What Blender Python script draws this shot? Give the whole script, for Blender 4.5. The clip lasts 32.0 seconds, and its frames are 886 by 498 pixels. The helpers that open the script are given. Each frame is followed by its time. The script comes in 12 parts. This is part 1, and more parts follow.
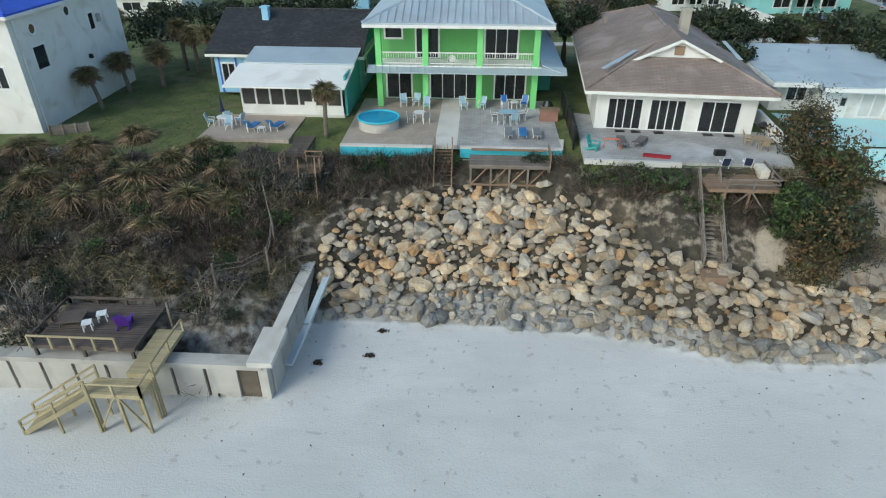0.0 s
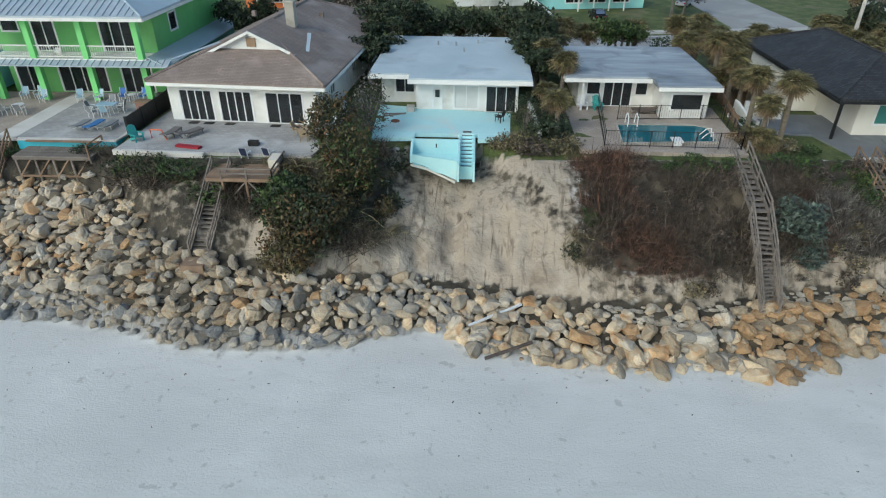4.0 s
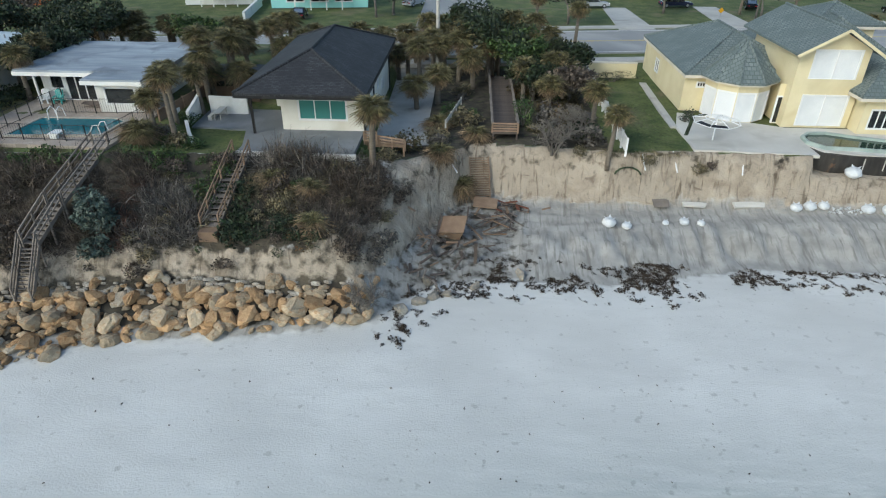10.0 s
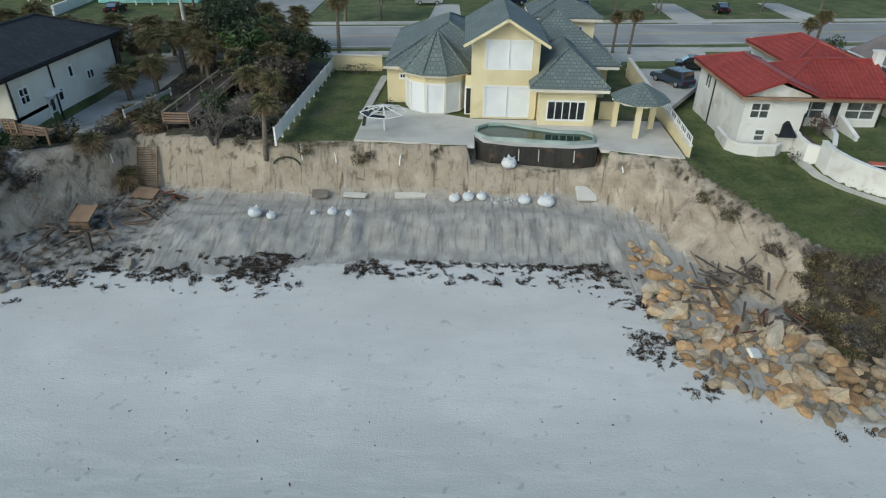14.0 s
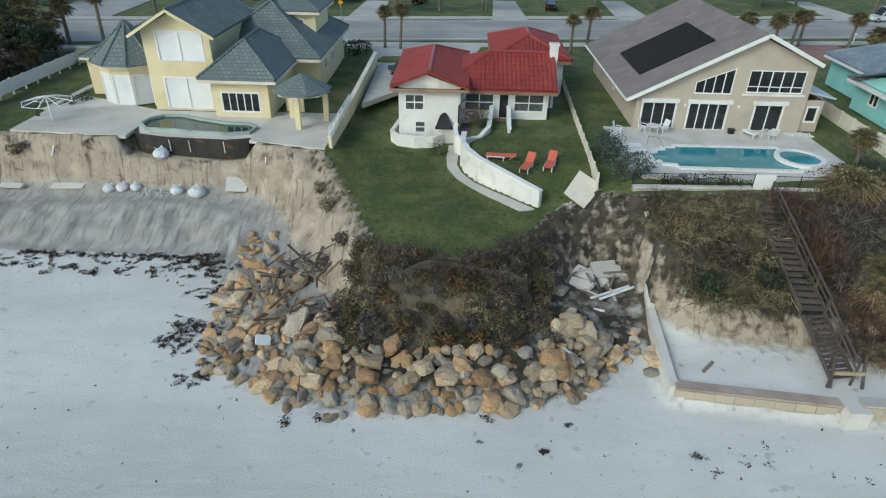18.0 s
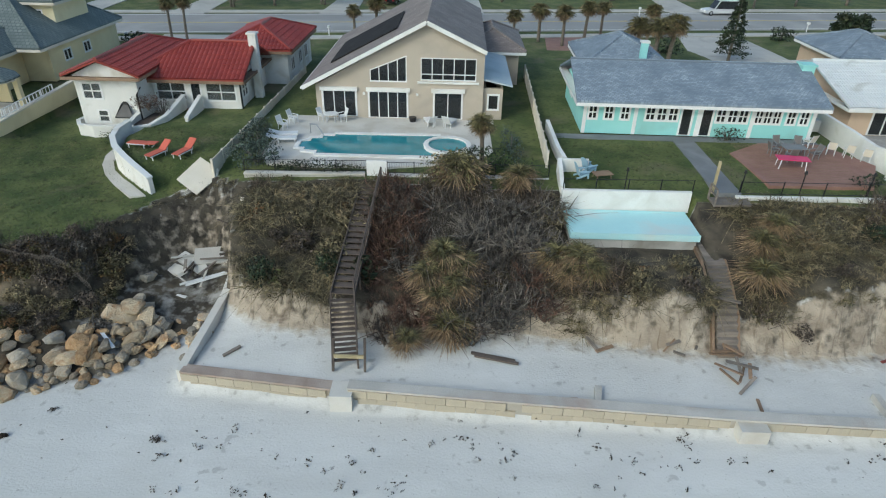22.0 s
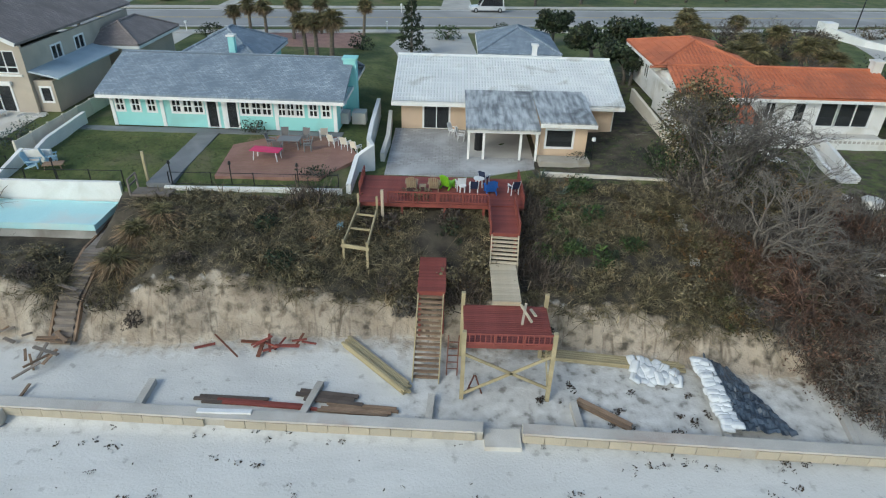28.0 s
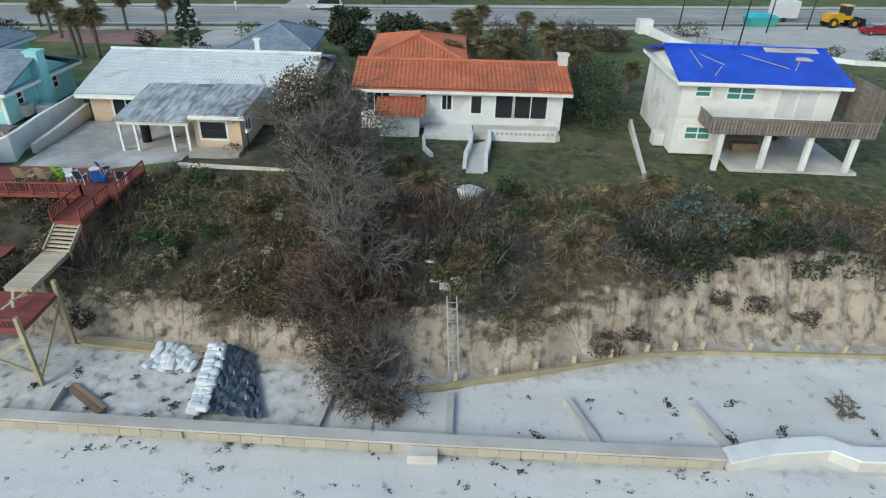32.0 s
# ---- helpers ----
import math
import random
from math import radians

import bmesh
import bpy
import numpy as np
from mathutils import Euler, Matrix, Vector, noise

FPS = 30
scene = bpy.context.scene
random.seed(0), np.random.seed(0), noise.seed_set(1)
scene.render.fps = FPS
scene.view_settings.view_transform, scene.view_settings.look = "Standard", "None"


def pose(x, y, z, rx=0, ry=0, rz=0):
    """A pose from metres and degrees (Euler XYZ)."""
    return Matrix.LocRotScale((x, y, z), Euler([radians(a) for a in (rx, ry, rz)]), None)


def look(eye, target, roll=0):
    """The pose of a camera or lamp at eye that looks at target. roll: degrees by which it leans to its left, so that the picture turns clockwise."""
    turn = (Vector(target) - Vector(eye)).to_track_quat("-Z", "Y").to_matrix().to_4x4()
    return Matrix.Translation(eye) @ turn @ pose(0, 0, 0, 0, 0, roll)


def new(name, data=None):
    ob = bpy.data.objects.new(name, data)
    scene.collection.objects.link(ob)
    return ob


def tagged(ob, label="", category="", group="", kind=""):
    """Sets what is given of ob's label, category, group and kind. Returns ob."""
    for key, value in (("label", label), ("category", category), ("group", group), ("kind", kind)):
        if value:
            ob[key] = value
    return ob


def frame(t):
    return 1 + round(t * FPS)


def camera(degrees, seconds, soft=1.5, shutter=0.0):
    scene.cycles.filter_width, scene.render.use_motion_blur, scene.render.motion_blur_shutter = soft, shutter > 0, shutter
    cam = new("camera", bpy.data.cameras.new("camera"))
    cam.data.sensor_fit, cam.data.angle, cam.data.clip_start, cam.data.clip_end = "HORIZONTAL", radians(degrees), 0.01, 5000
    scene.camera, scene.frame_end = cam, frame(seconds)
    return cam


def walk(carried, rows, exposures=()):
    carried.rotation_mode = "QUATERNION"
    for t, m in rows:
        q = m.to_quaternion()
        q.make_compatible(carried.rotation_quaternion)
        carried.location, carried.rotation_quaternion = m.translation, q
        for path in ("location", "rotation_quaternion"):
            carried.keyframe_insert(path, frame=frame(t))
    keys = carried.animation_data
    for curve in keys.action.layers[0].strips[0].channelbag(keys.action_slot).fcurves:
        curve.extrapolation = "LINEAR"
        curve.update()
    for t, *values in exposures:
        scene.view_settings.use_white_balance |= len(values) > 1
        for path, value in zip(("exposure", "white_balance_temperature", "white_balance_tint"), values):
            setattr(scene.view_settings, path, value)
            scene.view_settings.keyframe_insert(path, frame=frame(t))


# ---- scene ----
cam = camera(71.5, 32.0, 1.15)
METRES, EYE, TILT, LEAN, TURN = 216.0, 23.4, -31.0, 0.0, 3.3
ROWS = [
    (0.0, 0.0, 0.0, 0.0, 0.0, 0.0, -0.0),
    (0.5, 0.0176, -0.0002, -0.0006, 0.0, 0.01, 0.06),
    (1.0, 0.0355, -0.0005, -0.0011, -0.03, -0.0, 0.11),
    (1.5, 0.0545, -0.0006, -0.0014, 0.07, -0.09, 0.22),
    (2.0, 0.0728, -0.0009, -0.0022, -0.08, -0.05, 0.24),
    (2.5, 0.0912, -0.0014, -0.0027, -0.21, -0.02, 0.25),
    (3.0, 0.1101, -0.0017, -0.0031, -0.27, -0.01, 0.29),
    (3.5, 0.1288, -0.0022, -0.0033, -0.4, -0.05, 0.3),
    (4.0, 0.1487, -0.0025, -0.0034, -0.52, -0.09, 0.28),
    (4.5, 0.1668, -0.0029, -0.0034, -0.72, -0.14, 0.25),
    (6.5, 0.2394, -0.0039, -0.0047, -0.68, -0.01, 0.09),
    (7.0, 0.2569, -0.0044, -0.0051, -0.67, 0.0, 0.09),
    (7.5, 0.2743, -0.005, -0.0055, -0.66, 0.02, 0.06),
    (8.0, 0.2915, -0.0055, -0.006, -0.66, 0.03, 0.03),
    (8.5, 0.3083, -0.0061, -0.0063, -0.73, 0.07, -0.01),
    (9.0, 0.3251, -0.0067, -0.0067, -0.73, 0.15, -0.01),
    (9.5, 0.3413, -0.0068, -0.0068, -0.75, 0.12, -0.03),
    (10.0, 0.3573, -0.0071, -0.0074, -0.73, 0.13, -0.02),
    (10.5, 0.3715, -0.0075, -0.0081, -0.87, 0.15, -0.03),
    (11.0, 0.3865, -0.0077, -0.0082, -1.02, 0.15, -0.04),
    (11.5, 0.402, -0.0075, -0.0087, -1.08, 0.18, -0.02),
    (12.0, 0.4179, -0.0072, -0.009, -1.07, 0.16, 0.01),
    (12.5, 0.4333, -0.0069, -0.0098, -1.18, 0.26, -0.04),
    (13.0, 0.4491, -0.0068, -0.0107, -1.25, 0.36, -0.05),
    (13.5, 0.4653, -0.0068, -0.0112, -1.26, 0.37, -0.03),
    (14.0, 0.4813, -0.0069, -0.0119, -1.34, 0.41, -0.06),
    (14.5, 0.4975, -0.0072, -0.0126, -1.4, 0.45, -0.08),
    (16.5, 0.5615, -0.0092, -0.0137, -1.52, 0.42, -0.22),
    (17.0, 0.5772, -0.0096, -0.0143, -1.52, 0.46, -0.22),
    (17.5, 0.5919, -0.0102, -0.0148, -1.63, 0.5, -0.23),
    (18.0, 0.6067, -0.0105, -0.0153, -1.67, 0.51, -0.21),
    (18.5, 0.6213, -0.0107, -0.0158, -1.69, 0.48, -0.16),
    (19.0, 0.636, -0.011, -0.0164, -1.64, 0.49, -0.08),
    (19.5, 0.6505, -0.0112, -0.017, -1.69, 0.49, -0.05),
    (20.0, 0.6649, -0.0115, -0.0176, -1.75, 0.48, -0.02),
    (20.5, 0.6793, -0.012, -0.0179, -1.84, 0.42, 0.01),
    (21.0, 0.6937, -0.0124, -0.0184, -1.93, 0.49, 0.01),
    (21.5, 0.7082, -0.013, -0.0187, -1.98, 0.5, 0.01),
    (22.0, 0.7226, -0.0137, -0.019, -2.0, 0.47, 0.01),
    (22.5, 0.737, -0.0144, -0.0191, -2.03, 0.46, 0.04),
    (23.0, 0.7511, -0.0151, -0.0197, -2.09, 0.49, 0.02),
    (23.5, 0.7651, -0.0161, -0.02, -2.18, 0.45, -0.01),
    (24.0, 0.7789, -0.0171, -0.0202, -2.26, 0.47, -0.06),
    (24.5, 0.7928, -0.0179, -0.0203, -2.32, 0.47, -0.1),
    (25.0, 0.8063, -0.0189, -0.0206, -2.37, 0.5, -0.12),
    (25.5, 0.8195, -0.0196, -0.0212, -2.4, 0.52, -0.1),
    (27.5, 0.8713, -0.0226, -0.0218, -2.69, 0.43, 0.0),
    (28.0, 0.8844, -0.0234, -0.022, -2.74, 0.42, 0.02),
    (28.5, 0.8977, -0.0238, -0.0224, -2.74, 0.46, 0.05),
    (29.0, 0.9108, -0.0243, -0.0225, -2.84, 0.45, 0.05),
    (29.5, 0.9242, -0.025, -0.0227, -2.88, 0.49, 0.06),
    (30.0, 0.9377, -0.0259, -0.0232, -2.94, 0.51, 0.06),
    (30.5, 0.9517, -0.0274, -0.024, -2.99, 0.52, 0.07),
    (31.0, 0.9662, -0.0292, -0.0244, -3.06, 0.5, 0.09),
    (31.5, 0.982, -0.0306, -0.0252, -3.08, 0.55, 0.13),
    (32.0, 0.9987, -0.0318, -0.0259, -3.1, 0.57, 0.18),
]
walk(cam, [(t, pose(0, 0, EYE, TILT, LEAN, TURN) @ pose(METRES * x, METRES * 0.8685 * y, METRES * z, 90 + pitch, roll, yaw)) for t, x, y, z, yaw, pitch, roll in ROWS], [(0, 0.42, 6350, -2), (4, 0.36, 6350, -1), (9, 0.48, 6350, 0), (11, 0.44, 6350, -1), (14, 0.17, 6400, -2), (19, 0.3, 6300, -3), (25, 0.32, 6350, -1), (28, 0.36, 6350, -1), (32, 0.46, 6320, -2)])


# ---- world and sun: late, overcast daylight ----
world = bpy.data.worlds.new("World")
scene.world = world
world.use_nodes = True
wn = world.node_tree
sky = wn.nodes.new("ShaderNodeTexSky")
sky.sky_type, sky.sun_disc = "NISHITA", False
sky.sun_elevation, sky.sun_rotation = radians(32), radians(220)
sky.dust_density, sky.air_density, sky.ozone_density = 1.8, 1.0, 1.2
wn.links.new(sky.outputs["Color"], wn.nodes["Background"].inputs["Color"])
wn.nodes["Background"].inputs["Strength"].default_value = 0.15
sun = new("sun", bpy.data.lights.new("sun", "SUN"))
sun.data.energy, sun.data.angle, sun.data.color = 0.9, radians(22), (1.0, 0.985, 0.965)
sun.matrix_world = look((22, -60, 85), (95, 25, 0))

U = 1.2  # the plan below is drawn in units of 1.2 m
RND = random.Random(7)


# ---- materials ----
def links(mat):
    mat.use_nodes = True
    nt = mat.node_tree
    return nt, nt.nodes["Principled BSDF"]


def ramp_mix(nt, fac, a, b):
    m = nt.nodes.new("ShaderNodeMix")
    m.data_type = "RGBA"
    if fac is not None:
        nt.links.new(fac, m.inputs[0])
    for sock, v in ((m.inputs[6], a), (m.inputs[7], b)):
        if isinstance(v, tuple):
            sock.default_value = (*v, 1)
        else:
            nt.links.new(v, sock)
    return m.outputs[2]


def noise_fac(nt, coord, scale, detail=4.0, lo=0.35, hi=0.65, distort=0.0, stretch=None):
    if stretch:
        mp = nt.nodes.new("ShaderNodeMapping")
        mp.inputs["Scale"].default_value = stretch
        nt.links.new(coord, mp.inputs["Vector"])
        coord = mp.outputs["Vector"]
    n = nt.nodes.new("ShaderNodeTexNoise")
    n.inputs["Scale"].default_value, n.inputs["Detail"].default_value = scale, detail
    n.inputs["Distortion"].default_value = distort
    nt.links.new(coord, n.inputs["Vector"])
    r = nt.nodes.new("ShaderNodeMapRange")
    r.inputs["From Min"].default_value, r.inputs["From Max"].default_value = lo, hi
    nt.links.new(n.outputs["Fac"], r.inputs["Value"])
    return r.outputs["Result"]


def bump(nt, bsdf, height, strength, dist=0.02):
    b = nt.nodes.new("ShaderNodeBump")
    b.inputs["Strength"].default_value, b.inputs["Distance"].default_value = strength, dist
    nt.links.new(height, b.inputs["Height"])
    nt.links.new(b.outputs["Normal"], bsdf.inputs["Normal"])


def surf(name, c1, c2, scale=1.0, rough=0.75, metal=0.0, fine=18.0, stain=None, stain_scale=0.35, bumps=0.25, vary=0.0,
         stretch=None, stain_lo=0.52, stain_hi=0.72, island=False):
    """Two-scale mottled surface: c1 and c2 mixed by a broad noise, fine grain, and stains of their own shape."""
    mat = bpy.data.materials.new(name)
    nt, bsdf = links(mat)
    co = nt.nodes.new("ShaderNodeTexCoord").outputs["Object"]
    col = ramp_mix(nt, noise_fac(nt, co, scale, 5, stretch=stretch), c1, c2)
    grain = noise_fac(nt, co, fine, 3, 0.3, 0.7, stretch=stretch)
    dark = tuple(0.78 * (a + b) / 2 for a, b in zip(c1, c2))
    g2 = nt.nodes.new("ShaderNodeMath")
    g2.operation = "MULTIPLY"
    g2.inputs[1].default_value = 0.45
    nt.links.new(grain, g2.inputs[0])
    col = ramp_mix(nt, g2.outputs[0], col, dark)
    if stain:
        col = ramp_mix(nt, noise_fac(nt, co, stain_scale, 7, stain_lo, stain_hi, 0.6), col, stain)
    if vary:
        if island:
            rnd = nt.nodes.new("ShaderNodeNewGeometry").outputs["Random Per Island"]
        else:
            rnd = nt.nodes.new("ShaderNodeObjectInfo").outputs["Random"]
        hs = nt.nodes.new("ShaderNodeHueSaturation")
        r = nt.nodes.new("ShaderNodeMapRange")
        r.inputs["To Min"].default_value, r.inputs["To Max"].default_value = 1 - vary, 1 + vary
        nt.links.new(rnd, r.inputs["Value"])
        nt.links.new(r.outputs["Result"], hs.inputs["Value"])
        nt.links.new(col, hs.inputs["Color"])
        col = hs.outputs["Color"]
    nt.links.new(col, bsdf.inputs["Base Color"])
    bsdf.inputs["Roughness"].default_value, bsdf.inputs["Metallic"].default_value = rough, metal
    if bumps:
        bump(nt, bsdf, grain, bumps, 0.03)
    return mat


def bricked(name, c1, c2, mortar, w, h, rough=0.8, offset=0.5, gap=0.02, vertical=False, stain=None, squash=1.0):
    """Laid courses (shingles or pavers) too small to be built singly at this distance, with recessed joints."""
    mat = bpy.data.materials.new(name)
    nt, bsdf = links(mat)
    co = nt.nodes.new("ShaderNodeTexCoord").outputs["Object"]
    b = nt.nodes.new("ShaderNodeTexBrick")
    b.offset = offset
    b.inputs["Scale"].default_value = 1.0
    b.inputs["Brick Width"].default_value, b.inputs["Row Height"].default_value = w, h
    b.inputs["Mortar Size"].default_value = gap
    for k, c in (("Color1", c1), ("Color2", c2), ("Mortar", mortar)):
        b.inputs[k].default_value = (*c, 1)
    nt.links.new(co, b.inputs["Vector"])
    col = ramp_mix(nt, noise_fac(nt, co, 0.6, 5, 0.3, 0.75), b.outputs["Color"], tuple(0.72 * x for x in c1))
    if stain:
        col = ramp_mix(nt, noise_fac(nt, co, 0.3, 6, 0.5, 0.75, 0.5), col, stain)
    nt.links.new(col, bsdf.inputs["Base Color"])
    bsdf.inputs["Roughness"].default_value = rough
    bump(nt, bsdf, b.outputs["Fac"], -0.4, 0.02)
    return mat


def glass(name, tint, rough=0.03, trans=0.8):
    mat = bpy.data.materials.new(name)
    nt, bsdf = links(mat)
    bsdf.inputs["Base Color"].default_value = (*tint, 1)
    bsdf.inputs["Roughness"].default_value = rough
    bsdf.inputs["Transmission Weight"].default_value = trans
    bsdf.inputs["IOR"].default_value = 1.45
    bsdf.inputs["Specular IOR Level"].default_value = 0.3
    return mat


M_ = {}
M_["white"] = surf("white paint", (.74, .74, .72), (.80, .80, .78), 0.8, 0.6, stain=(.60, .59, .55), stain_scale=0.5, bumps=0.1)
M_["stucco_white"] = surf("white stucco", (.70, .70, .68), (.80, .79, .77), 0.5, 0.85, fine=30, stain=(.55, .53, .48), stain_scale=0.6, bumps=0.35)
M_["stucco_yellow"] = surf("pale yellow stucco", (.70, .61, .38), (.77, .685, .46), 0.5, 0.85, fine=30, stain=(.62, .53, .33), bumps=0.3)
M_["stucco_tan"] = surf("tan stucco", (.46, .40, .33), (.52, .455, .375), 0.5, 0.85, fine=30, stain=(.39, .345, .29), bumps=0.3)
M_["cream"] = surf("cream stucco", (.66, .61, .52), (.73, .68, .59), 0.5, 0.85, fine=30, stain=(.55, .50, .42), bumps=0.3)
M_["cream_white"] = surf("cream-white paint", (.72, .69, .615), (.79, .765, .70), .5, .8, fine=30, stain=(.62, .585, .50), bumps=.25)
M_["peach"] = surf("peach stucco", (.60, .44, .31), (.66, .50, .36), 0.5, 0.85, fine=30, stain=(.5, .38, .28), bumps=0.3)
M_["green"] = surf("leaf green siding", (.13, .42, .12), (.16, .48, .15), 0.5, 0.6, stain=(.13, .34, .12), bumps=0.1)
M_["lime"] = surf("lime green paint", (.20, .62, .20), (.23, .68, .23), 0.5, 0.5, bumps=0.1)
M_["teal"] = surf("teal siding", (.06, .30, .27), (.08, .35, .31), 0.5, 0.6, bumps=0.1)
M_["aqua"] = surf("aqua stucco", (.30, .66, .64), (.36, .72, .70), 0.5, 0.75, stain=(.28, .55, .53), bumps=0.2)
M_["sky_blue"] = surf("light blue siding", (.27, .52, .72), (.32, .58, .78), 0.5, 0.7, bumps=0.1)
M_["blue_trim"] = surf("royal blue trim", (.05, .12, .55), (.06, .15, .6), 0.5, 0.5, bumps=0.1)
M_["orange_wall"] = surf("orange stucco", (.75, .20, .06), (.8, .24, .08), 0.5, 0.8, bumps=0.2)
M_["pool_blue"] = surf("pale blue pool paint", (.42, .72, .76), (.50, .78, .80), 0.4, 0.6, stain=(.55, .68, .68), bumps=0.08)
M_["pool_grey"] = surf("grey-green pool plaster", (.30, .38, .36), (.42, .49, .46), 0.8, 0.7, stain=(.22, .26, .24), bumps=0.15)
M_["turq"] = surf("turquoise wall paint", (.05, .42, .55), (.07, .48, .60), 0.6, 0.6, stain=(.12, .38, .44), bumps=0.1)
M_["concrete"] = surf("weathered concrete", (.42, .40, .37), (.55, .53, .49), 0.5, 0.9, fine=25, stain=(.28, .26, .23), stain_scale=0.4, bumps=0.4)
M_["concrete_tan"] = surf("tan stained concrete", (.37, .34, .29), (.46, .43, .375), 0.6, 0.9, fine=25, stain=(.27, .235, .18), stain_scale=0.7, bumps=0.4)
M_["concrete_pale"] = surf("pale concrete cap", (.56, .54, .50), (.66, .64, .60), 0.5, 0.9, fine=25, stain=(.45, .41, .35), stain_scale=0.35, bumps=0.3)
M_["concrete_cap"] = surf("worn seawall cap", (.44, .42, .385), (.56, .535, .50), 0.5, 0.9, fine=22, stain=(.38, .31, .27), stain_scale=0.3, bumps=0.35)
M_["patio"] = surf("pale patio concrete", (.50, .48, .44), (.62, .60, .56), 0.4, 0.85, stain=(.42, .40, .36), bumps=0.2)
M_["pavers_grey"] = bricked("grey pavers", (.36, .35, .34), (.46, .45, .44), (.25, .24, .23), 0.5, 0.33, stain=(.52, .52, .52))
M_["pavers_tan"] = bricked("tan pavers", (.40, .33, .27), (.48, .41, .35), (.27, .23, .2), 0.4, 0.25, stain=(.36, .31, .27))
M_["patio_dark"] = surf("grey painted concrete", (.16, .17, .18), (.20, .21, .22), 0.4, 0.8, stain=(.25, .26, .27), bumps=0.2)
M_["asphalt"] = surf("worn asphalt", (.25, .25, .25), (.31, .31, .305), 0.12, 0.9, fine=22, stain=(.36, .355, .35), stain_scale=0.12, bumps=0.3)
M_["drive"] = surf("concrete drive", (.42, .41, .39), (.50, .49, .46), 0.3, 0.9, stain=(.34, .33, .31), bumps=0.2)
M_["line_yellow"] = surf("yellow road paint", (.6, .42, .08), (.66, .48, .1), 2, 0.8)
M_["line_white"] = surf("white road paint", (.66, .66, .64), (.74, .74, .72), 2, 0.8)
M_["shingle_dark"] = bricked("charcoal shingles", (.018, .020, .025), (.060, .062, .070), (.012, .012, .014), 0.35, 0.17)
M_["shingle_brown"] = bricked("brown shingles", (.24, .185, .16), (.32, .255, .22), (.15, .12, .105), 0.6, 0.16, stain=(.35, .29, .265))
M_["shingle_grey"] = bricked("dark grey shingles", (.05, .055, .062), (.075, .08, .09), (.03, .03, .035), 0.7, 0.16)
M_["shingle_blue"] = bricked("blue-grey shingles", (.19, .24, .30), (.36, .42, .48), (.15, .185, .23), 0.27, 0.17)
M_["shingle_taupe"] = bricked("taupe shingles", (.215, .18, .17), (.31, .265, .25), (.14, .12, .115), 0.4, 0.18)
M_["slate_tile"] = bricked("grey-green roof tiles", (.14, .175, .175), (.21, .245, .24), (.07, .09, .09), 0.4, 0.3, gap=0.03)
M_["metal_roof"] = surf("galvanised metal roof", (.42, .50, .56), (.50, .57, .62), 0.4, 0.45, 0.3, stain=(.38, .43, .47), bumps=0.05)
M_["roof_white"] = surf("white painted roof", (.38, .46, .51), (.50, .57, .61), 0.25, 0.6, stain=(.25, .30, .34), stain_scale=0.25, bumps=0.1, stain_lo=0.56, stain_hi=0.8)
M_["roof_flat"] = surf("grey-white flat roof", (.20, .23, .27), (.40, .44, .48), 0.5, 0.6, stain=(.13, .145, .17), stain_scale=0.3, stretch=(.35, 1.6, 1), bumps=0.1)
M_["roof_rolled"] = surf("stained grey rolled roofing", (.14, .155, .17), (.55, .58, .60), 1.3, 0.7, stain=(.09, .095, .10), stain_scale=0.5, stretch=(2.4, 0.4, 1), bumps=0.2)
M_["tile_white"] = surf("white painted roof tiles", (.62, .64, .65), (.72, .74, .74), 0.5, 0.7, stain=(.42, .42, .40), stain_scale=0.5, stain_lo=0.56, stain_hi=0.74, bumps=0.1)
M_["tile_red"] = surf("glazed red roof tiles", (.235, .034, .026), (.30, .05, .038), 0.6, 0.45, stain=(.20, .03, .025), bumps=0.1)
M_["tile_orange"] = surf("orange clay roof tiles", (.42, .12, .055), (.52, .165, .08), 0.6, 0.7, stain=(.30, .10, .055), bumps=0.15)
M_["tarp_blue"] = surf("royal blue tarpaulin", (.012, .055, .50), (.02, .09, .62), 0.6, 0.45, stain=(.01, .04, .38), bumps=0.5, fine=3)
M_["wood_grey"] = surf("weathered grey wood", (.16, .135, .115), (.25, .215, .185), 1.2, 0.85, fine=14, stretch=(1, 1, 4), vary=0.2, bumps=0.4)
M_["wood_brown"] = surf("weathered brown wood", (.20, .13, .085), (.29, .20, .135), 1.2, 0.85, fine=14, vary=0.2, bumps=0.4)
M_["wood_dark"] = surf("dark damp wood", (.075, .058, .05), (.12, .095, .08), 1.2, 0.8, fine=14, vary=0.2, bumps=0.4)
M_["wood_yellow"] = surf("fresh treated pine", (.33, .275, .16), (.43, .365, .225), 1.2, 0.75, fine=14, vary=0.12, bumps=0.3)
M_["wood_pale"] = surf("pale new lumber", (.46, .39, .28), (.56, .48, .36), 1.2, 0.75, fine=14, vary=0.12, bumps=0.3)
M_["wood_red"] = surf("red stained decking", (.19, .045, .035), (.25, .065, .05), 1.2, 0.65, fine=14, vary=0.15, bumps=0.25)
M_["wood_terra"] = surf("red-brown stained boards", (.22, .115, .09), (.29, .165, .13), 1.0, 0.7, fine=14, vary=0.12, bumps=0.25)
M_["frame_white"] = surf("white window frame", (.76, .77, .77), (.82, .82, .82), 1.5, 0.4, bumps=0.03)
M_["shutter"] = surf("white storm shutter", (.72, .74, .76), (.80, .81, .82), 0.6, 0.5, stain=(.64, .66, .68), bumps=0.05)
M_["frame_dark"] = surf("dark metal", (.025, .025, .027), (.04, .04, .042), 2, 0.4, 0.6, bumps=0.05)
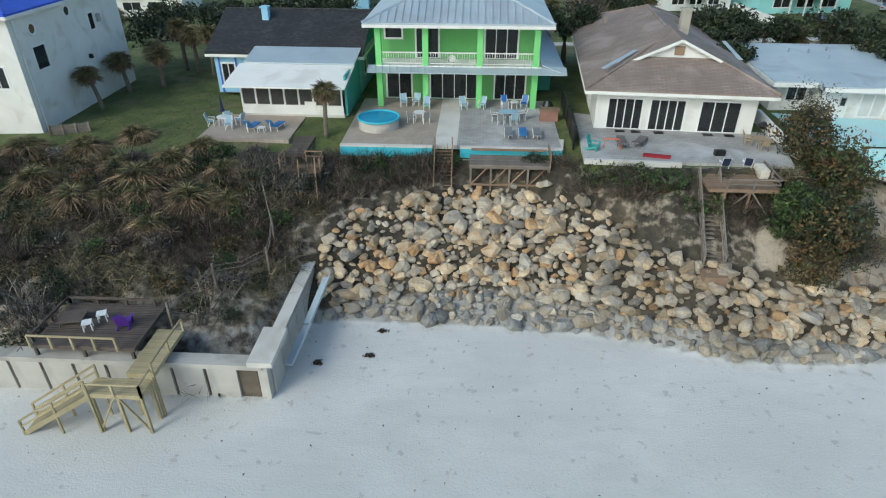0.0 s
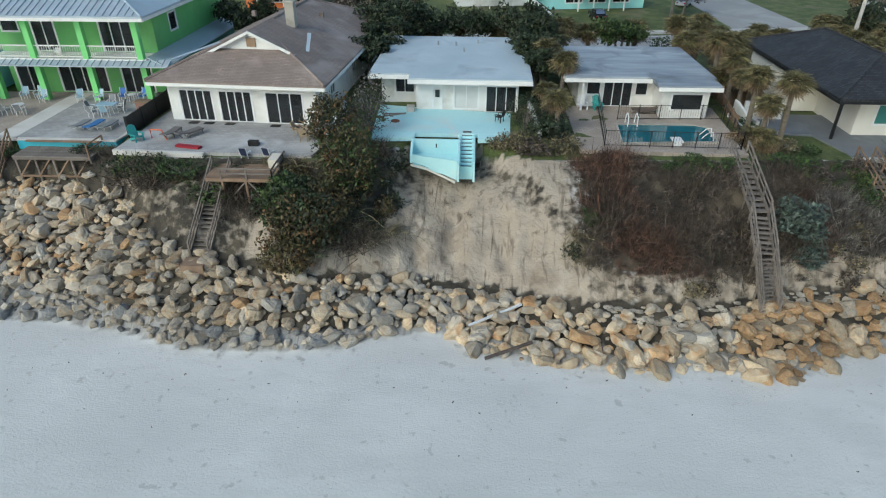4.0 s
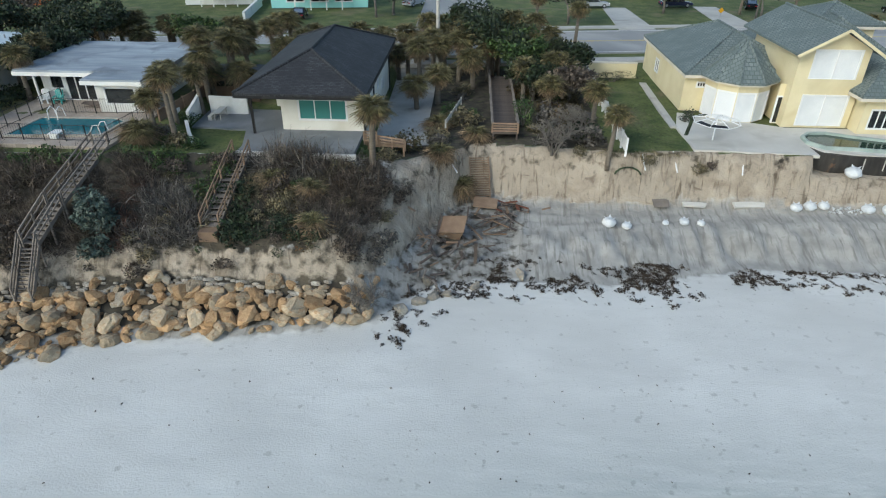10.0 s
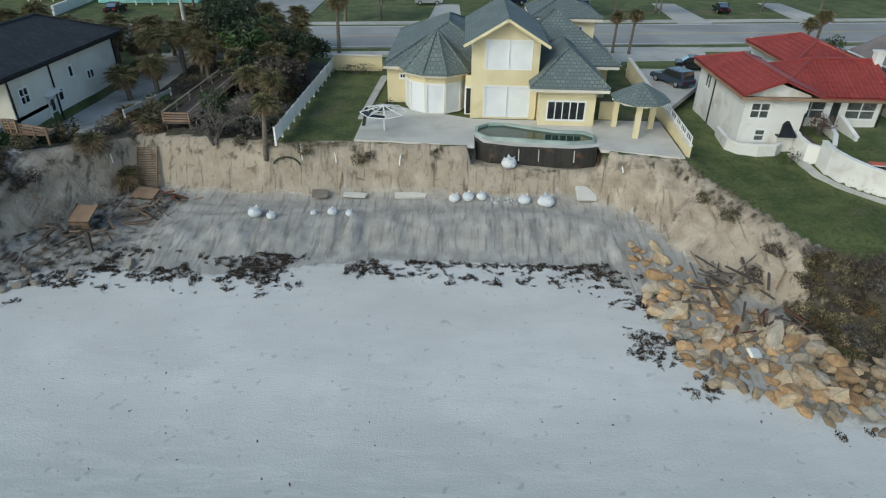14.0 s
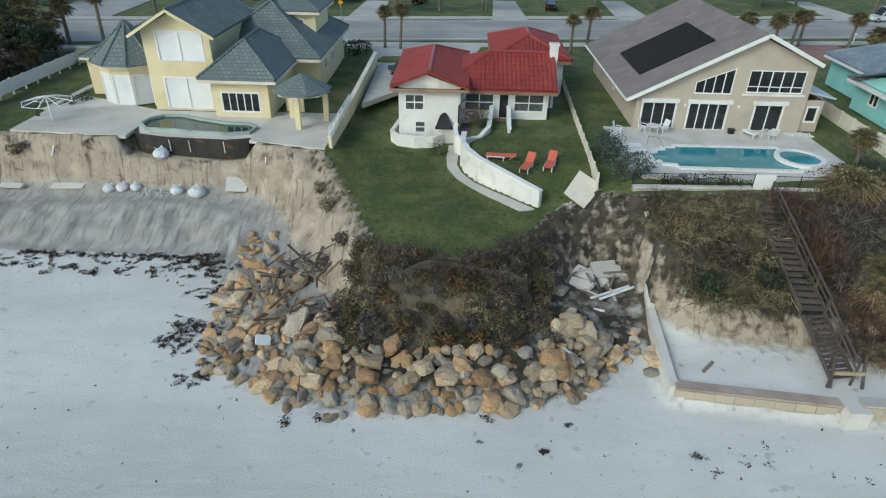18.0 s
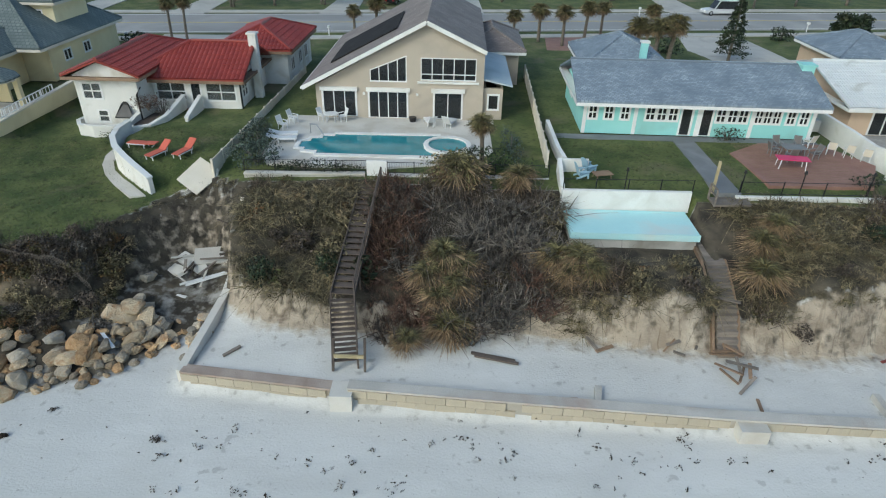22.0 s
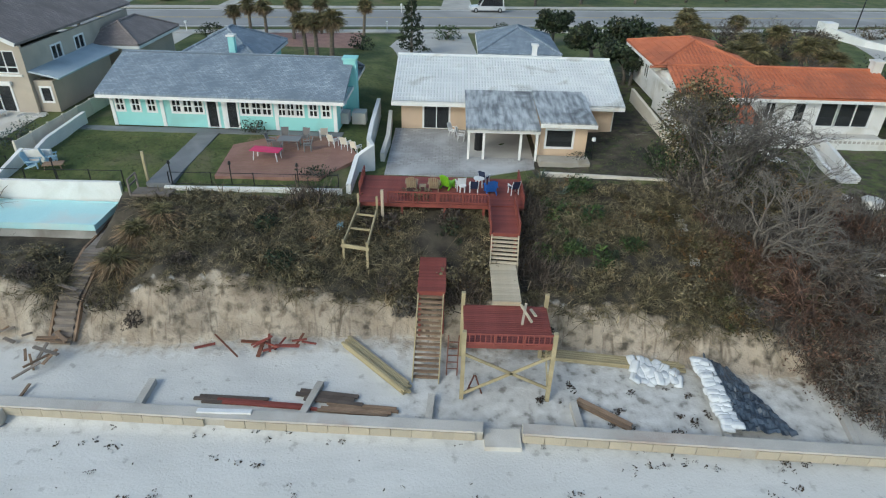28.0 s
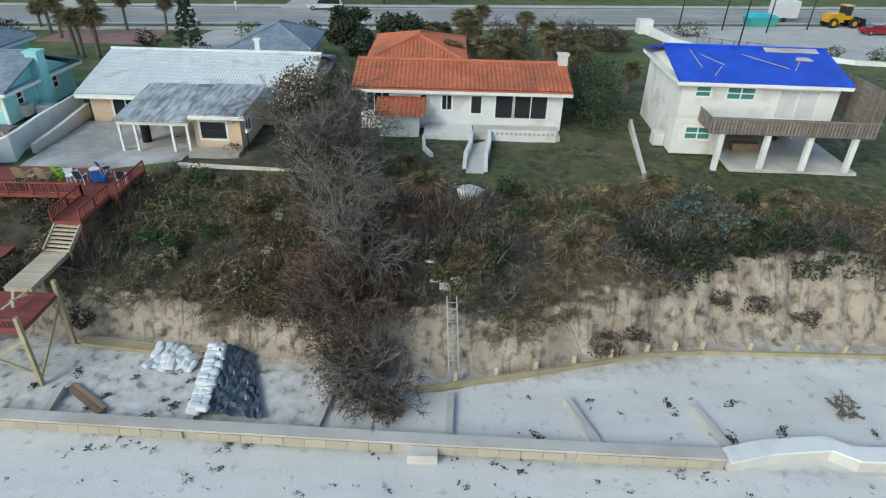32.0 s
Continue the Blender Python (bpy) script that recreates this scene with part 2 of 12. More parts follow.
M_["metal"] = surf("galvanised steel", (.36, .37, .385), (.46, .47, .48), 2, 0.45, 0.6, bumps=0.05)
M_["glass"] = glass("window glass", (.30, .33, .34))
M_["glass_dark"] = glass("tinted window glass", (.05, .055, .06), 0.04, 0.5)
M_["glass_green"] = glass("green tinted glass", (.10, .32, .30), 0.06, 0.35)
M_["screen"] = surf("insect screen", (.03, .03, .03), (.05, .05, .05), 3, 0.7, bumps=0.05)
M_["curtain"] = surf("pale curtain", (.55, .56, .55), (.65, .66, .65), 1.0, 0.9, bumps=0.1)
# dark colour stands in for the dimness of the closed rooms
M_["inside"] = surf("room dimness in colour", (.10, .09, .08), (.14, .13, .12), 0.6, 0.9, bumps=0.05)
M_["soil"] = surf("dark soil", (.10, .08, .06), (.16, .13, .10), 1.0, 0.95, stain=(.07, .055, .04), bumps=0.6)


def water_mat(name, c):
    mat = bpy.data.materials.new(name)
    nt, bsdf = links(mat)
    co = nt.nodes.new("ShaderNodeTexCoord").outputs["Object"]
    nt.links.new(ramp_mix(nt, noise_fac(nt, co, 0.8, 3), c, tuple(0.8 * x for x in c)), bsdf.inputs["Base Color"])
    bsdf.inputs["Roughness"].default_value = 0.06
    bump(nt, bsdf, noise_fac(nt, co, 4.0, 2), 0.08, 0.02)
    return mat


M_["water_teal"] = water_mat("teal pool water", (.03, .25, .30))
M_["water_deep"] = water_mat("blue-green pool water", (.02, .15, .19))
M_["water_dark"] = water_mat("stagnant green water", (.03, .06, .04))
M_["water_bright"] = water_mat("bright blue pool water", (.05, .35, .58))
# ---- geometry helpers ----


def mesh_of(name, verts, faces, mat=None, smooth=False):
    me = bpy.data.meshes.new(name)
    me.from_pydata([(U * v[0], U * v[1], U * v[2]) for v in verts], [], faces)
    if mat:
        me.materials.append(M_[mat] if isinstance(mat, str) else mat)
    if smooth:
        me.polygons.foreach_set("use_smooth", [True] * len(me.polygons))
    me.update()
    return me


class Geo:
    """Collects solid pieces of one part."""

    def __init__(self):
        self.v, self.f = [], []

    def add(self, vs, fs):
        n = len(self.v)
        self.v += [Vector(v) for v in vs]
        self.f += [tuple(i + n for i in f) for f in fs]
        return self

    def box(self, x0, y0, z0, x1, y1, z1):
        return self.add([(x0, y0, z0), (x1, y0, z0), (x1, y1, z0), (x0, y1, z0), (x0, y0, z1), (x1, y0, z1), (x1, y1, z1), (x0, y1, z1)],
                        [(3, 2, 1, 0), (4, 5, 6, 7), (0, 1, 5, 4), (1, 2, 6, 5), (2, 3, 7, 6), (3, 0, 4, 7)])

    def prism(self, pts, lift):
        """A flat outline of 3D points (counter-clockwise from outside) pushed by the vector lift."""
        n, lift = len(pts), Vector(lift)
        vs = [Vector(p) for p in pts] + [Vector(p) + lift for p in pts]
        return self.add(vs, [tuple(range(n))[::-1], tuple(range(n, 2 * n))] + [(i, (i + 1) % n, n + (i + 1) % n, n + i) for i in range(n)])

    def lattice(self, us, vs, solid, a, d, n, w0, w1):
        """One connected upright slab cut by openings: us and vs are the cutting lines, solid(u, v) tells which cells stand."""
        nu, nv = len(us), len(vs)
        base = len(self.v)
        for w in (w0, w1):
            for v in vs:
                for u in us:
                    q = a + d * u + n * w
                    self.v.append(Vector((q.x, q.y, v)))
        on = [[solid((us[i] + us[i + 1]) / 2, (vs[j] + vs[j + 1]) / 2) for i in range(nu - 1)] for j in range(nv - 1)]
        at = lambda i, j, k: base + k * nu * nv + j * nu + i
        for j in range(nv - 1):
            for i in range(nu - 1):
                if not on[j][i]:
                    continue
                self.f.append((at(i, j, 0), at(i + 1, j, 0), at(i + 1, j + 1, 0), at(i, j + 1, 0)))
                self.f.append((at(i, j, 1), at(i, j + 1, 1), at(i + 1, j + 1, 1), at(i + 1, j, 1)))
                for oi, oj, p, q in ((i - 1, j, (i, j + 1), (i, j)), (i + 1, j, (i + 1, j), (i + 1, j + 1)), (i, j - 1, (i, j), (i + 1, j)), (i, j + 1, (i + 1, j + 1), (i, j + 1))):
                    if not (0 <= oi < nu - 1 and 0 <= oj < nv - 1 and on[oj][oi]):
                        self.f.append((at(*p, 0), at(*p, 1), at(*q, 1), at(*q, 0)))
        return self

    def flat(self, pts2, z0, z1):
        return self.prism([(x, y, z0) for x, y in pts2], (0, 0, z1 - z0))

    def bar(self, a, b, w, h=None, up=(0, 0, 1)):
        """A squared bar from a to b."""
        a, b = Vector(a), Vector(b)
        h = h or w
        d = (b - a).normalized()
        s = d.cross(Vector(up))
        if s.length < 1e-3:
            s = d.cross(Vector((1, 0, 0)))
        s.normalize()
        u = s.cross(d)
        s, u = s * w / 2, u * h / 2
        q = [a - s - u, a + s - u, a + s + u, a - s + u]
        return self.prism(q, b - a)

    def tube(self, pts, r, n=6, r2=None, cap=True):
        """A round rod along points, tapering from r to r2."""
        pts = [Vector(p) for p in pts]
        r2 = r if r2 is None else r2
        base = len(self.v)
        for i, p in enumerate(pts):
            d = (pts[min(i + 1, len(pts) - 1)] - pts[max(i - 1, 0)]).normalized()
            s = d.cross(Vector((0.13, 0.2, 1)) if abs(d.z) < 0.95 else Vector((1, 0, 0))).normalized()
            u = s.cross(d)
            k = r + (r2 - r) * i / max(1, len(pts) - 1)
            self.v += [p + (s * math.cos(a) + u * math.sin(a)) * k for a in [2 * math.pi * j / n for j in range(n)]]
        for i in range(len(pts) - 1):
            for j in range(n):
                a, b = base + i * n + j, base + i * n + (j + 1) % n
                self.f.append((a, a + n, b + n, b))
        if cap:
            self.f.append(tuple(range(base, base + n)))
            self.f.append(tuple(range(base + (len(pts) - 1) * n, base + len(pts) * n))[::-1])
        return self

    def disc(self, cx, cy, z0, z1, r, n=20, r2=None):
        r2 = r if r2 is None else r2
        lo = [(cx + r * math.cos(2 * math.pi * i / n), cy + r * math.sin(2 * math.pi * i / n), z0) for i in range(n)]
        hi = [(cx + r2 * math.cos(2 * math.pi * i / n), cy + r2 * math.sin(2 * math.pi * i / n), z1) for i in range(n)]
        return self.add(lo + hi, [tuple(range(n))[::-1], tuple(range(n, 2 * n))] + [(i, (i + 1) % n, n + (i + 1) % n, n + i) for i in range(n)])

    def put(self, name, mat, parent=None, label="", smooth=False, kind=""):
        ob = new(name, mesh_of(name, self.v, self.f, mat, smooth))
        if parent is not None:
            ob.parent = parent
        return tagged(ob, label, "", "", kind)


def thing(name, label, category, at=(0, 0, 0), rz=0.0, group="", kind=""):
    e = new(name)
    e.empty_display_size = 0.3
    e.matrix_world = pose(U * at[0], U * at[1], U * at[2], 0, 0, rz)
    return tagged(e, label, category, group, kind)


# ---- terrain: one sheet with a bluff between four lines ----
CREST = [(-400, 34, 4.6), (-30, 34, 4.6), (-14, 35, 5.1), (-8.5, 35.3, 4.8), (0, 35, 4.8), (5.5, 34.5, 5.1), (6.5, 33, 5.5), (18, 32.8, 5.6),
         (20, 35, 5.4), (22.7, 36.2, 5.2), (23.2, 37.4, 5.2), (27.2, 37.4, 5.2), (27.7, 36.0, 5.1), (31, 34.8, 5.0), (43, 34.9, 5.2), (46, 36, 4.8), (51, 36.8, 4.5), (57, 36.9, 4.4),
         (59.6, 38.4, 3.6), (62.5, 40.8, 3.3), (65, 42.9, 3.25), (69, 42.3, 3.35), (72, 41.8, 3.4), (74.5, 41.4, 3.45), (79.5, 41.6, 3.5), (87.5, 41, 3.6), (95, 40.8, 3.6),
         (100.6, 39.9, 3.5), (101.2, 39.2, 3.05), (103.2, 34.6, 2.85), (104.7, 30.8, 2.75), (106, 29.2, 2.7), (108.5, 28.5, 2.7), (111.2, 28.8, 2.7),
         (113.2, 31.8, 2.8), (114.6, 33.9, 2.9), (116.5, 34.9, 3.6), (118.8, 33.8, 3.9), (125, 34.2, 4.0), (135, 33.5, 4.0), (144, 32.6, 4.0), (153.5, 32.5, 3.9), (156, 33, 3.6),
         (164, 35.5, 3.8), (173, 35.5, 4.0), (180, 33.5, 4.0), (190, 34, 4.1), (198, 33, 4.1), (400, 33, 4.1)]
LIP = [(-400, 27, 2.6), (-20, 27, 2.6), (-10.5, 29, 2.6), (-8, 32.5, 3.4), (0, 34.3, 4.2), (5.5, 33.5, 4.6), (9, 31.8, 4.6), (12, 31.6, 4.8), (14, 31, 4.2),
       (18, 29.4, 2.6), (21, 30, 2.3), (23, 36.6, 3.9), (27.3, 36.7, 3.9), (30.5, 33.2, 4.6), (32.4, 30.2, 3.2), (33.6, 28.4, 2.1), (35, 27.7, 1.85), (37, 27.8, 1.8), (41, 28.7, 1.9),
       (43.5, 29.6, 2.1), (46.8, 29.9, 2.15), (51, 29.9, 2.1), (55.6, 29.9, 2.4), (57.4, 30.8, 2.6), (58.9, 33.4, 2.9), (60, 36.6, 3.3), (62.8, 40.2, 3.2), (64.2, 42.2, 3.1), (66, 42.3, 3.1),
       (69, 41.7, 3.2), (74, 41.0, 3.3), (79.5, 41.2, 3.4), (87.5, 40.75, 3.5), (95, 40.5, 3.5), (100.2, 39.3, 3.3), (100.8, 38.7, 2.95), (102.9, 34.3, 2.7), (104.3, 30.5, 2.6),
       (105.4, 28.6, 2.45), (108.5, 27.7, 2.1), (111.6, 28.0, 2.0), (113.7, 31.2, 2.2), (115.2, 33.4, 2.3), (117, 34.1, 2.9), (118.6, 33.0, 3.3), (119.3, 29.2, 2.9), (120.2, 28.0, 1.8),
       (122.3, 27.5, 1.4), (124.3, 27.1, 1.25), (128, 27.1, 1.1), (131.4, 27.3, 1.0), (134, 27.3, 1.25), (136.4, 26.9, 2.15), (138, 26.5, 2.55), (140.2, 26.4, 2.75), (142.3, 26.6, 1.5),
       (143.9, 26.6, 1.4), (146.6, 26.4, 3.1), (149.1, 27.0, 3.1), (152.9, 27.0, 2.25), (156.2, 27.3, 1.6), (160, 27.1, 1.65), (164.5, 26.8, 2.15), (167, 26.8, 2.1), (169.7, 26.2, 1.75),
       (172, 25.8, 1.6), (175, 25.6, 1.7), (178, 25.8, 2.2), (180.4, 26.0, 2.5), (182.7, 25.2, 1.7), (185, 26.1, 2.35), (187.4, 26.6, 3.4), (190.7, 27.4, 2.7), (192.6, 28.4, 3.6),
       (196, 28.9, 3.8), (400, 28.9, 3.8)]
FOOT = [(-400, 21, 1.2), (-20, 21, 1.2), (-10.5, 23, 1.2), (-9.2, 28, 1.2), (-8, 30, 2.6), (-6.5, 31.3, 3.0), (-.7, 34, 3.4), (4, 34, 3.4), (6, 32.8, 3.2),
        (8.7, 30.6, 3), (11.3, 28.9, 2.5), (14, 28.2, 2.1), (18, 27.6, 1.4), (21, 28.3, .9), (24, 28.9, .4), (28, 28.3, .3), (32, 27.0, .4), (34, 26.7, .5),
        (38, 26.6, .5), (41, 27.3, .5), (44, 28.4, .5), (47, 28.8, .5), (51, 29.0, .5), (55.7, 29.1, .5), (58.4, 29.6, .4), (59.8, 31.6, .2), (61, 34, .05), (62.5, 37.4, 0), (64.2, 40.9, .1), (66.3, 41.0, .1),
        (69, 40.4, .2), (74, 40.1, .2), (80, 40.4, .3), (83.4, 40.3, .3), (88, 40.2, .6), (92, 40.2, .6), (95, 39.9, .6), (97.5, 38.4, .4), (98.6, 37.2, .2), (99.6, 35.0, -.2),
        (101.0, 32, -.3), (102.6, 29.6, -.1), (104.5, 28.0, .2), (106.5, 27.0, .5), (109, 26.6, .7), (112, 27, .5), (114, 29, .1), (115.5, 31.4, .2), (117.2, 32.3, .6), (118.5, 31.0, .3),
        (119.4, 28.0, .1), (120.8, 27.1, .05), (122.3, 26.6, .05), (125, 26.3, .05), (129, 26.2, .1), (132.8, 26.5, .1), (136.6, 26.1, .1), (140.3, 25.5, .05), (146.7, 25.4, .05),
        (150.6, 26.1, .05), (155.7, 26.5, .05), (160, 26.2, .05), (165.4, 25.9, .05), (169.5, 25.3, .05), (173, 24.6, 0), (178, 24.2, -.1), (182.9, 24.2, -.05), (187.7, 25.3, .05),
        (193.5, 26.7, .1), (400, 26.7, .1)]
TOE = [(-400, 20.3, -.68), (-9.2, 20.3, -.68), (-8.8, 25.6, -.65), (-4, 26.0, -.65), (1.6, 25.8, -.65), (5.8, 25.5, -.65), (10.2, 24.6, -.65), (13, 23.7, -.62), (17, 23.7, -.62), (20, 24.0, -.65),
       (22.8, 25.3, -.65), (25.9, 25.5, -.65), (27.6, 24.2, -.7), (31, 23.6, -.8), (34.4, 23.5, -.88), (38.3, 23.9, -.95), (41.5, 23.2, -1.0), (45.2, 25.0, -1.0), (49, 25.9, -1.0),
       (53.3, 26.2, -1.0), (56.2, 26.9, -1.0), (59.5, 27.8, -1.0), (61, 30, -1.0), (62.4, 31.4, -1.05), (66.5, 32.3, -1.05), (71.2, 31.8, -1.05), (74.3, 32.2, -1.05), (78.2, 33.4, -1.08),
       (82.8, 34.3, -1.1), (86.2, 34.2, -1.1), (92.9, 34.3, -1.1), (94.7, 33, -1.05), (96.6, 31.4, -1.0), (97.0, 29.3, -1.0), (97.4, 26.9, -.98), (98.9, 24.3, -.96), (102.1, 22.6, -.95),
       (105.1, 22.0, -.95), (107.5, 22.5, -.95), (110, 22.5, -.95), (113, 23.0, -.95), (115.2, 23.7, -.95), (117.4, 26.2, -.9), (118.4, 27.5, -.85), (118.85, 23.5, -.32), (125.8, 22.6, -.15),
       (141.5, 21.45, -.04), (150, 21.05, 0), (161, 20.68, -.05), (172, 20.15, -.18), (179, 19.8, -.18), (190.5, 19.35, -.12), (400, 19.4, -.12)]
FLAT = [(-400, 4.6), (-32, 4.6), (-22, 5.0), (-16, 5.3), (-9, 5.3), (5, 5.4), (7, 5.7), (19, 5.7), (20.5, 5.55), (31, 5.5), (33, 5.35), (44.8, 5.25), (45.4, 4.5),
        (57.15, 4.4), (57.4, 3.0), (64, 3.2), (73, 3.45), (79, 3.5), (100.9, 3.5), (101.3, 4.0), (117, 4.1), (119, 4.15), (134, 4.15), (136.5, 4.25), (153, 4.25),
        (155, 3.75), (165, 3.75), (173, 4.0), (176, 4.25), (400, 4.25)]
# level of the open beach; in front of the long seawall it lies lower than the strip behind
SHORE = [(-60, -.68), (25, -.66), (40, -.98), (60, -1.0), (90, -1.1), (100, -.97), (118, -.95), (126, -.8), (141, -.47), (156, -.22), (182, -.05), (206, -.03)]
# the curving garden wall of the red-tiled house holds a raised lawn; left of it the lawn lies lower
GARDEN_CURVE = [(113.7, 33.9), (112.5, 34.9), (111.4, 35.9), (110.4, 37.0), (109.7, 38.2), (109.4, 39.4), (109.5, 40.8)]


def line_info(P, line):
    """Distance to a polyline, its height at the nearest place, and whether the point is inland of it."""
    line = np.array(line, float)
    best, height = np.full(len(P), 1e9), np.zeros(len(P))
    inside = np.zeros(len(P), bool)
    for a, b in zip(line[:-1], line[1:]):
        ab = b[:2] - a[:2]
        s = np.clip(((P - a[:2]) @ ab) / (ab @ ab), 0, 1)
        d = np.hypot(*(P - a[:2] - s[:, None] * ab).T)
        m = d < best
        best[m], height[m] = d[m], (a[2] + (b[2] - a[2]) * s)[m]
        lo, hi = (a, b) if a[0] < b[0] else (b, a)
        span = (P[:, 0] >= lo[0]) & (P[:, 0] < hi[0])
        yl = lo[1] + (hi[1] - lo[1]) * (P[:, 0] - lo[0]) / max(1e-6, hi[0] - lo[0])
        inside ^= span & (P[:, 1] > yl)
    return best, height, inside


def wob(P, scale, seed=0.0, octaves=4):
    """Smooth random relief in -1..1."""
    return np.array([noise.fractal((x * scale + seed, y * scale, seed), 0.9, 2.1, octaves) for x, y in P])


def ground_height(P):
    """Height of the plain terrain, and the zone: 0 beach, 1 rock slope or sand strip, 2 scarp, 3 dune slope, 4 terrace; s runs seaward in each."""
    P = np.asarray(P, float)
    (dc, zc, ic), (dl, zl, il), (df, zf, i_f), (dt, zt, it) = [line_info(P, q) for q in (CREST, LIP, FOOT, TOE)]
    il |= ic
    i_f |= il
    it |= i_f
    zone = ic.astype(int) + il + i_f + it
    flat = np.interp(P[:, 0], *np.array(FLAT).T)
    k = np.clip((P[:, 1] - 54) / 14, 0, 1)
    flat = flat * (1 - k) + 3.85 * k
    gc = np.array(GARDEN_CURVE)
    side = np.clip((P[:, 0] - np.interp(P[:, 1], gc[:, 1], gc[:, 0])) / .5, 0, 1)
    flat = np.where((P[:, 0] > 101.1) & (P[:, 0] < 117) & (P[:, 1] < 60), 2.92 * (1 - side) + flat * side, flat)
    e = np.clip(dc / 3.0, 0, 1)
    z4 = zc + (flat - zc) * e * e * (3 - 2 * e)
    s3, s2, s1 = dc / (dc + dl + 1e-6), dl / (dl + df + 1e-6), df / (df + dt + 1e-6)
    bay = np.interp(P[:, 0], [66, 71, 95, 98], [0, 1, 1, 0])
    strip = np.interp(P[:, 0], [118.7, 119.2], [0, 1])
    shore = (np.interp(P[:, 0], *np.array(SHORE).T) - 0.015 * np.minimum(dt, 40) - 0.004 * np.maximum(dt - 40, 0) - zt) * np.clip(dt / .4, 0, 1)
    s1b = s1 * (1 - bay) + bay * np.interp(s1, [0, .15, .36, .46, .8, 1], [0, .22, .26, .42, .93, 1])
    z = np.where(zone == 4, z4, np.where(zone == 3, zc + (zl - zc) * s3, np.where(zone == 2, zl + (zf - zl) * s2 ** 0.85,
        np.where(zone == 1, zf + (zt - zf) * s1b, zt + shore))))
    s = np.where(zone == 3, s3, np.where(zone == 2, s2, s1))
    return z, zone, s, dt, bay, strip


def spaced(stops):
    out = []
    for (a, step), (b, _) in zip(stops[:-1], stops[1:]):
        out += list(np.arange(a, b - 1e-6, step))
    return np.array(out + [stops[-1][0]])


GX = spaced([(-900, 100), (-300, 40), (-60, 4), (-44, 0.32), (212, 4), (240, 40), (400, 100), (1000, 1)])
GY = spaced([(-700, 100), (-100, 20), (-20, 4), (8, 1.2), (17, 0.31), (43, 1.2), (66, 4), (130, 30), (250, 150), (1000, 1)])
gx, gy = np.meshgrid(GX, GY)
GP = np.stack([gx.ravel(), gy.ravel()], 1)
gz, zone, gs, gdt, gbay, gstrip = ground_height(GP)
fine_area = (GP[:, 0] > -48) & (GP[:, 0] < 215) & (GP[:, 1] > 6) & (GP[:, 1] < 60)
rough, flute, ripple = np.zeros(len(GP)), np.zeros(len(GP)), np.zeros(len(GP))
rough[fine_area] = wob(GP[fine_area], 0.55, 3.0)
flute[fine_area] = 1 - 2.2 * np.abs(wob(GP[fine_area] * (1.0, 0.25), 0.75, 9.0, 4))
ripple[fine_area] = wob(GP[fine_area] * (0.3, 1.0), 0.9, 17.0, 3)
edge = np.clip(np.sin(np.pi * np.clip(gs, 0, 1)) * 1.4, 0, 1)
gz += np.where(zone == 3, 0.20 * rough * edge, 0)
gz += np.where(zone == 2, (0.26 * rough + 0.46 * flute) * edge, 0)
gz += np.where(zone == 1, 0.10 * rough * np.clip(gs * 4, 0, 1) * (1 - 0.5 * gstrip), 0)
gz += np.where((zone == 1) & (gbay > 0.3), (0.34 * flute + 0.07 * np.sin(GP[:, 0] * 5.2 + 4.5 * rough)) * np.clip(1.25 - np.abs(gs - .62) / .26, 0, 1), 0)
gz += np.where(zone == 0, 0.014 * ripple + 0.012 * rough, 0) * np.clip(gdt / 2, 0, 1)
gz += np.where((zone == 1) & (gbay > 0.4) & (gs < .55), 0.05 * np.sin(gs * 60 + 2 * rough), 0)
gz += np.where(zone == 4, 0.05 * rough, 0)
# the scour under the hanging pool
scour = (GP[:, 0] > 87.2) & (GP[:, 0] < 95.9) & (GP[:, 1] > 40.3) & (GP[:, 1] < 42.4)
gz = np.where(scour, np.minimum(gz, 2.3 + 0.12 * rough), gz)
# the dune is cut away round the covered basin
cut = (GP[:, 0] > 135.5) & (GP[:, 0] < 142.3) & (GP[:, 1] > 28.2) & (GP[:, 1] < 32.95)
gz = np.where(cut, np.minimum(gz, 2.45 + .05 * rough), gz)
nx, ny = len(GX), len(GY)
idx = np.arange(nx * ny).reshape(ny, nx)
quads = np.stack([idx[:-1, :-1], idx[:-1, 1:], idx[1:, 1:], idx[1:, :-1]], -1).reshape(-1, 4)
ground_mesh = bpy.data.meshes.new("ground")
ground_mesh.from_pydata((U * np.column_stack([GP, gz])).tolist(), [], quads.tolist())
ground_mesh.polygons.foreach_set("use_smooth", [True] * len(quads))

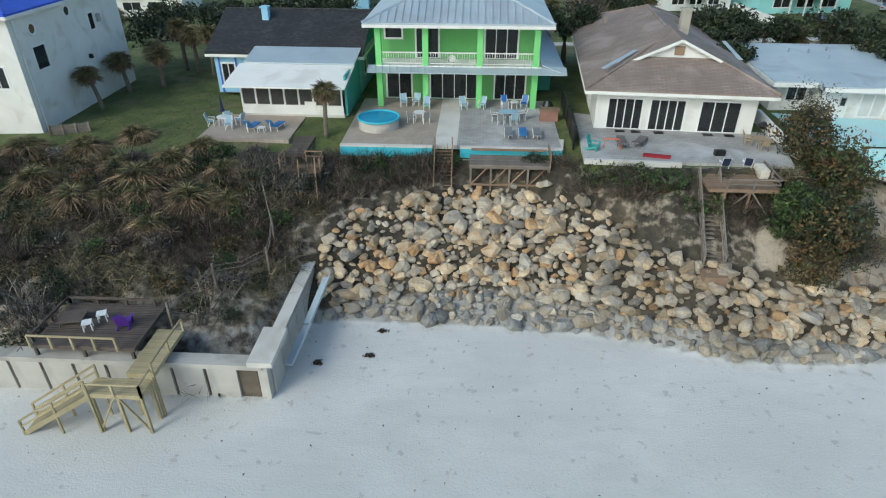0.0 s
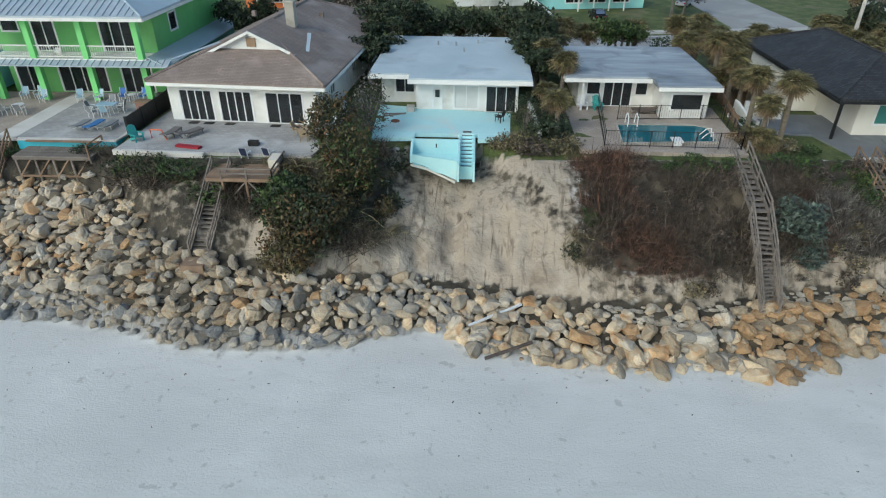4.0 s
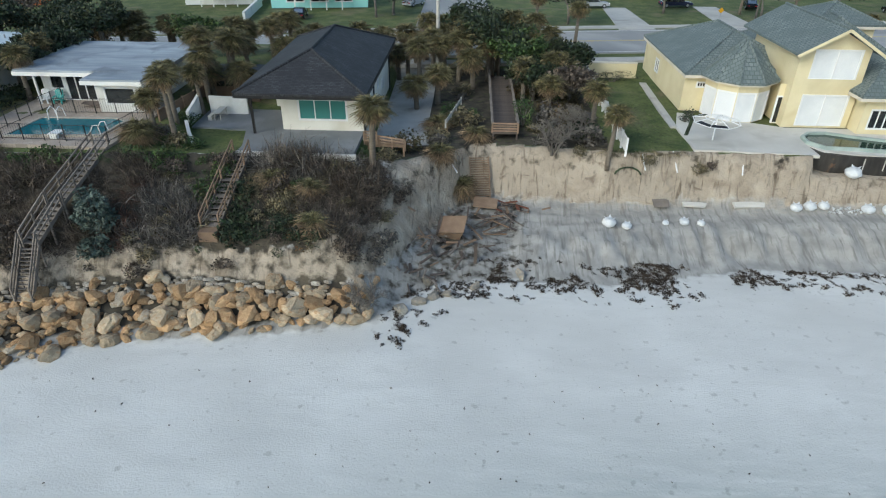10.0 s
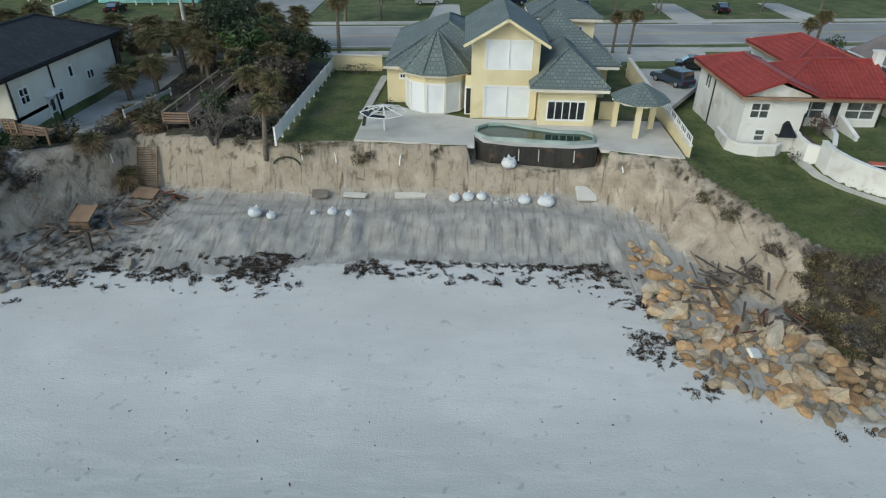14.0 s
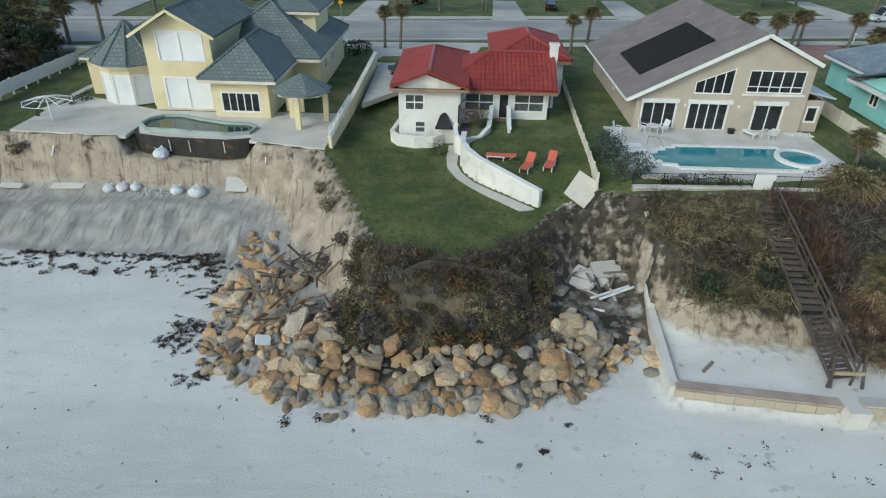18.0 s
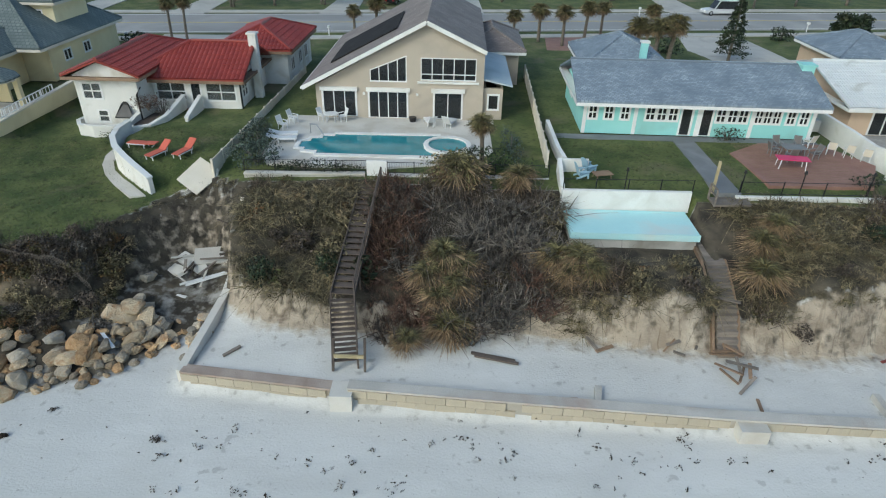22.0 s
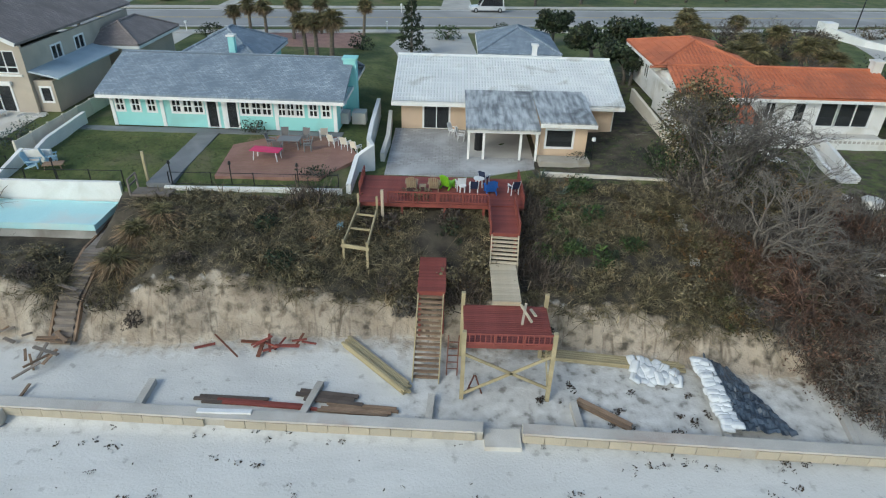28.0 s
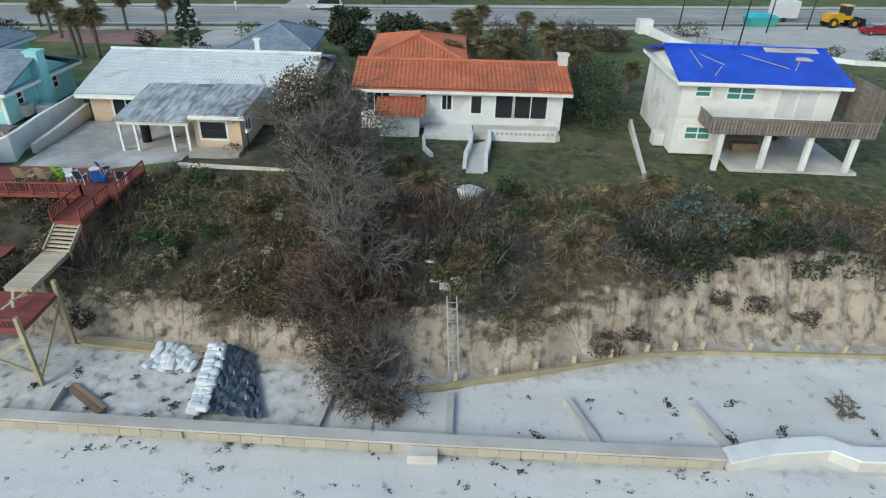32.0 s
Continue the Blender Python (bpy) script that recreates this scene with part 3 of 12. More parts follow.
# cover of each spot: bare scarp sand, dune litter (dark, also as gap shade), lawn, damp sand
bare_x = np.interp(GP[:, 0], [21, 23.5, 31.5, 34, 58.5, 60, 104.5, 106, 113.5, 115, 118, 120], [0, 1, 1, 0, 0, 1, 1, 0, 0, .35, .3, 0])
cover = {
    "bare": np.where((zone == 2) | scour, 1, np.where(zone == 3, bare_x, np.where(zone == 1, np.clip(.9 - 2.2 * gs, 0, 1) * (0.4 + 0.3 * gstrip), 0))),
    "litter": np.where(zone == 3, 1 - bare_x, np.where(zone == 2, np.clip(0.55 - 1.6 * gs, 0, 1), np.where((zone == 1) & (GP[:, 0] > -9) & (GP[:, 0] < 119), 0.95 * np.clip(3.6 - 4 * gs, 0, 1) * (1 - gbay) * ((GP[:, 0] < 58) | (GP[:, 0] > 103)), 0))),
    "lawn": np.where((zone == 4) & ~scour, 1.0, 0),
    "damp": np.where(zone == 1, 0.85 * (1 - 0.8 * gstrip), np.where(zone == 0, np.clip(1 - gdt / 1.6, 0, 1) * 0.35, 0)),
}
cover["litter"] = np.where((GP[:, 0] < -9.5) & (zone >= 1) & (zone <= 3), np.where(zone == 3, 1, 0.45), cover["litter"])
# brown soil above the left boulders, darkened for the shadow on the scarp
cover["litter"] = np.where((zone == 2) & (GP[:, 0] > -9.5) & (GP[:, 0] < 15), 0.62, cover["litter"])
dirt_lot = (GP[:, 0] > 58.5) & (GP[:, 0] < 74) & (zone == 4) & (GP[:, 1] < 62)
cover["litter"] = np.where(dirt_lot, 0.75, cover["litter"])
gx_ = GP[:, 0]
cover["litter"] = np.where((zone == 2) & (gx_ > 33) & (gx_ < 59), np.maximum(cover["litter"], 0.30), cover["litter"])
cover["litter"] = np.where((zone == 2) & (gx_ > 119), np.maximum(cover["litter"], 0.27), cover["litter"])
cover["litter"] = np.where((zone == 1) & (gx_ > 59) & (gx_ < 68.5), np.clip(0.5 - .06 * np.abs(gx_ - 63.5), 0, 1), cover["litter"])
cover["litter"] = np.where(((zone == 2) | (zone == 1)) & (gx_ > 112.8) & (gx_ < 118.8), 0.6, cover["litter"])
cover["litter"] = np.where((zone == 2) & (gx_ > 104) & (gx_ < 114), .8, cover["litter"])
cover["litter"] = np.where((zone == 4) & (GP[:, 0] > 164) & (GP[:, 1] < 62), 0.42, cover["litter"])
cover["litter"] = np.where((zone == 4) & (gx_ > 164.4) & (gx_ < 174.5) & (GP[:, 1] > 36.2) & (GP[:, 1] < 49), 0.66, cover["litter"])
cover["damp"] = np.where((zone == 1) & (gx_ > 156), np.maximum(cover["damp"], np.interp(gx_, [156, 159, 174, 179], [.17, .36, .38, .1])), cover["damp"])
cover["litter"] = np.where((zone == 1) & (gx_ > 158) & (gx_ < 175), np.maximum(cover["litter"], .13), cover["litter"])
wet = np.clip((25 - GP[:, 1]) / 9, 0, 1) * np.interp(GP[:, 0], [-60, -20, 52, 72, 100, 122], [.25, .35, .3, 1, .9, .15])
cover["wet"] = np.where(zone == 0, wet * wet * (3 - 2 * wet), 0)
for key, val in cover.items():
    ground_mesh.attributes.new(key, "FLOAT", "POINT").data.foreach_set("value", val.astype(np.float32))


def ground_material():
    mat = bpy.data.materials.new("beach and dune ground")
    nt, bsdf = links(mat)
    co = nt.nodes.new("ShaderNodeTexCoord").outputs["Object"]

    def attr(name, jitter=0.5, scale=1.6):
        a = nt.nodes.new("ShaderNodeAttribute")
        a.attribute_name = name
        n = noise_fac(nt, co, scale, 6, 0.3, 0.7)
        m = nt.nodes.new("ShaderNodeMath")
        m.operation = "MULTIPLY_ADD"
        nt.links.new(n, m.inputs[0])
        m.inputs[1].default_value = jitter
        nt.links.new(a.outputs["Fac"], m.inputs[2])
        r = nt.nodes.new("ShaderNodeMapRange")
        r.inputs["From Min"].default_value, r.inputs["From Max"].default_value = 0.5 * jitter + 0.25, 0.5 * jitter + 0.65
        nt.links.new(m.outputs[0], r.inputs["Value"])
        return r.outputs["Result"]

    sand = ramp_mix(nt, noise_fac(nt, co, 0.16, 6, 0.3, 0.7, 0.4), (.55, .545, .525), (.645, .64, .62))
    sand = ramp_mix(nt, noise_fac(nt, co, 0.22, 6, 0.5, 0.85, 0.8, stretch=(0.5, 1.3, 1)), sand, (.50, .497, .48))
    sand = ramp_mix(nt, noise_fac(nt, co, 1.1, 4, 0.5, 0.95, 0.6, stretch=(0.45, 1.4, 1)), sand, (.53, .525, .505))
    tide = nt.nodes.new("ShaderNodeAttribute")
    tide.attribute_name = "wet"
    shine = ramp_mix(nt, noise_fac(nt, co, 0.9, 4, 0.4, 0.7, 0.3, stretch=(0.35, 1.5, 1)), (.43, .445, .43), (.52, .53, .515))
    ripples = nt.nodes.new("ShaderNodeMath")
    ripples.operation = "MULTIPLY"
    nt.links.new(noise_fac(nt, co, 1.5, 3, 0.42, 0.62, 0.5, stretch=(0.4, 2.2, 1)), ripples.inputs[0])
    nt.links.new(tide.outputs["Fac"], ripples.inputs[1])
    shine = ramp_mix(nt, ripples.outputs[0], shine, (.40, .42, .41))
    sand = ramp_mix(nt, tide.outputs["Fac"], sand, shine)
    damp = ramp_mix(nt, noise_fac(nt, co, 0.8, 6, 0.3, 0.7), (.25, .243, .228), (.42, .405, .38))
    damp = ramp_mix(nt, noise_fac(nt, co, 1.5, 5, 0.5, 0.7, 0.5, stretch=(2.4, .35, .35)), damp, (.20, .19, .175))
    bare = ramp_mix(nt, noise_fac(nt, co, 0.7, 6, 0.3, 0.7, 0.5), (.23, .185, .14), (.47, .405, .325))
    bare = ramp_mix(nt, noise_fac(nt, co, 0.09, 3, 0.4, 0.62, 0.5), bare, (.36, .305, .24))
    bare = ramp_mix(nt, noise_fac(nt, co, 1.6, 5, 0.55, 0.75, 0.8, stretch=(1.9, 0.3, 0.3)), bare, (.11, .085, .062))
    bare = ramp_mix(nt, noise_fac(nt, co, 2.6, 4, 0.6, 0.75, 0.6, stretch=(.4, .4, .4)), bare, (.13, .10, .075))
    # litter is near black: the shade under brush and between boulders is in its colour
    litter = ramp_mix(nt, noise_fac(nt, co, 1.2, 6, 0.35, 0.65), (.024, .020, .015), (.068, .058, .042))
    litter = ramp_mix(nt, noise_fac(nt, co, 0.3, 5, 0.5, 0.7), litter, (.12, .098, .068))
    lawn = ramp_mix(nt, noise_fac(nt, co, 0.5, 7, 0.38, 0.64), (.055, .082, .020), (.122, .138, .044))
    lawn = ramp_mix(nt, noise_fac(nt, co, 3.5, 4, 0.5, 0.75), lawn, (.035, .052, .016))
    lawn = ramp_mix(nt, noise_fac(nt, co, 0.22, 6, 0.56, 0.74, 0.5), lawn, (.16, .13, .08))
    col = ramp_mix(nt, attr("damp", 0.35), sand, damp)
    col = ramp_mix(nt, attr("bare", 0.3), col, bare)
    col = ramp_mix(nt, attr("lawn", 0.0), col, lawn)
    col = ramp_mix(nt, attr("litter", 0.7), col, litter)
    grain = noise_fac(nt, co, 9.0, 4, 0.3, 0.7)
    col = ramp_mix(nt, noise_fac(nt, co, 7.0, 3, 0.66, 0.9), col, (.20, .185, .16))
    nt.links.new(col, bsdf.inputs["Base Color"])
    bsdf.inputs["Roughness"].default_value = 0.95
    bump(nt, bsdf, grain, 0.22, 0.05)
    clod = nt.nodes.new("ShaderNodeMath")
    clod.operation = "MULTIPLY"
    nt.links.new(noise_fac(nt, co, 1.3, 8, 0.2, 0.8, 0.4), clod.inputs[0])
    nt.links.new(attr("bare", 0.2), clod.inputs[1])
    fine_bump = [n for n in nt.nodes if n.bl_idname == "ShaderNodeBump"][0]
    coarse = nt.nodes.new("ShaderNodeBump")
    coarse.inputs["Strength"].default_value, coarse.inputs["Distance"].default_value = .7, .22
    nt.links.new(clod.outputs[0], coarse.inputs["Height"])
    nt.links.new(fine_bump.outputs["Normal"], coarse.inputs["Normal"])
    nt.links.new(coarse.outputs["Normal"], bsdf.inputs["Normal"])
    return mat


ground_mesh.materials.append(ground_material())
ground = tagged(new("ground", ground_mesh), "white beach sand rising over an eroded bluff to lawns", "ground", kind="structure")
GRID = gz.reshape(ny, nx)


def zat(x, y):
    """Height of the built ground."""
    i = int(np.clip(np.searchsorted(GX, x) - 1, 0, nx - 2))
    j = int(np.clip(np.searchsorted(GY, y) - 1, 0, ny - 2))
    u, v = (x - GX[i]) / (GX[i + 1] - GX[i]), (y - GY[j]) / (GY[j + 1] - GY[j])
    q = GRID[j:j + 2, i:i + 2]
    return float(q[0, 0] * (1 - u) * (1 - v) + q[0, 1] * u * (1 - v) + q[1, 0] * (1 - u) * v + q[1, 1] * u * v)


# ---- the road behind, its side street and the drives ----
def near_edge(x):
    return 66.5 + 0.142 * (x - 73)


def strip(name, pts, z0, z1, mat, label, category="road", kind="structure"):
    return tagged(Geo().flat(pts, z0, z1).put(name, mat), label, category, kind=kind)


strip("road", [(-160, near_edge(-160)), (320, near_edge(320)), (320, near_edge(320) + 11.2), (-160, near_edge(-160) + 11.2)], 3.5, 3.93, "asphalt",
      "worn grey two-lane asphalt road behind the houses")
strip("side_street", [(57.5, near_edge(58) + 11.3), (67, near_edge(67) + 11.3), (64, 170), (57, 170)], 3.5, 3.925, "asphalt", "grey asphalt side street running inland")
rl = Geo()
for k in (5.45, 5.75):
    rl.flat([(-160, near_edge(-160) + k), (320, near_edge(320) + k), (320, near_edge(320) + k + .07), (-160, near_edge(-160) + k + .07)], 3.93, 3.936)
tagged(rl.put("centre_line", "line_yellow"), "double yellow centre line", "road marking", kind="structure")
for k, nm in ((0.45, "edge_line"), (10.6, "edge_line")):
    strip(nm, [(-160, near_edge(-160) + k), (320, near_edge(320) + k), (320, near_edge(320) + k + .12), (-160, near_edge(-160) + k + .12)], 3.93, 3.936, "line_white",
          "white painted road edge line", "road marking")
for k in (-3.4, 12.2):
    strip("sidewalk", [(-160, near_edge(-160) + k), (320, near_edge(320) + k), (320, near_edge(320) + k + 1.5), (-160, near_edge(-160) + k + 1.5)], 3.6, 3.97, "drive",
          "pale concrete sidewalk beside the road", "sidewalk")


# ---- houses ----
class House:
    """A house with its own axes: x along the sea front, y inland, z up from the base."""

    def __init__(self, label, at, rz=0.0, category="house", name="house"):
        self.e = thing(name, label, category, at, rz)

    def wall(self, a, b, z0, z1, mat, holes=(), th=0.2, label=""):
        """holes: (u0, u1, v0, v1, columns, rows, kind, frame, pane) along the wall from a to b."""
        a, b = Vector((*a, 0)), Vector((*b, 0))
        L = (b - a).length
        d = (b - a) / L
        n = Vector((-d.y, d.x, 0))
        us = sorted({0.0, L, *[h[0] for h in holes], *[h[1] for h in holes]})
        vs = sorted({z0, z1, *[h[2] + z0 for h in holes], *[h[3] + z0 for h in holes]})
        g = Geo().lattice(us, vs, lambda u, v: not any(h[0] < u < h[1] and h[2] + z0 < v < h[3] + z0 for h in holes), a, d, n, 0, th)
        g.put("wall", mat, self.e, label)
        for h in holes:
            u0, u1, v0, v1, cols, rows, kind, frame, pane = (list(h) + [2, 1, "window", "frame_white", "glass_dark"][len(h) - 4:])[:9]
            self.window(a, d, n, u0, u1, v0 + z0, v1 + z0, cols, rows, kind, frame, pane)

    def window(self, a, d, n, u0, u1, v0, v1, cols, rows, kind, frame, pane, bar=0.06):
        def pt(u, v, w):
            q = a + d * u + n * w
            return (q.x, q.y, v)

        def block(g, x0, x1, y0, y1, w0, w1):
            return g.prism([pt(x0, y0, w0), pt(x1, y0, w0), pt(x1, y0, w1), pt(x0, y0, w1)], (0, 0, y1 - y0))

        t = 0.09
        sill = t if kind == "window" else 0.0
        lines_u = [(u0 - t, u0 + bar / 2)] + [(u0 + (u1 - u0) * i / cols - bar / 2, u0 + (u1 - u0) * i / cols + bar / 2) for i in range(1, cols)] + [(u1 - bar / 2, u1 + t)]
        lines_v = [(v0 - sill, v0 + bar / 2)] + [(v0 + (v1 - v0) * j / rows - bar / 2, v0 + (v1 - v0) * j / rows + bar / 2) for j in range(1, rows)] + [(v1 - bar / 2, v1 + t)]
        g = Geo().lattice(sorted({q for p in lines_u for q in p}), sorted({q for p in lines_v for q in p}),
                          lambda u, v: any(p < u < q for p, q in lines_u) or any(p < v < q for p, q in lines_v), a, d, n, -0.03, 0.06)
        w = g.put({"window": "window", "slider": "sliding_door", "door": "door", "shutter": "window"}[kind], frame, self.e,
                  {"window": "", "slider": "white-framed sliding glass door", "door": "white door", "shutter": "window closed with white storm shutters"}[kind])
        for i in range(cols):
            x0, x1 = u0 + (u1 - u0) * i / cols + bar / 2, u0 + (u1 - u0) * (i + 1) / cols - bar / 2
            p = block(Geo(), x0, x1, v0 + bar / 2, v1 - bar / 2, 0.04, 0.055).put("shutter" if kind == "shutter" else "pane", pane, w)
            if kind != "shutter":
                p.visible_shadow = False

    def part(self, name, g, mat, label=""):
        return g.put(name, mat, self.e, label)

    def box(self, name, x0, y0, z0, x1, y1, z1, mat, label=""):
        return Geo().box(x0, y0, z0, x1, y1, z1).put(name, mat, self.e, label)

    def hip(self, x0, x1, y0, y1, z, rise, mat, over=0.5, tile=0.0, name="roof", label="", trim="white", ridge=None, ends=(1, 1), th=0.14):
        """A hipped or gabled roof; ends: 1 hipped, 0 gabled; the ridge runs along x or y, whichever is longer."""
        X0, X1, Y0, Y1 = x0 - over, x1 + over, y0 - over, y1 + over
        W, D = X1 - X0, Y1 - Y0
        along_x = (W >= D) if ridge is None else ridge == "x"
        half = (D if along_x else W) / 2
        if along_x:
            r0, r1 = Vector((X0 + half * ends[0], (Y0 + Y1) / 2, z + rise)), Vector((X1 - half * ends[1], (Y0 + Y1) / 2, z + rise))
        else:
            r0, r1 = Vector(((X0 + X1) / 2, Y0 + half * ends[0], z + rise)), Vector(((X0 + X1) / 2, Y1 - half * ends[1], z + rise))
        c = [Vector((X0, Y0, z)), Vector((X1, Y0, z)), Vector((X1, Y1, z)), Vector((X0, Y1, z))]
        slopes = [(c[0], c[1], r1, r0), (c[1], c[2], r1), (c[2], c[3], r0, r1), (c[3], c[0], r0)] if along_x else \
                 [(c[0], c[1], r0), (c[1], c[2], r1, r0), (c[2], c[3], r1), (c[3], c[0], r0, r1)]
        g, caps = Geo(), Geo()
        for s in slopes:
            p = [Vector(q) for q in s]
            if abs((p[1] - p[0]).cross(p[2] - p[0]).normalized().z) < 0.02:
                continue
            if tile:
                self.tiled(g, p, tile)
            g.prism([q - Vector((0, 0, th)) for q in p], (0, 0, th - (0.02 if tile else 0)))
        self.part(name, g, mat, label)
        for a, b in [(r0, r1)] + ([(c[0], r0), (c[3], r0)] if along_x and ends[0] else []) + ([(c[1], r1), (c[2], r1)] if along_x and ends[1] else []) + \
                ([(c[0], r0), (c[1], r0)] if not along_x and ends[0] else []) + ([(c[2], r1), (c[3], r1)] if not along_x and ends[1] else []):
            if (a - b).length > 0.05:
                caps.tube([a + Vector((0, 0, .02)), b + Vector((0, 0, .02))], 0.09 if not tile else 0.13, 7)
        self.part("ridge_cap", caps, mat)
        f = Geo()
        for a, b in zip(c, c[1:] + c[:1]):
            d = (b - a).normalized()
            f.bar(a - Vector((0, 0, th + .08)) + d * .02, b - Vector((0, 0, th + .08)) - d * .02, 0.05, 0.2)
        self.part("fascia", f, trim)
        s = Geo().flat([(X0 + .06, Y0 + .06), (X1 - .06, Y0 + .06), (X1 - .06, Y1 - .06), (X0 + .06, Y1 - .06)], z - th - .1, z - th - .06)
        self.part("soffit", s, trim)
        return r0, r1

    def tiled(self, g, p, pitch):
        """Rows of barrel tiles down one slope, stepped course by course."""
        e0, e1 = p[0], p[1]
        L = (e1 - e0).length
        d = (e1 - e0) / L
        top = p[2]
        up = top - e0 - d * (top - e0).dot(d)
        Ls = up.length
        b = (p[2] - e0).dot(d)
        a = (p[-1] - e0).dot(d) if len(p) == 4 else b
        nrm = d.cross(up).normalized()
        n = max(2, int(L / pitch))
        amp, k = .19 * pitch, 4
        us = [L * i / (n * k) for i in range(n * k + 1)]
        courses = max(2, int(Ls / 0.45))
        rows, fr = [], []
        for c in range(courses):
            fr += [(c / courses, .1 * pitch), ((c + 0.995) / courses, 0.0)]
        base = len(g.v)
        for s, liftc in fr:
            for i, u in enumerate(us):
                lim = min(1, (u / a) if a > 0.01 else 1, ((L - u) / (L - b)) if L - b > 0.01 else 1)
                g.v.append(e0 + d * u + up * (min(s, lim)) + nrm * (amp * abs(math.sin(math.pi * i / k)) + liftc))
        m = len(us)
        for r in range(len(fr) - 1):
            for i in range(m - 1):
                q = base + r * m + i
                if (g.v[q] - g.v[q + m]).length + (g.v[q + 1] - g.v[q + m + 1]).length > 1e-3:
                    g.f.append((q, q + 1, q + m + 1, q + m))

    def shell(self, x0, x1, y0, y1, z0, z1, mat, front=(), right=(), back=(), left=(), floor=True, th=0.2):
        """Four walls round a room, butted end to end, with a floor and a ceiling inside."""
        self.wall((x0, y0), (x1, y0), z0, z1, mat, front, th)
        self.wall((x1, y0 + th), (x1, y1 - th), z0, z1, mat, [(h[0] - th, h[1] - th, *h[2:]) for h in right], th)
        self.wall((x1, y1), (x0, y1), z0, z1, mat, back, th)
        self.wall((x0, y1 - th), (x0, y0 + th), z0, z1, mat, [(h[0] - th, h[1] - th, *h[2:]) for h in left], th)
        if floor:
            # floor and added partition, coloured dark so that rooms look unlit through the panes
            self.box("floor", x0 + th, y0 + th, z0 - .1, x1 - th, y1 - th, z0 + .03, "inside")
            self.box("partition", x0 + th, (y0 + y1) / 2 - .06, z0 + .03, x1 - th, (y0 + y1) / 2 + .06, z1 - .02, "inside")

    def gable(self, x0, x1, y, z, rise, mat, th=0.2, peak=None, axis="x"):
        xm = (x0 + x1) / 2 if peak is None else peak
        if axis == "x":
            g = Geo().prism([(x0, y, z), (x1, y, z), (xm, y, z + rise)], (0, th, 0))
        else:
            g = Geo().prism([(y, x0, z), (y, x1, z), (y, xm, z + rise)], (-th, 0, 0))
        self.part("gable", g, mat)

    def chimney(self, x, y, z0, z1, w, mat, cap="white"):
        g = Geo().box(x - w / 2, y - w / 2, z0, x + w / 2, y + w / 2, z1)
        self.part("chimney", g, mat)
        self.part("chimney_cap", Geo().box(x - w / 2 - .08, y - w / 2 - .08, z1, x + w / 2 + .08, y + w / 2 + .08, z1 + .12), cap)


def slider(u0, u1, h=2.1, cols=4, pane="glass_dark", v0=0.03):
    return (u0, u1, v0, v0 + h, cols, 1, "slider", "frame_white", pane)


def win(u0, u1, v0, v1, cols=2, rows=1, pane="glass_dark", frame="frame_white"):
    return (u0, u1, v0, v1, cols, rows, "window", frame, pane)


def shut(u0, u1, v0, v1, cols=2):
    return (u0, u1, v0, v1, cols, 1, "shutter", "frame_white", "shutter")


# ---- the row of houses ----
def house_white_tall():
    h = House("tall white stucco house with round windows and a blue roof", (-40, 38.3, 4.5))
    h.shell(0, 10.6, 0, 13, 0, 7.7, "stucco_white",
            front=[win(5.6, 7.0, 3.2, 4.6, 2), win(5.7, 6.9, 0.9, 2.0, 2), win(8.2, 9.4, 3.2, 4.6, 2)],
            right=[win(1.6, 2.9, 4.0, 5.5, 1), win(8.6, 9.3, 5.2, 6.4, 1)])
    for y, z in ((2.1, 6.6), (6.2, 7.0)):
        g = Geo()
        ring = [(10.63, y + .36 * math.cos(a), z + .36 * math.sin(a)) for a in [2 * math.pi * i / 14 for i in range(14)]]
        g.tube(ring + [ring[0]], 0.06, 6)
        w = h.part("round_window", g, "frame_white", "round porthole window")
        Geo().prism(ring, (-.02, 0, 0)).put("pane", "glass_dark", w)
    h.hip(0, 10.6, 0, 13, 7.9, 1.6, "tarp_blue", 0.4, label="blue covered roof", ridge="y", ends=(1, 1))
    p = Geo()
    p.tube([(10.66, 0.5, 0), (10.66, 0.5, 7.6)], 0.05, 6)
    h.part("downpipe", p, "white")
    h.part("wall_lamp", Geo().box(10.6, 7.4, 3.4, 10.85, 7.6, 3.7), "frame_dark")
    h.part("meter_box", Geo().box(10.6, 9.6, 5.6, 10.75, 10.0, 6.2), "metal")


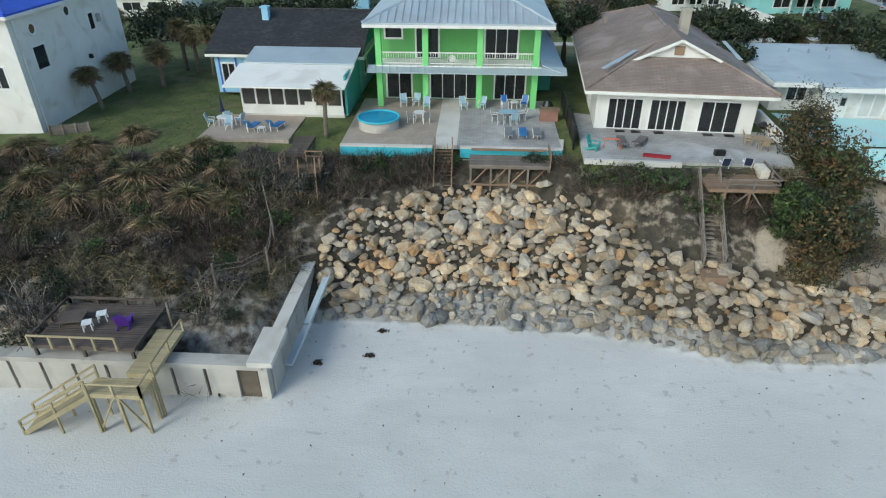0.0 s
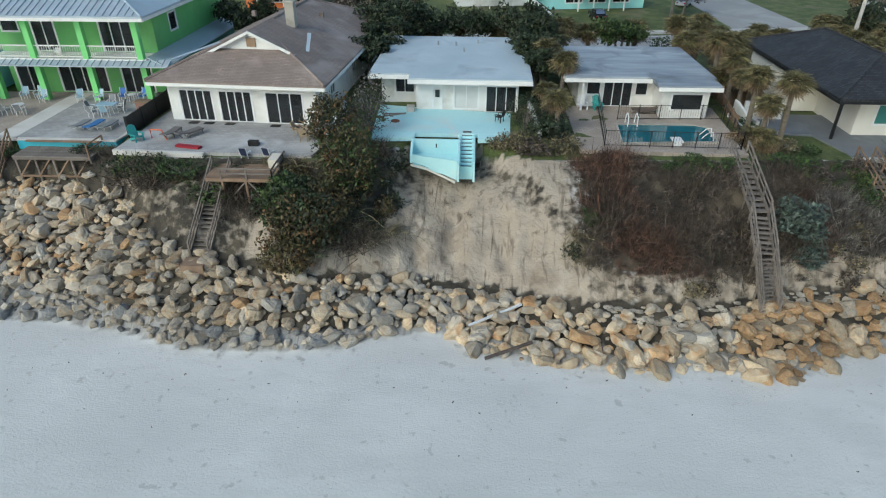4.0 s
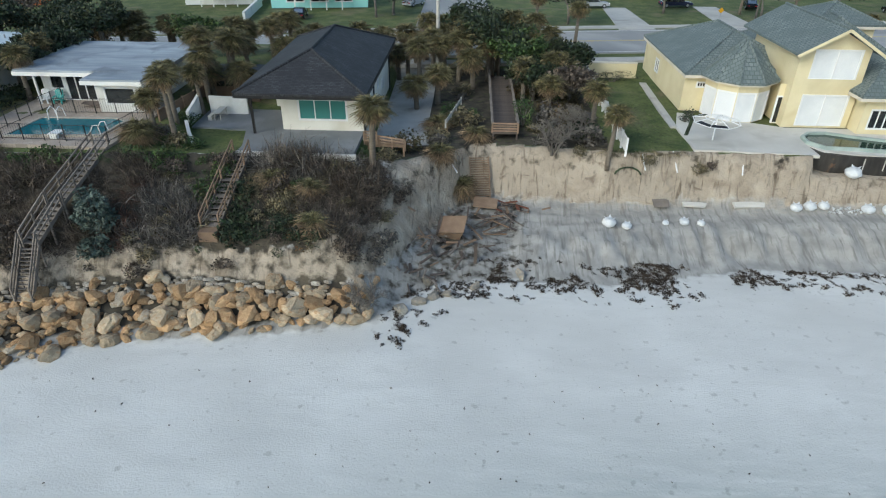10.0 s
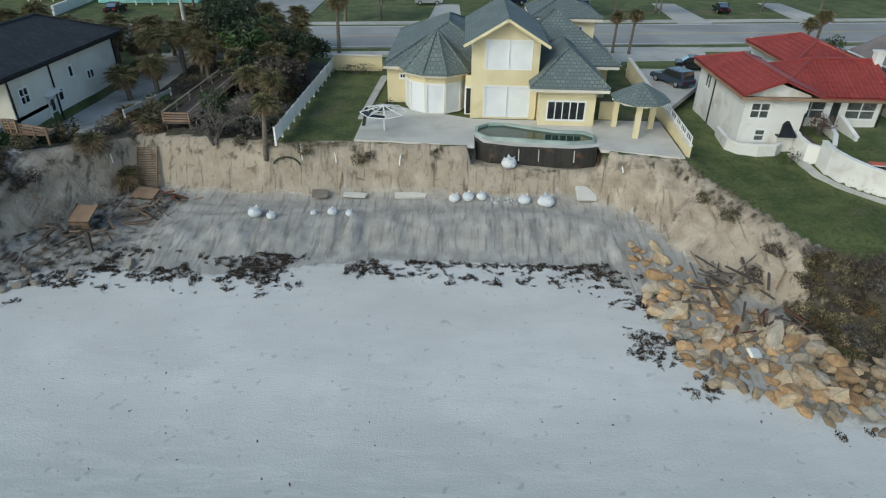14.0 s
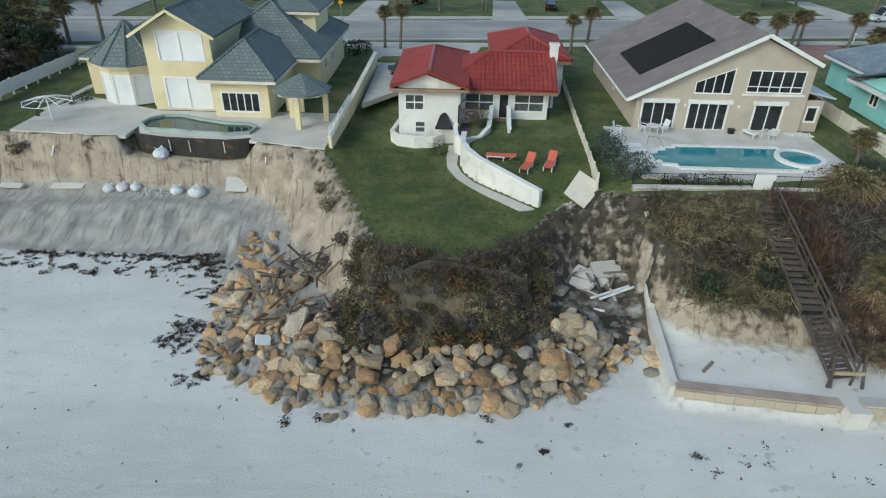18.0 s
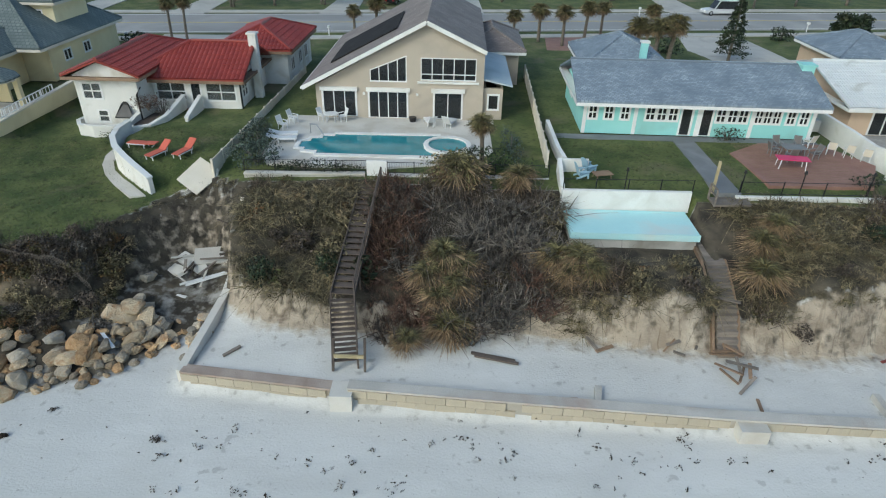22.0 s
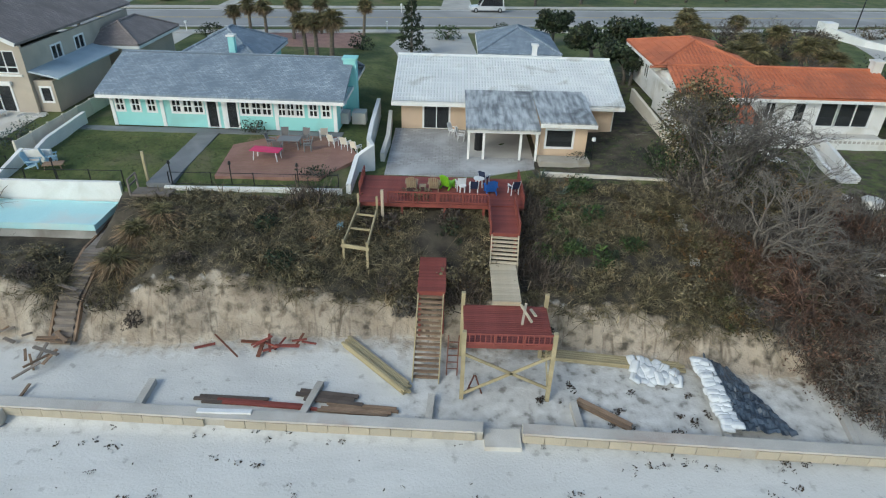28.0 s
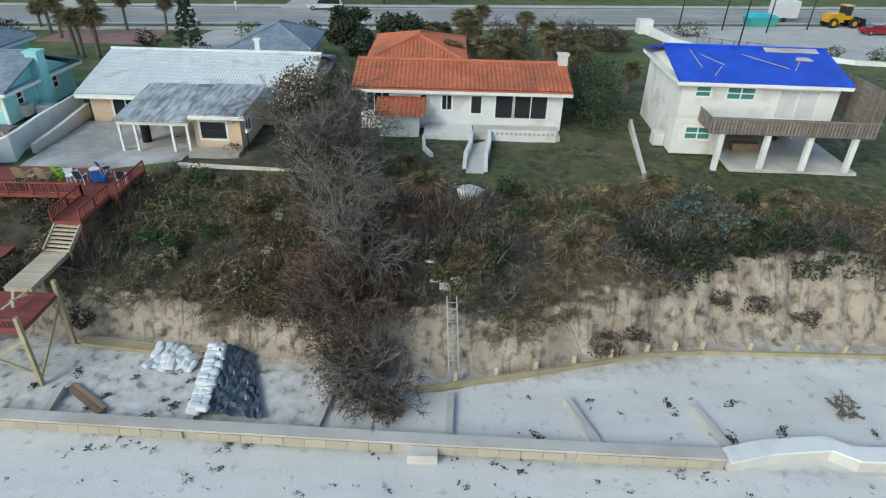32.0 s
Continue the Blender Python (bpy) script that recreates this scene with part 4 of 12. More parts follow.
def house_cottage():
    h = House("light blue cottage with a charcoal roof and a white screened porch", (-20, 41, 5.4), -1)
    # main body
    h.shell(0, 11, 5.0, 14.5, 0, 2.9, "sky_blue", front=[win(0.5, 1.5, .8, 2.2, 2), win(2.4, 3.4, .8, 2.2, 2)], right=[win(2, 3, 1, 2.1, 1)])
    h.hip(0, 11, 5.0, 14.5, 3.1, 2.2, "shingle_dark", 0.45, ends=(0, 0), ridge="x", label="charcoal shingle roof")
    h.gable(5.2, 14.3, 11.0, 3.0, 1.9, "teal", axis="y")
    h.gable(5.2, 14.3, 0.2, 3.0, 1.9, "sky_blue", axis="y")
    h.chimney(3.2, 8.6, 3.2, 5.6, 0.5, "sky_blue", "sky_blue")
    h.part("blue_trim", Geo().box(0.3, 4.93, 0, 0.42, 4.99, 2.9).box(1.6, 4.93, 0, 1.72, 4.99, 2.9), "blue_trim")
    h.box("side_wall", 10.9, 0.2, 0, 11.05, 4.95, 2.75, "teal")
    # screened porch in front
    h.box("porch_floor", 3.6, 0, -.1, 10.85, 5, 0.06, "concrete_pale")
    g = Geo()
    for i in range(8):
        x = 3.7 + i * 1.0
        g.box(x - .05, 0.05, .06, x + .05, .15, 2.15)
    g.box(3.65, .04, 2.05, 10.8, .16, 2.2)
    h.part("porch_posts", g, "frame_white", "white porch frame")
    h.box("porch_kneewall", 3.65, .04, .06, 10.8, .14, 0.72, "white", "white knee wall")
    for i in range(7):
        h.box("screen_panel", 3.78 + i, .09, .74, 4.62 + i, .11, 2.04, "screen")
    # back wall in the same dark colour, for the shade deep in the porch
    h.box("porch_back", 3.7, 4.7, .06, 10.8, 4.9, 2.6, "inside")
    h.box("screen_door", 8.1, 0.0, .08, 8.9, .035, 1.0, "white", "white screen door")
    roof = Geo().prism([(2.9, -1.0, 2.15), (11.2, -1.0, 2.15), (11.2, 2.6, 2.75), (2.9, 2.6, 2.75)], (0, 0, 0.1))
    h.part("porch_roof", roof, "white", "white metal porch roof")
    roof = Geo().prism([(3.2, 2.6, 2.86), (11.2, 2.6, 2.86), (11.2, 5.3, 3.35), (3.2, 5.3, 3.35)], (0, 0, 0.1))
    h.part("porch_roof", roof, "metal_roof", "grey-white upper porch roof")


def house_green():
    h = House("bright green two-storey beach house with white balcony and metal roof", (-7.2, 43.0, 5.5), 0)
    W = 11.5
    h.shell(0, W, 1.9, 15, 0, 2.85, "green", front=[slider(0.5, 2.3, 2.2, 2, v0=.05), slider(3.7, 7.2, 2.2, 4, v0=.05), slider(8.4, 10.6, 2.2, 3, v0=.05)])
    h.shell(0, W, 1.9, 15, 2.95, 5.7, "green", front=[win(0.5, 1.7, 1.4, 2.2, 1), slider(2.7, 4.3, 2.05, 2, v0=.05), slider(7.6, 9.9, 2.05, 3, v0=.05)],
            right=[win(2.6, 3.8, 1.0, 2.2, 1)], floor=True)
    h.box("annex", W + .02, 4.5, 0, W + 1.2, 14, 2.6, "teal", "teal ground-floor side wing")
    h.box("balcony_floor", 0, -.1, 2.75, W, 1.9, 2.93, "white")
    # skirt roof between the storeys
    sk = Geo()
    sk.prism([(-.5, -.75, 2.55), (W + 1.7, -.75, 2.55), (W + 1.7, .05, 2.85), (-.5, .05, 2.85)], (0, 0, .07))
    sk.prism([(W + 1.7, -.75, 2.55), (W + 1.7, 14.5, 2.55), (W + .02, 14.5, 3.0), (W + .02, .05, 3.0)], (0, 0, .07))
    for i in range(28):
        x = -.45 + i * .49
        sk.bar((x, -.75, 2.66), (x, .03, 2.95), .04, .05)
    h.part("skirt_roof", sk, "metal_roof", "grey standing-seam skirt roof")
    for x in (0.1, 3.35, 7.1, 10.95):
        for z0, z1 in ((0, 2.6), (2.93, 5.55)):
            h.part("column", Geo().box(x - .05, -.05, z0, x + .35, .35, z1), "lime", "lime green column")
    for x in (0.1, 3.35, 7.1, 10.95):
        h.part("bracket", Geo().bar((x + .5, .2, 5.5), (x + .9, .2, 5.62), .06), "white")
        h.part("bracket", Geo().bar((x - .1, .2, 5.5), (x - .5, .2, 5.62), .06), "white")
    for a, b in ((0.45, 3.3), (3.7, 7.05), (7.45, 10.9)):
        r = Geo().bar((a, .1, 3.78), (b, .1, 3.78), .07).bar((a, .1, 3.05), (b, .1, 3.05), .05)
        n = int((b - a) / .16)
        for i in range(1, n):
            x = a + (b - a) * i / n
            r.bar((x, .1, 3.05), (x, .1, 3.78), .028)
        h.part("balustrade", r, "white", "white balcony railing")
    g = Geo()
    for k in range(9):
        a0 = k * math.pi / 4.5
        g.tube([(5.35 + .1 * math.cos(a0) + .14 * math.cos(a0 + t), .03, 3.42 + .1 * math.sin(a0) + .14 * math.sin(a0 + t)) for t in np.linspace(0, 5.6, 9)], .02, 4)
    h.part("rail_ornament", g, "white", "white scroll ornament on the rail")
    h.box("soffit_band", -.1, -.15, 5.56, W + .1, 1.9, 5.68, "white")
    r0, r1 = h.hip(0, W, 0, 15, 5.85, 2.5, "metal_roof", 0.65, label="pale blue-grey metal hip roof")
    for i in range(26):
        x = -.5 + i * .5
        k = min(x + .65, W + .65 - x) / (W / 2 + .65)
        h.part("roof_seam", Geo().bar((x, -.6, 5.9), (x, -.6 + k * 6.2, 5.9 + k * 2.45), .035, .06), "metal_roof")


def house_brown():
    h = House("white house with a brown shingle hip roof and three sliding doors", (7.5, 38.6, 5.75), -4)
    W = 9.7
    h.shell(0, W, 0, 20, 0, 2.45, "white", front=[slider(0.75, 2.85, 1.95, 4), slider(3.35, 5.45, 1.95, 4), slider(6.4, 8.75, 1.95, 3)],
            right=[win(3, 4, 1, 2, 2), win(9, 10, 1, 2, 2)], left=[slider(14.5, 16.3, 1.95, 2)])
    h.hip(0, W, 0, 20, 2.75, 2.3, "shingle_brown", 0.85, label="brown asphalt shingle hip roof")
    gb = Geo().prism([(2.6, 2.35, 3.95), (7.4, 2.35, 3.95), (5.0, 2.35, 5.05)], (0, 3.2, 0))
    h.part("gablet", gb, "white", "white gable end with a wooden vent")
    rg = Geo()
    rg.prism([(2.15, 2.05, 3.75), (5.0, 2.05, 5.12), (5.0, 6.4, 5.12), (2.15, 6.4, 3.75)][::-1], (0, 0, .1))
    rg.prism([(7.85, 2.05, 3.75), (7.85, 6.4, 3.75), (5.0, 6.4, 5.12), (5.0, 2.05, 5.12)][::-1], (0, 0, .1))
    h.part("gablet_roof", rg, "shingle_brown")
    tr = Geo().bar((2.1, 2.0, 3.78), (5, 2.0, 5.14), .08, .16).bar((7.9, 2.0, 3.78), (5, 2.0, 5.14), .08, .16)
    h.part("gable_trim", tr, "white")
    h.box("vent", 4.7, 2.28, 4.2, 5.3, 2.34, 4.75, "wood_brown", "wooden gable vent")
    h.chimney(6.1, 7.2, 4.5, 6.1, 0.62, "concrete_tan", "concrete_tan")
    fl = Geo().prism([(.1, .75, 3.62), (.35, .6, 3.62), (2.6, 3.2, 4.2), (2.35, 3.35, 4.2)], (0, 0, .03))
    h.part("flashing", fl, "metal_roof", "bluish metal flashing")
    fl = Geo().prism([(8.6, 2.2, 4.05), (8.85, 2.1, 4.05), (8.3, 4.5, 4.65), (8.05, 4.5, 4.65)], (0, 0, .03))
    h.part("flashing", fl, "metal_roof", "bluish metal flashing")
    for x in (1.6, 2.6, 4.0, 7.0, 8.3):
        h.box("door_mat", x - .3, -.65, .0, x + .3, -.25, .03, "frame_dark", "dark door mat")
    for x in (1.2, 6.6):
        h.part("roof_vent", Geo().box(x, 12, 4.2, x + .3, 12.3, 4.6), "shingle_brown")


def house_flat():
    h = House("white house with a pale flat roof above the drained pool", (20.4, 42.0, 5.45), -1)
    h.shell(0, 9.6, 1.6, 11, 0, 2.15, "stucco_white", front=[win(1.0, 2.3, .8, 1.9, 2), ])
    h.shell(2.6, 9.5, 0, 1.58, 0, 2.15, "stucco_white", front=[(1.15, 1.7, .03, 1.75, 1, 1, "door", "frame_white", "white"), (2.6, 4.2, .25, 1.8, 2, 1, "window", "frame_white", "curtain"), slider(4.75, 6.75, 1.75, 3)], floor=False)
    h.box("door_light", 3.9, -.045, 1.0, 4.2, -.02, 1.5, "glass_dark")
    rf = Geo().box(-.6, .2, 2.2, 10.3, 11.6, 2.5).box(2.2, -.9, 2.19, 10.3, .2, 2.49)
    h.part("roof", rf, "roof_white", "white-painted flat roof with dark stains")
    h.part("fascia", Geo().box(-.66, .14, 2.12, 2.2, .2, 2.4).box(2.14, -.96, 2.12, 10.36, -.9, 2.4).box(10.3, -.9, 2.12, 10.36, 11.6, 2.4).box(-.66, .2, 2.12, -.6, 11.6, 2.4), "white")
    for x, y in ((3.5, 8.6), (4.9, 8.4), (5.6, 6.5), (6.6, 9.2)):
        h.part("roof_vent", Geo().tube([(x, y, 2.5), (x, y, 2.8)], .06, 7), "metal")
    h.box("bench", 2.0, -.7, 0, 2.5, -.2, .5, "concrete")


def house_pool():
    h = House("low white house with a grey flat roof behind a fenced pool", (34.2, 41.5, 5.35), 0)
    h.shell(0, 8.2, 2.4, 9.6, 0, 2.0, "white", front=[win(.6, 1.5, .85, 1.75, 1), slider(1.75, 3.7, 1.75, 3), win(3.95, 4.75, .85, 1.7, 1)])
    h.shell(5.2, 8.2, 0, 2.38, 0, 2.0, "white", front=[win(.6, 2.6, .6, 1.65, 1)], right=[win(.5, 1.2, 1.0, 1.6, 1)], floor=False)
    rf = Geo().box(-1.1, 1.3, 2.1, 8.9, 10.2, 2.38).box(4.7, -.6, 2.08, 8.7, 1.3, 2.36)
    h.part("roof", rf, "roof_flat", "weathered grey-white flat roof with dark streaks")
    h.part("fascia", Geo().box(-1.16, 1.24, 2.0, 4.7, 1.3, 2.25).box(4.64, -.66, 2.0, 8.76, -.6, 2.25).box(8.7, -.6, 2.0, 8.76, 1.3, 2.25).box(-1.16, 1.3, 2.0, -1.1, 10.2, 2.25), "white")
    h.part("porch_post", Geo().box(.1, 1.4, 0, .22, 1.52, 2.0), "white")


def house_dark():
    h = House("cream-white house with a black shingle hip roof and picture window", (51.9, 41.0, 4.55), 0)
    W = 5.4
    h.shell(0, W, 0, 13.6, -1.9, 2.5, "cream_white", front=[win(1.2, 4.3, 2.7, 4.0, 3, 1, "glass_green")],
            right=[win(1.0, 1.9, 2.6, 3.6, 2, 2), (3.6, 4.4, .5, 2.3, 1, 1, "door", "frame_white", "white"), win(4.9, 5.5, 1.7, 2.5, 1), win(6.8, 7.3, 2.9, 3.7, 1), win(9.0, 9.9, 2.2, 2.8, 2)])
    h.hip(-1.85, W, -1.2, 13.9, 2.97, 1.8, "shingle_dark", .55, trim="frame_dark", label="black shingle hip roof")
    h.part("porch_post", Geo().box(-1.75, -.9, 0, -1.6, -.75, 2.65), "frame_dark", "black porch post")
    h.box("porch_wall", -1.85, 5, 0, -.02, 13.4, 2.3, "cream_white")
    for y in (.1, 4.6, 13.4):
        h.part("downpipe", Geo().tube([(W + .07, y, -1.85), (W + .07, y, 2.5)], .06, 6), "frame_dark", "black downpipe")
    h.part("door_hood", Geo().prism([(W, 3.3, .6), (W, 4.7, .6), (W, 4.0, 1.05)], (.5, 0, 0)), "white", "white pediment over the side door")
    h.box("door_light", W + .005, 3.85, -.6, W + .03, 4.15, .2, "glass_dark")
    for i in range(9):
        y = 5.6 + i * .8
        h.box("plinth_stone", W - .02, y, -1.9, W + .06, y + .45, -1.72, "concrete")


def house_yellow():
    h = House("pale yellow stucco house with grey-green tiled roofs and closed shutters", (80.5, 46.4, 3.6), 0)
    Y, T = "stucco_yellow", "slate_tile"
    # left wing
    h.shell(0.2, 6.4, 3.6, 16, 0, 2.8, Y, front=[win(1.0, 1.8, 1.9, 2.2, 4)], left=[win(4, 5, 1, 2, 2)])
    h.hip(0.5, 9, 3.6, 16, 3.0, 2.3, T, 0.5, trim="cream", label="grey-green tiled hip roof")
    # round bay
    n, cx, cy, r = 10, 4.0, 3.2, 2.35
    pts = [(cx + r * math.cos(a), cy + r * math.sin(a)) for a in [math.pi + math.pi * 2 * i / n for i in range(n)]]
    for i in range(n):
        a, b = pts[i], pts[(i + 1) % n]
        L = math.dist(a, b)
        h.wall(a, b, 0, 2.75, Y, [shut(.12, L - .12, .05, 2.15, 1)] if i < 5 else [], 0.12)
    apex = Vector((cx, cy, 5.5))
    for i in range(n):
        a, b = [Vector((cx + 1.22 * (p[0] - cx), cy + 1.22 * (p[1] - cy), 2.9)) for p in (pts[i], pts[(i + 1) % n])]
        h.part("turret_roof", Geo().prism([a, b, apex], (0, 0, .12)), T, "tiled facet of a conical turret roof")
        h.part("turret_rib", Geo().tube([a + Vector((0, 0, .14)), apex + Vector((0, 0, .14))], .09, 6), T)
    h.part("turret_eave", Geo().disc(cx, cy, 2.78, 2.9, 2.8, 10), "cream")
    h.wall((6.2, 1.0), (6.9, 1.0), 0, 2.9, Y, [(.05, .65, .05, 2.0, 1, 1, "door", "frame_white", "glass_dark")], .15)
    # tall gabled centre
    h.shell(6.6, 11.3, 0.2, 8, 0, 5.6, Y, front=[shut(1.0, 4.15, .15, 2.35), shut(1.0, 4.1, 3.55, 5.5)])
    h.gable(6.6, 11.3, 0.2, 5.6, 1.25, Y)
    r = Geo()
    for s in (-1, 1):
        e = 8.95 + s * 2.9
        q = [(e, -.6, 5.25), (8.95, -.6, 6.95), (8.95, 9.5, 6.95), (e, 9.5, 5.25)]
        r.prism(q if s > 0 else q[::-1], (0, 0, .16))
    h.part("roof", r, T, "steep tiled gable roof")
    h.part("gable_trim", Geo().bar((6.0, -.62, 5.26), (8.95, -.62, 7.0), .08, .18).bar((11.9, -.62, 5.26), (8.95, -.62, 7.0), .08, .18), "stucco_yellow")
    h.part("ridge_cap", Geo().tube([(8.95, -.6, 7.12), (8.95, 9.5, 7.12)], .1, 6), T)
    # right wing
    h.shell(11.4, 15.3, -1.0, 6, 0, 2.6, Y, front=[win(.6, 3.2, .45, 1.75, 5)])
    h.hip(11.2, 15.5, -1.0, 7, 2.85, 2.1, T, 0.55, trim="cream", label="tiled hip roof over the right wing")
    h.shell(11.4, 17.4, 6.1, 17, 0, 2.7, Y, right=[win(2, 3, 1.2, 2, 2), win(5, 6, 1.2, 2, 2)])
    h.hip(9.0, 17.4, 5.0, 17, 2.95, 3.3, T, 0.5, trim="cream", label="large tiled hip roof")
    h.shell(11.8, 16.6, 9.5, 14.5, 3.0, 5.4, Y, front=[win(3.3, 3.8, 1.2, 1.8, 1)])
    h.hip(11.8, 16.6, 9.5, 14.5, 5.6, 1.3, T, 0.5, trim="cream")
    h.box("garden_wall", 16.0, .6, 0, 17.3, .8, 1.3, Y)
    # tiled gazebo on two pillars
    cx, cy = 18.0, -2.0
    for dx, dy in ((-.2, -1.1), (1.3, .9), (-1.2, 1.2)):
        h.part("pillar", Geo().box(cx + dx - .17, cy + dy - .17, 0, cx + dx + .17, cy + dy + .17, 2.3), Y)
    k = 8
    ring = [Vector((cx + 2.0 * math.cos(2 * math.pi * (i + .5) / k), cy + 2.0 * math.sin(2 * math.pi * (i + .5) / k), 2.4)) for i in range(k)]
    for i in range(k):
        h.part("gazebo_roof", Geo().prism([ring[i], ring[(i + 1) % k], Vector((cx, cy, 3.45))], (0, 0, .1)), T, "tiled facet of an octagonal gazebo roof")
    h.part("gazebo_eave", Geo().disc(cx, cy, 2.28, 2.4, 1.85, 8), "cream")


def house_red():
    h = House("white Spanish-style house with glazed red tile roofs", (105.1, 43.3, 2.85), 0)
    S, T = "stucco_white", "tile_red"
    h.shell(0, 4.1, 0, 9, 0, 3.9, S, front=[win(.45, 1.65, 2.35, 3.35, 2, 2, "glass"), win(1.1, 1.75, .8, 1.55, 1, 2, "glass")], left=[win(1.5, 2.5, 2.4, 3.4, 2)])
    h.gable(0, 4.1, 0, 3.9, .8, S, peak=1.75)
    h.hip(0, 4.1, 0, 9, 4.0, 1.0, T, .5, .3, ends=(0, 1), ridge="y", trim="wood_brown", label="glazed red barrel-tile roof")
    h.shell(4.15, 10.1, 2.0, 8.2, 1.25, 3.2, S, front=[win(.25, 2.2, .55, 1.7, 2, 2, "glass"), (2.6, 3.25, .03, 1.8, 1, 1, "door", "frame_white", "glass_dark"), win(3.65, 5.65, .55, 1.7, 2, 2, "glass")],
            right=[win(.6, 1.7, .6, 1.7, 2, 2, "glass")])
    h.box("plinth", 4.15, 1.98, -.2, 10.1, 8.1, 1.25, S)
    h.hip(3.0, 10.1, 2.0, 8.2, 3.4, 1.7, T, .55, .3, ends=(1, 0), ridge="x", trim="wood_brown", label="glazed red barrel-tile roof")
    h.gable(2.2, 8.0, 10.1, 3.25, 1.6, S, axis="y")
    h.chimney(10.55, 4.9, .9, 5.7, .55, S, S)
    h.shell(6.8, 11.9, 8.4, 16.4, 1.0, 3.7, S, right=[win(1, 2, 1, 2, 2), win(3.5, 4.5, 1, 2, 2), win(5.6, 6.6, 1, 2, 2)])
    h.hip(6.8, 11.9, 8.4, 16.4, 3.95, 1.2, T, .5, .3, trim="wood_brown", label="glazed red barrel-tile roof")
    hood = Geo().add([(2.75, -.05, 2.0), (3.3, -.05, 2.0), (3.65, -.55, 1.3), (2.45, -.55, 1.3), (2.95, -.02, 2.2), (3.15, -.02, 2.2)], [(0, 3, 2, 1), (4, 0, 1, 5), (3, 0, 4), (2, 5, 1)])
    hood.box(2.45, -.55, 1.23, 3.65, -.02, 1.29)
    h.part("awning", hood, "frame_dark", "black metal hood over the lower door")
    h.box("lower_door", 2.65, -.05, 0, 3.45, -.005, 1.2, "white", "white lower door")
    h.part("downpipe", Geo().tube([(4.0, -.08, .3), (4.0, -.08, 2.7), (4.35, -.1, 3.2)], .06, 6), "frame_dark", "black downpipe")
    h.part("downpipe", Geo().tube([(-.07, 5.5, 0), (-.07, 5.5, 3.8)], .05, 6), "frame_dark", "black downpipe")
    h.part("downpipe", Geo().tube([(10.2, 1.95, 1.25), (10.2, 1.95, 3.2)], .05, 6), "frame_dark", "black downpipe")


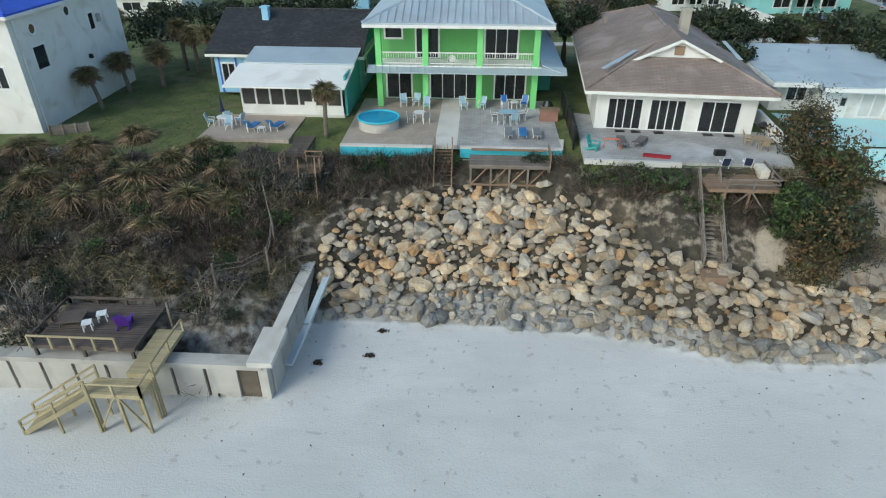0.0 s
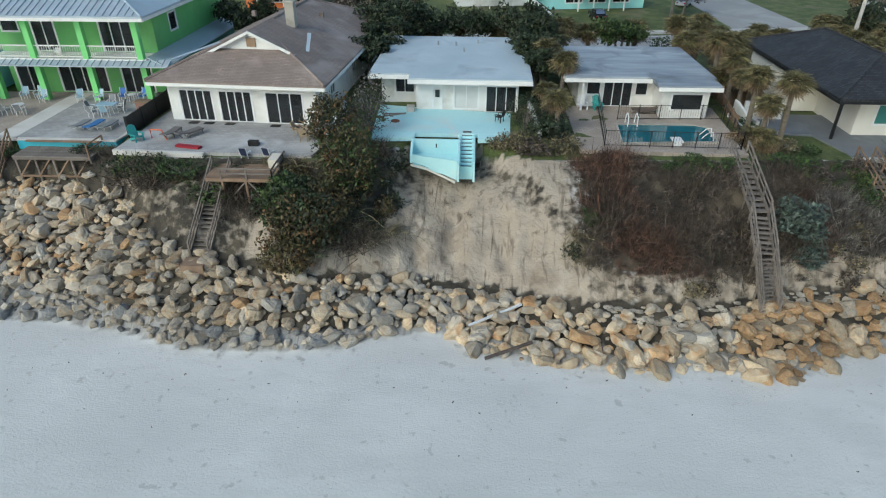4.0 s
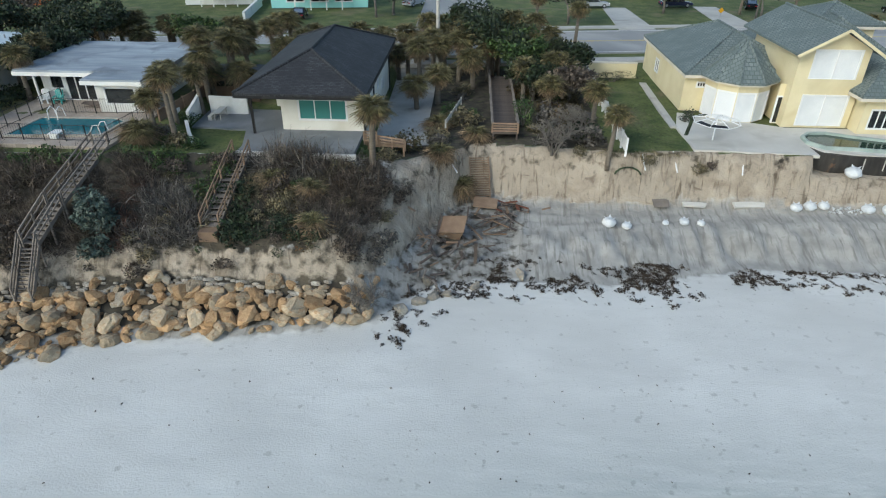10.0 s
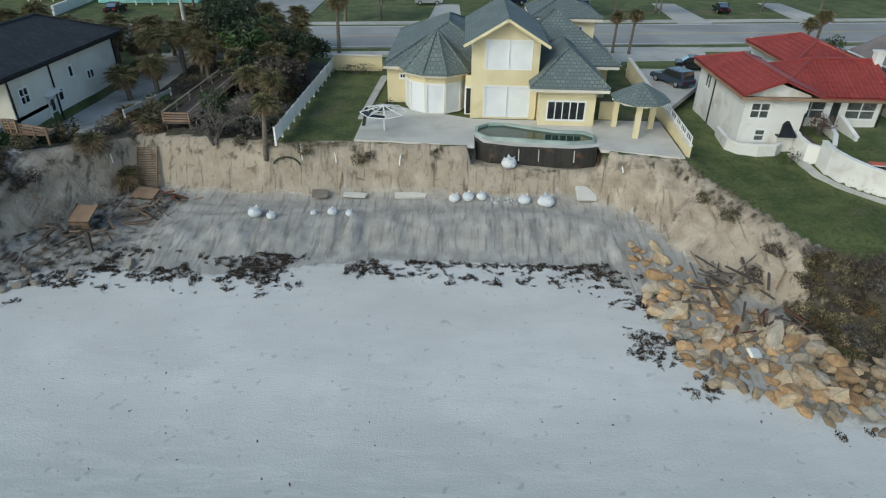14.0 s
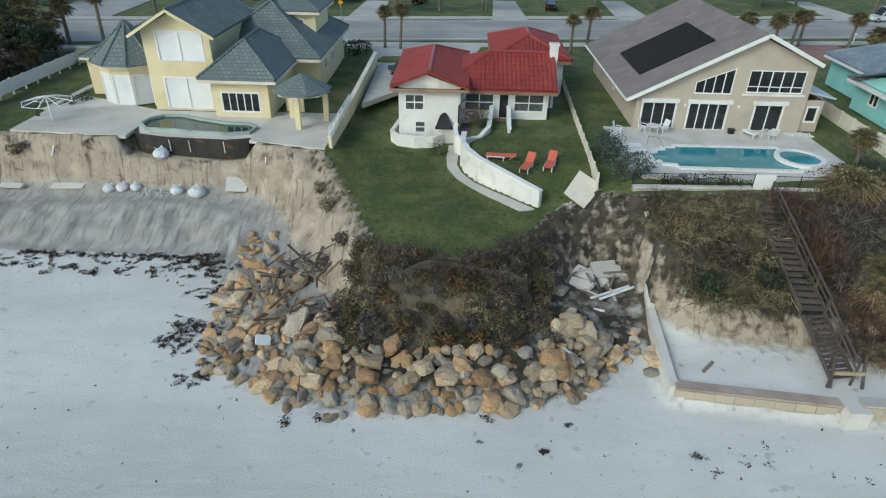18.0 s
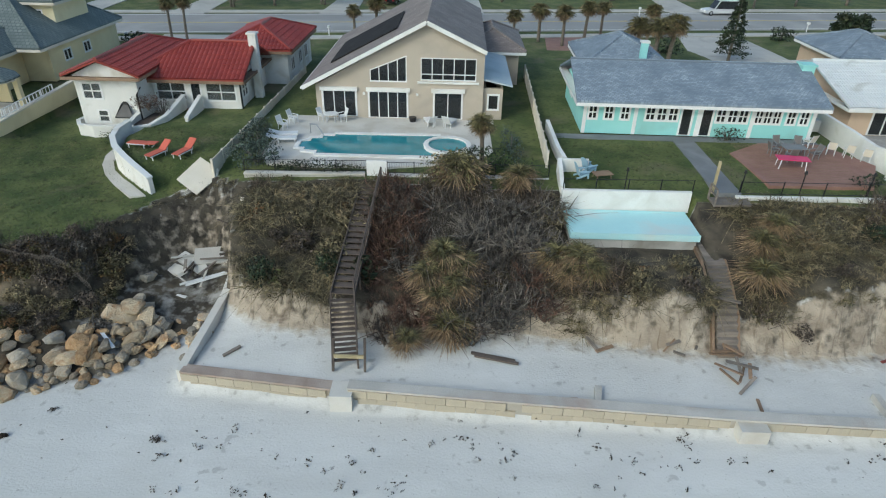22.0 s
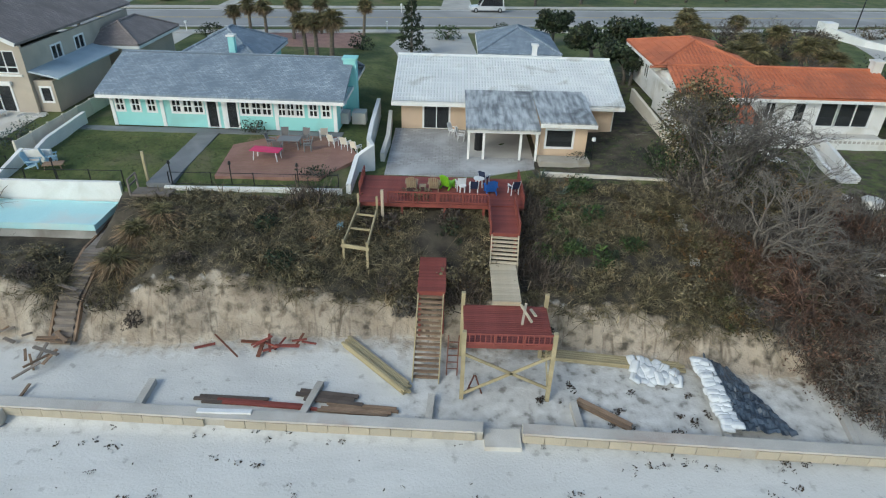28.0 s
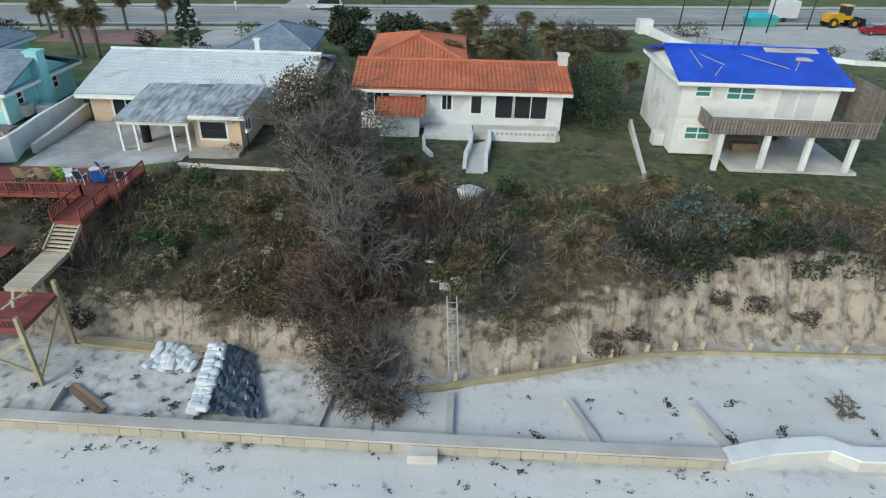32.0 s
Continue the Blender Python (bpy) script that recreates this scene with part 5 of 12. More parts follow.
def house_tan():
    h = House("tan stucco house with an asymmetric gable and solar panel roof", (120.8, 43.8, 4.2), 0)
    S = "stucco_tan"
    W, px = 11.0, 7.3
    h.shell(0, W, 0, 15, 0, 2.15, S, front=[slider(.45, 2.6, 1.7, 3, v0=.1), slider(3.5, 6.0, 1.75, 4, v0=.05), slider(7.8, 9.6, 1.75, 2, v0=.05)], left=[win(8, 8.5, .8, 1.6, 1)])
    # upper front wall under the roof line, with the raked and the wide window
    def z_at(x):
        return 2.15 + (6.05 - 2.15) * x / px if x < px else 6.05 - (6.05 - 4.35) * (x - px) / (W - px)
    g = Geo()
    xs = [0, 3.6, 6.0, 6.9, W - .35, W]
    def up(p, d):
        h.part("upper_wall", Geo().prism(p, d), S)
    th = .2
    def panel(x0, x1, lo0, lo1):
        up([(x0, 0, lo0), (x1, 0, lo1), (x1, 0, z_at(x1)), (x0, 0, z_at(x0))] if z_at(x0) - lo0 > .02 else [(x0, 0, lo0), (x1, 0, lo1), (x1, 0, z_at(x1))], (0, th, 0))
    panel(0, 3.6, 2.15, 2.15)
    up([(3.6, 0, 2.15), (6.0, 0, 2.15), (6.0, 0, 2.45), (3.6, 0, 2.45)], (0, th, 0))
    panel(3.6, 6.0, 3.2, 4.15)
    panel(6.0, 6.9, 2.15, 2.15)
    up([(6.9, 0, 2.15), (10.5, 0, 2.15), (10.5, 0, 2.6), (6.9, 0, 2.6)], (0, th, 0))
    up([(6.9, 0, 4.05), (10.5, 0, 4.05), (10.5, 0, z_at(10.5)), (px, 0, 6.05), (6.9, 0, z_at(6.9))], (0, th, 0))
    panel(10.5, W, 2.15, 2.15)
    w = Geo().bar((3.6, .03, 2.48), (6.0, .03, 2.48), .08).bar((3.63, .03, 2.45), (3.63, .03, 3.2), .06).bar((5.97, .03, 2.45), (5.97, .03, 4.15), .06).bar((3.6, .03, 3.18), (6.0, .03, 4.13), .07)
    for x in (4.2, 4.8, 5.4):
        w.bar((x, .03, 2.45), (x, .03, 3.2 + (x - 3.6) * .396), .05)
    w = h.part("raked_window", w, "frame_white", "raked four-pane window")
    for x in (3.66, 4.23, 4.83, 5.43):
        x1 = x + .53
        Geo().prism([(x, .05, 2.5), (x1, .05, 2.5), (x1, .05, 3.17 + (x1 - 3.6) * .396), (x, .05, 3.17 + (x - 3.6) * .396)], (0, .02, 0)).put("pane", "glass_dark", w)
    w = Geo().bar((6.9, .03, 2.63), (10.5, .03, 2.63), .07).bar((6.9, .03, 4.02), (10.5, .03, 4.02), .07).bar((6.9, .03, 3.0), (10.5, .03, 3.0), .05)
    for i in range(6):
        x = 6.93 + i * .708
        w.bar((x, .03, 2.6), (x, .03, 4.05), .055)
    w = h.part("wide_window", w, "frame_white", "wide upper window of five bays")
    for i in range(5):
        Geo().box(6.97 + i * .708, .045, 2.66, 7.6 + i * .708, .06, 3.99).put("pane", "glass_dark", w)
    h.box("sill", 6.7, -.12, 2.42, 10.7, 0, 2.54, "white")
    for x0, x1 in ((.3, 2.75), (3.35, 6.2), (7.6, 9.8)):
        h.box("shutter_box", x0, -.22, 1.85, x1, -.005, 2.08, "white", "white roll-shutter box")
    for x in (3.1, 6.6):
        h.box("wall_lamp", x, -.12, 1.6, x + .15, -.005, 1.75, "white")
    h.wall((W, .2), (W, 14.8), 2.15, 4.2, S, [win(3, 4.2, .6, 1.5, 2), win(6, 7.2, .6, 1.5, 2)])
    roof = Geo().prism([(-.8, -.5, 2.0), (px, -.5, 6.2), (px, 15.5, 6.2), (-.8, 15.5, 2.0)][::-1], (0, 0, .16))
    roof.prism([(W + .1, -.5, 4.45), (W + .1, 15.5, 4.45), (px, 15.5, 6.2), (px, -.5, 6.2)][::-1], (0, 0, .16))
    h.part("roof", roof, "shingle_taupe", "taupe shingle gable roof")
    h.part("barge_board", Geo().bar((-.8, -.52, 2.05), (px, -.52, 6.28), .06, .24).bar((W + .1, -.52, 4.52), (px, -.52, 6.28), .06, .24), "white")
    h.part("gutter", Geo().tube([(-.85, -.5, 2.05), (-.85, 15.5, 2.05)], .07, 6), "white")
    g = Geo()
    s = (6.2 - 2.0) / (px + .8)
    def rz(x):
        return 2.0 + (x + .8) * s + .17
    g.prism([(.6, 2.6, rz(.6)), (5.2, 2.6, rz(5.2)), (5.2, 8.8, rz(5.2)), (.6, 8.8, rz(.6))], (0, 0, .08))
    p = h.part("solar_heater", g, "frame_dark", "black solar pool-heating mat on the roof")
    for i in range(24):
        y = 2.7 + i * .26
        Geo().tube([(.62, y, rz(.62) + .09), (5.18, y, rz(5.18) + .09)], .05, 5).put("tube", "frame_dark", p)
    # side porch and rear wing
    h.shell(W + .02, W + 1.3, .3, 8, 0, 2.1, S, front=[win(.35, 1.0, .7, 1.65, 1)])
    h.part("porch_roof", Geo().prism([(W, .1, 2.65), (W + 1.9, .1, 2.25), (W + 1.9, 8.4, 2.25), (W, 8.4, 2.65)], (0, 0, .1)), "roof_white", "white side porch roof")
    h.shell(W - 1, W + 3, 9, 16, 0, 2.5, S)
    h.hip(W - 1, W + 3, 9, 16, 2.7, 1.2, "shingle_taupe", .5)


def house_aqua():
    h = House("long aqua house with blue-grey shingles and a row of windows", (138.0, 41.6, 4.35), -1)
    W = 14.3
    fr = []
    for a, b in ((.35, .85), (1.35, 1.85), (2.35, 2.85), (3.9, 4.45), (4.6, 5.15), (5.3, 5.85), (8.25, 8.8), (8.95, 9.5), (9.6, 10.15), (10.6, 11.05), (11.15, 11.6), (11.7, 12.15), (12.55, 13.05), (13.35, 13.85)):
        fr.append(win(a, b, .95, 1.75, 2, 2))
    fr += [(6.1, 6.75, .03, 1.8, 1, 1, "door", "frame_white", "glass_dark"), (7.35, 8.0, .03, 1.8, 1, 1, "door", "frame_white", "glass_dark")]
    h.shell(0, W, 0, 7.8, 0, 2.0, "aqua", front=sorted(fr), right=[win(1.2, 1.8, .9, 1.7, 1, 2), win(3.2, 4.0, .9, 1.8, 1, 2), win(5.2, 5.8, .9, 1.7, 1, 2)], left=[win(2, 3, .9, 1.7, 2)])
    h.hip(0, W, 0, 7.8, 2.2, 1.5, "shingle_blue", .55, ends=(0, 0), ridge="x", label="mottled blue-grey shingle roof", trim="frame_white")
    for x in (W, .2):
        h.gable(.2, 7.6, x, 2.05, 1.3, "aqua", axis="y")
    for x in (0, 3.15, 7.05, 10.35, W - .25):
        h.box("pilaster", x, -.05, 0, x + .22, -.002, 2.0, "frame_white")
    h.box("front_trim", 0, -.06, 1.86, W, -.002, 1.98, "frame_white")
    h.chimney(W + .35, 3.6, 0, 3.75, .8, "aqua", "aqua")
    h.shell(1.4, 7.0, 7.9, 14.5, 0, 2.2, "aqua", right=[win(2, 3, .9, 1.7, 2)])
    h.hip(1.4, 7.0, 7.9, 14.5, 2.4, 1.6, "shingle_blue", .5, trim="frame_white")
    h.chimney(5.3, 8.2, 2, 3.95, .45, "aqua", "white")
    h.box("meter_box", W + .0, 1.0, .2, W + .5, 1.9, .9, "concrete")


def house_whitetile():
    h = House("peach house with a white tiled roof and patio porch", (156.1, 44.1, 3.78), 0)
    W = 14.1
    h.shell(0, W, 0, 11, 0, 2.0, "peach", front=[slider(1.5, 3.2, 1.65, 2), win(6.2, 7.0, .7, 1.5, 1)], right=[win(2, 3, 1, 1.7, 2)])
    h.hip(0, W, 0, 11, 2.05, 1.55, "tile_white", .6, .2, ends=(0, 0), ridge="x", label="white-painted barrel tile roof with dark mildew")
    for x in (W, .2):
        h.gable(.2, 10.8, x, 1.95, 1.4, "peach", axis="y")
    # bumped-out room and porch
    h.shell(8.7, 11.5, -4.8, -.02, 0, 2.25, "peach", front=[win(.35, 1.95, .75, 1.85, 1)], left=[win(1, 2, .8, 1.6, 2), win(2.6, 3.6, .8, 1.6, 2)], right=[win(1, 2, .8, 1.6, 2)], floor=False)
    h.part("porch_roof", Geo().prism([(4.2, -5.5, 1.95), (8.6, -5.5, 1.95), (8.6, .3, 2.55), (4.2, .3, 2.55)], (0, 0, .1)), "roof_rolled", "stained grey porch roof")
    h.part("room_roof", Geo().prism([(8.6, -5.2, 2.32), (11.9, -5.2, 2.32), (11.9, .3, 2.62), (8.6, .3, 2.62)], (0, 0, .1)), "roof_rolled", "stained grey flat roof")
    h.part("porch_beam", Geo().box(4.3, -5.35, 1.72, 8.6, -5.2, 1.93).box(8.6, -5.25, 2.1, 11.95, -5.2, 2.32), "white")
    for x, y in ((4.4, -5.3), (5.3, -5.25), (7.5, -5.25), (8.45, -5.3)):
        h.part("porch_post", Geo().box(x - .07, y, 0, x + .07, y + .14, 1.75), "white")
    h.box("porch_back", 4.6, -.08, .1, 6.0, -.03, 1.6, "glass_dark")
    h.box("stone_planter", 8.6, -6.1, 0, 11.6, -5.0, .3, "concrete_tan", "low rubble stone planter")
    h.chimney(9.5, 7.5, 2.5, 4.05, .35, "white", "white")
    h.part("downpipe", Geo().tube([(W + .06, .1, 0), (W + .06, .1, 2)], .05, 6), "white")
    # small hip-roofed garage behind
    h.shell(6, 12, 13, 20, 0, 2.2, "peach", front=[(2.2, 3.0, .9, 1.6, 2, 1, "window", "frame_white", "glass_dark")])
    h.hip(6, 12, 13, 20, 2.3, 1.45, "shingle_blue", .5)


def house_orange():
    h = House("white stucco house with an orange clay tile roof", (174.4, 43.2, 4.25), 0)
    W = 13.2
    S = "stucco_white"
    h.shell(0, W, 0, 6.2, .75, 2.6, S, front=[win(.4, 1.9, .35, 1.6, 3), win(3.9, 4.3, .35, 1.5, 1), win(5.3, 5.95, .5, 1.5, 2), win(7.2, 7.9, .3, 1.5, 1), slider(8.8, 9.95, 1.6, 1), slider(10.05, 12.2, 1.6, 2)])
    h.box("plinth", 0, .02, -.3, W, 6.1, .75, S)
    h.hip(0, W, 0, 6.2, 2.75, .95, "tile_orange", .5, .28, ends=(0, 0), ridge="x", label="orange clay barrel-tile roof")
    for x in (W, .2):
        h.gable(.2, 6.0, x, 2.6, .85, S, axis="y")
    h.chimney(W + .2, 3.0, -.3, 4.3, .6, S, S)
    h.shell(.2, 6.6, 6.3, 14, .2, 2.8, S, left=[win(1, 2, 1, 2, 2), win(4, 5, 1, 2, 2)])
    h.hip(.2, 6.6, 6.3, 14, 2.95, 1.1, "tile_orange", .5, .28, label="orange clay tile hip roof")
    h.shell(1.4, 3.9, -1.9, -.02, 0, 1.45, S, front=[(.8, 1.6, .03, 1.2, 1, 1, "door", "frame_white", "white")], floor=False)
    r = Geo()
    h.tiled(r, [Vector((1.1, -2.4, 1.5)), Vector((4.3, -2.4, 1.5)), Vector((4.3, 0, 2.05)), Vector((1.1, 0, 2.05))], .28)
    h.part("porch_roof", r, "tile_orange", "small orange tiled lean-to roof")
    # raised terrace with low walls
    h.box("terrace", 4.2, -2.2, -.3, 7.3, -.02, .32, S, "white terrace wall with peeling paint")
    h.box("terrace", 7.4, -2.0, -.3, W - .3, -.02, .32, "patio", "worn grey terrace slab")
    g = Geo().box(5.2, -2.26, -.3, 7.3, -2.1, .72)
    h.part("parapet", g, "stucco_white", "low white terrace wall with peeling paint")
    h.part("parapet", Geo().box(8.3, -2.16, -.3, 12.6, -2.0, .72), "stucco_white", "low white terrace wall with peeling paint")
    for i in range(14):
        h.box("pierced_block", 8.5 + .29 * i, -2.19, .42, 8.68 + .29 * i, -2.165, .58, "concrete", "grey pierced ornamental block")


def house_tarp():
    h = House("white two-storey house under a royal blue roof tarpaulin", (193.7, 39.4, 4.4), -2)
    C = "stucco_white"
    h.shell(0, 9.0, 0, 7.6, 2.35, 4.38, C, front=[win(.8, 1.65, 1.2, 1.8, 1, 2, "glass_green"), win(2.6, 4.2, 1.1, 1.8, 2, 2, "glass_green"), slider(5.6, 7.9, 1.75, 2, "curtain")])
    h.shell(0, 2.9, .0, 7.6, 0, 2.33, C, front=[win(.7, 2.2, .95, 1.7, 2, 2, "glass_green")])
    h.box("rear_wall", 2.95, 7.3, 0, 9.0, 7.5, 2.33, C)
    h.box("side_wall", 8.8, 3.4, 0, 9.0, 7.3, 2.33, C)
    h.box("carport_slab", 2.95, -2.2, -.2, 10.2, 8.7, .03, "patio", "pale concrete carport slab")
    h.hip(0, 9.0, 0, 7.6, 4.6, 1.05, "tarp_blue", .45, ends=(0, 0), ridge="x", label="roof wrapped in royal blue tarpaulin")
    for x in (9.0, .2):
        h.gable(.2, 7.4, x, 4.4, .95, C, axis="y")
    g = Geo()
    for a, b in (((1.5, 2.6), (2.6, 1.4)), ((4.0, 2.8), (6.3, 1.2)), ((1.0, 3.2), (1.2, 1.0)), ((7.4, 2.4), (6.6, 1.0)), ((2.4, 1.2), (1.7, .1))):
        z = [4.6 + (y + .45) * 1.05 / 4.25 + .03 for y in (a[1], b[1])]
        h.part("batten", Geo().bar((a[0], a[1], z[0]), (b[0], b[1], z[1]), .05, .025), "wood_pale", "thin wooden batten nailed over the tarpaulin")
    t = Geo().prism([(5.6, 3.2, 5.52), (8.8, 3.2, 5.52), (8.8, 3.7, 5.64), (5.6, 3.7, 5.64)], (0, 0, .05))
    h.part("torn_patch", t, "concrete", "torn patch with bare roofing")
    h.part("torn_patch", Geo().prism([(7.0, 2.2, 5.27), (8.1, 2.2, 5.27), (7.9, 2.6, 5.37), (7.2, 2.6, 5.37)], (0, 0, .04)), "concrete")
    # deck on white posts
    h.box("deck", 1.3, -2.3, 2.1, 10.4, -.02, 2.28, "wood_grey", "weathered grey balcony deck")
    for x in (1.9, 4.5, 6.9, 9.4):
        h.part("post", Geo().prism([(x, -2.2, -.15), (x + .28, -2.2, -.15), (x + .28, -1.92, -.15), (x, -1.92, -.15)], (0, 0, 2.25)), "white", "white square post")
    n = 46
    for i in range(n):
        x = 1.3 + i * 9.1 / n
        h.part("slat", Geo().box(x, -2.36, 2.15, x + .15, -2.31, 3.0), "wood_grey")
    h.part("rail_cap", Geo().box(1.25, -2.42, 3.0, 10.45, -2.26, 3.07), "wood_grey")
    for i in range(10):
        h.part("slat", Geo().box(1.25, -2.2 + i * .22, 2.15, 1.3, -2.05 + i * .22, 3.0), "wood_grey")
    for i in range(15):
        y = -2.3 + i * .3
        h.part("screen_board", Geo().box(10.35, y, 2.2, 10.42, y + .24, 4.7), "wood_grey", "board of a tall weathered screen")
    h.part("stair", Geo().bar((7.4, 3.0, .1), (9.0, 3.2, 2.1), .8, .1), "wood_dark", "stair under the deck")
    h.box("bench", 4.0, .6, .03, 5.6, 1.2, .55, "wood_brown")
    h.box("ac_unit", -.7, 1.2, 0, -.05, 2.0, .8, "concrete_pale", "air conditioner box on the wall")


for build in (house_white_tall, house_cottage, house_green, house_brown, house_flat, house_pool, house_dark, house_yellow, house_red, house_tan, house_aqua,
              house_whitetile, house_orange, house_tarp):
    build()


# ---- patios, decks, stairs, walls, fences and pools ----
def rect(x0, x1, y0, y1):
    return [(x0, y0), (x1, y0), (x1, y1), (x0, y1)]


def patio(pts, z, mat, label, th=0.25, name="patio"):
    return tagged(Geo().flat(pts, z - th, z).put(name, mat), label, "patio", kind="structure")


def pieces(name, mesh, parent, spots, mat_label=""):
    """Alike pieces on one mesh: spots are (x, y, z, rz) in plan units."""
    for x, y, z, rz in spots:
        ob = new(name, mesh)
        ob.parent = parent
        ob.matrix_local = pose(U * x, U * y, U * z, 0, 0, rz)


def deck(label, x0, x1, y0, y1, z, mat, at_rz=0.0, boards="x", posts=(), joist=True, group=""):
    """A boarded platform; boards run along x or y; posts are (x, y, foot) in plan units."""
    d = thing("deck", label, "deck", (x0, y0, z), at_rz, group)
    W, D, bw = x1 - x0, y1 - y0, 0.125
    if boards == "x":
        m = mesh_of("board", Geo().box(0, 0.006, -.035, W, bw - .008, 0).v, Geo().box(0, 0, 0, 1, 1, 1).f, mat)
        pieces("board", m, d, [(0, i * D / int(D / bw), 0, 0) for i in range(int(D / bw))])
    else:
        m = mesh_of("board", Geo().box(0.006, 0, -.035, bw - .008, D, 0).v, Geo().box(0, 0, 0, 1, 1, 1).f, mat)
        pieces("board", m, d, [(i * W / int(W / bw), 0, 0, 0) for i in range(int(W / bw))])
    if joist:
        Geo().box(.02, .02, -.22, W - .02, .08, -.04).put("joist", mat, d)
        Geo().box(.02, D - .08, -.22, W - .02, D - .02, -.04).put("joist", mat, d)
        Geo().box(.02, .08, -.22, .08, D - .08, -.04).put("joist", mat, d)
        Geo().box(W - .08, .08, -.22, W - .02, D - .08, -.04).put("joist", mat, d)
    for px, py, foot in posts:
        Geo().box(px - x0 - .06, py - y0 - .06, foot - z, px - x0 + .06, py - y0 + .06, -.04).put("post", mat, d)
    return d


def railing(parent, pts, mat, h=.85, step=1.4, rails=(1.0, .55), baluster=0.0, w=.08, off=(0, 0, 0), cap=0.0):
    """Posts and rails along points (in the parent's own axes)."""
    o = Vector(off)
    for a, b in zip(pts[:-1], pts[1:]):
        a, b = Vector(a) - o, Vector(b) - o
        n = max(1, round((b - a).length / step))
        for i in range(n + 1):
            p = a + (b - a) * i / n
            Geo().box(p.x - w / 2, p.y - w / 2, p.z - .1, p.x + w / 2, p.y + w / 2, p.z + h).put("post", mat, parent)
        for r in rails:
            Geo().bar(a + Vector((0, 0, h * r)), b + Vector((0, 0, h * r)), w * .6, w).put("rail", mat, parent)
        if cap:
            Geo().bar(a + Vector((0, 0, h + .02)), b + Vector((0, 0, h + .02)), cap, .035).put("rail_cap", mat, parent)
        if baluster:
            m = int((b - a).length / baluster)
            for i in range(1, m):
                p = a + (b - a) * i / m
                Geo().box(p.x - .018, p.y - .018, p.z + .1, p.x + .018, p.y + .018, p.z + h * .97).put("baluster", mat, parent)


def stairs(label, top, foot, width, mat, rail=True, rise=.15, tread_mat=None, legs=True, rail_mat=None, name="stairs", both=True):
    """A straight wooden flight from top to foot (plan units)."""
    top, foot = Vector(top), Vector(foot)
    run = Vector((foot.x - top.x, foot.y - top.y, 0))
    n = max(3, round((top.z - foot.z) / rise))
    ang = math.degrees(math.atan2(run.x, -run.y))
    t = thing(name, label, "stairs", tuple(top), ang)
    L, H = run.length, top.z - foot.z
    go = L / n
    tm = mesh_of("tread", Geo().box(-width / 2, -go * .92, -.045, width / 2, -.0, 0).v, Geo().box(0, 0, 0, 1, 1, 1).f, tread_mat or mat)
    pieces("tread", tm, t, [(0, -i * go, -(i + 1) * H / n, 0) for i in range(n)])
    sides = ((-width / 2 - .03), (width / 2 + .03))
    for x in sides:
        Geo().bar((x, .02, -.1), (x, -L, -H - .02), .05, .22).put("stringer", mat, t)
        if rail and (both or x > 0):
            k = max(2, round(L / 1.3))
            for i in range(k + 1):
                y, z = -L * i / k, -H * i / k
                lowest = zat(top.x + run.x * i / k, top.y + run.y * i / k) - top.z - .1 if legs else z - .15
                Geo().box(x - .04, y - .04, min(lowest, z - .12), x + .04, y + .04, z + .72).put("post", rail_mat or mat, t)
            Geo().bar((x, .02, .7), (x, -L, -H + .7), .06, .09).put("handrail", rail_mat or mat, t)
            Geo().bar((x, .02, .38), (x, -L, -H + .38), .05, .07).put("rail", rail_mat or mat, t)
        elif legs:
            Geo().box(x - .04, -L, -H - .5, x + .04, -L + .08, -H).put("post", mat, t)
    return t


def wall_run(name, label, pts, z0, z1, th, mat, cap=None, category="wall", cap_w=.06, kind="structure"):
    """A masonry wall along plan points; z0 and z1 may be numbers or one per point."""
    lo = z0 if isinstance(z0, (list, tuple)) else [z0] * len(pts)
    hi = z1 if isinstance(z1, (list, tuple)) else [z1] * len(pts)
    def side(o):
        out = []
        for i, p in enumerate(pts):
            a, b = pts[max(0, i - 1)], pts[min(len(pts) - 1, i + 1)]
            l = math.dist(a, b)
            out.append((p[0] - (b[1] - a[1]) / l * o, p[1] + (b[0] - a[0]) / l * o))
        return out
    def sweep(o0, o1, za, zb):
        A, B, n = side(o0), side(o1), len(pts)
        v = []
        for i in range(n):
            v += [(*A[i], za[i]), (*B[i], za[i]), (*B[i], zb[i]), (*A[i], zb[i])]
        f = [(0, 1, 2, 3), (4 * n - 1, 4 * n - 2, 4 * n - 3, 4 * n - 4)]
        for i in range(n - 1):
            k = 4 * i
            f += [(k, k + 4, k + 5, k + 1), (k + 1, k + 5, k + 6, k + 2), (k + 2, k + 6, k + 7, k + 3), (k + 3, k + 7, k + 4, k)]
        return Geo().add(v, [q[::-1] for q in f])
    w = tagged(sweep(-th / 2, th / 2, lo, hi).put(name, mat), label, category, kind=kind)
    if cap:
        sweep(-th / 2 - cap_w, th / 2 + cap_w, hi, [z + .09 for z in hi]).put("cap", cap, w)
    return w


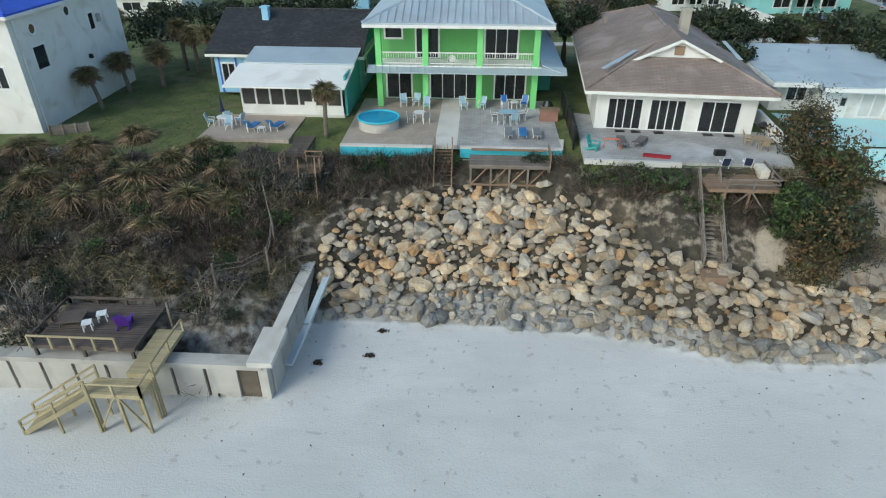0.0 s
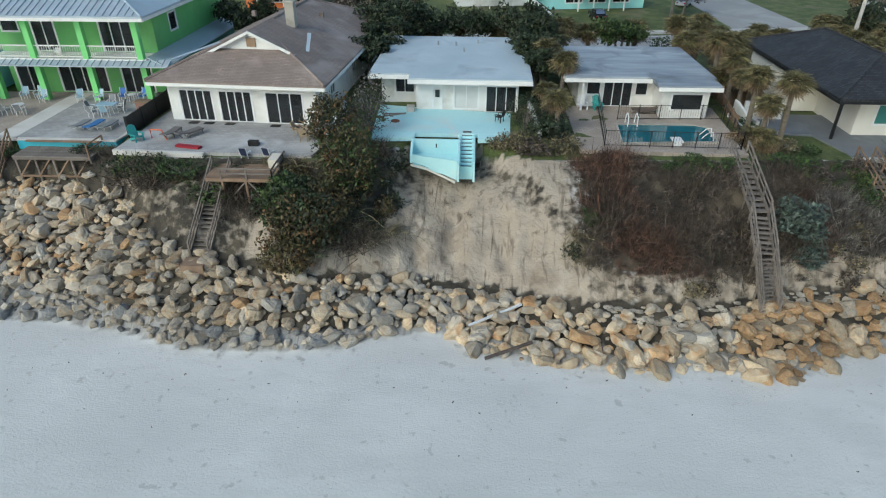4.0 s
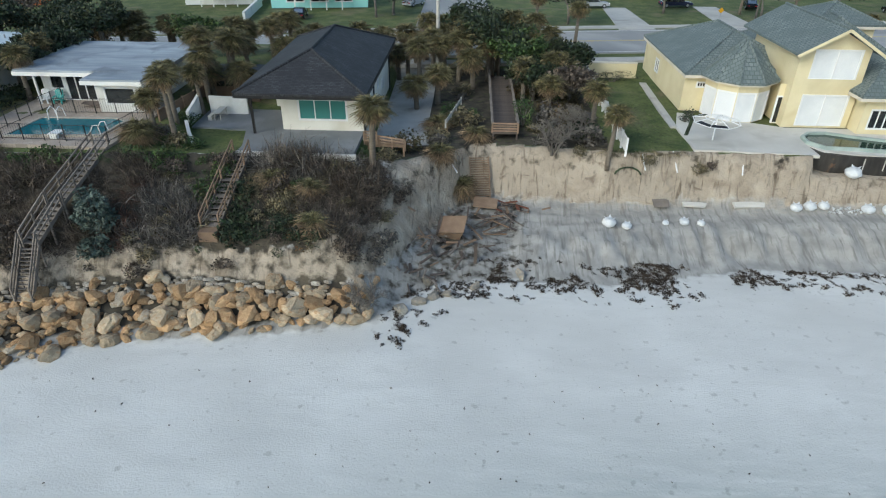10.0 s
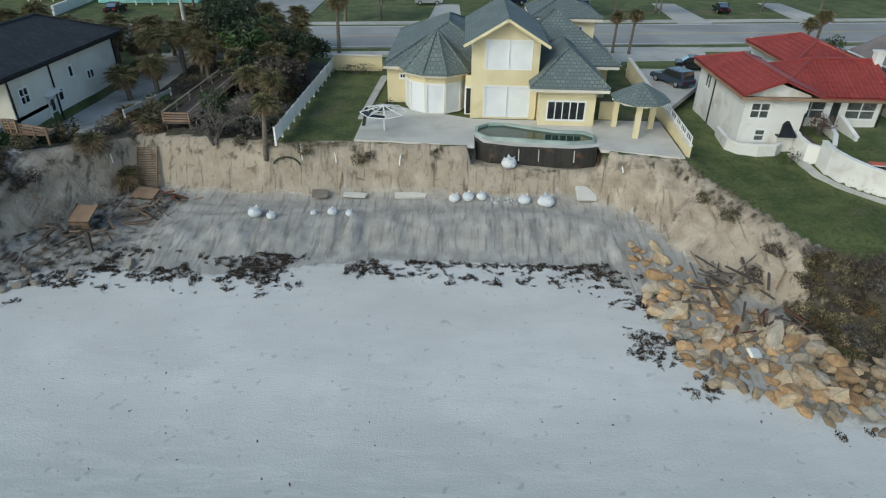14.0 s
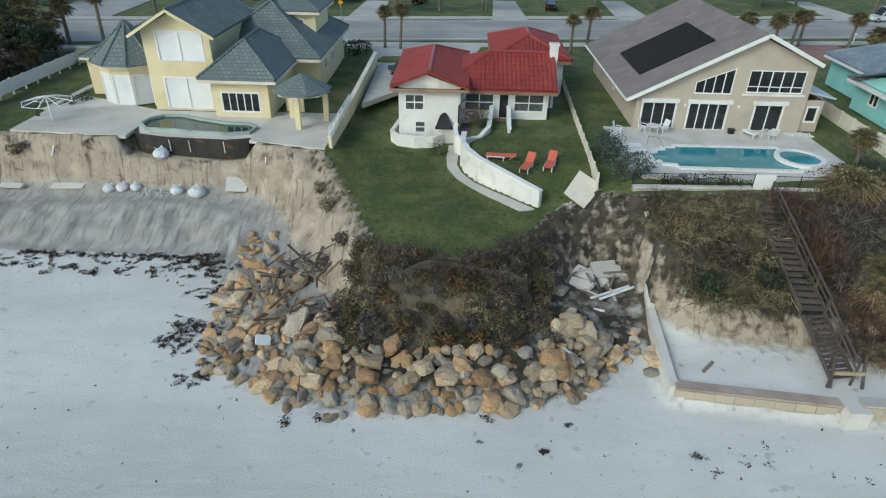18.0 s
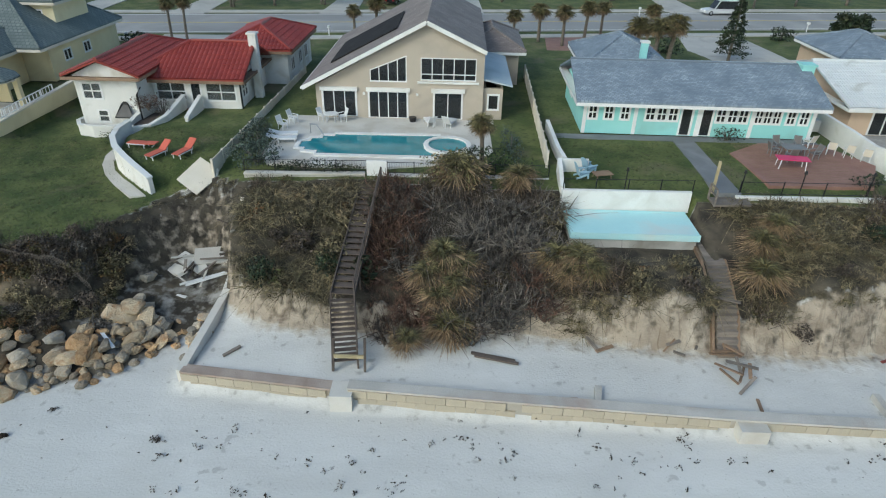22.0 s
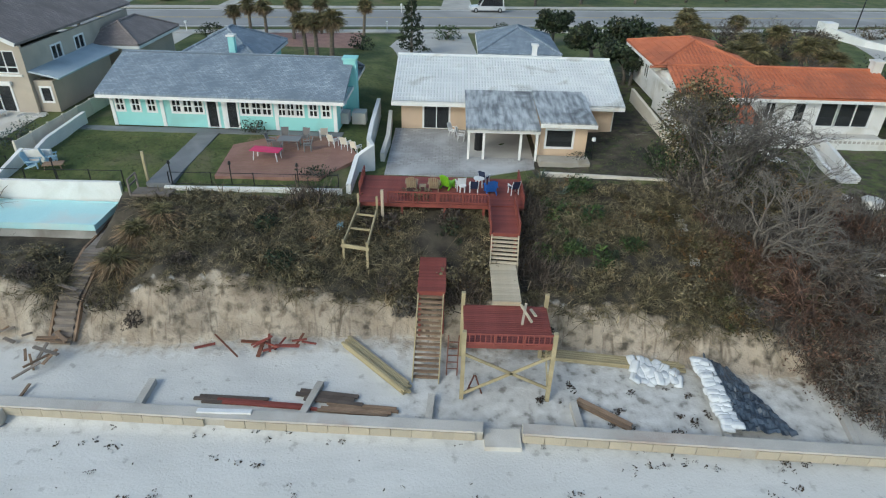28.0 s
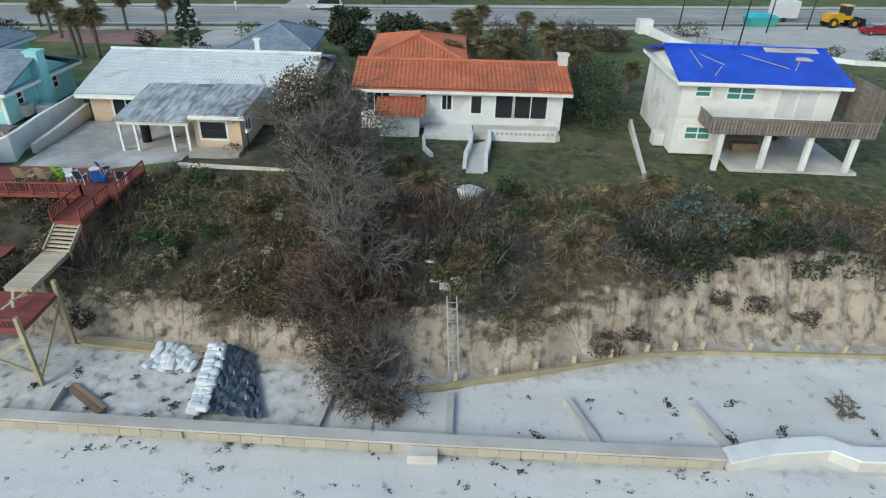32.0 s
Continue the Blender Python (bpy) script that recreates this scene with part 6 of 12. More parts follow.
def panel_fence(label, pts, z, h, mat, step=1.6, name="fence", th=.05, slats=0):
    f = thing(name, label, "fence", (pts[0][0], pts[0][1], z))
    o = Vector((pts[0][0], pts[0][1], 0))
    for a, b in zip(pts[:-1], pts[1:]):
        a, b = Vector((*a, 0)) - o, Vector((*b, 0)) - o
        n = max(1, round((b - a).length / step))
        for i in range(n):
            p, q = a + (b - a) * i / n, a + (b - a) * (i + 1) / n
            Geo().bar(p + Vector((0, 0, h / 2 + .03)), q + Vector((0, 0, h / 2 + .03)), th, h - .06).put("panel", mat, f)
            Geo().box(p.x - .06, p.y - .06, -.2, p.x + .06, p.y + .06, h + .06).put("post", mat, f)
        Geo().box(b.x - .06, b.y - .06, -.2, b.x + .06, b.y + .06, h + .06).put("post", mat, f)
    return f


def iron_fence(label, pts, z, h=.9, step=1.5, mat="frame_dark", bars=.13):
    f = thing("metal_fence", label, "fence", (pts[0][0], pts[0][1], z))
    o = Vector((pts[0][0], pts[0][1], 0))
    for a, b in zip(pts[:-1], pts[1:]):
        a, b = Vector((*a, 0)) - o, Vector((*b, 0)) - o
        n = max(1, round((b - a).length / step))
        for i in range(n + 1):
            p = a + (b - a) * i / n
            Geo().box(p.x - .022, p.y - .022, -.15, p.x + .022, p.y + .022, h + .05).put("post", mat, f)
        Geo().bar(a + Vector((0, 0, h)), b + Vector((0, 0, h)), .026).put("rail", mat, f)
        Geo().bar(a + Vector((0, 0, .1)), b + Vector((0, 0, .1)), .03).put("rail", mat, f)
        if bars:
            g = Geo()
            m = int((b - a).length / bars)
            for i in range(1, m):
                p = a + (b - a) * i / m
                g.bar(p + Vector((0, 0, .1)), p + Vector((0, 0, h)), .011)
            g.put("bar_infill", mat, f, kind="stuff")
    return f


def pool(label, outline, z, water, rim="patio", rim_w=.22, rim_h=.09):
    p = thing("swimming_pool", label, "swimming pool", (outline[0][0], outline[0][1], z))
    o = outline[0]
    pts = [(x - o[0], y - o[1]) for x, y in outline]
    n = len(pts)
    cx, cy = sum(x for x, _ in pts) / n, sum(y for _, y in pts) / n
    out = []
    for i in range(n):
        a, b = pts[i - 1], pts[(i + 1) % n]
        l = math.dist(a, b) or 1
        out.append((pts[i][0] + (b[1] - a[1]) / l * rim_w, pts[i][1] - (b[0] - a[0]) / l * rim_w))
    v = [(x, y, .02) for x, y in pts] + [(x, y, rim_h) for x, y in pts] + [(x, y, rim_h) for x, y in out] + [(x, y, -.02) for x, y in out]
    f = []
    for i in range(n):
        j = (i + 1) % n
        f += [(i, j, n + j, n + i), (n + i, n + j, 2 * n + j, 2 * n + i), (2 * n + i, 2 * n + j, 3 * n + j, 3 * n + i)]
    Geo().add(v, [q[::-1] for q in f]).put("coping", rim, p)
    Geo().flat(pts, .0, .035).put("water", water, p, "still pool water")
    return p


# left dune: stained seawall, dark platform and the new yellow stair
sw = thing("seawall", "stained concrete seawall with dark vertical joints", "seawall", (-60, 19.9, -1.0), kind="structure")
pm = mesh_of("panel", Geo().box(.08, 0, 0, 1.42, .4, 2.1).v, Geo().box(0, 0, 0, 1, 1, 1).f, "concrete")
pieces("panel", pm, sw, [(1.5 * i + .3, 0, 0, 0) for i in range(33)])
Geo().box(0, .12, 0, 50.6, .5, 2.05).put("backing", "soil", sw)
Geo().box(0, -.12, 2.1, 50.9, .62, 2.35).put("cap", "concrete", sw, "weathered concrete cap")
wall_run("seawall_return", "concrete seawall end running inland", [(-9.1, 19.9), (-9.0, 28.4)], -1.0, [1.25, 1.3], .42, "concrete", "concrete_pale", "seawall", .1)
rw_ = thing("seawall_panels", "stained concrete panels facing the seawall end", "seawall", (-8.86, 20.3, -1.0), kind="structure")
pieces("panel", mesh_of("panel", Geo().box(0, .04, 0, .1, 1.26, 2.18).v, Geo().box(0, 0, 0, 1, 1, 1).f, "concrete"), rw_, [(.01 * i, 1.3 * i, .004 * i, 0) for i in range(6)])
tagged(Geo().box(-9.65, 19.7, 1.36, -8.55, 22.2, 1.62).put("wall_cap", "concrete_pale"), "pale block on the seawall corner", "wall cap")
for a, b in (((-8.15, 23.9, .55), (-7.8, 27.0, 1.25)), ((-8.45, 21.4, .05), (-8.15, 23.8, .5))):
    tagged(Geo().bar(a, b, .34, .1).bar(Vector(a) + Vector((.2, 0, .12)), Vector(b) + Vector((.2, 0, .12)), .06, .2).put("steel_beam", "roof_white"), "bluish steel sheet pile lying against the wall", "steel beam")
d1 = deck("dark weathered wooden platform behind the seawall", -19.3, -14.6, 19.9, 23.1, 2.0, "wood_dark", posts=[(-19.2, 20.0, .5), (-14.8, 20, .5), (-17, 20, .5)])
railing(d1, [(0, 3.1, 0), (0, .2, 0)], "wood_dark", .35, 1.6, (1.0,), w=.12)
railing(d1, [(0, 3.1, 0), (4.2, 3.1, 0)], "wood_dark", .35, 1.6, (1.0,), w=.12)
railing(d1, [(.1, -.1, 0), (4.0, -.1, 0)], "wood_yellow", .6, .9, (1.0,), w=.09)
d2 = deck("fresh yellow pine walkway over the seawall", -14.4, -13.2, 18.6, 21.6, 1.75, "wood_yellow", boards="x", posts=[(-14.3, 18.7, -.85), (-13.3, 18.7, -.85), (-14.3, 20.0, -.85)])
railing(d2, [(1.2, 0, 0), (1.2, 3.0, 0)], "wood_yellow", .6, 1.4, (1.0,), w=.09)
d3 = deck("yellow pine stair landing above the beach", -15.6, -13.3, 17.6, 18.6, 1.5, "wood_yellow", boards="x", posts=[(-15.5, 17.7, -.85), (-13.4, 17.7, -.85), (-14.4, 17.7, -.85), (-13.4, 18.5, -.85)])
railing(d3, [(0, 0, 0), (2.3, 0, 0), (2.3, 1.0, 0)], "wood_yellow", .55, 1.1, (1.0,), w=.08)
Geo().bar((.1, .05, -2.0), (1.1, .05, -.1), .07).bar((2.2, .05, -2.0), (1.2, .05, -.1), .07).put("brace", "wood_yellow", d3)
stairs("fresh yellow pine stair down to the beach", (-15.6, 18.1, 1.45), (-18.8, 17.8, -.62), .95, "wood_yellow", rise=.16)
panel_fence("low weathered picket fence beside the white house", [(-28.4, 37.6), (-26.2, 38.5)], 4.75, .7, "wood_grey", .8)

# blue cottage: paver patio, boardwalk and stair
patio(rect(-17.8, -11.9, 36.3, 41), 5.36, "pavers_tan", "tan paver patio in front of the porch")
bw1 = deck("grey weathered boardwalk to the bluff edge", -11.6, -10.4, 34.3, 38.4, 5.25, "wood_dark", boards="x", posts=[(-11.5, 34.4, 3.6), (-10.5, 34.4, 3.6)])
bw2 = deck("weathered wooden stair landing", -11.6, -9.2, 33.2, 34.3, 4.75, "wood_brown", boards="x", posts=[(-11.5, 33.3, 3.2), (-9.3, 33.3, 3.2)])
railing(bw2, [(0, 0, 0), (0, 1.1, 0)], "wood_brown", .7, 1.1)
railing(bw2, [(2.4, 0, 0), (2.4, 1.1, 0), (1.3, 1.1, 0)], "wood_brown", .7, 1.1)
stairs("brown wooden stair onto the rocks", (-10.0, 33.2, 4.7), (-9.55, 31.3, 2.4), .9, "wood_brown", rise=.14)
tagged(Geo().bar((-14.2, 32.4, 4.2), (-11.6, 34.0, 4.95), .09).bar((-14.2, 32.4, 3.8), (-11.6, 34.0, 4.55), .09).bar((-13.6, 32.75, 3.2), (-13.6, 32.75, 4.4), .1).bar((-12.4, 33.5, 3.6), (-12.4, 33.5, 4.75), .1).put("handrail", "wood_yellow"), "yellowed wooden handrail on the slope", "handrail")

# green house: pool terrace with turquoise retaining wall
patio(rect(-8.4, -2.6, 35.6, 44.8), 5.5, "pavers_tan", "tan paver pool terrace")
patio(rect(-2.6, -1.2, 35.6, 44.8), 5.51, "concrete_pale", "pale concrete walk across the terrace")
patio(rect(-1.2, 5.2, 35.6, 44.8), 5.5, "pavers_grey", "grey paver terrace")
wall_run("retaining_wall", "turquoise painted retaining wall", [(-8.4, 35.45), (-2.7, 35.45)], 4.4, 5.42, .24, "turq", "concrete_pale", "retaining wall", .04)
wall_run("retaining_wall", "turquoise painted retaining wall", [(-1.0, 35.45), (5.2, 35.45), (5.3, 37.0)], 4.4, 5.42, .24, "turq", "concrete_pale", "retaining wall", .04)
rp = thing("above_ground_pool", "round blue above-ground pool", "swimming pool", (-6.45, 38.7, 5.5))
Geo().disc(0, 0, 0, .62, 1.32, 28).put("pool_wall", "concrete", rp, "dark patterned pool wall")
ring = [(1.35 * math.cos(a), 1.35 * math.sin(a), .66) for a in np.linspace(0, 2 * math.pi, 29)]
Geo().tube(ring, .07, 6, cap=False).put("rim", "turq", rp)
Geo().disc(0, 0, .62, .64, 1.3, 28).put("water", "water_bright", rp)
stairs("brown wooden stair from the pool terrace", (-2.0, 35.4, 5.4), (-1.95, 33.4, 3.6), 1.0, "wood_brown", rise=.15)
vd = deck("weathered grey viewing deck on posts", -.4, 4.4, 33.7, 35.4, 5.05, "wood_grey", boards="x", posts=[(x, 33.85, 3.0) for x in (-.3, .9, 2.0, 3.1, 4.3)])
railing(vd, [(4.75, 0, 0), (4.75, 1.7, 0)], "wood_brown", .75, 1.2)
for i in range(4):
    x = .1 + i * 1.15
    Geo().bar((x, .1, -1.3), (x + 1.0, .1, -.15), .07).put("brace", "wood_brown", vd)
Geo().box(0, .08, -1.35, 4.8, .16, -1.22).put("beam", "wood_brown", vd)
Geo().box(.1, 1.35, .38, 4.6, 1.62, .44).put("bench", "wood_brown", vd)
panel_fence("black slatted side fence", [(5.9, 35.8), (6.0, 43.5)], 5.5, 1.3, "frame_dark", 1.8)

# brown-roofed house: grey paver terrace, deck and long stair
patio([(6.2, 33.4), (17.8, 32.95), (18.9, 38.0), (6.6, 41.5)], 5.75, "pavers_grey", "mottled grey paver terrace")
tagged(Geo().flat([(6.2, 33.15), (11.6, 32.85), (11.6, 33.1), (6.2, 33.4)], 5.5, 5.79).put("kerb", "concrete_pale"), "pale kerb along the terrace edge", "kerb", kind="structure")
wall_run("garden_wall", "white stepped garden wall", [(18.4, 40.4), (18.3, 37.6), (18.7, 34.6)], 5.5, [6.6, 6.5, 6.1], .22, "white", None, "wall")
bd = deck("weathered wooden lookout deck", 12.5, 16.2, 30.6, 33.3, 5.35, "wood_brown", boards="x", posts=[(13.4, 30.7, 3.0), (14.7, 30.7, 2.8), (16.1, 30.7, 2.8), (16.1, 33.0, 3.8)])
railing(bd, [(.9, 0, 0), (3.7, 0, 0), (3.7, 2.6, 0)], "wood_grey", .55, 1.2, (1.0, .5))
Geo().bar((.9, .1, -1.6), (2.2, .1, -.2), .07).put("brace", "wood_grey", bd)
Geo().bar((3.5, .1, -1.7), (2.3, .1, -.2), .07).put("brace", "wood_grey", bd)
stairs("long weathered stair down to the rocks", (12.9, 32.2, 5.25), (12.6, 28.0, 2.1), 1.0, "wood_grey", rise=.155)
tagged(Geo().box(11.9, 27.0, .8, 13.1, 27.9, 2.0).put("stair_landing", "wood_brown"), "boarded landing at the stair's foot", "stair landing")

# flat-roofed house: painted terrace and the drained pool hanging over the scarp
patio([(20.6, 37.3), (29.2, 37.3), (29.4, 41.3), (20.4, 42.8)], 5.58, "pool_blue", "pale blue painted terrace")
patio([(20.7, 36.4), (23.3, 36.6), (23.3, 37.3), (20.7, 37.3)], 5.57, "pool_blue", "pale blue painted terrace edge")
patio([(27.2, 36.4), (28.7, 36.7), (28.9, 37.3), (27.2, 37.3)], 5.57, "pool_blue", "pale blue painted terrace edge")
pl = thing("drained_pool", "drained pale blue pool undermined by the scarp", "swimming pool", (23.3, 34.0, 5.0))
Geo().prism([(0, 1.1, -.55), (2.7, 0.05, -.75), (2.7, 2.3, -.35), (0, 2.3, -.35)], (0, 0, -.18)).put("pool_floor", "pool_blue", pl)
Geo().box(-.1, 2.3, -.6, 2.8, 2.46, .55).put("pool_wall", "pool_blue", pl, "back wall below the terrace")
Geo().prism([(0, 1.1, -.5), (0, 1.1, .05), (0, 2.3, .5), (0, 2.3, -.5)], (-.14, 0, 0)).put("pool_wall", "pool_blue", pl)
Geo().prism([(0, 1.1, -.45), (0.0, 1.1, .02), (2.7, 0, .15), (2.7, 0, -1.05), (1.9, .32, -.85), (.7, .8, -.5)], (.05, .14, 0)).put("pool_wall", "pool_blue", pl)
Geo().prism([(-.1, 1.0, -.5), (.7, .72, -.55), (1.9, .25, -.9), (2.6, -.1, -1.1), (2.7, .3, -1.12), (1.6, .8, -.95), (.2, 1.4, -.62)], (0, 0, -.14)).put("broken_edge", "concrete_pale", pl, "broken concrete edge")
Geo().box(1.35, 2.26, .05, 1.42, 2.3, .3).put("pool_light", "frame_dark", pl)
ps = thing("pool_steps", "pale blue concrete steps beside the drained pool", "steps", (26.02, 33.75, 5.0))
for x, top in ((0, .1), (.9, .22)):
    Geo().prism([(x, 4.1, .6), (x, 2.4, .45), (x, 0, top), (x, 0, -1.05), (x, 4.1, -.6)], (.13, 0, 0)).put("cheek_wall", "pool_blue", ps)
for i in range(9):
    y = 3.7 - .33 * i
    Geo().box(.135, y - .34, -1.2, .895, y, .5 - .11 * i).put("step", "pool_blue", ps)
    Geo().box(.2, y - .33, .5 - .11 * i, .83, y - .22, .515 - .11 * i).put("nosing", "frame_dark", ps, "dark worn step edge")
Geo().box(.25, 3.75, .585, .8, 4.0, .6).put("mat", "frame_dark", ps, "dark mat")
wall_run("garden_wall", "low white wall between the lots", [(31.0, 37.0), (30.7, 42.5)], 5.3, 6.1, .2, "white", None, "wall")

# fenced pool
patio([(33.3, 35.6), (43.0, 35.2), (43.6, 43.9), (33.3, 43.9)], 5.36, "pavers_tan", "tan paver pool deck")
pool("rectangular pool with blue-green water", [(36.0, 36.7), (41.7, 37.1), (41.9, 39.6), (41.2, 40.0), (36.3, 39.9)], 5.37, "water_deep", "concrete_tan", .25)
iron_fence("black mesh safety fence round the pool", [(34.8, 36.2), (35.6, 43.5)], 5.36, 1.0, 1.1, bars=0)
iron_fence("black mesh safety fence round the pool", [(34.8, 36.2), (42.8, 36.0), (43.5, 41.2)], 5.36, 1.0, 1.3, bars=.16)
iron_fence("black mesh safety fence round the pool", [(36.5, 41.0), (43.4, 41.3)], 5.36, 1.0, 1.3, bars=.16)
lad = Geo()
for x in (36.9, 37.5):
    lad.tube([(x, 39.6, 5.2), (x, 39.7, 6.0), (x, 40.1, 6.15), (x, 40.4, 5.9), (x, 40.5, 5.36)], .035, 6)
tagged(lad.put("pool_ladder", "frame_white"), "white tubular pool ladder", "pool ladder")
tagged(Geo().box(38.9, 36.3, 5.62, 39.5, 37.1, 5.7).box(39.0, 36.3, 5.36, 39.4, 36.6, 5.62).put("diving_board", "white"), "short white diving board", "diving board")
for x, y in ((41.6, 37.3), (41.7, 38.0)):
    tagged(Geo().tube([(x, y, 5.36), (x - .1, y, 5.95), (x - .4, y, 5.9), (x - .7, y + .1, 5.5)], .035, 6).put("grab_rail", "frame_white"), "white tubular pool grab rail", "grab rail")
stairs("weathered grey dune stair from the lawn", (42.5, 35.6, 5.4), (42.25, 30.7, 3.95), .85, "wood_grey", rise=.13)
stairs("weathered grey dune stair between brush", (42.2, 30.6, 3.9), (41.9, 28.4, 2.75), .85, "wood_grey", rise=.14)
stairs("weathered grey dune stair over rocks", (41.9, 28.3, 2.7), (42.0, 26.5, .5), .85, "wood_grey", rise=.16)

# black-roofed house: grey terrace, stepped white wall, stair
patio([(45.6, 41.1), (49.4, 40.9), (50.1, 37.9), (50.0, 36.95), (57.3, 36.75), (57.3, 45), (45.5, 45)], 4.6, "patio_dark", "grey painted concrete terrace")
tagged(Geo().flat([(50.0, 36.7), (57.5, 36.5), (57.5, 36.74), (50.0, 36.94)], 4.2, 4.68).put("kerb", "concrete_pale"), "pale kerb at the terrace edge", "kerb", kind="structure")
st = thing("stepped_wall", "white stepped garden wall", "wall", (44.2, 42.4, 4.3))
for i in range(8):
    Geo().box(.1 * i + 0, -.62 * (i + 1), 0, .1 * i + .22, -.62 * i, 1.2 - .12 * i).put("wall_step", "white", st)
wall_run("garden_wall", "white wall with a stepped top behind the terrace", [(45.9, 44.0), (48.6, 44.0)], 4.3, [5.85, 5.75], .2, "white", None, "wall")
wall_run("garden_wall", "stepped white wall down the terrace side", [(45.35, 41.0), (46.2, 39.3), (47.0, 38.0)], 4.3, [5.1, 4.9, 4.72], .22, "white", None, "wall")
wall_run("garden_wall", "tall white wall panel at the terrace corner", [(45.2, 43.9), (45.3, 41.5)], 4.3, [6.0, 5.5], .2, "white", None, "wall")
panel_fence("brown wooden fence beside the pool house", [(44.0, 40.2), (45.0, 47.5)], 4.9, 1.1, "wood_brown", 1.6)
shed = thing("shed", "small dark garden shed with three windows", "shed", (44.8, 47.2, 4.4))
Geo().box(0, 0, 0, 3.6, 3.0, 1.9).put("shed_body", "wood_brown", shed)
Geo().box(-.2, -.2, 1.9, 3.8, 3.2, 2.05).put("shed_roof", "shingle_grey", shed)
for i in range(3):
    Geo().box(.5 + i * .7, -.03, 1.2, 1.1 + i * .7, -.005, 1.6).put("window", "glass", shed)
stairs("weathered straight stair down the dune", (50.5, 36.7, 4.75), (50.5, 30.6, 2.85), .95, "wood_grey", rise=.14, rail_mat="wood_brown")
tagged(Geo().box(50.0, 30.0, 2.2, 51.0, 30.6, 2.8).put("stair_landing", "wood_brown"), "boarded landing at the stair's foot", "stair landing")
rmp = deck("brown wooden side landing", 57.7, 60.2, 39.4, 40.3, 4.35, "wood_brown", boards="x", posts=[(57.8, 39.5, 3.5), (60.1, 39.5, 3.2)])
railing(rmp, [(0, 0, 0), (2.5, 0, -.35)], "wood_brown", .65, .9, (1.0, .7, .4), w=.1)
railing(rmp, [(-.1, -.1, .1), (.7, -.1, .1)], "wood_brown", .75, .4, (1.0, .75, .5, .25), w=.1)
dx_, dy_ = np.linspace(57.5, 61.2, 9), np.linspace(42.3, 66.4, 46)
dv = [(x + .5 * max(0, (45 - y) / 3) * (x - 57.5) / 4, y, zat(x, y) + .04 + .02 * noise.noise((x, y, 2))) for y in dy_ for x in dx_]
tagged(Geo().add(dv, [(j * 9 + i, j * 9 + i + 1, j * 9 + i + 10, j * 9 + i + 9) for j in range(45) for i in range(8)]).put("driveway", "concrete"), "sandy concrete side drive", "driveway", kind="structure")

# ramp walkway on the empty lot, with the fallen stair below
wr = deck("raised dark boardwalk ramp with grey rails", 65.9, 67.75, 43.4, 57.6, 3.95, "wood_dark", boards="x", posts=[(66.0, 43.5, 2.9), (67.65, 43.5, 2.9)])
for x in (0, 1.8):
    railing(wr, [(x, 0, 0), (x, 14, 0)], "wood_grey", .6, 2.2, (1.0, .5), cap=.16)
railing(wr, [(0, 0, -.05), (1.8, 0, -.05)], "wood_brown", .6, 1.8, (1.0, .7, .4, .1), w=.1)
fs = stairs("broken brown stair leaning against the scarp", (65.05, 42.0, 2.65), (65.25, 40.4, .2), 1.25, "wood_brown", rail=False, rise=.14)
tagged(Geo().prism([(64.8, 40.2, .35), (66.4, 39.9, .32), (66.3, 38.9, .12), (64.7, 39.1, .15)], (0, 0, .08)).put("fallen_decking", "wood_brown"), "fallen panel of brown decking", "wood panel")
utility = thing("utility_pole", "tall grey concrete utility pole", "utility pole", (61.2, 60.3, 3.8))
Geo().tube([(0, 0, -.3), (0, 0, 9.5)], .2, 10, .13).put("pole", "concrete", utility)
Geo().box(-1.0, -.06, 8.7, 1.0, .06, 8.85).put("crossarm", "wood_grey", utility)
panel_fence("long grey board lying fence in the scrub", [(62.6, 44.5), (63.6, 50.0)], 3.9, .35, "concrete", 1.6)

# yellow house: vinyl fence, broken terrace, hanging pool
panel_fence("white vinyl fence along the lawn", [(74.55, 40.3), (74.75, 58.6)], 3.75, 1.0, "frame_white", 1.5)
wall_run("garden_wall", "cream stucco wall at the lawn's end", [(74.8, 58.8), (79.2, 58.8)], 3.7, 5.0, .25, "stucco_yellow", "cream", "wall")
patio([(79.4, 41.6), (87.4, 41.05), (87.4, 46.4), (80.4, 49.4), (79.4, 46)], 3.62, "patio", "pale pool terrace broken off at the scarp", .2)
patio([(87.4, 45.2), (95.6, 45.2), (95.6, 46.4), (87.4, 46.4)], 3.62, "patio", "pale pool terrace behind the pool", .2)
patio([(95.6, 40.9), (100.7, 39.9), (100.9, 46.8), (95.6, 46.8)], 3.62, "patio", "pale pool terrace with a broken edge", .2)
strip("garden_path", [(79.0, 46), (79.5, 46), (79.9, 57.5), (79.3, 57.5)], 3.4, 3.66, "drive", "pale concrete garden path", "path")
kid = [(87.6, 43.2), (88.3, 42.3), (90.0, 42.2), (92.0, 41.9), (94.0, 41.8), (95.2, 42.1), (95.4, 43.0), (94.8, 43.6), (93.0, 43.7), (91.2, 44.3), (89.6, 45.0), (88.4, 44.9), (87.7, 44.2)]
pool("kidney pool with low stagnant water at the scarp", kid, 3.62, "water_dark", "pool_grey", .2, .2)
g = Geo()
arc = [(87.5, 43.0), (87.7, 42.0), (88.6, 41.5), (90.2, 41.3), (92.2, 41.1), (94.2, 41.0), (95.3, 41.3), (95.6, 42.3)]
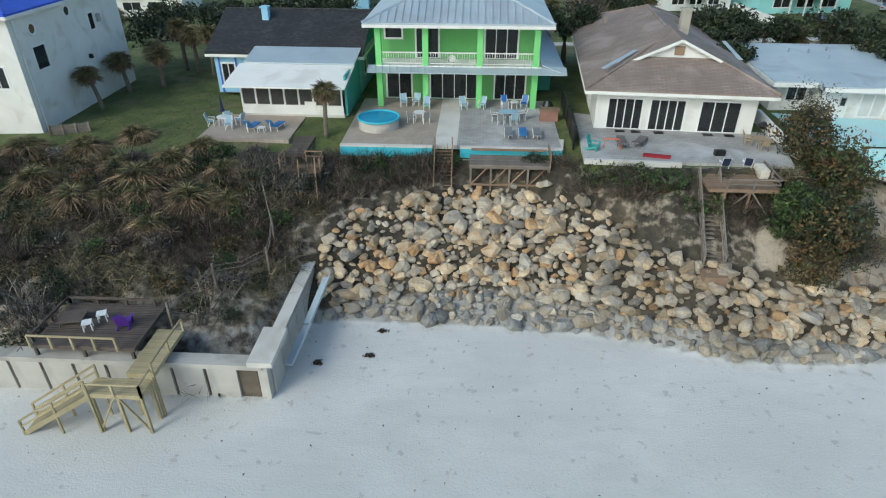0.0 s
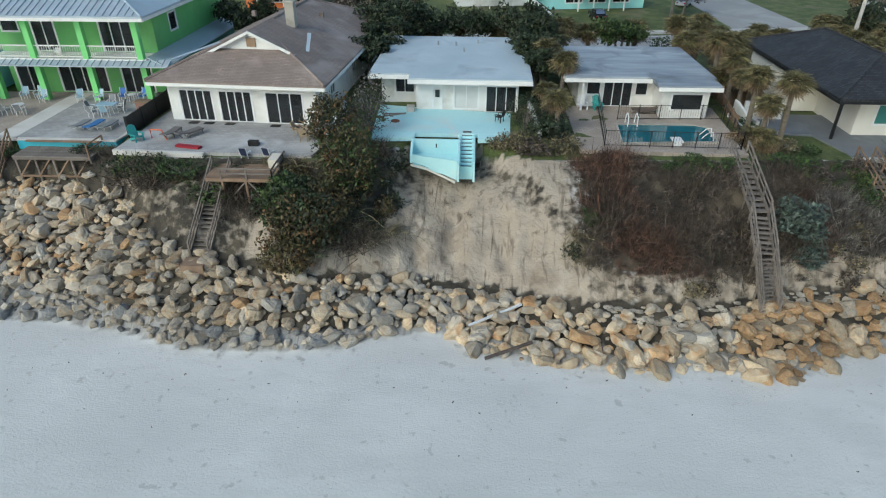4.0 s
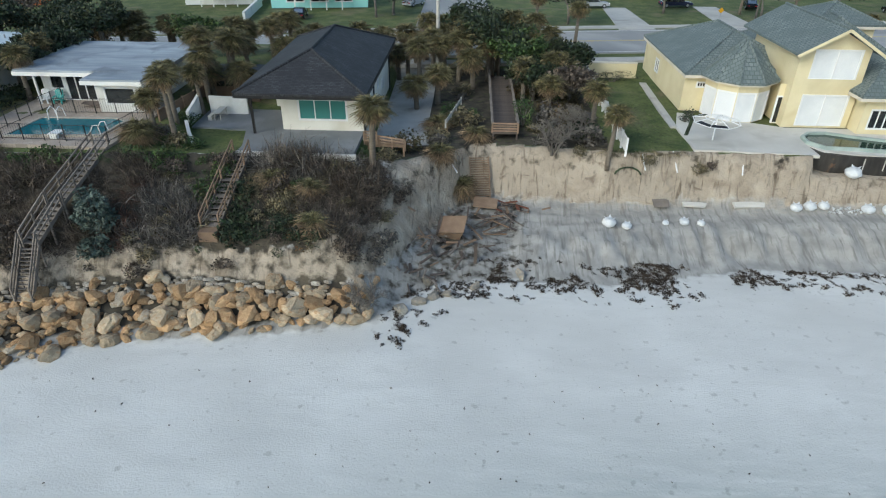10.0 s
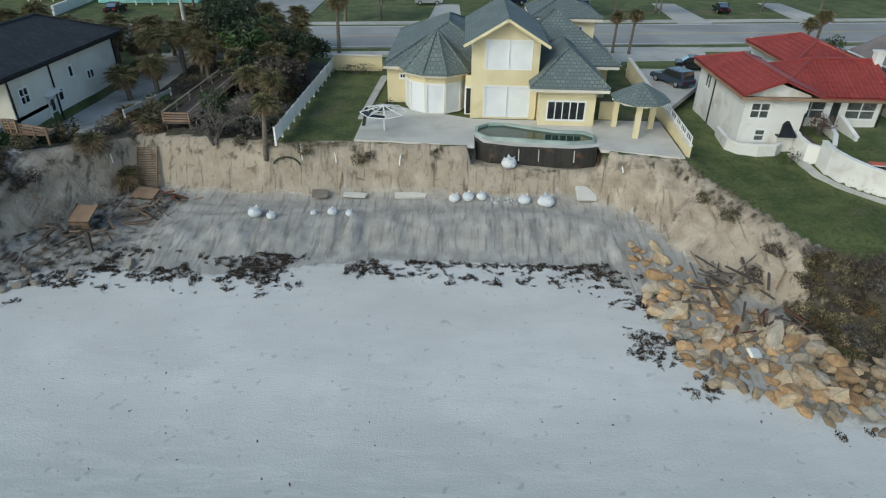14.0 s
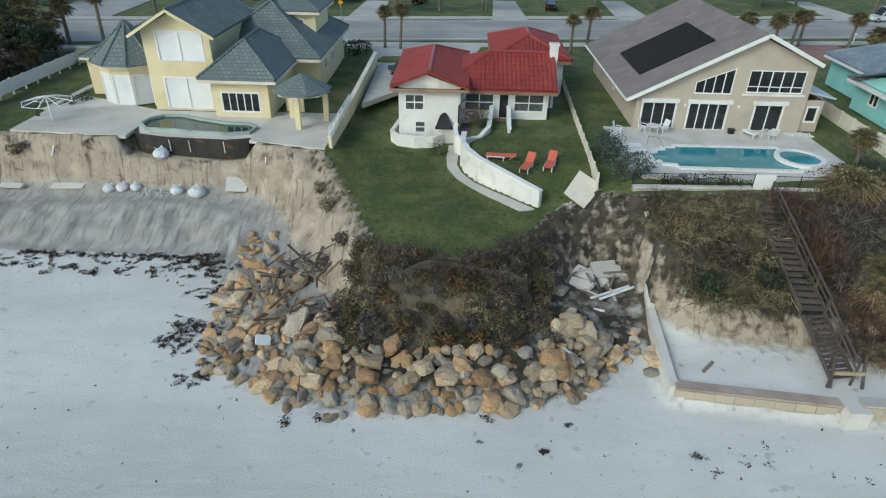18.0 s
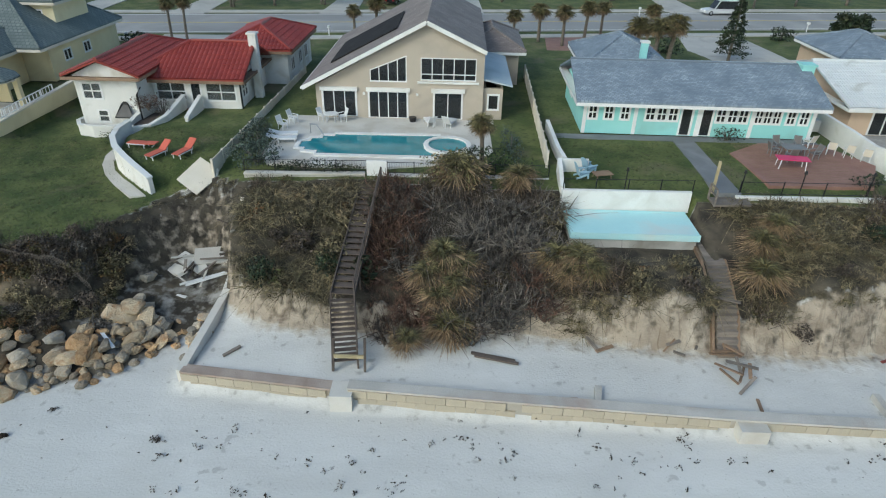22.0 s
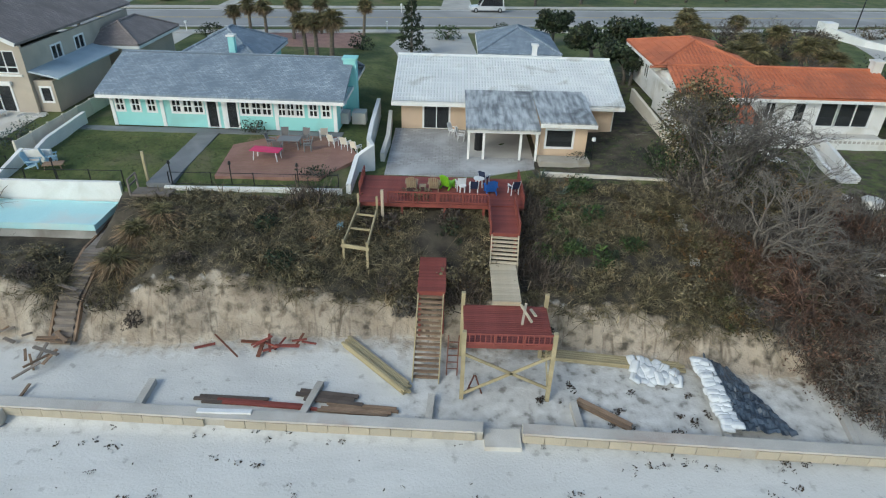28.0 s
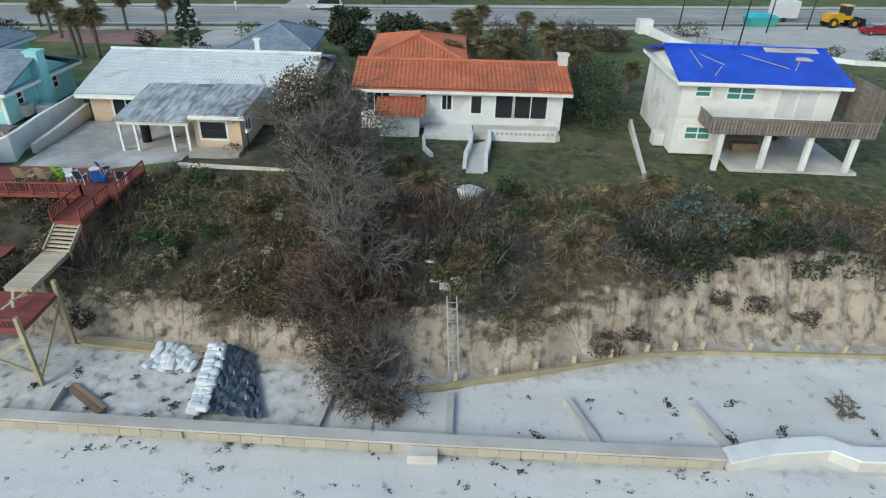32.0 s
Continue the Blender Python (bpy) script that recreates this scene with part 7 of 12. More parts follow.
wall_run("pool_shell", "black tarred pool shell laid bare with rust stains", arc, 2.3, 3.55, .3, surf("tarred pool shell", (.014, .013, .012), (.045, .04, .036), 1.2, .6, stain=(.14, .075, .04), stain_scale=.8, stain_lo=.6, stain_hi=.72, stretch=(2.2, 2.2, .5), bumps=.4), None, "pool shell")
for x in (90.3, 91.6, 93.9):
    tagged(Geo().tube([(x, 40.93 - .02 * (x - 90), 3.5), (x + .02, 40.92 - .02 * (x - 90), 2.7)], .035, 6).put("pipe", "concrete_pale"), "pale broken pipe hanging on the pool shell", "pipe")
patio([(87.4, 43.0), (88.0, 41.8), (90, 41.3), (94, 41.1), (95.6, 41.6), (95.6, 45.2), (87.4, 45.2)], 3.6, "concrete_pale", "thin terrace rim round the pool", .12)
wall_run("garden_wall", "cream wall along the property line", [(101.0, 40.3), (101.2, 47), (101.4, 60)], 3.4, [4.2, 4.5, 5.0], .22, "stucco_yellow", "cream", "wall")
rl = thing("metal_fence", "white railing on the cream wall", "fence", (101.0, 40.3, 4.2))
railing(rl, [(0, 0, .1), (.2, 6.5, .3)], "frame_white", .55, 1.3, (1.0, .2), baluster=.35, w=.07)

# red-tiled house: curved white wall, path and side fence
wall_run("curved_wall", "curving white garden wall", GARDEN_CURVE[::-1], 2.3, [4.6, 4.55, 4.5, 4.4, 4.3, 4.1, 3.85], .24, "stucco_white", "white", "wall", .05)
patio([(108.5, 42.8), (108.4, 40.6), (108.5, 39.0), (109.0, 37.6), (109.8, 36.3), (111.0, 34.9), (112.6, 33.4), (113.4, 33.6), (112.2, 34.8), (111.1, 35.8), (110.1, 36.9), (109.4, 38.2), (109.1, 39.4), (109.2, 42.8)], 2.98, "patio", "pale curving garden path", .35, "path")
wall_run("planter_wall", "round white planter wall", [(109.25, 44.9), (108.9, 42.7), (109.0, 41.5), (109.6, 40.9), (110.5, 41.3), (111.1, 42.5), (111.35, 45.1)], 2.6, [4.6, 4.2, 4.1, 4.1, 4.15, 4.4, 5.0], .22, "stucco_white", "white", "wall", .04)
patio([(109.2, 44.7), (108.95, 42.7), (109.1, 41.5), (109.6, 41.0), (110.4, 41.4), (111.0, 42.5), (111.25, 44.7)], 3.9, "wood_dark", "dark soil in the round planter", .8, "planter_soil")
rs = thing("steps", "terracotta tiled steps to the front door", "steps", (111.5, 42.6, 2.95))
for i in range(7):
    Geo().box(0, .37 * i, -.2, .85, .37 * i + .38, .17 * (i + 1)).put("step", "tile_orange" if i % 2 else "wood_terra", rs)
wall_run("stair_wall", "white stair cheek wall", [(112.45, 42.4), (112.5, 45.1)], 2.6, [4.3, 5.0], .2, "stucco_white", "white", "wall", .04)
wall_run("garden_wall", "white low wall round the lower corner of the house", [(104.9, 46.2), (104.6, 43.4), (105.1, 42.6), (106.2, 42.3), (107.4, 42.4), (108.0, 43.0)], 2.5, [3.5, 3.6, 3.6, 3.6, 3.6, 3.6], .2, "stucco_white", "white", "wall", .04)
panel_fence("beige vinyl fence between the lots", [(116.85, 34.8), (117.5, 55)], 3.6, 1.05, "cream", 1.5)

# tan house: pool terrace
patio([(118.9, 36.8), (119.6, 35.6), (126, 35.5), (131.2, 36.4), (132.3, 38.2), (132.2, 44.0), (118.9, 44.0)], 4.2, "concrete_pale", "pale pool terrace")
tnp = [(121.2, 37.6), (122.0, 37.5), (122.0, 37.1), (129.0, 37.1), (129.0, 37.4), (129.5, 37.4), (129.5, 38.0), (129.0, 40.5), (122.6, 40.4), (122.6, 40.1), (121.9, 40.1), (121.9, 39.7), (121.3, 39.6), (121.3, 39.2), (120.8, 39.0), (120.8, 38.0), (121.2, 38.0)]
pool("clear teal pool with stepped ends", tnp, 4.2, "water_teal", "white", .3, .1)
spa = [(129.6 + 1.15 * math.cos(a), 38.7 + 1.15 * math.sin(a)) for a in [2 * math.pi * i / 20 for i in range(20)]]
pool("round raised spa with teal water", spa, 4.32, "water_teal", "white", .28, .12)
tagged(Geo().disc(129.6, 38.7, 4.2, 4.34, 1.4, 24).put("spa_base", "white"), "white raised spa base", "spa")
wall_run("retaining_wall", "grey retaining wall below the terrace", [(118.7, 34.4), (125.2, 34.7)], 3.0, 4.1, .25, "concrete", "concrete_pale", "retaining wall")
wall_run("retaining_wall", "grey retaining wall below the terrace", [(126.5, 34.8), (135.2, 34.9)], 3.0, 4.0, .25, "concrete", "concrete_pale", "retaining wall")
iron_fence("black iron fence on the terrace edge", [(118.7, 34.5), (125.3, 34.8)], 4.15, .7)
iron_fence("black iron fence on the terrace edge", [(126.4, 34.9), (135.2, 35.0)], 4.05, .7)
tagged(Geo().box(125.3, 34.7, 3.9, 126.4, 34.76, 4.9).put("gate", "frame_white"), "white metal gate at the stair head", "gate")
panel_fence("beige wall fence along the lot", [(135.2, 36.0), (135.6, 55)], 4.1, 1.1, "cream", 1.6)
stairs("long dark boardwalk stair down the dune", (125.6, 34.3, 4.0), (125.25, 26.3, 2.0), 1.0, "wood_dark", rise=.10, both=False)
stairs("dark stair flight over the scarp to the sand", (125.25, 26.2, 1.95), (125.7, 23.7, .4), 1.0, "wood_dark", rise=.12, both=False)
tl = thing("timber_trestle", "weathered posts and yellow beam at the stair's foot", "trestle", (125.2, 23.5, .2))
for x in (0, 1.35):
    Geo().bar((x, 0, -.2), (x * .96 + .03, .5, 1.2), .1).put("post", "wood_dark", tl)
Geo().box(.05, .1, .42, 1.3, .18, .58).put("beam", "wood_yellow", tl)

# aqua house: lawn walls, covered basin, stone steps, red boards
wall_run("garden_wall", "white wall below the lawn", [(135.6, 32.9), (142.3, 33.0)], 3.2, 4.36, .2, "white", None, "wall")
wall_run("garden_wall", "low white kerb wall below the patio", [(144.6, 33.0), (153.8, 33.2)], 3.5, 4.2, .2, "white", None, "wall")
cb = thing("covered_basin", "bright pale blue covered basin on the slope", "basin", (135.8, 30.2, 2.2))
Geo().box(0, 0, .78, 6.3, 2.55, 1.08).put("basin_top", "pool_blue", cb)
Geo().box(.1, .12, -.6, 6.2, 2.5, .775).put("basin_wall", "concrete", cb, "grey stained concrete side")
for y in (0, 2.47):
    Geo().box(0, y, 1.083, 6.3, y + .08, 1.12).put("rim", "pool_blue", cb)
patio(rect(143.6, 144.9, 33.1, 41.3), 4.3, "patio_dark", "grey concrete garden walk")
patio(rect(136, 152.6, 40.7, 41.5), 4.29, "patio_dark", "grey concrete walk along the house")
patio([(146.8, 34.2), (152.4, 34.3), (154.2, 37.4), (152.6, 40.6), (148.8, 40.6), (146.4, 38.8)], 4.31, "wood_terra", "red-brown boarded patio", .2)
bl = Geo()
for i in range(28):
    y = 34.4 + i * .22
    bl.box(147.0, y, 4.312, 152.4, y + .03, 4.32)
bl.put("board_joint", "wood_brown")
tagged(bpy.data.objects["board_joint"], "dark joints between patio boards", "decking", kind="structure")
lv = thing("landing", "weathered wooden landing at the lawn's edge", "deck", (143.2, 32.1, 4.1))
Geo().flat([(0, 0), (1.9, .1), (2.0, .9), (0, .9)], -.12, 0).put("platform", "wood_grey", lv)
railing(lv, [(0, .9, 0), (0, 0, 0)], "wood_grey", .8, .9)
gs = thing("stone_steps", "weathered grey steps down the dune", "steps", (142.7, 32.0, 4.15))
for i in range(30):
    y = 32.0 - .23 * i
    z = zat(142.3, y) + .12 - 4.15
    Geo().box(-.48 - .012 * i, -.23 * i - .24, z - .35, .42 - .012 * i, -.23 * i, z).put("step", "wood_grey", gs)
for k in (-.62, .5):
    for i in range(0, 30, 6):
        j = min(i + 6, 29)
        Geo().bar((k - .012 * i, -.23 * i, zat(142.3, 32 - .23 * i) - 4.15), (k - .012 * j, -.23 * j, zat(142.3, 32 - .23 * j) - 4.15), .12, .22).put("stringer", "wood_brown", gs)
iron_fence("thin black post and rail fence", [(135.7, 33.0), (142.4, 33.2)], 4.15, .75, 1.9, bars=0)
iron_fence("thin black post and rail fence", [(144.8, 33.2), (153.6, 33.4)], 4.15, .75, 2.2, bars=0)
zig = [(154.4, 46), (154.5, 41), (154.6, 38.4), (155.0, 36.9), (154.2, 36.2), (154.1, 33.4)]
wall_run("garden_wall", "white zigzag wall between the lots", zig, 3.5, [5.2, 5.2, 5.1, 5.3, 4.9, 4.4], .25, "white", None, "wall")
wall_run("garden_wall", "peach low wall beside the paver patio", [(155.3, 45), (155.5, 41), (155.4, 38.2)], 3.4, [4.7, 4.5, 4.3], .25, "cream", None, "wall")
wall_run("garden_wall", "white wall beside the lawn", [(135.9, 42), (136.0, 37.6), (136.2, 36.2)], 4.0, [5.0, 4.9, 4.8], .22, "white", None, "wall")
wall_run("garden_wall", "white corner wall beside the lawn", [(135.8, 35.6), (135.7, 33.2)], 4.0, [5.0, 4.4], .22, "white", None, "wall")
tagged(Geo().box(135.9, 35.5, 4.1, 137.4, 35.7, 4.95).put("wall_panel", "white"), "white wall stub on the lawn", "wall", kind="structure")

# white-tiled house: paver patio, red decks and stairs
patio([(155.7, 36.2), (161, 36.2), (164.4, 37.6), (164.5, 39.2), (160.6, 39.2), (160.6, 44), (155.7, 44)], 3.8, "pavers_grey", "pale grey paver patio")
patio(rect(160.6, 164.5, 38.6, 44), 3.79, "concrete", "grey porch floor")
wall_run("retaining_wall", "low white retaining wall", [(164.6, 36.6), (172.9, 36.0), (173.0, 34.9)], 3.2, 4.05, .22, "cream", None, "retaining wall")
wall_run("garden_wall", "cream garden wall between the lots", [(173.4, 37.8), (173.3, 51)], 3.7, [4.6, 5.0], .22, "cream", None, "wall")
rd = deck("red-stained deck above the dune", 154.7, 163.2, 32.2, 35.6, 4.0, "wood_red", boards="x", posts=[(x, 32.3, 2.6) for x in (154.9, 157, 159.2, 161.2, 163.0)])
railing(rd, [(1.6, 0, 0), (6.7, 0, 0)], "wood_red", .62, 1.3, (1.0, .15), baluster=.16)
railing(rd, [(8.5, 0, 0), (8.5, 3.2, 0)], "wood_red", .62, 1.3, (1.0, .15), baluster=.2)
railing(rd, [(0, 1.2, 0), (0, 3.2, 0)], "wood_red", .62, 1.3, (1.0, .15), baluster=.2)
rw = deck("red-stained walkway from the deck", 161.4, 162.75, 29.4, 32.2, 3.95, "wood_red", boards="x", posts=[(161.5, 29.5, 2.6), (162.6, 29.5, 2.6)])
railing(rw, [(0, 0, 0), (0, 2.8, 0)], "wood_red", .62, 1.3, (1.0, .15), baluster=.18)
railing(rw, [(1.35, 0, 0), (1.35, 2.8, 0)], "wood_red", .62, 1.3, (1.0, .15), baluster=.18)
stairs("pale new stair between two deck platforms", (162.1, 29.4, 3.9), (162.0, 28.2, 3.05), 1.2, "wood_pale", rail=False, rise=.13)
deck("pale new boards bridging the slope", 161.35, 162.55, 25.2, 28.2, 3.0, "wood_pale", boards="x", posts=[(161.45, 26, 1.8), (162.45, 26, 1.8)])
lp = deck("red-stained lower platform on tall yellow posts", 160.1, 163.6, 22.6, 25.2, 2.8, "wood_red", boards="x")
for x, y in ((0, 0), (3.5, 0), (0, 2.6), (3.5, 2.6)):
    Geo().box(x - .08, y - .08, -3.05, x + .08, y + .08, .62).put("post", "wood_yellow", lp)
railing(lp, [(0, 0, 0), (3.5, 0, 0)], "wood_red", .5, 1.2, (1.0, .15), baluster=.2, w=.07)
for a, b in (((0, 0, -2.6), (3.5, 0, -.5)), ((0, 0, -.5), (3.5, 0, -2.2)), ((3.5, 0, -2.6), (3.5, 2.5, -.5))):
    Geo().bar(a, b, .06, .12).put("brace", "wood_yellow", lp)
for a, b in (((2.3, .3, .06), (2.6, 1.7, .1)), ((2.7, .4, .1), (2.3, 1.2, .4)), ((2.8, .3, .5), (2.75, 1.3, .1))):
    tagged(Geo().bar(Vector(a) + Vector((160.1, 23.2, 3.05)), Vector(b) + Vector((160.1, 23.2, 3.05)), .1, .05).put("plank", "wood_pale"), "pale offcut plank on the platform", "plank")
deck("red-stained stair landing on the slope", 158.1, 159.35, 26.3, 29.2, 2.65, "wood_red", boards="x", posts=[(158.2, 26.4, .1), (159.25, 26.4, .1)])
stairs("new wooden stair with red treads to the sand", (158.7, 26.3, 2.6), (158.6, 23.4, -.05), 1.05, "wood_yellow", rail=False, rise=.16, tread_mat="wood_brown")
hf = thing("half_built_stairway", "half-built stairway of pale new timber", "stairway", (154.5, 28.75, 2.75))
for x, y in ((0, .1), (1.15, -.2)):
    Geo().bar((x, y, -.4), (x, y, .95), .11).put("post", "wood_yellow", hf)
    Geo().bar((x, y, .72), (x + (.35 if x == 0 else .15), y + 3.3, 1.2), .07, .17).put("stringer", "wood_yellow", hf)
    Geo().bar((x + (.33 if x == 0 else .15), y + 3.0, -.2), (x + (.33 if x == 0 else .15), y + 3.0, 1.9), .1).put("post", "wood_yellow", hf)
Geo().bar((-.08, .05, .66), (1.24, -.27, .66), .06, .18).put("beam", "wood_yellow", hf)
Geo().bar((.12, 1.3, .9), (1.25, 1.1, .9), .05, .1).put("beam", "wood_yellow", hf)
Geo().bar((.25, 2.5, 1.05), (1.3, 2.3, 1.05), .05, .1).put("beam", "wood_yellow", hf)
tagged(Geo().box(156.0, 31.5, 2.6, 156.14, 31.64, 5.0).put("timber_post", "wood_pale"), "tall pale timber post", "post")
tagged(Geo().box(153.9, 30.6, 3.1, 154.2, 31.9, 3.5).put("board_stack", "sky_blue"), "blue-grey panel leaning on the slope", "panel")

# orange-tiled house: curving white walk walls
wall_run("walk_wall", "curving white walk wall with peeling paint", [(181.65, 40.9), (181.5, 39.4), (181.2, 38.0), (181.1, 36.4)], 3.8, [4.95, 4.75, 4.65, 4.5], .22, "stucco_white", None, "wall")
wall_run("walk_wall", "curving white walk wall with peeling paint", [(182.75, 41.0), (182.7, 39.6), (182.4, 37.8), (182.3, 36.0)], 3.7, [4.95, 4.8, 4.7, 4.5], .22, "stucco_white", None, "wall")
patio([(181.7, 41.2), (181.6, 39.4), (181.3, 38), (181.2, 35.9), (182.2, 35.8), (182.3, 37.8), (182.6, 39.6), (182.65, 41.2)], 4.28, "patio", "worn curving entrance walk", .3, "path")
wall_run("walk_wall", "low white planter wall", [(178.6, 41.2), (178.7, 39.2), (179.2, 38.0)], 3.9, 4.5, .2, "stucco_white", None, "wall")
wall_run("lot_wall", "low concrete wall between the lots", [(192.6, 44.5), (192.3, 42.6), (191.2, 35.3)], 3.9, [4.8, 4.7, 4.4], .2, "concrete_pale", None, "wall")
tagged(Geo().box(177.5, 31.6, 3.3, 180.4, 31.85, 3.6).put("timber", "concrete"), "grey timber half buried in the slope", "timber")

# long low seawall with block caps, timber bulkhead and groynes
SW = ([(126.0, 22.58), (133, 22.0), (141.4, 21.45), (151, 21.03), (160.9, 20.68)], [.08, .14, .17, .23, .29], "concrete_cap")
SW2 = ([(162.4, 20.62), (171, 20.18), (179, 19.8), (185, 19.55), (190.4, 19.35)], [.33, .37, .41, .45, .48], "concrete_cap")
SW0 = ([(118.75, 23.55), (125.5, 22.65)], [-.22, -.1], surf("rust-stained seawall cap", (.34, .27, .23), (.45, .38, .33), .6, .9, fine=22, stain=(.25, .18, .145), stain_scale=.4, bumps=.35))
block = mesh_of("block", Geo().box(.012, -.07, 0, .79, .05, .36).v, Geo().box(0, 0, 0, 1, 1, 1).f, surf("tan seawall blocks", (.40, .35, .27), (.52, .46, .36), .6, .9, fine=22, stain=(.30, .235, .16), stain_scale=.6, bumps=.4, vary=.07))
for line, tops, cap in (SW0, SW, SW2):
    w = wall_run("seawall", "low tan block seawall with a pale cap" if cap == "concrete_cap" else "low tan block seawall with a rust-stained cap", line, -1.6, tops, .40, "concrete_tan", cap, "seawall", .06)
    for a, b, za, zb in zip(line[:-1], line[1:], tops[:-1], tops[1:]):
        L = math.dist(a, b)
        u = ((b[0] - a[0]) / L, (b[1] - a[1]) / L)
        rz = math.degrees(math.atan2(u[1], u[0]))
        for k in range(int(L / .8)):
            for row in range(2 if a[0] < 141 else 1):
                t = .8 * k + .4 * (row % 2) + .02
                if t + .8 < L:
                    ob = new("block", block)
                    ob.parent = w
                    ob.matrix_local = pose(U * (a[0] + u[0] * t + u[1] * .22), U * (a[1] + u[1] * t - u[0] * .22), U * (za + (zb - za) * t / L - .375 * (row + 1)), 0, 0, rz)
wall_run("seawall", "low white concrete seawall", [(190.5, 19.35), (192.2, 19.8), (194.6, 20.05), (195.4, 19.55), (206, 19.6)], -1.0, .42, .6, "concrete_pale", "white", "seawall", .05)
for x, y, w, top in ((125.75, 22.4, .9, .02), (141.75, 21.1, 1.1, .16), (161.65, 20.45, 1.4, .02), (179.4, 19.5, 1.1, .36)):
    tagged(Geo().box(x - w / 2, y - .42, -1.5, x + w / 2, y + .5, top).put("seawall_block", "concrete_pale"), "pale concrete block on the seawall", "seawall block")
wall_run("seawall_return", "concrete wall end running up to the bluff", [(118.7, 23.4), (118.95, 28.6), (119.1, 30.4), (119.2, 33.5)], -1.0, [-.15, .25, 1.0, 3.2], .36, "concrete_pale", None, "seawall")
bk = thing("timber_bulkhead", "new yellow timber bulkhead with posts", "bulkhead", (178.9, 22.7, -.85))
bpts = [(0, 0), (5.2, 1.25), (10.4, 2.6), (13, 2.9), (26, 2.9)]
for a, b in zip(bpts[:-1], bpts[1:]):
    for z in (.25, .6, .95):
        Geo().bar((*a, z), (*b, z), .14, .3).put("beam", "wood_yellow", bk)
    n = max(2, round(math.dist(a, b) / 2.1))
    for i in range(n):
        x, y = a[0] + (b[0] - a[0]) * i / n, a[1] + (b[1] - a[1]) * i / n
        Geo().box(x - .08, y + .08, -.5, x + .08, y + .25, 1.5).put("post", "wood_pale", bk)
for a, b in (((170.3, 20.7), (170.8, 24.0)), ((175.2, 20.5), (175.6, 23.0)), ((180.35, 20.2), (180.45, 22.6)), ((186.1, 20.0), (185.2, 22.4)), ((191.0, 20.0), (190.3, 22.2)), ((153.9, 21.3), (154.3, 23.0)), ((147.4, 21.5), (147.4, 22.9)), ((158.8, 21.0), (158.9, 22.5)), ((136.0, 21.9), (136.2, 22.9)), ((164.7, 20.8), (164.6, 22.3))):
    tagged(Geo().bar((*a, zat(*a) + .1), (*b, zat(*b) + .12), .28, .3).put("groyne_beam", "concrete"), "half-buried concrete tie beam", "beam")


# ---- boulders ----
def rock_mesh(seed, mat, squash=.75, cuts=6):
    """A quarried block: the hull of jittered points on a rounded box, its corners knocked off."""
    bm = bmesh.new()
    r = random.Random(seed)
    sx, sy = r.uniform(.95, 1.6), r.uniform(.7, 1.05)
    off = Vector((seed * 3.7, seed * 1.3, seed * 2.1))
    for i in range(15 + cuts):
        d = Vector((r.gauss(0, 1), r.gauss(0, 1), r.gauss(0, 1))).normalized()
        k = .98 / (abs(d.x) ** 3.4 + abs(d.y) ** 3.4 + abs(d.z) ** 3.4) ** (1 / 3.4)
        k *= 1 + .28 * noise.noise(d * 1.3 + off) + r.uniform(-.05, .05)
        bm.verts.new(Vector((d.x * k * sx, d.y * k * sy, d.z * k * squash)) * U)
    hull = bmesh.ops.convex_hull(bm, input=bm.verts)
    loose = [v for v in bm.verts if not v.link_faces]
    bmesh.ops.delete(bm, geom=loose, context="VERTS")
    bmesh.ops.recalc_face_normals(bm, faces=bm.faces)
    bmesh.ops.triangulate(bm, faces=bm.faces)
    bmesh.ops.subdivide_edges(bm, edges=bm.edges, cuts=1, use_grid_fill=True, smooth=.2)
    for v in bm.verts:
        v.co += v.co.normalized() * (.16 * noise.noise(v.co * 1.5 + off) + .13 * noise.noise(v.co * 3.6 + off)) * U
    me = bpy.data.meshes.new("boulder")
    bm.to_mesh(me)
    bm.free()
    me.polygons.foreach_set("use_smooth", [False] * len(me.polygons))
    me.materials.append(mat)
    return me


def rock_mat(name, c1, c2, stain):
    return surf(name, c1, c2, 1.6, .9, fine=11, stain=stain, stain_scale=1.5, stain_lo=.5, stain_hi=.72, bumps=1.0, vary=.34)


def rock_mat_joined(name, c1, c2, stain):
    return surf(name, c1, c2, 1.6, .9, fine=11, stain=stain, stain_scale=1.5, stain_lo=.5, stain_hi=.72, bumps=1.0, vary=.34, island=True)


ROCK = {"grey": ((.25, .228, .195), (.41, .378, .325), (.34, .27, .185)), "beige": ((.32, .277, .217), (.50, .44, .355), (.35, .25, .155)),
        "tan": ((.41, .318, .21), (.58, .475, .335), (.38, .22, .11)), "orange": ((.40, .245, .12), (.56, .385, .22), (.31, .16, .07)),
        "damp": ((.19, .188, .18), (.31, .305, .29), (.15, .148, .14))}
ROCK_M = {k: rock_mat(k + " boulder", *v) for k, v in ROCK.items()}
ROCK_J = {k: rock_mat_joined(k + " joined boulders", *v) for k, v in ROCK.items()}
SHAPES = {k: [rock_mesh(i * 7 + j, ROCK_M[k], .6 + .05 * (i % 5), 8 + i % 5) for i in range(9)] for j, k in enumerate(ROCK)}


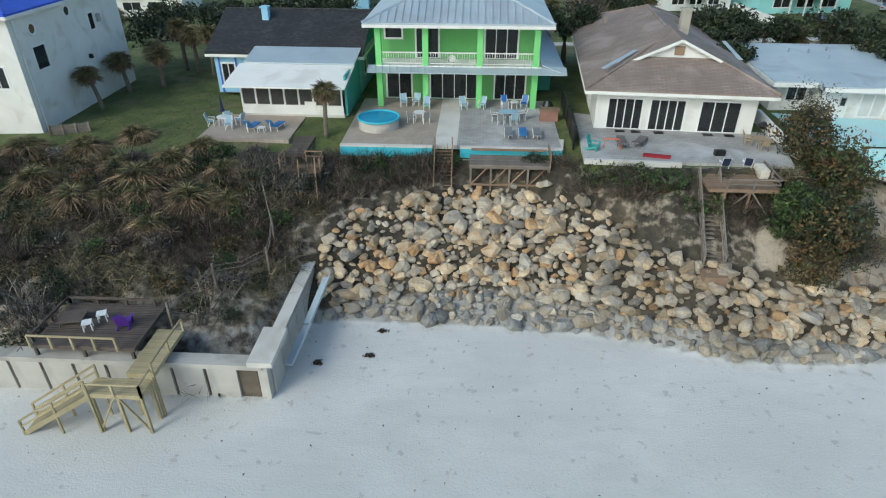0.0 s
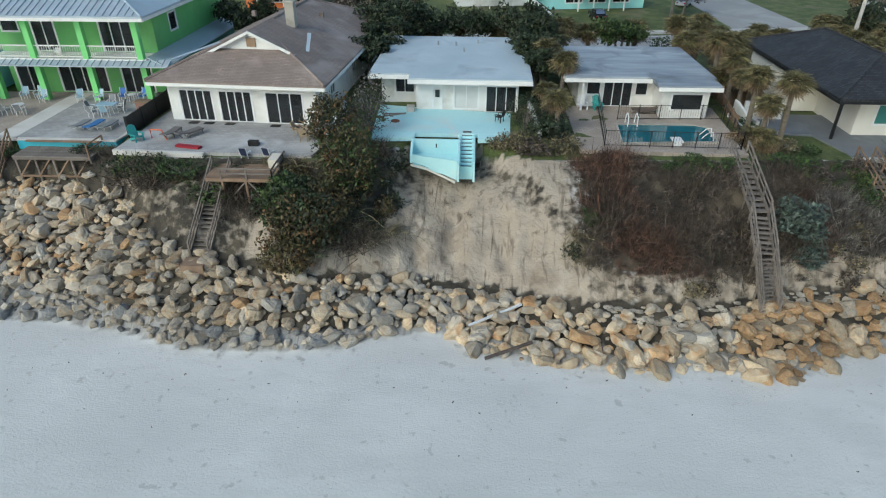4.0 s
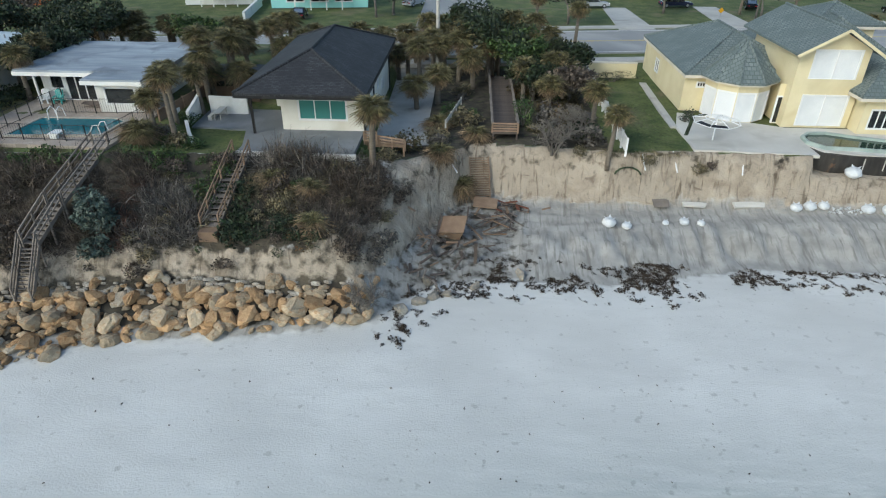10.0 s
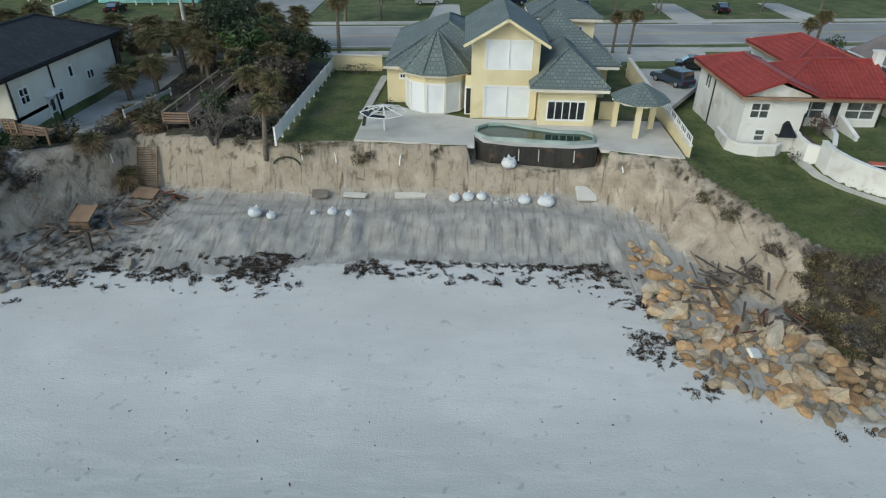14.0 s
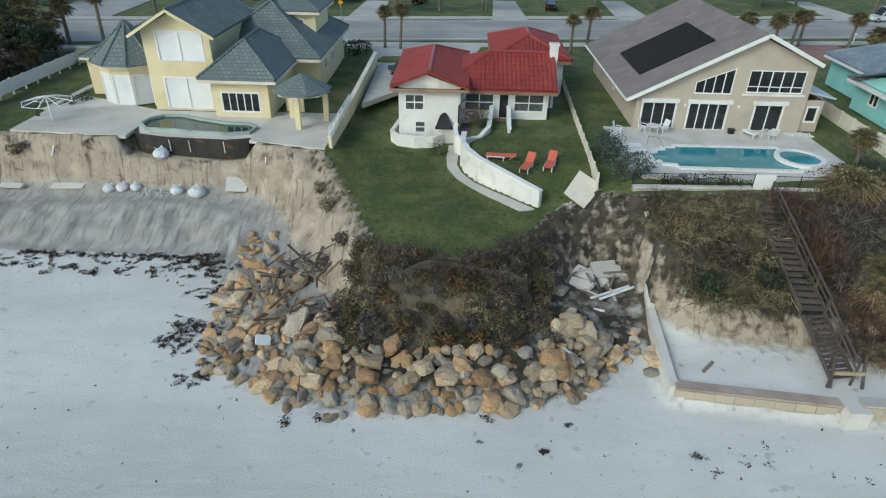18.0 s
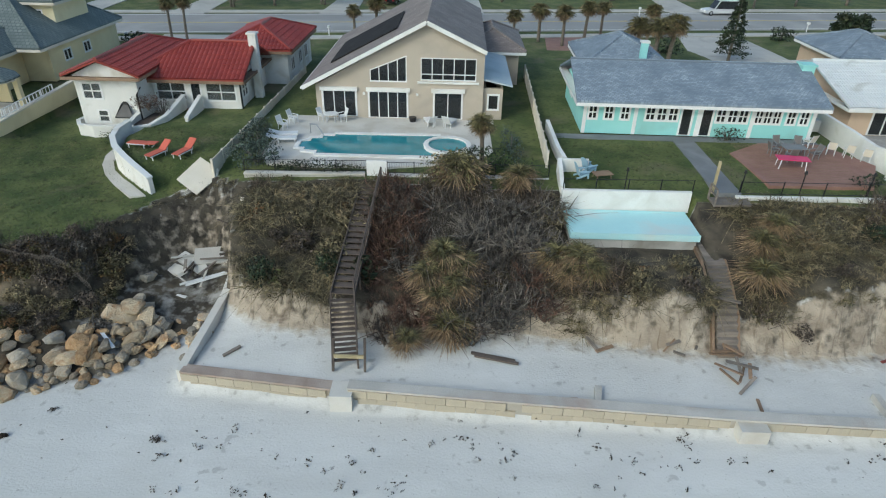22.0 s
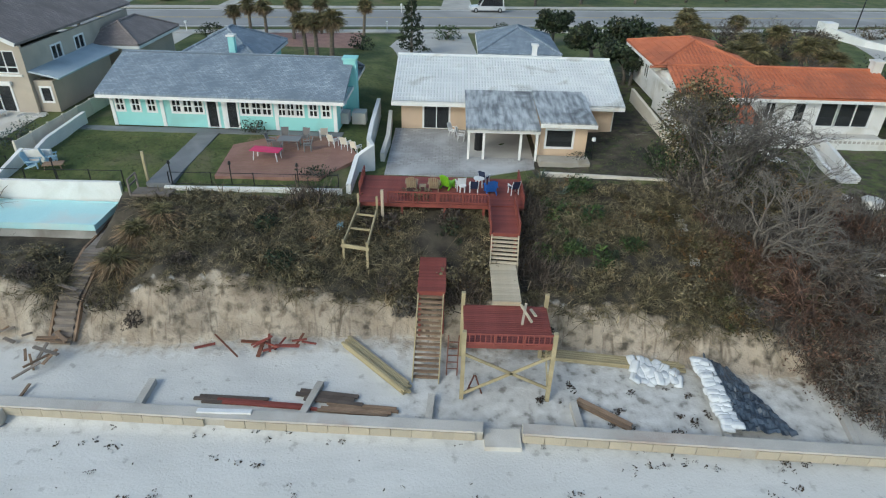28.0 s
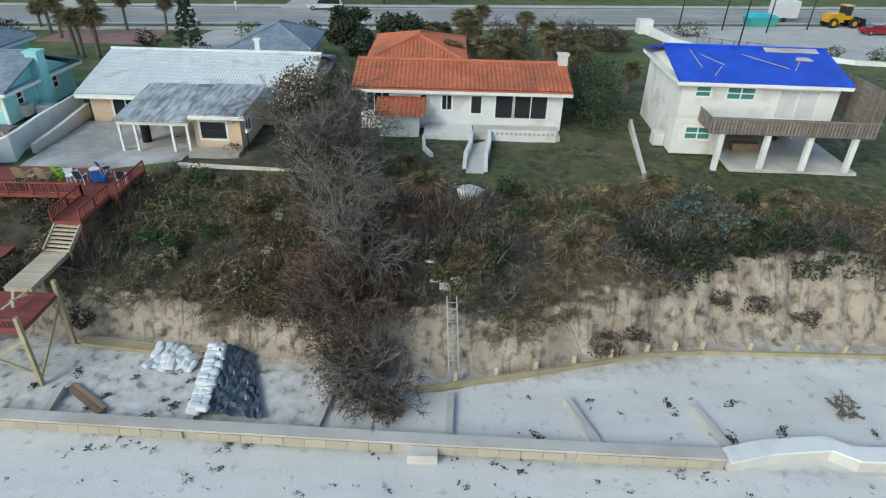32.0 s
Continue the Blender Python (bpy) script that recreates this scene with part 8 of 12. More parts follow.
def scatter(x0, x1, y0, y1, gap, keep, rnd):
    """Jittered spots with about the given gap, kept by keep(zone, s, x, y)."""
    P = [(x + rnd.uniform(-.42, .42) * gap, y + rnd.uniform(-.42, .42) * gap) for x in np.arange(x0, x1, gap) for y in np.arange(y0, y1, gap)]
    z, zn, s, dt, _, _ = ground_height(np.array(P))
    return [(p[0], p[1], float(a), float(b)) for p, zz, n, a, b in zip(P, z, zn, s, dt) if keep(n, a, p[0], p[1])]


def revetment(label, spots, size, kinds, near, seed):
    """Boulders on the slope: those nearest the stairs and shore are single parts, the rest one joined part."""
    rnd = random.Random(seed)
    top = thing("rock_revetment", label, "rock revetment", (spots[0][0], spots[0][1], 0))
    o = Vector((spots[0][0], spots[0][1], 0))
    rest = {}
    spots = sorted(spots, key=near)
    for i, (x, y, s, dt) in enumerate(spots):
        r = size * rnd.choice((.4, .5, .6, .7, .8, .95, 1.05, 1.25, 1.7)) * rnd.uniform(.85, 1.1)
        kind = rnd.choices(*kinds(s, x, rnd))[0]
        z = zat(x, y) + r * rnd.uniform(.15, .75) * (1 if s < .8 else .6)
        m = Matrix.LocRotScale(((Vector((x, y, z)) - o) * U), Euler((rnd.uniform(-.5, .5), rnd.uniform(-.5, .5), rnd.uniform(0, 6.3))), (r, r, r))
        me = rnd.choice(SHAPES[kind])
        if i < 290:
            ob = new("boulder", me)
            ob.parent, ob.matrix_local = top, m
        else:
            rest.setdefault(kind, []).append((me, m))
    for kind, items in rest.items():
        vs, fs, n = [], [], 0
        for me, m in items:
            co = np.empty(len(me.vertices) * 3)
            me.vertices.foreach_get("co", co)
            mm = np.array(m)
            vs.append(co.reshape(-1, 3) @ mm[:3, :3].T + mm[:3, 3])
            f = np.empty(len(me.polygons) * 3, int)
            me.polygons.foreach_get("vertices", f)
            fs.append(f.reshape(-1, 3) + n)
            n += len(me.vertices)
        big = fast_mesh("rock_fill", np.concatenate(vs), np.concatenate(fs), ROCK_J[kind])
        ob = new("rock_fill", big)
        ob.parent = top
        tagged(ob, kind="stuff")
    return top


def fast_mesh(name, V, F, mat, smooth=False):
    me = bpy.data.meshes.new(name)
    k = F.shape[1]
    me.vertices.add(len(V))
    me.vertices.foreach_set("co", np.ascontiguousarray(V, np.float32).ravel())
    me.loops.add(F.size)
    me.loops.foreach_set("vertex_index", np.ascontiguousarray(F, np.int32).ravel())
    me.polygons.add(len(F))
    me.polygons.foreach_set("loop_start", np.arange(0, F.size, k, dtype=np.int32))
    me.polygons.foreach_set("use_smooth", [smooth] * len(F))
    me.update(calc_edges=True)
    me.materials.append(M_[mat] if isinstance(mat, str) else mat)
    return me


rr = random.Random(11)


TOE_LINE = np.array([(a[0] + (b[0] - a[0]) * k / 6, a[1] + (b[1] - a[1]) * k / 6) for a, b in zip(TOE[:-1], TOE[1:]) if a[0] > -50 for k in range(7)])


def ground_edge(x, y):
    """How far seaward of the slope's toe a spot lies."""
    return float(np.hypot(TOE_LINE[:, 0] - x, TOE_LINE[:, 1] - y).min())


def kinds_a(s, x, rnd):
    if s > .8:
        return ["damp", "grey", "beige"], [.35, .35, .3]
    return ["grey", "beige", "tan", "orange"], ([.2, .44, .28, .08] if x < 8 else [.14, .46, .34, .06])


def kinds_b(s, x, rnd):
    if x < 26:
        return ["grey", "beige", "tan"], [.36, .42, .22]
    return ["beige", "tan", "orange", "grey"], ([.42, .5, .04, .04] if x < 40 else [.04, .5, .44, .02])


def kinds_c(s, x, rnd):
    return ["beige", "tan", "orange", "grey"], [.26, .36, .30, .08]


sp = scatter(-8.6, 22, 22.5, 35, .38, lambda n, s, x, y: n == 1 and x > -8.5 + max(0, 0.3 * (28 - y)) and not (s < .08 and x > 9), rr)
revetment("slope of grey and tan boulders below the terraces", sp, .265, kinds_a, lambda p: abs(p[0] - 11) + .3 * abs(p[1] - 26), 21)
sp = scatter(22, 60.5, 22, 30.5, .42, lambda n, s, x, y: (n == 1 and (s > .16 or (x < 25 and s > .03) or rr.random() < .3) and x < 59.6) or (n == 0 and 27 < x < 59 and ground_edge(x, y) < .1 + .6 * (27 < x < 45) * rr.random() ** 2), rr)
revetment("band of large tan boulders along the scarp's foot", sp, .29, kinds_b, lambda p: -p[0], 22)
sp = scatter(96.8, 118.4, 20.6, 35.5, .40, lambda n, s, x, y: (n == 1 and s > (.40 if 103.3 < x < 114.4 else .18) and rr.random() < .9 and not (x > 114.6 and y > 26.2 + 2.0 * rr.random()) and not (y > 31.5 and rr.random() < .55)) or (n == 0 and ground_edge(x, y) < .2 + .7 * rr.random() ** 3), rr)
revetment("tumbled tan boulders round the lawn's point", sp, .275, kinds_c, lambda p: p[1], 23)
pebbles = scatter(34, 58.5, 25.6, 29.4, .26, lambda n, s, x, y: n == 1 and s < .35 and rr.random() < .6, rr)
vs, fs, n = [], [], 0
pm_ = SHAPES["grey"][0]
co = np.empty(len(pm_.vertices) * 3)
pm_.vertices.foreach_get("co", co)
pf = np.empty(len(pm_.polygons) * 3, int)
pm_.polygons.foreach_get("vertices", pf)
for x, y, s, dt in pebbles:
    r = rr.uniform(.07, .18)
    vs.append(co.reshape(-1, 3) * r + np.array((x, y, zat(x, y) + .04)) * U)
    fs.append(pf.reshape(-1, 3) + n)
    n += len(pm_.vertices)
tagged(new("rubble", fast_mesh("rubble", np.concatenate(vs), np.concatenate(fs), ROCK_J["grey"])), "small grey rubble along the scarp's foot", "rubble", kind="stuff")


# ---- plants ----
def leaf_mat(name, c1, c2, c3=None):
    """Leaves that differ from blade to blade, with the deep shade among clumps coloured in as dark patches."""
    c1, c2, c3 = [c and tuple(1.22 * v for v in c) for c in (c1, c2, c3)]
    mat = surf(name, c1, c2, 1.1, .7, fine=8, stain=c3, stain_scale=.7, bumps=0, vary=.5, island=True)
    nt = mat.node_tree
    bsdf = nt.nodes["Principled BSDF"]
    col = bsdf.inputs["Base Color"].links[0].from_socket
    co = nt.nodes.new("ShaderNodeTexCoord").outputs["Object"]
    # dark patches in the colour, for the shadowed hollows of the foliage
    dead = ramp_mix(nt, noise_fac(nt, co, 2.6, 4, .47, .60, .3), col, tuple(.36 * (a + b) / 2 for a, b in zip(c1, c2)))
    nt.links.new(dead, bsdf.inputs["Base Color"])
    return mat


M_["brush"] = leaf_mat("bare brown brush", (0.036, 0.027, 0.021), (0.150, 0.116, 0.090), (0.075, 0.066, 0.042))
M_["brush_red"] = leaf_mat("russet dead brush", (0.052, 0.028, 0.020), (0.175, 0.098, 0.066))
M_["brush_grey"] = leaf_mat("grey bare twigs", (0.060, 0.053, 0.046), (0.185, 0.165, 0.145))
M_["dune_grass"] = leaf_mat("olive dune grass", (0.062, 0.055, 0.026), (0.25, 0.205, 0.118), (0.25, 0.19, 0.11))
M_["leaf"] = leaf_mat("green shrub leaves", (0.014, 0.034, 0.009), (0.065, 0.115, 0.028), (0.085, 0.090, 0.026))
M_["leaf_dark"] = leaf_mat("dark green leaves", (0.008, 0.018, 0.008), (0.036, 0.056, 0.021), (0.055, 0.054, 0.022))
M_["leaf_rust"] = leaf_mat("rust and green leaves", (0.085, 0.045, 0.018), (0.060, 0.072, 0.024), (0.200, 0.085, 0.030))
M_["frond"] = leaf_mat("olive palm fronds", (0.070, 0.068, 0.028), (0.205, 0.175, 0.080), (0.27, 0.19, 0.105))
M_["frond_dead"] = leaf_mat("dead tan palm fronds", (0.17, 0.115, 0.065), (0.32, 0.225, 0.135), (0.14, 0.095, 0.055))
M_["agave"] = leaf_mat("blue-green blades", (0.050, 0.076, 0.060), (0.105, 0.135, 0.115), (0.06, 0.08, 0.05))
M_["bark"] = surf("grey-brown palm bark", (.14, .115, .09), (.21, .18, .145), 1.5, .9, fine=9, stretch=(1, 1, 5), bumps=.7)
M_["branch"] = surf("grey bare bark", (.12, .105, .09), (.19, .17, .15), 1.5, .9, fine=9, bumps=.5)


def ribbons(roots, dirs, lens, widths, bend, rnd, seg=2):
    """Blades: each a strip of seg quads that leans over with its own bend."""
    n = len(roots)
    V, F = [], []
    side = np.cross(dirs, rnd.normal(size=(n, 3)))
    side /= np.linalg.norm(side, axis=1)[:, None] + 1e-9
    fall = dirs * np.array((1, 1, 0))
    for i in range(seg + 1):
        t = i / seg
        c = roots + dirs * (lens * t)[:, None] + fall * (bend * lens * t * t)[:, None] - np.array((0, 0, 1)) * (bend * lens * t * t * .8)[:, None]
        w = (widths * (1 - .85 * t) / 2)[:, None]
        V += [c - side * w, c + side * w]
    V = np.stack(V, 1).reshape(-1, 3)
    k = 2 * (seg + 1)
    for i in range(seg):
        b = np.arange(n) * k + 2 * i
        F.append(np.stack([b, b + 1, b + 3, b + 2], 1))
    return V, np.concatenate(F)


def tuft(seed, n, spread, up, length, width, bend, base=.05):
    rnd = np.random.RandomState(seed)
    a = rnd.uniform(0, 2 * np.pi, n)
    e = np.clip(rnd.normal(up, spread, n), .1, 1.5)
    d = np.stack([np.cos(a) * np.cos(e), np.sin(a) * np.cos(e), np.sin(e)], 1)
    roots = np.stack([rnd.normal(0, base, n), rnd.normal(0, base, n), np.zeros(n)], 1)
    return ribbons(roots, d, length * rnd.uniform(.55, 1.1, n), width * rnd.uniform(.7, 1.2, n), bend * rnd.uniform(.4, 1.3, n), rnd)


def leaves(seed, n, rx, ry, rz, size, hollow=.45, flatten=.3):
    """A clump of small leaf blades within an uneven ellipsoid."""
    rnd = np.random.RandomState(seed)
    d = rnd.normal(size=(n, 3))
    d /= np.linalg.norm(d, axis=1)[:, None]
    lump = 1 + .35 * np.sin(3.1 * d[:, 0] + seed) * np.sin(2.7 * d[:, 1] + 2 * seed) + .2 * np.sin(6 * d[:, 2] + seed)
    r = rnd.uniform(hollow, 1, n) ** .6 * lump
    c = d * r[:, None] * np.array((rx, ry, rz)) + np.array((0, 0, rz * .85))
    q = rnd.normal(size=(n, 3)) + np.array((0, 0, .6))
    q /= np.linalg.norm(q, axis=1)[:, None]
    u = np.cross(q, rnd.normal(size=(n, 3)))
    u /= np.linalg.norm(u, axis=1)[:, None]
    w = np.cross(q, u)
    s = (size * rnd.uniform(.6, 1.3, n))[:, None]
    V = np.stack([c - u * s, c - w * s * .5, c + u * s, c + w * s * .5], 1).reshape(-1, 3)
    return V, np.arange(4 * n).reshape(n, 4)


def spread(name, label, category, base, spots, mat, sway=.25, tall=(.7, 1.3), sink=.05, seed=1, hump=0.0):
    """Copies of base clumps at spots, joined into one natural cover."""
    rnd = random.Random(seed)
    Vs, Fs, n = [], [], 0
    for x, y, *_ in spots:
        V, F = rnd.choice(base)
        k, a = rnd.uniform(*tall) * (1 if hump == 0 else min(1.5, max(.55, 1 + hump * (noise.noise((x * .42, y * .42, 21)) + .6 * noise.noise((x * 1.1, y * 1.1, 27)))))), rnd.uniform(0, 6.28)
        tx, ty = rnd.uniform(-sway, sway), rnd.uniform(-sway, sway)
        c, s = math.cos(a), math.sin(a)
        W = V @ np.array([[c, s, 0], [-s, c, 0], [tx, ty, 1]]) * k
        Vs.append((W + np.array((x, y, zat(x, y) - sink))) * U)
        Fs.append(F + n)
        n += len(V)
    if not Vs:
        return None
    return tagged(new(name, fast_mesh(name, np.concatenate(Vs), np.concatenate(Fs), mat)), label, category, kind="stuff")


BRUSH = [tuft(i, 60, .46, 1.0, .8, .030, .3, .27) for i in range(6)]
GRASS = [tuft(20 + i, 60, .3, 1.0, .75, .030, 1.1, .18) for i in range(6)]
SHRUB = [leaves(40 + i, 150, .5, .5, .38, .085) for i in range(6)]
LOW = [leaves(60 + i, 110, .45, .45, .22, .06) for i in range(5)]


def on_dune(n, s, x, y):
    bare = 22.5 < x < 33 and y > 27 - .2 * (x - 22) and not (x > 31.6 and y < 29.8)
    box = 135.3 < x < 142.6 and 28.5 < y < 34.2
    steps = abs(x - 142.9) < 1.0 or abs(x - 125.4) < .55 or abs(x - 42.2) < .6 or (abs(x - 50.8) < .6 and y > 29) or (161.2 < x < 162.9) or (158 < x < 159.5)
    return n in (2, 3) and not bare and not box and not steps and not (n == 2 and s > (.95 if 126.2 < x < 136 else .35)) and not (59 < x < 105) and not (113.2 < x < 119.3)


dune = scatter(-44, 206, 20.6, 37, .5, on_dune, rr)
dune += [p for p in scatter(-44, -9.8, 20.6, 30, .6, lambda n, s, x, y: n in (1, 2) and rr.random() < .9 and not (-19.5 < x < -13 and y < 23.3) and not (x > -13 and y < 25 and rr.random() < .5), rr)]
pick = {"brush": [], "brush_grey": [], "brush_red": [], "dune_grass": [], "leaf": [], "leaf_dark": []}
for p in dune:
    x, y = p[:2]
    v = noise.noise((x * .16, y * .16, 4.0)) + .35 * noise.noise((x * .6, y * .6, 8.0))
    if 135 < x < 158:
        k = "dune_grass" if v > -.35 else "brush"
    elif 164 < x < 172.5:
        k = "dune_grass" if v > -.38 else "leaf"
    elif 119 < x < 125.2:
        k = "dune_grass" if v > -.2 else "brush"
    elif 126 < x < 135:
        k = "brush_red" if x < 128.5 else ("brush_grey" if v > -.15 else "brush")
    elif x < -9:
        k = "brush" if v > .22 else ("dune_grass" if v > -.2 else ("leaf_dark" if v > -.35 else "brush_grey"))
    elif 46 < x < 50.5:
        k = "leaf" if v > .08 else ("brush_grey" if v < -.15 else "dune_grass")
    elif 51 < x < 57.5:
        k = "leaf_dark" if v > .2 else ("dune_grass" if v > .02 else ("brush_grey" if v > -.2 else "brush"))
    elif 33 < x < 46:
        k = "leaf" if (p[2] < .18 and v > .1) else ("brush" if v > -.22 else "brush_red")
    elif 172.5 < x < 182:
        k = "brush_red" if v > .12 else ("brush_grey" if v > -.15 else "dune_grass")
    elif x >= 182:
        k = "dune_grass" if v > -.22 else ("brush_grey" if v > -.38 else "leaf_dark")
    elif 104 < x < 114:
        k = "dune_grass" if v > .1 else "brush"
    elif 5 < x < 13:
        k = "leaf" if (p[2] < .6 and v > -.15) else "brush"
    else:
        k = "leaf_dark" if v > .2 else ("dune_grass" if v > -.05 else "brush")
    pick[k].append(p)


def fill(key, dense_to=-99):
    """A second, shifted layer between the first clumps of a cover; full as far as dense_to, half beyond."""
    return [(x + rr.uniform(-.25, .25), y + rr.uniform(-.1, .3)) for i, (x, y, *_) in enumerate(pick[key]) if x < dense_to or i % 2]


spread("dune_brush", "dense bare brown brush on the dune slope", "brush", BRUSH, pick["brush"] + fill("brush", 60), "brush", tall=(.7, 1.35), seed=2, hump=1.5)
spread("dune_brush", "grey bare twigs on the dune slope", "brush", BRUSH, pick["brush_grey"] + fill("brush_grey"), "brush_grey", tall=(.8, 1.6), seed=3, hump=1.5)
spread("dune_brush", "russet dead brush on the dune slope", "brush", BRUSH, pick["brush_red"] + fill("brush_red"), "brush_red", tall=(.7, 1.3), seed=4, hump=1.5)
spread("dune_grass", "bent olive dune grass", "grass", GRASS, pick["dune_grass"] + fill("dune_grass"), "dune_grass", tall=(.7, 1.4), seed=5, hump=1.5)
spread("dune_shrubs", "fresh green low shrubs along the crest", "shrub", SHRUB, pick["leaf"][::2], "leaf", tall=(.6, 1.1), seed=6, hump=1.5)
spread("dune_shrubs", "dark green low shrubs on the dune", "shrub", SHRUB, pick["leaf_dark"][::2], "leaf_dark", tall=(.6, 1.2), seed=7, hump=1.5)
over = scatter(-44, 206, 20.6, 37, 1.0, lambda n, s, x, y: on_dune(n, s, x, y) and rr.random() < .45, rr)
spread("creeping_plants", "creeping green and brown ground plants", "ground cover", LOW, over, "leaf_rust", tall=(.5, 1.1), seed=8, hump=1.5)
russet = scatter(170.4, 174.6, 26.2, 31.5, .4, lambda n, s, x, y: n in (2, 3) and rr.random() < .6, rr)
spread("creeping_plants", "russet and orange leaves under the bare tree", "ground cover", LOW, russet, "leaf_rust", tall=(.7, 1.5), seed=18)
hang = [p for p in scatter(5, 206, 24, 40, .62, lambda n, s, x, y: n == 2 and .15 < s < .8 and rr.random() < .012 and not 14 < x < 22 and not 59 < x < 118, rr)]
spread("roots", "hanging roots and dead grass on the scarp", "roots", BRUSH, hang, "brush", tall=(.4, .8), seed=9)


# ---- single rounded shrubs over the slopes ----
SHRUB_MESH = {m: [fast_mesh("foliage", leaves(900 + i, 520, .62, .58, .42, .075, .35)[0] * U, leaves(900 + i, 520, .62, .58, .42, .075, .35)[1], m) for i in range(4)] for m in ("leaf", "leaf_dark", "leaf_rust", "dune_grass", "brush", "brush_grey")}
STEM_MESH = mesh_of("stem", *(lambda g: (g.v, g.f))(Geo().tube([(0, 0, -.15), (.04, .02, .25), (.02, .05, .5)], .035, 5, .012)), "branch")
SHRUB_LABEL = {"leaf": "fresh green rounded shrub on the slope", "leaf_dark": "dark green rounded shrub on the slope", "leaf_rust": "rust-tinged rounded shrub on the slope",
               "dune_grass": "olive mound of dune grass and leaves", "brush": "dark mound of dead brush", "brush_grey": "grey mound of bare twigs"}


SPARE = {}


def shrub(x, y, k, mat, rnd, joined=False):
    if joined:
        me = rnd.choice(SHRUB_MESH[mat])
        m = Matrix.LocRotScale(Vector((x, y, zat(x, y) - .08)) * U, Euler((0, 0, rnd.uniform(0, 6.28))), (k * rnd.uniform(.85, 1.2), k * rnd.uniform(.85, 1.2), k * rnd.uniform(.7, 1.15)))
        SPARE.setdefault(mat, []).append((me, m))
        return None
    t = thing("shrub", SHRUB_LABEL[mat], "shrub", (x, y, zat(x, y) - .08), rnd.uniform(0, 360), group="shrubs on the dune")
    for nm, me in (("foliage", rnd.choice(SHRUB_MESH[mat])), ("stem", STEM_MESH)):
        ob = new(nm, me)
        ob.parent = t
        ob.matrix_local = Matrix.LocRotScale(None, None, (k * rnd.uniform(.85, 1.2), k * rnd.uniform(.85, 1.2), k * rnd.uniform(.7, 1.15)))
    return t


def shrub_mix(x):
    """Which shrubs grow on this stretch of the dune, and how thickly."""
    if x < -9:
        return ("leaf", "leaf_dark", "leaf_rust", "brush", "brush_grey"), (.25, .22, .35, .08, .1), .9
    if x < 5:
        return ("leaf_dark", "leaf"), (.6, .4), .5
    if x < 33:
        return ("leaf_rust", "leaf_dark", "brush_grey", "leaf"), (.3, .3, .2, .2), .5
    if x < 46:
        return ("brush", "leaf", "brush_grey"), (.6, .15, .25), .25
    if x < 60:
        return ("leaf", "dune_grass", "brush", "brush_grey", "leaf_dark"), (.28, .22, .22, .18, .1), .6
    if x < 126:
        return ("dune_grass", "brush", "leaf_dark"), (.6, .25, .15), .45
    if x < 136:
        return ("leaf_rust", "brush_grey", "leaf_dark", "brush"), (.25, .35, .2, .2), .55
    if x < 160:
        return ("dune_grass", "brush", "leaf_dark", "leaf"), (.55, .2, .15, .1), .5
    if x < 173:
        return ("dune_grass", "leaf", "leaf_dark", "leaf_rust"), (.6, .14, .08, .18), .6
    if x < 183:
        return ("brush", "leaf_rust", "brush_grey", "dune_grass"), (.25, .35, .2, .2), .6
    return ("leaf_dark", "dune_grass", "leaf", "brush_grey"), (.15, .5, .2, .15), .6


sr = random.Random(77)
for x, y, *_ in scatter(-34, 204, 20.6, 37, 1.55, lambda n, s, x, y: on_dune(n, s, x, y) and not (n == 2 and s > .15), sr) + \
        scatter(-34, -10, 23.3, 29, 1.5, lambda n, s, x, y: n in (1, 2) and not (-20 < x < -13 and y < 24), sr):
    kinds, odds, share = shrub_mix(x)
    if sr.random() < share * (1 + .8 * noise.noise((x * .2, y * .2, 3))):
        shrub(x, y, sr.uniform(.6, 1.35), sr.choices(kinds, odds)[0], sr, x < -22 or (x > 196) or sr.random() < .12)
# dead mats of root and grass slid down the scarp
for x, y, s, _ in scatter(34, 204, 22, 31, 1.3, lambda n, s, x, y: n == 2 and .3 < s < .95 and not 58 < x < 119 and sr.random() < (.5 if x < 58 else .28), sr):
    shrub(x, y, sr.uniform(.5, 1.3), sr.choice(("brush", "brush", "dune_grass", "brush_grey")), sr, True)
for x, y in ((60.2, 35.6), (59.6, 33.4), (71.8, 41.4), (79.8, 40.95), (80.5, 41.0), (101.9, 34.6), (103.2, 31.4), (101.0, 36.6), (102.4, 31.0), (76.2, 40.9), (104.0, 29.4), (105.6, 28.0), (107.2, 27.5), (109.0, 27.5), (111, 27.7), (112.6, 28.8)):
    shrub(x, y, sr.uniform(.6, .95), sr.choice(("brush", "dune_grass")), sr)
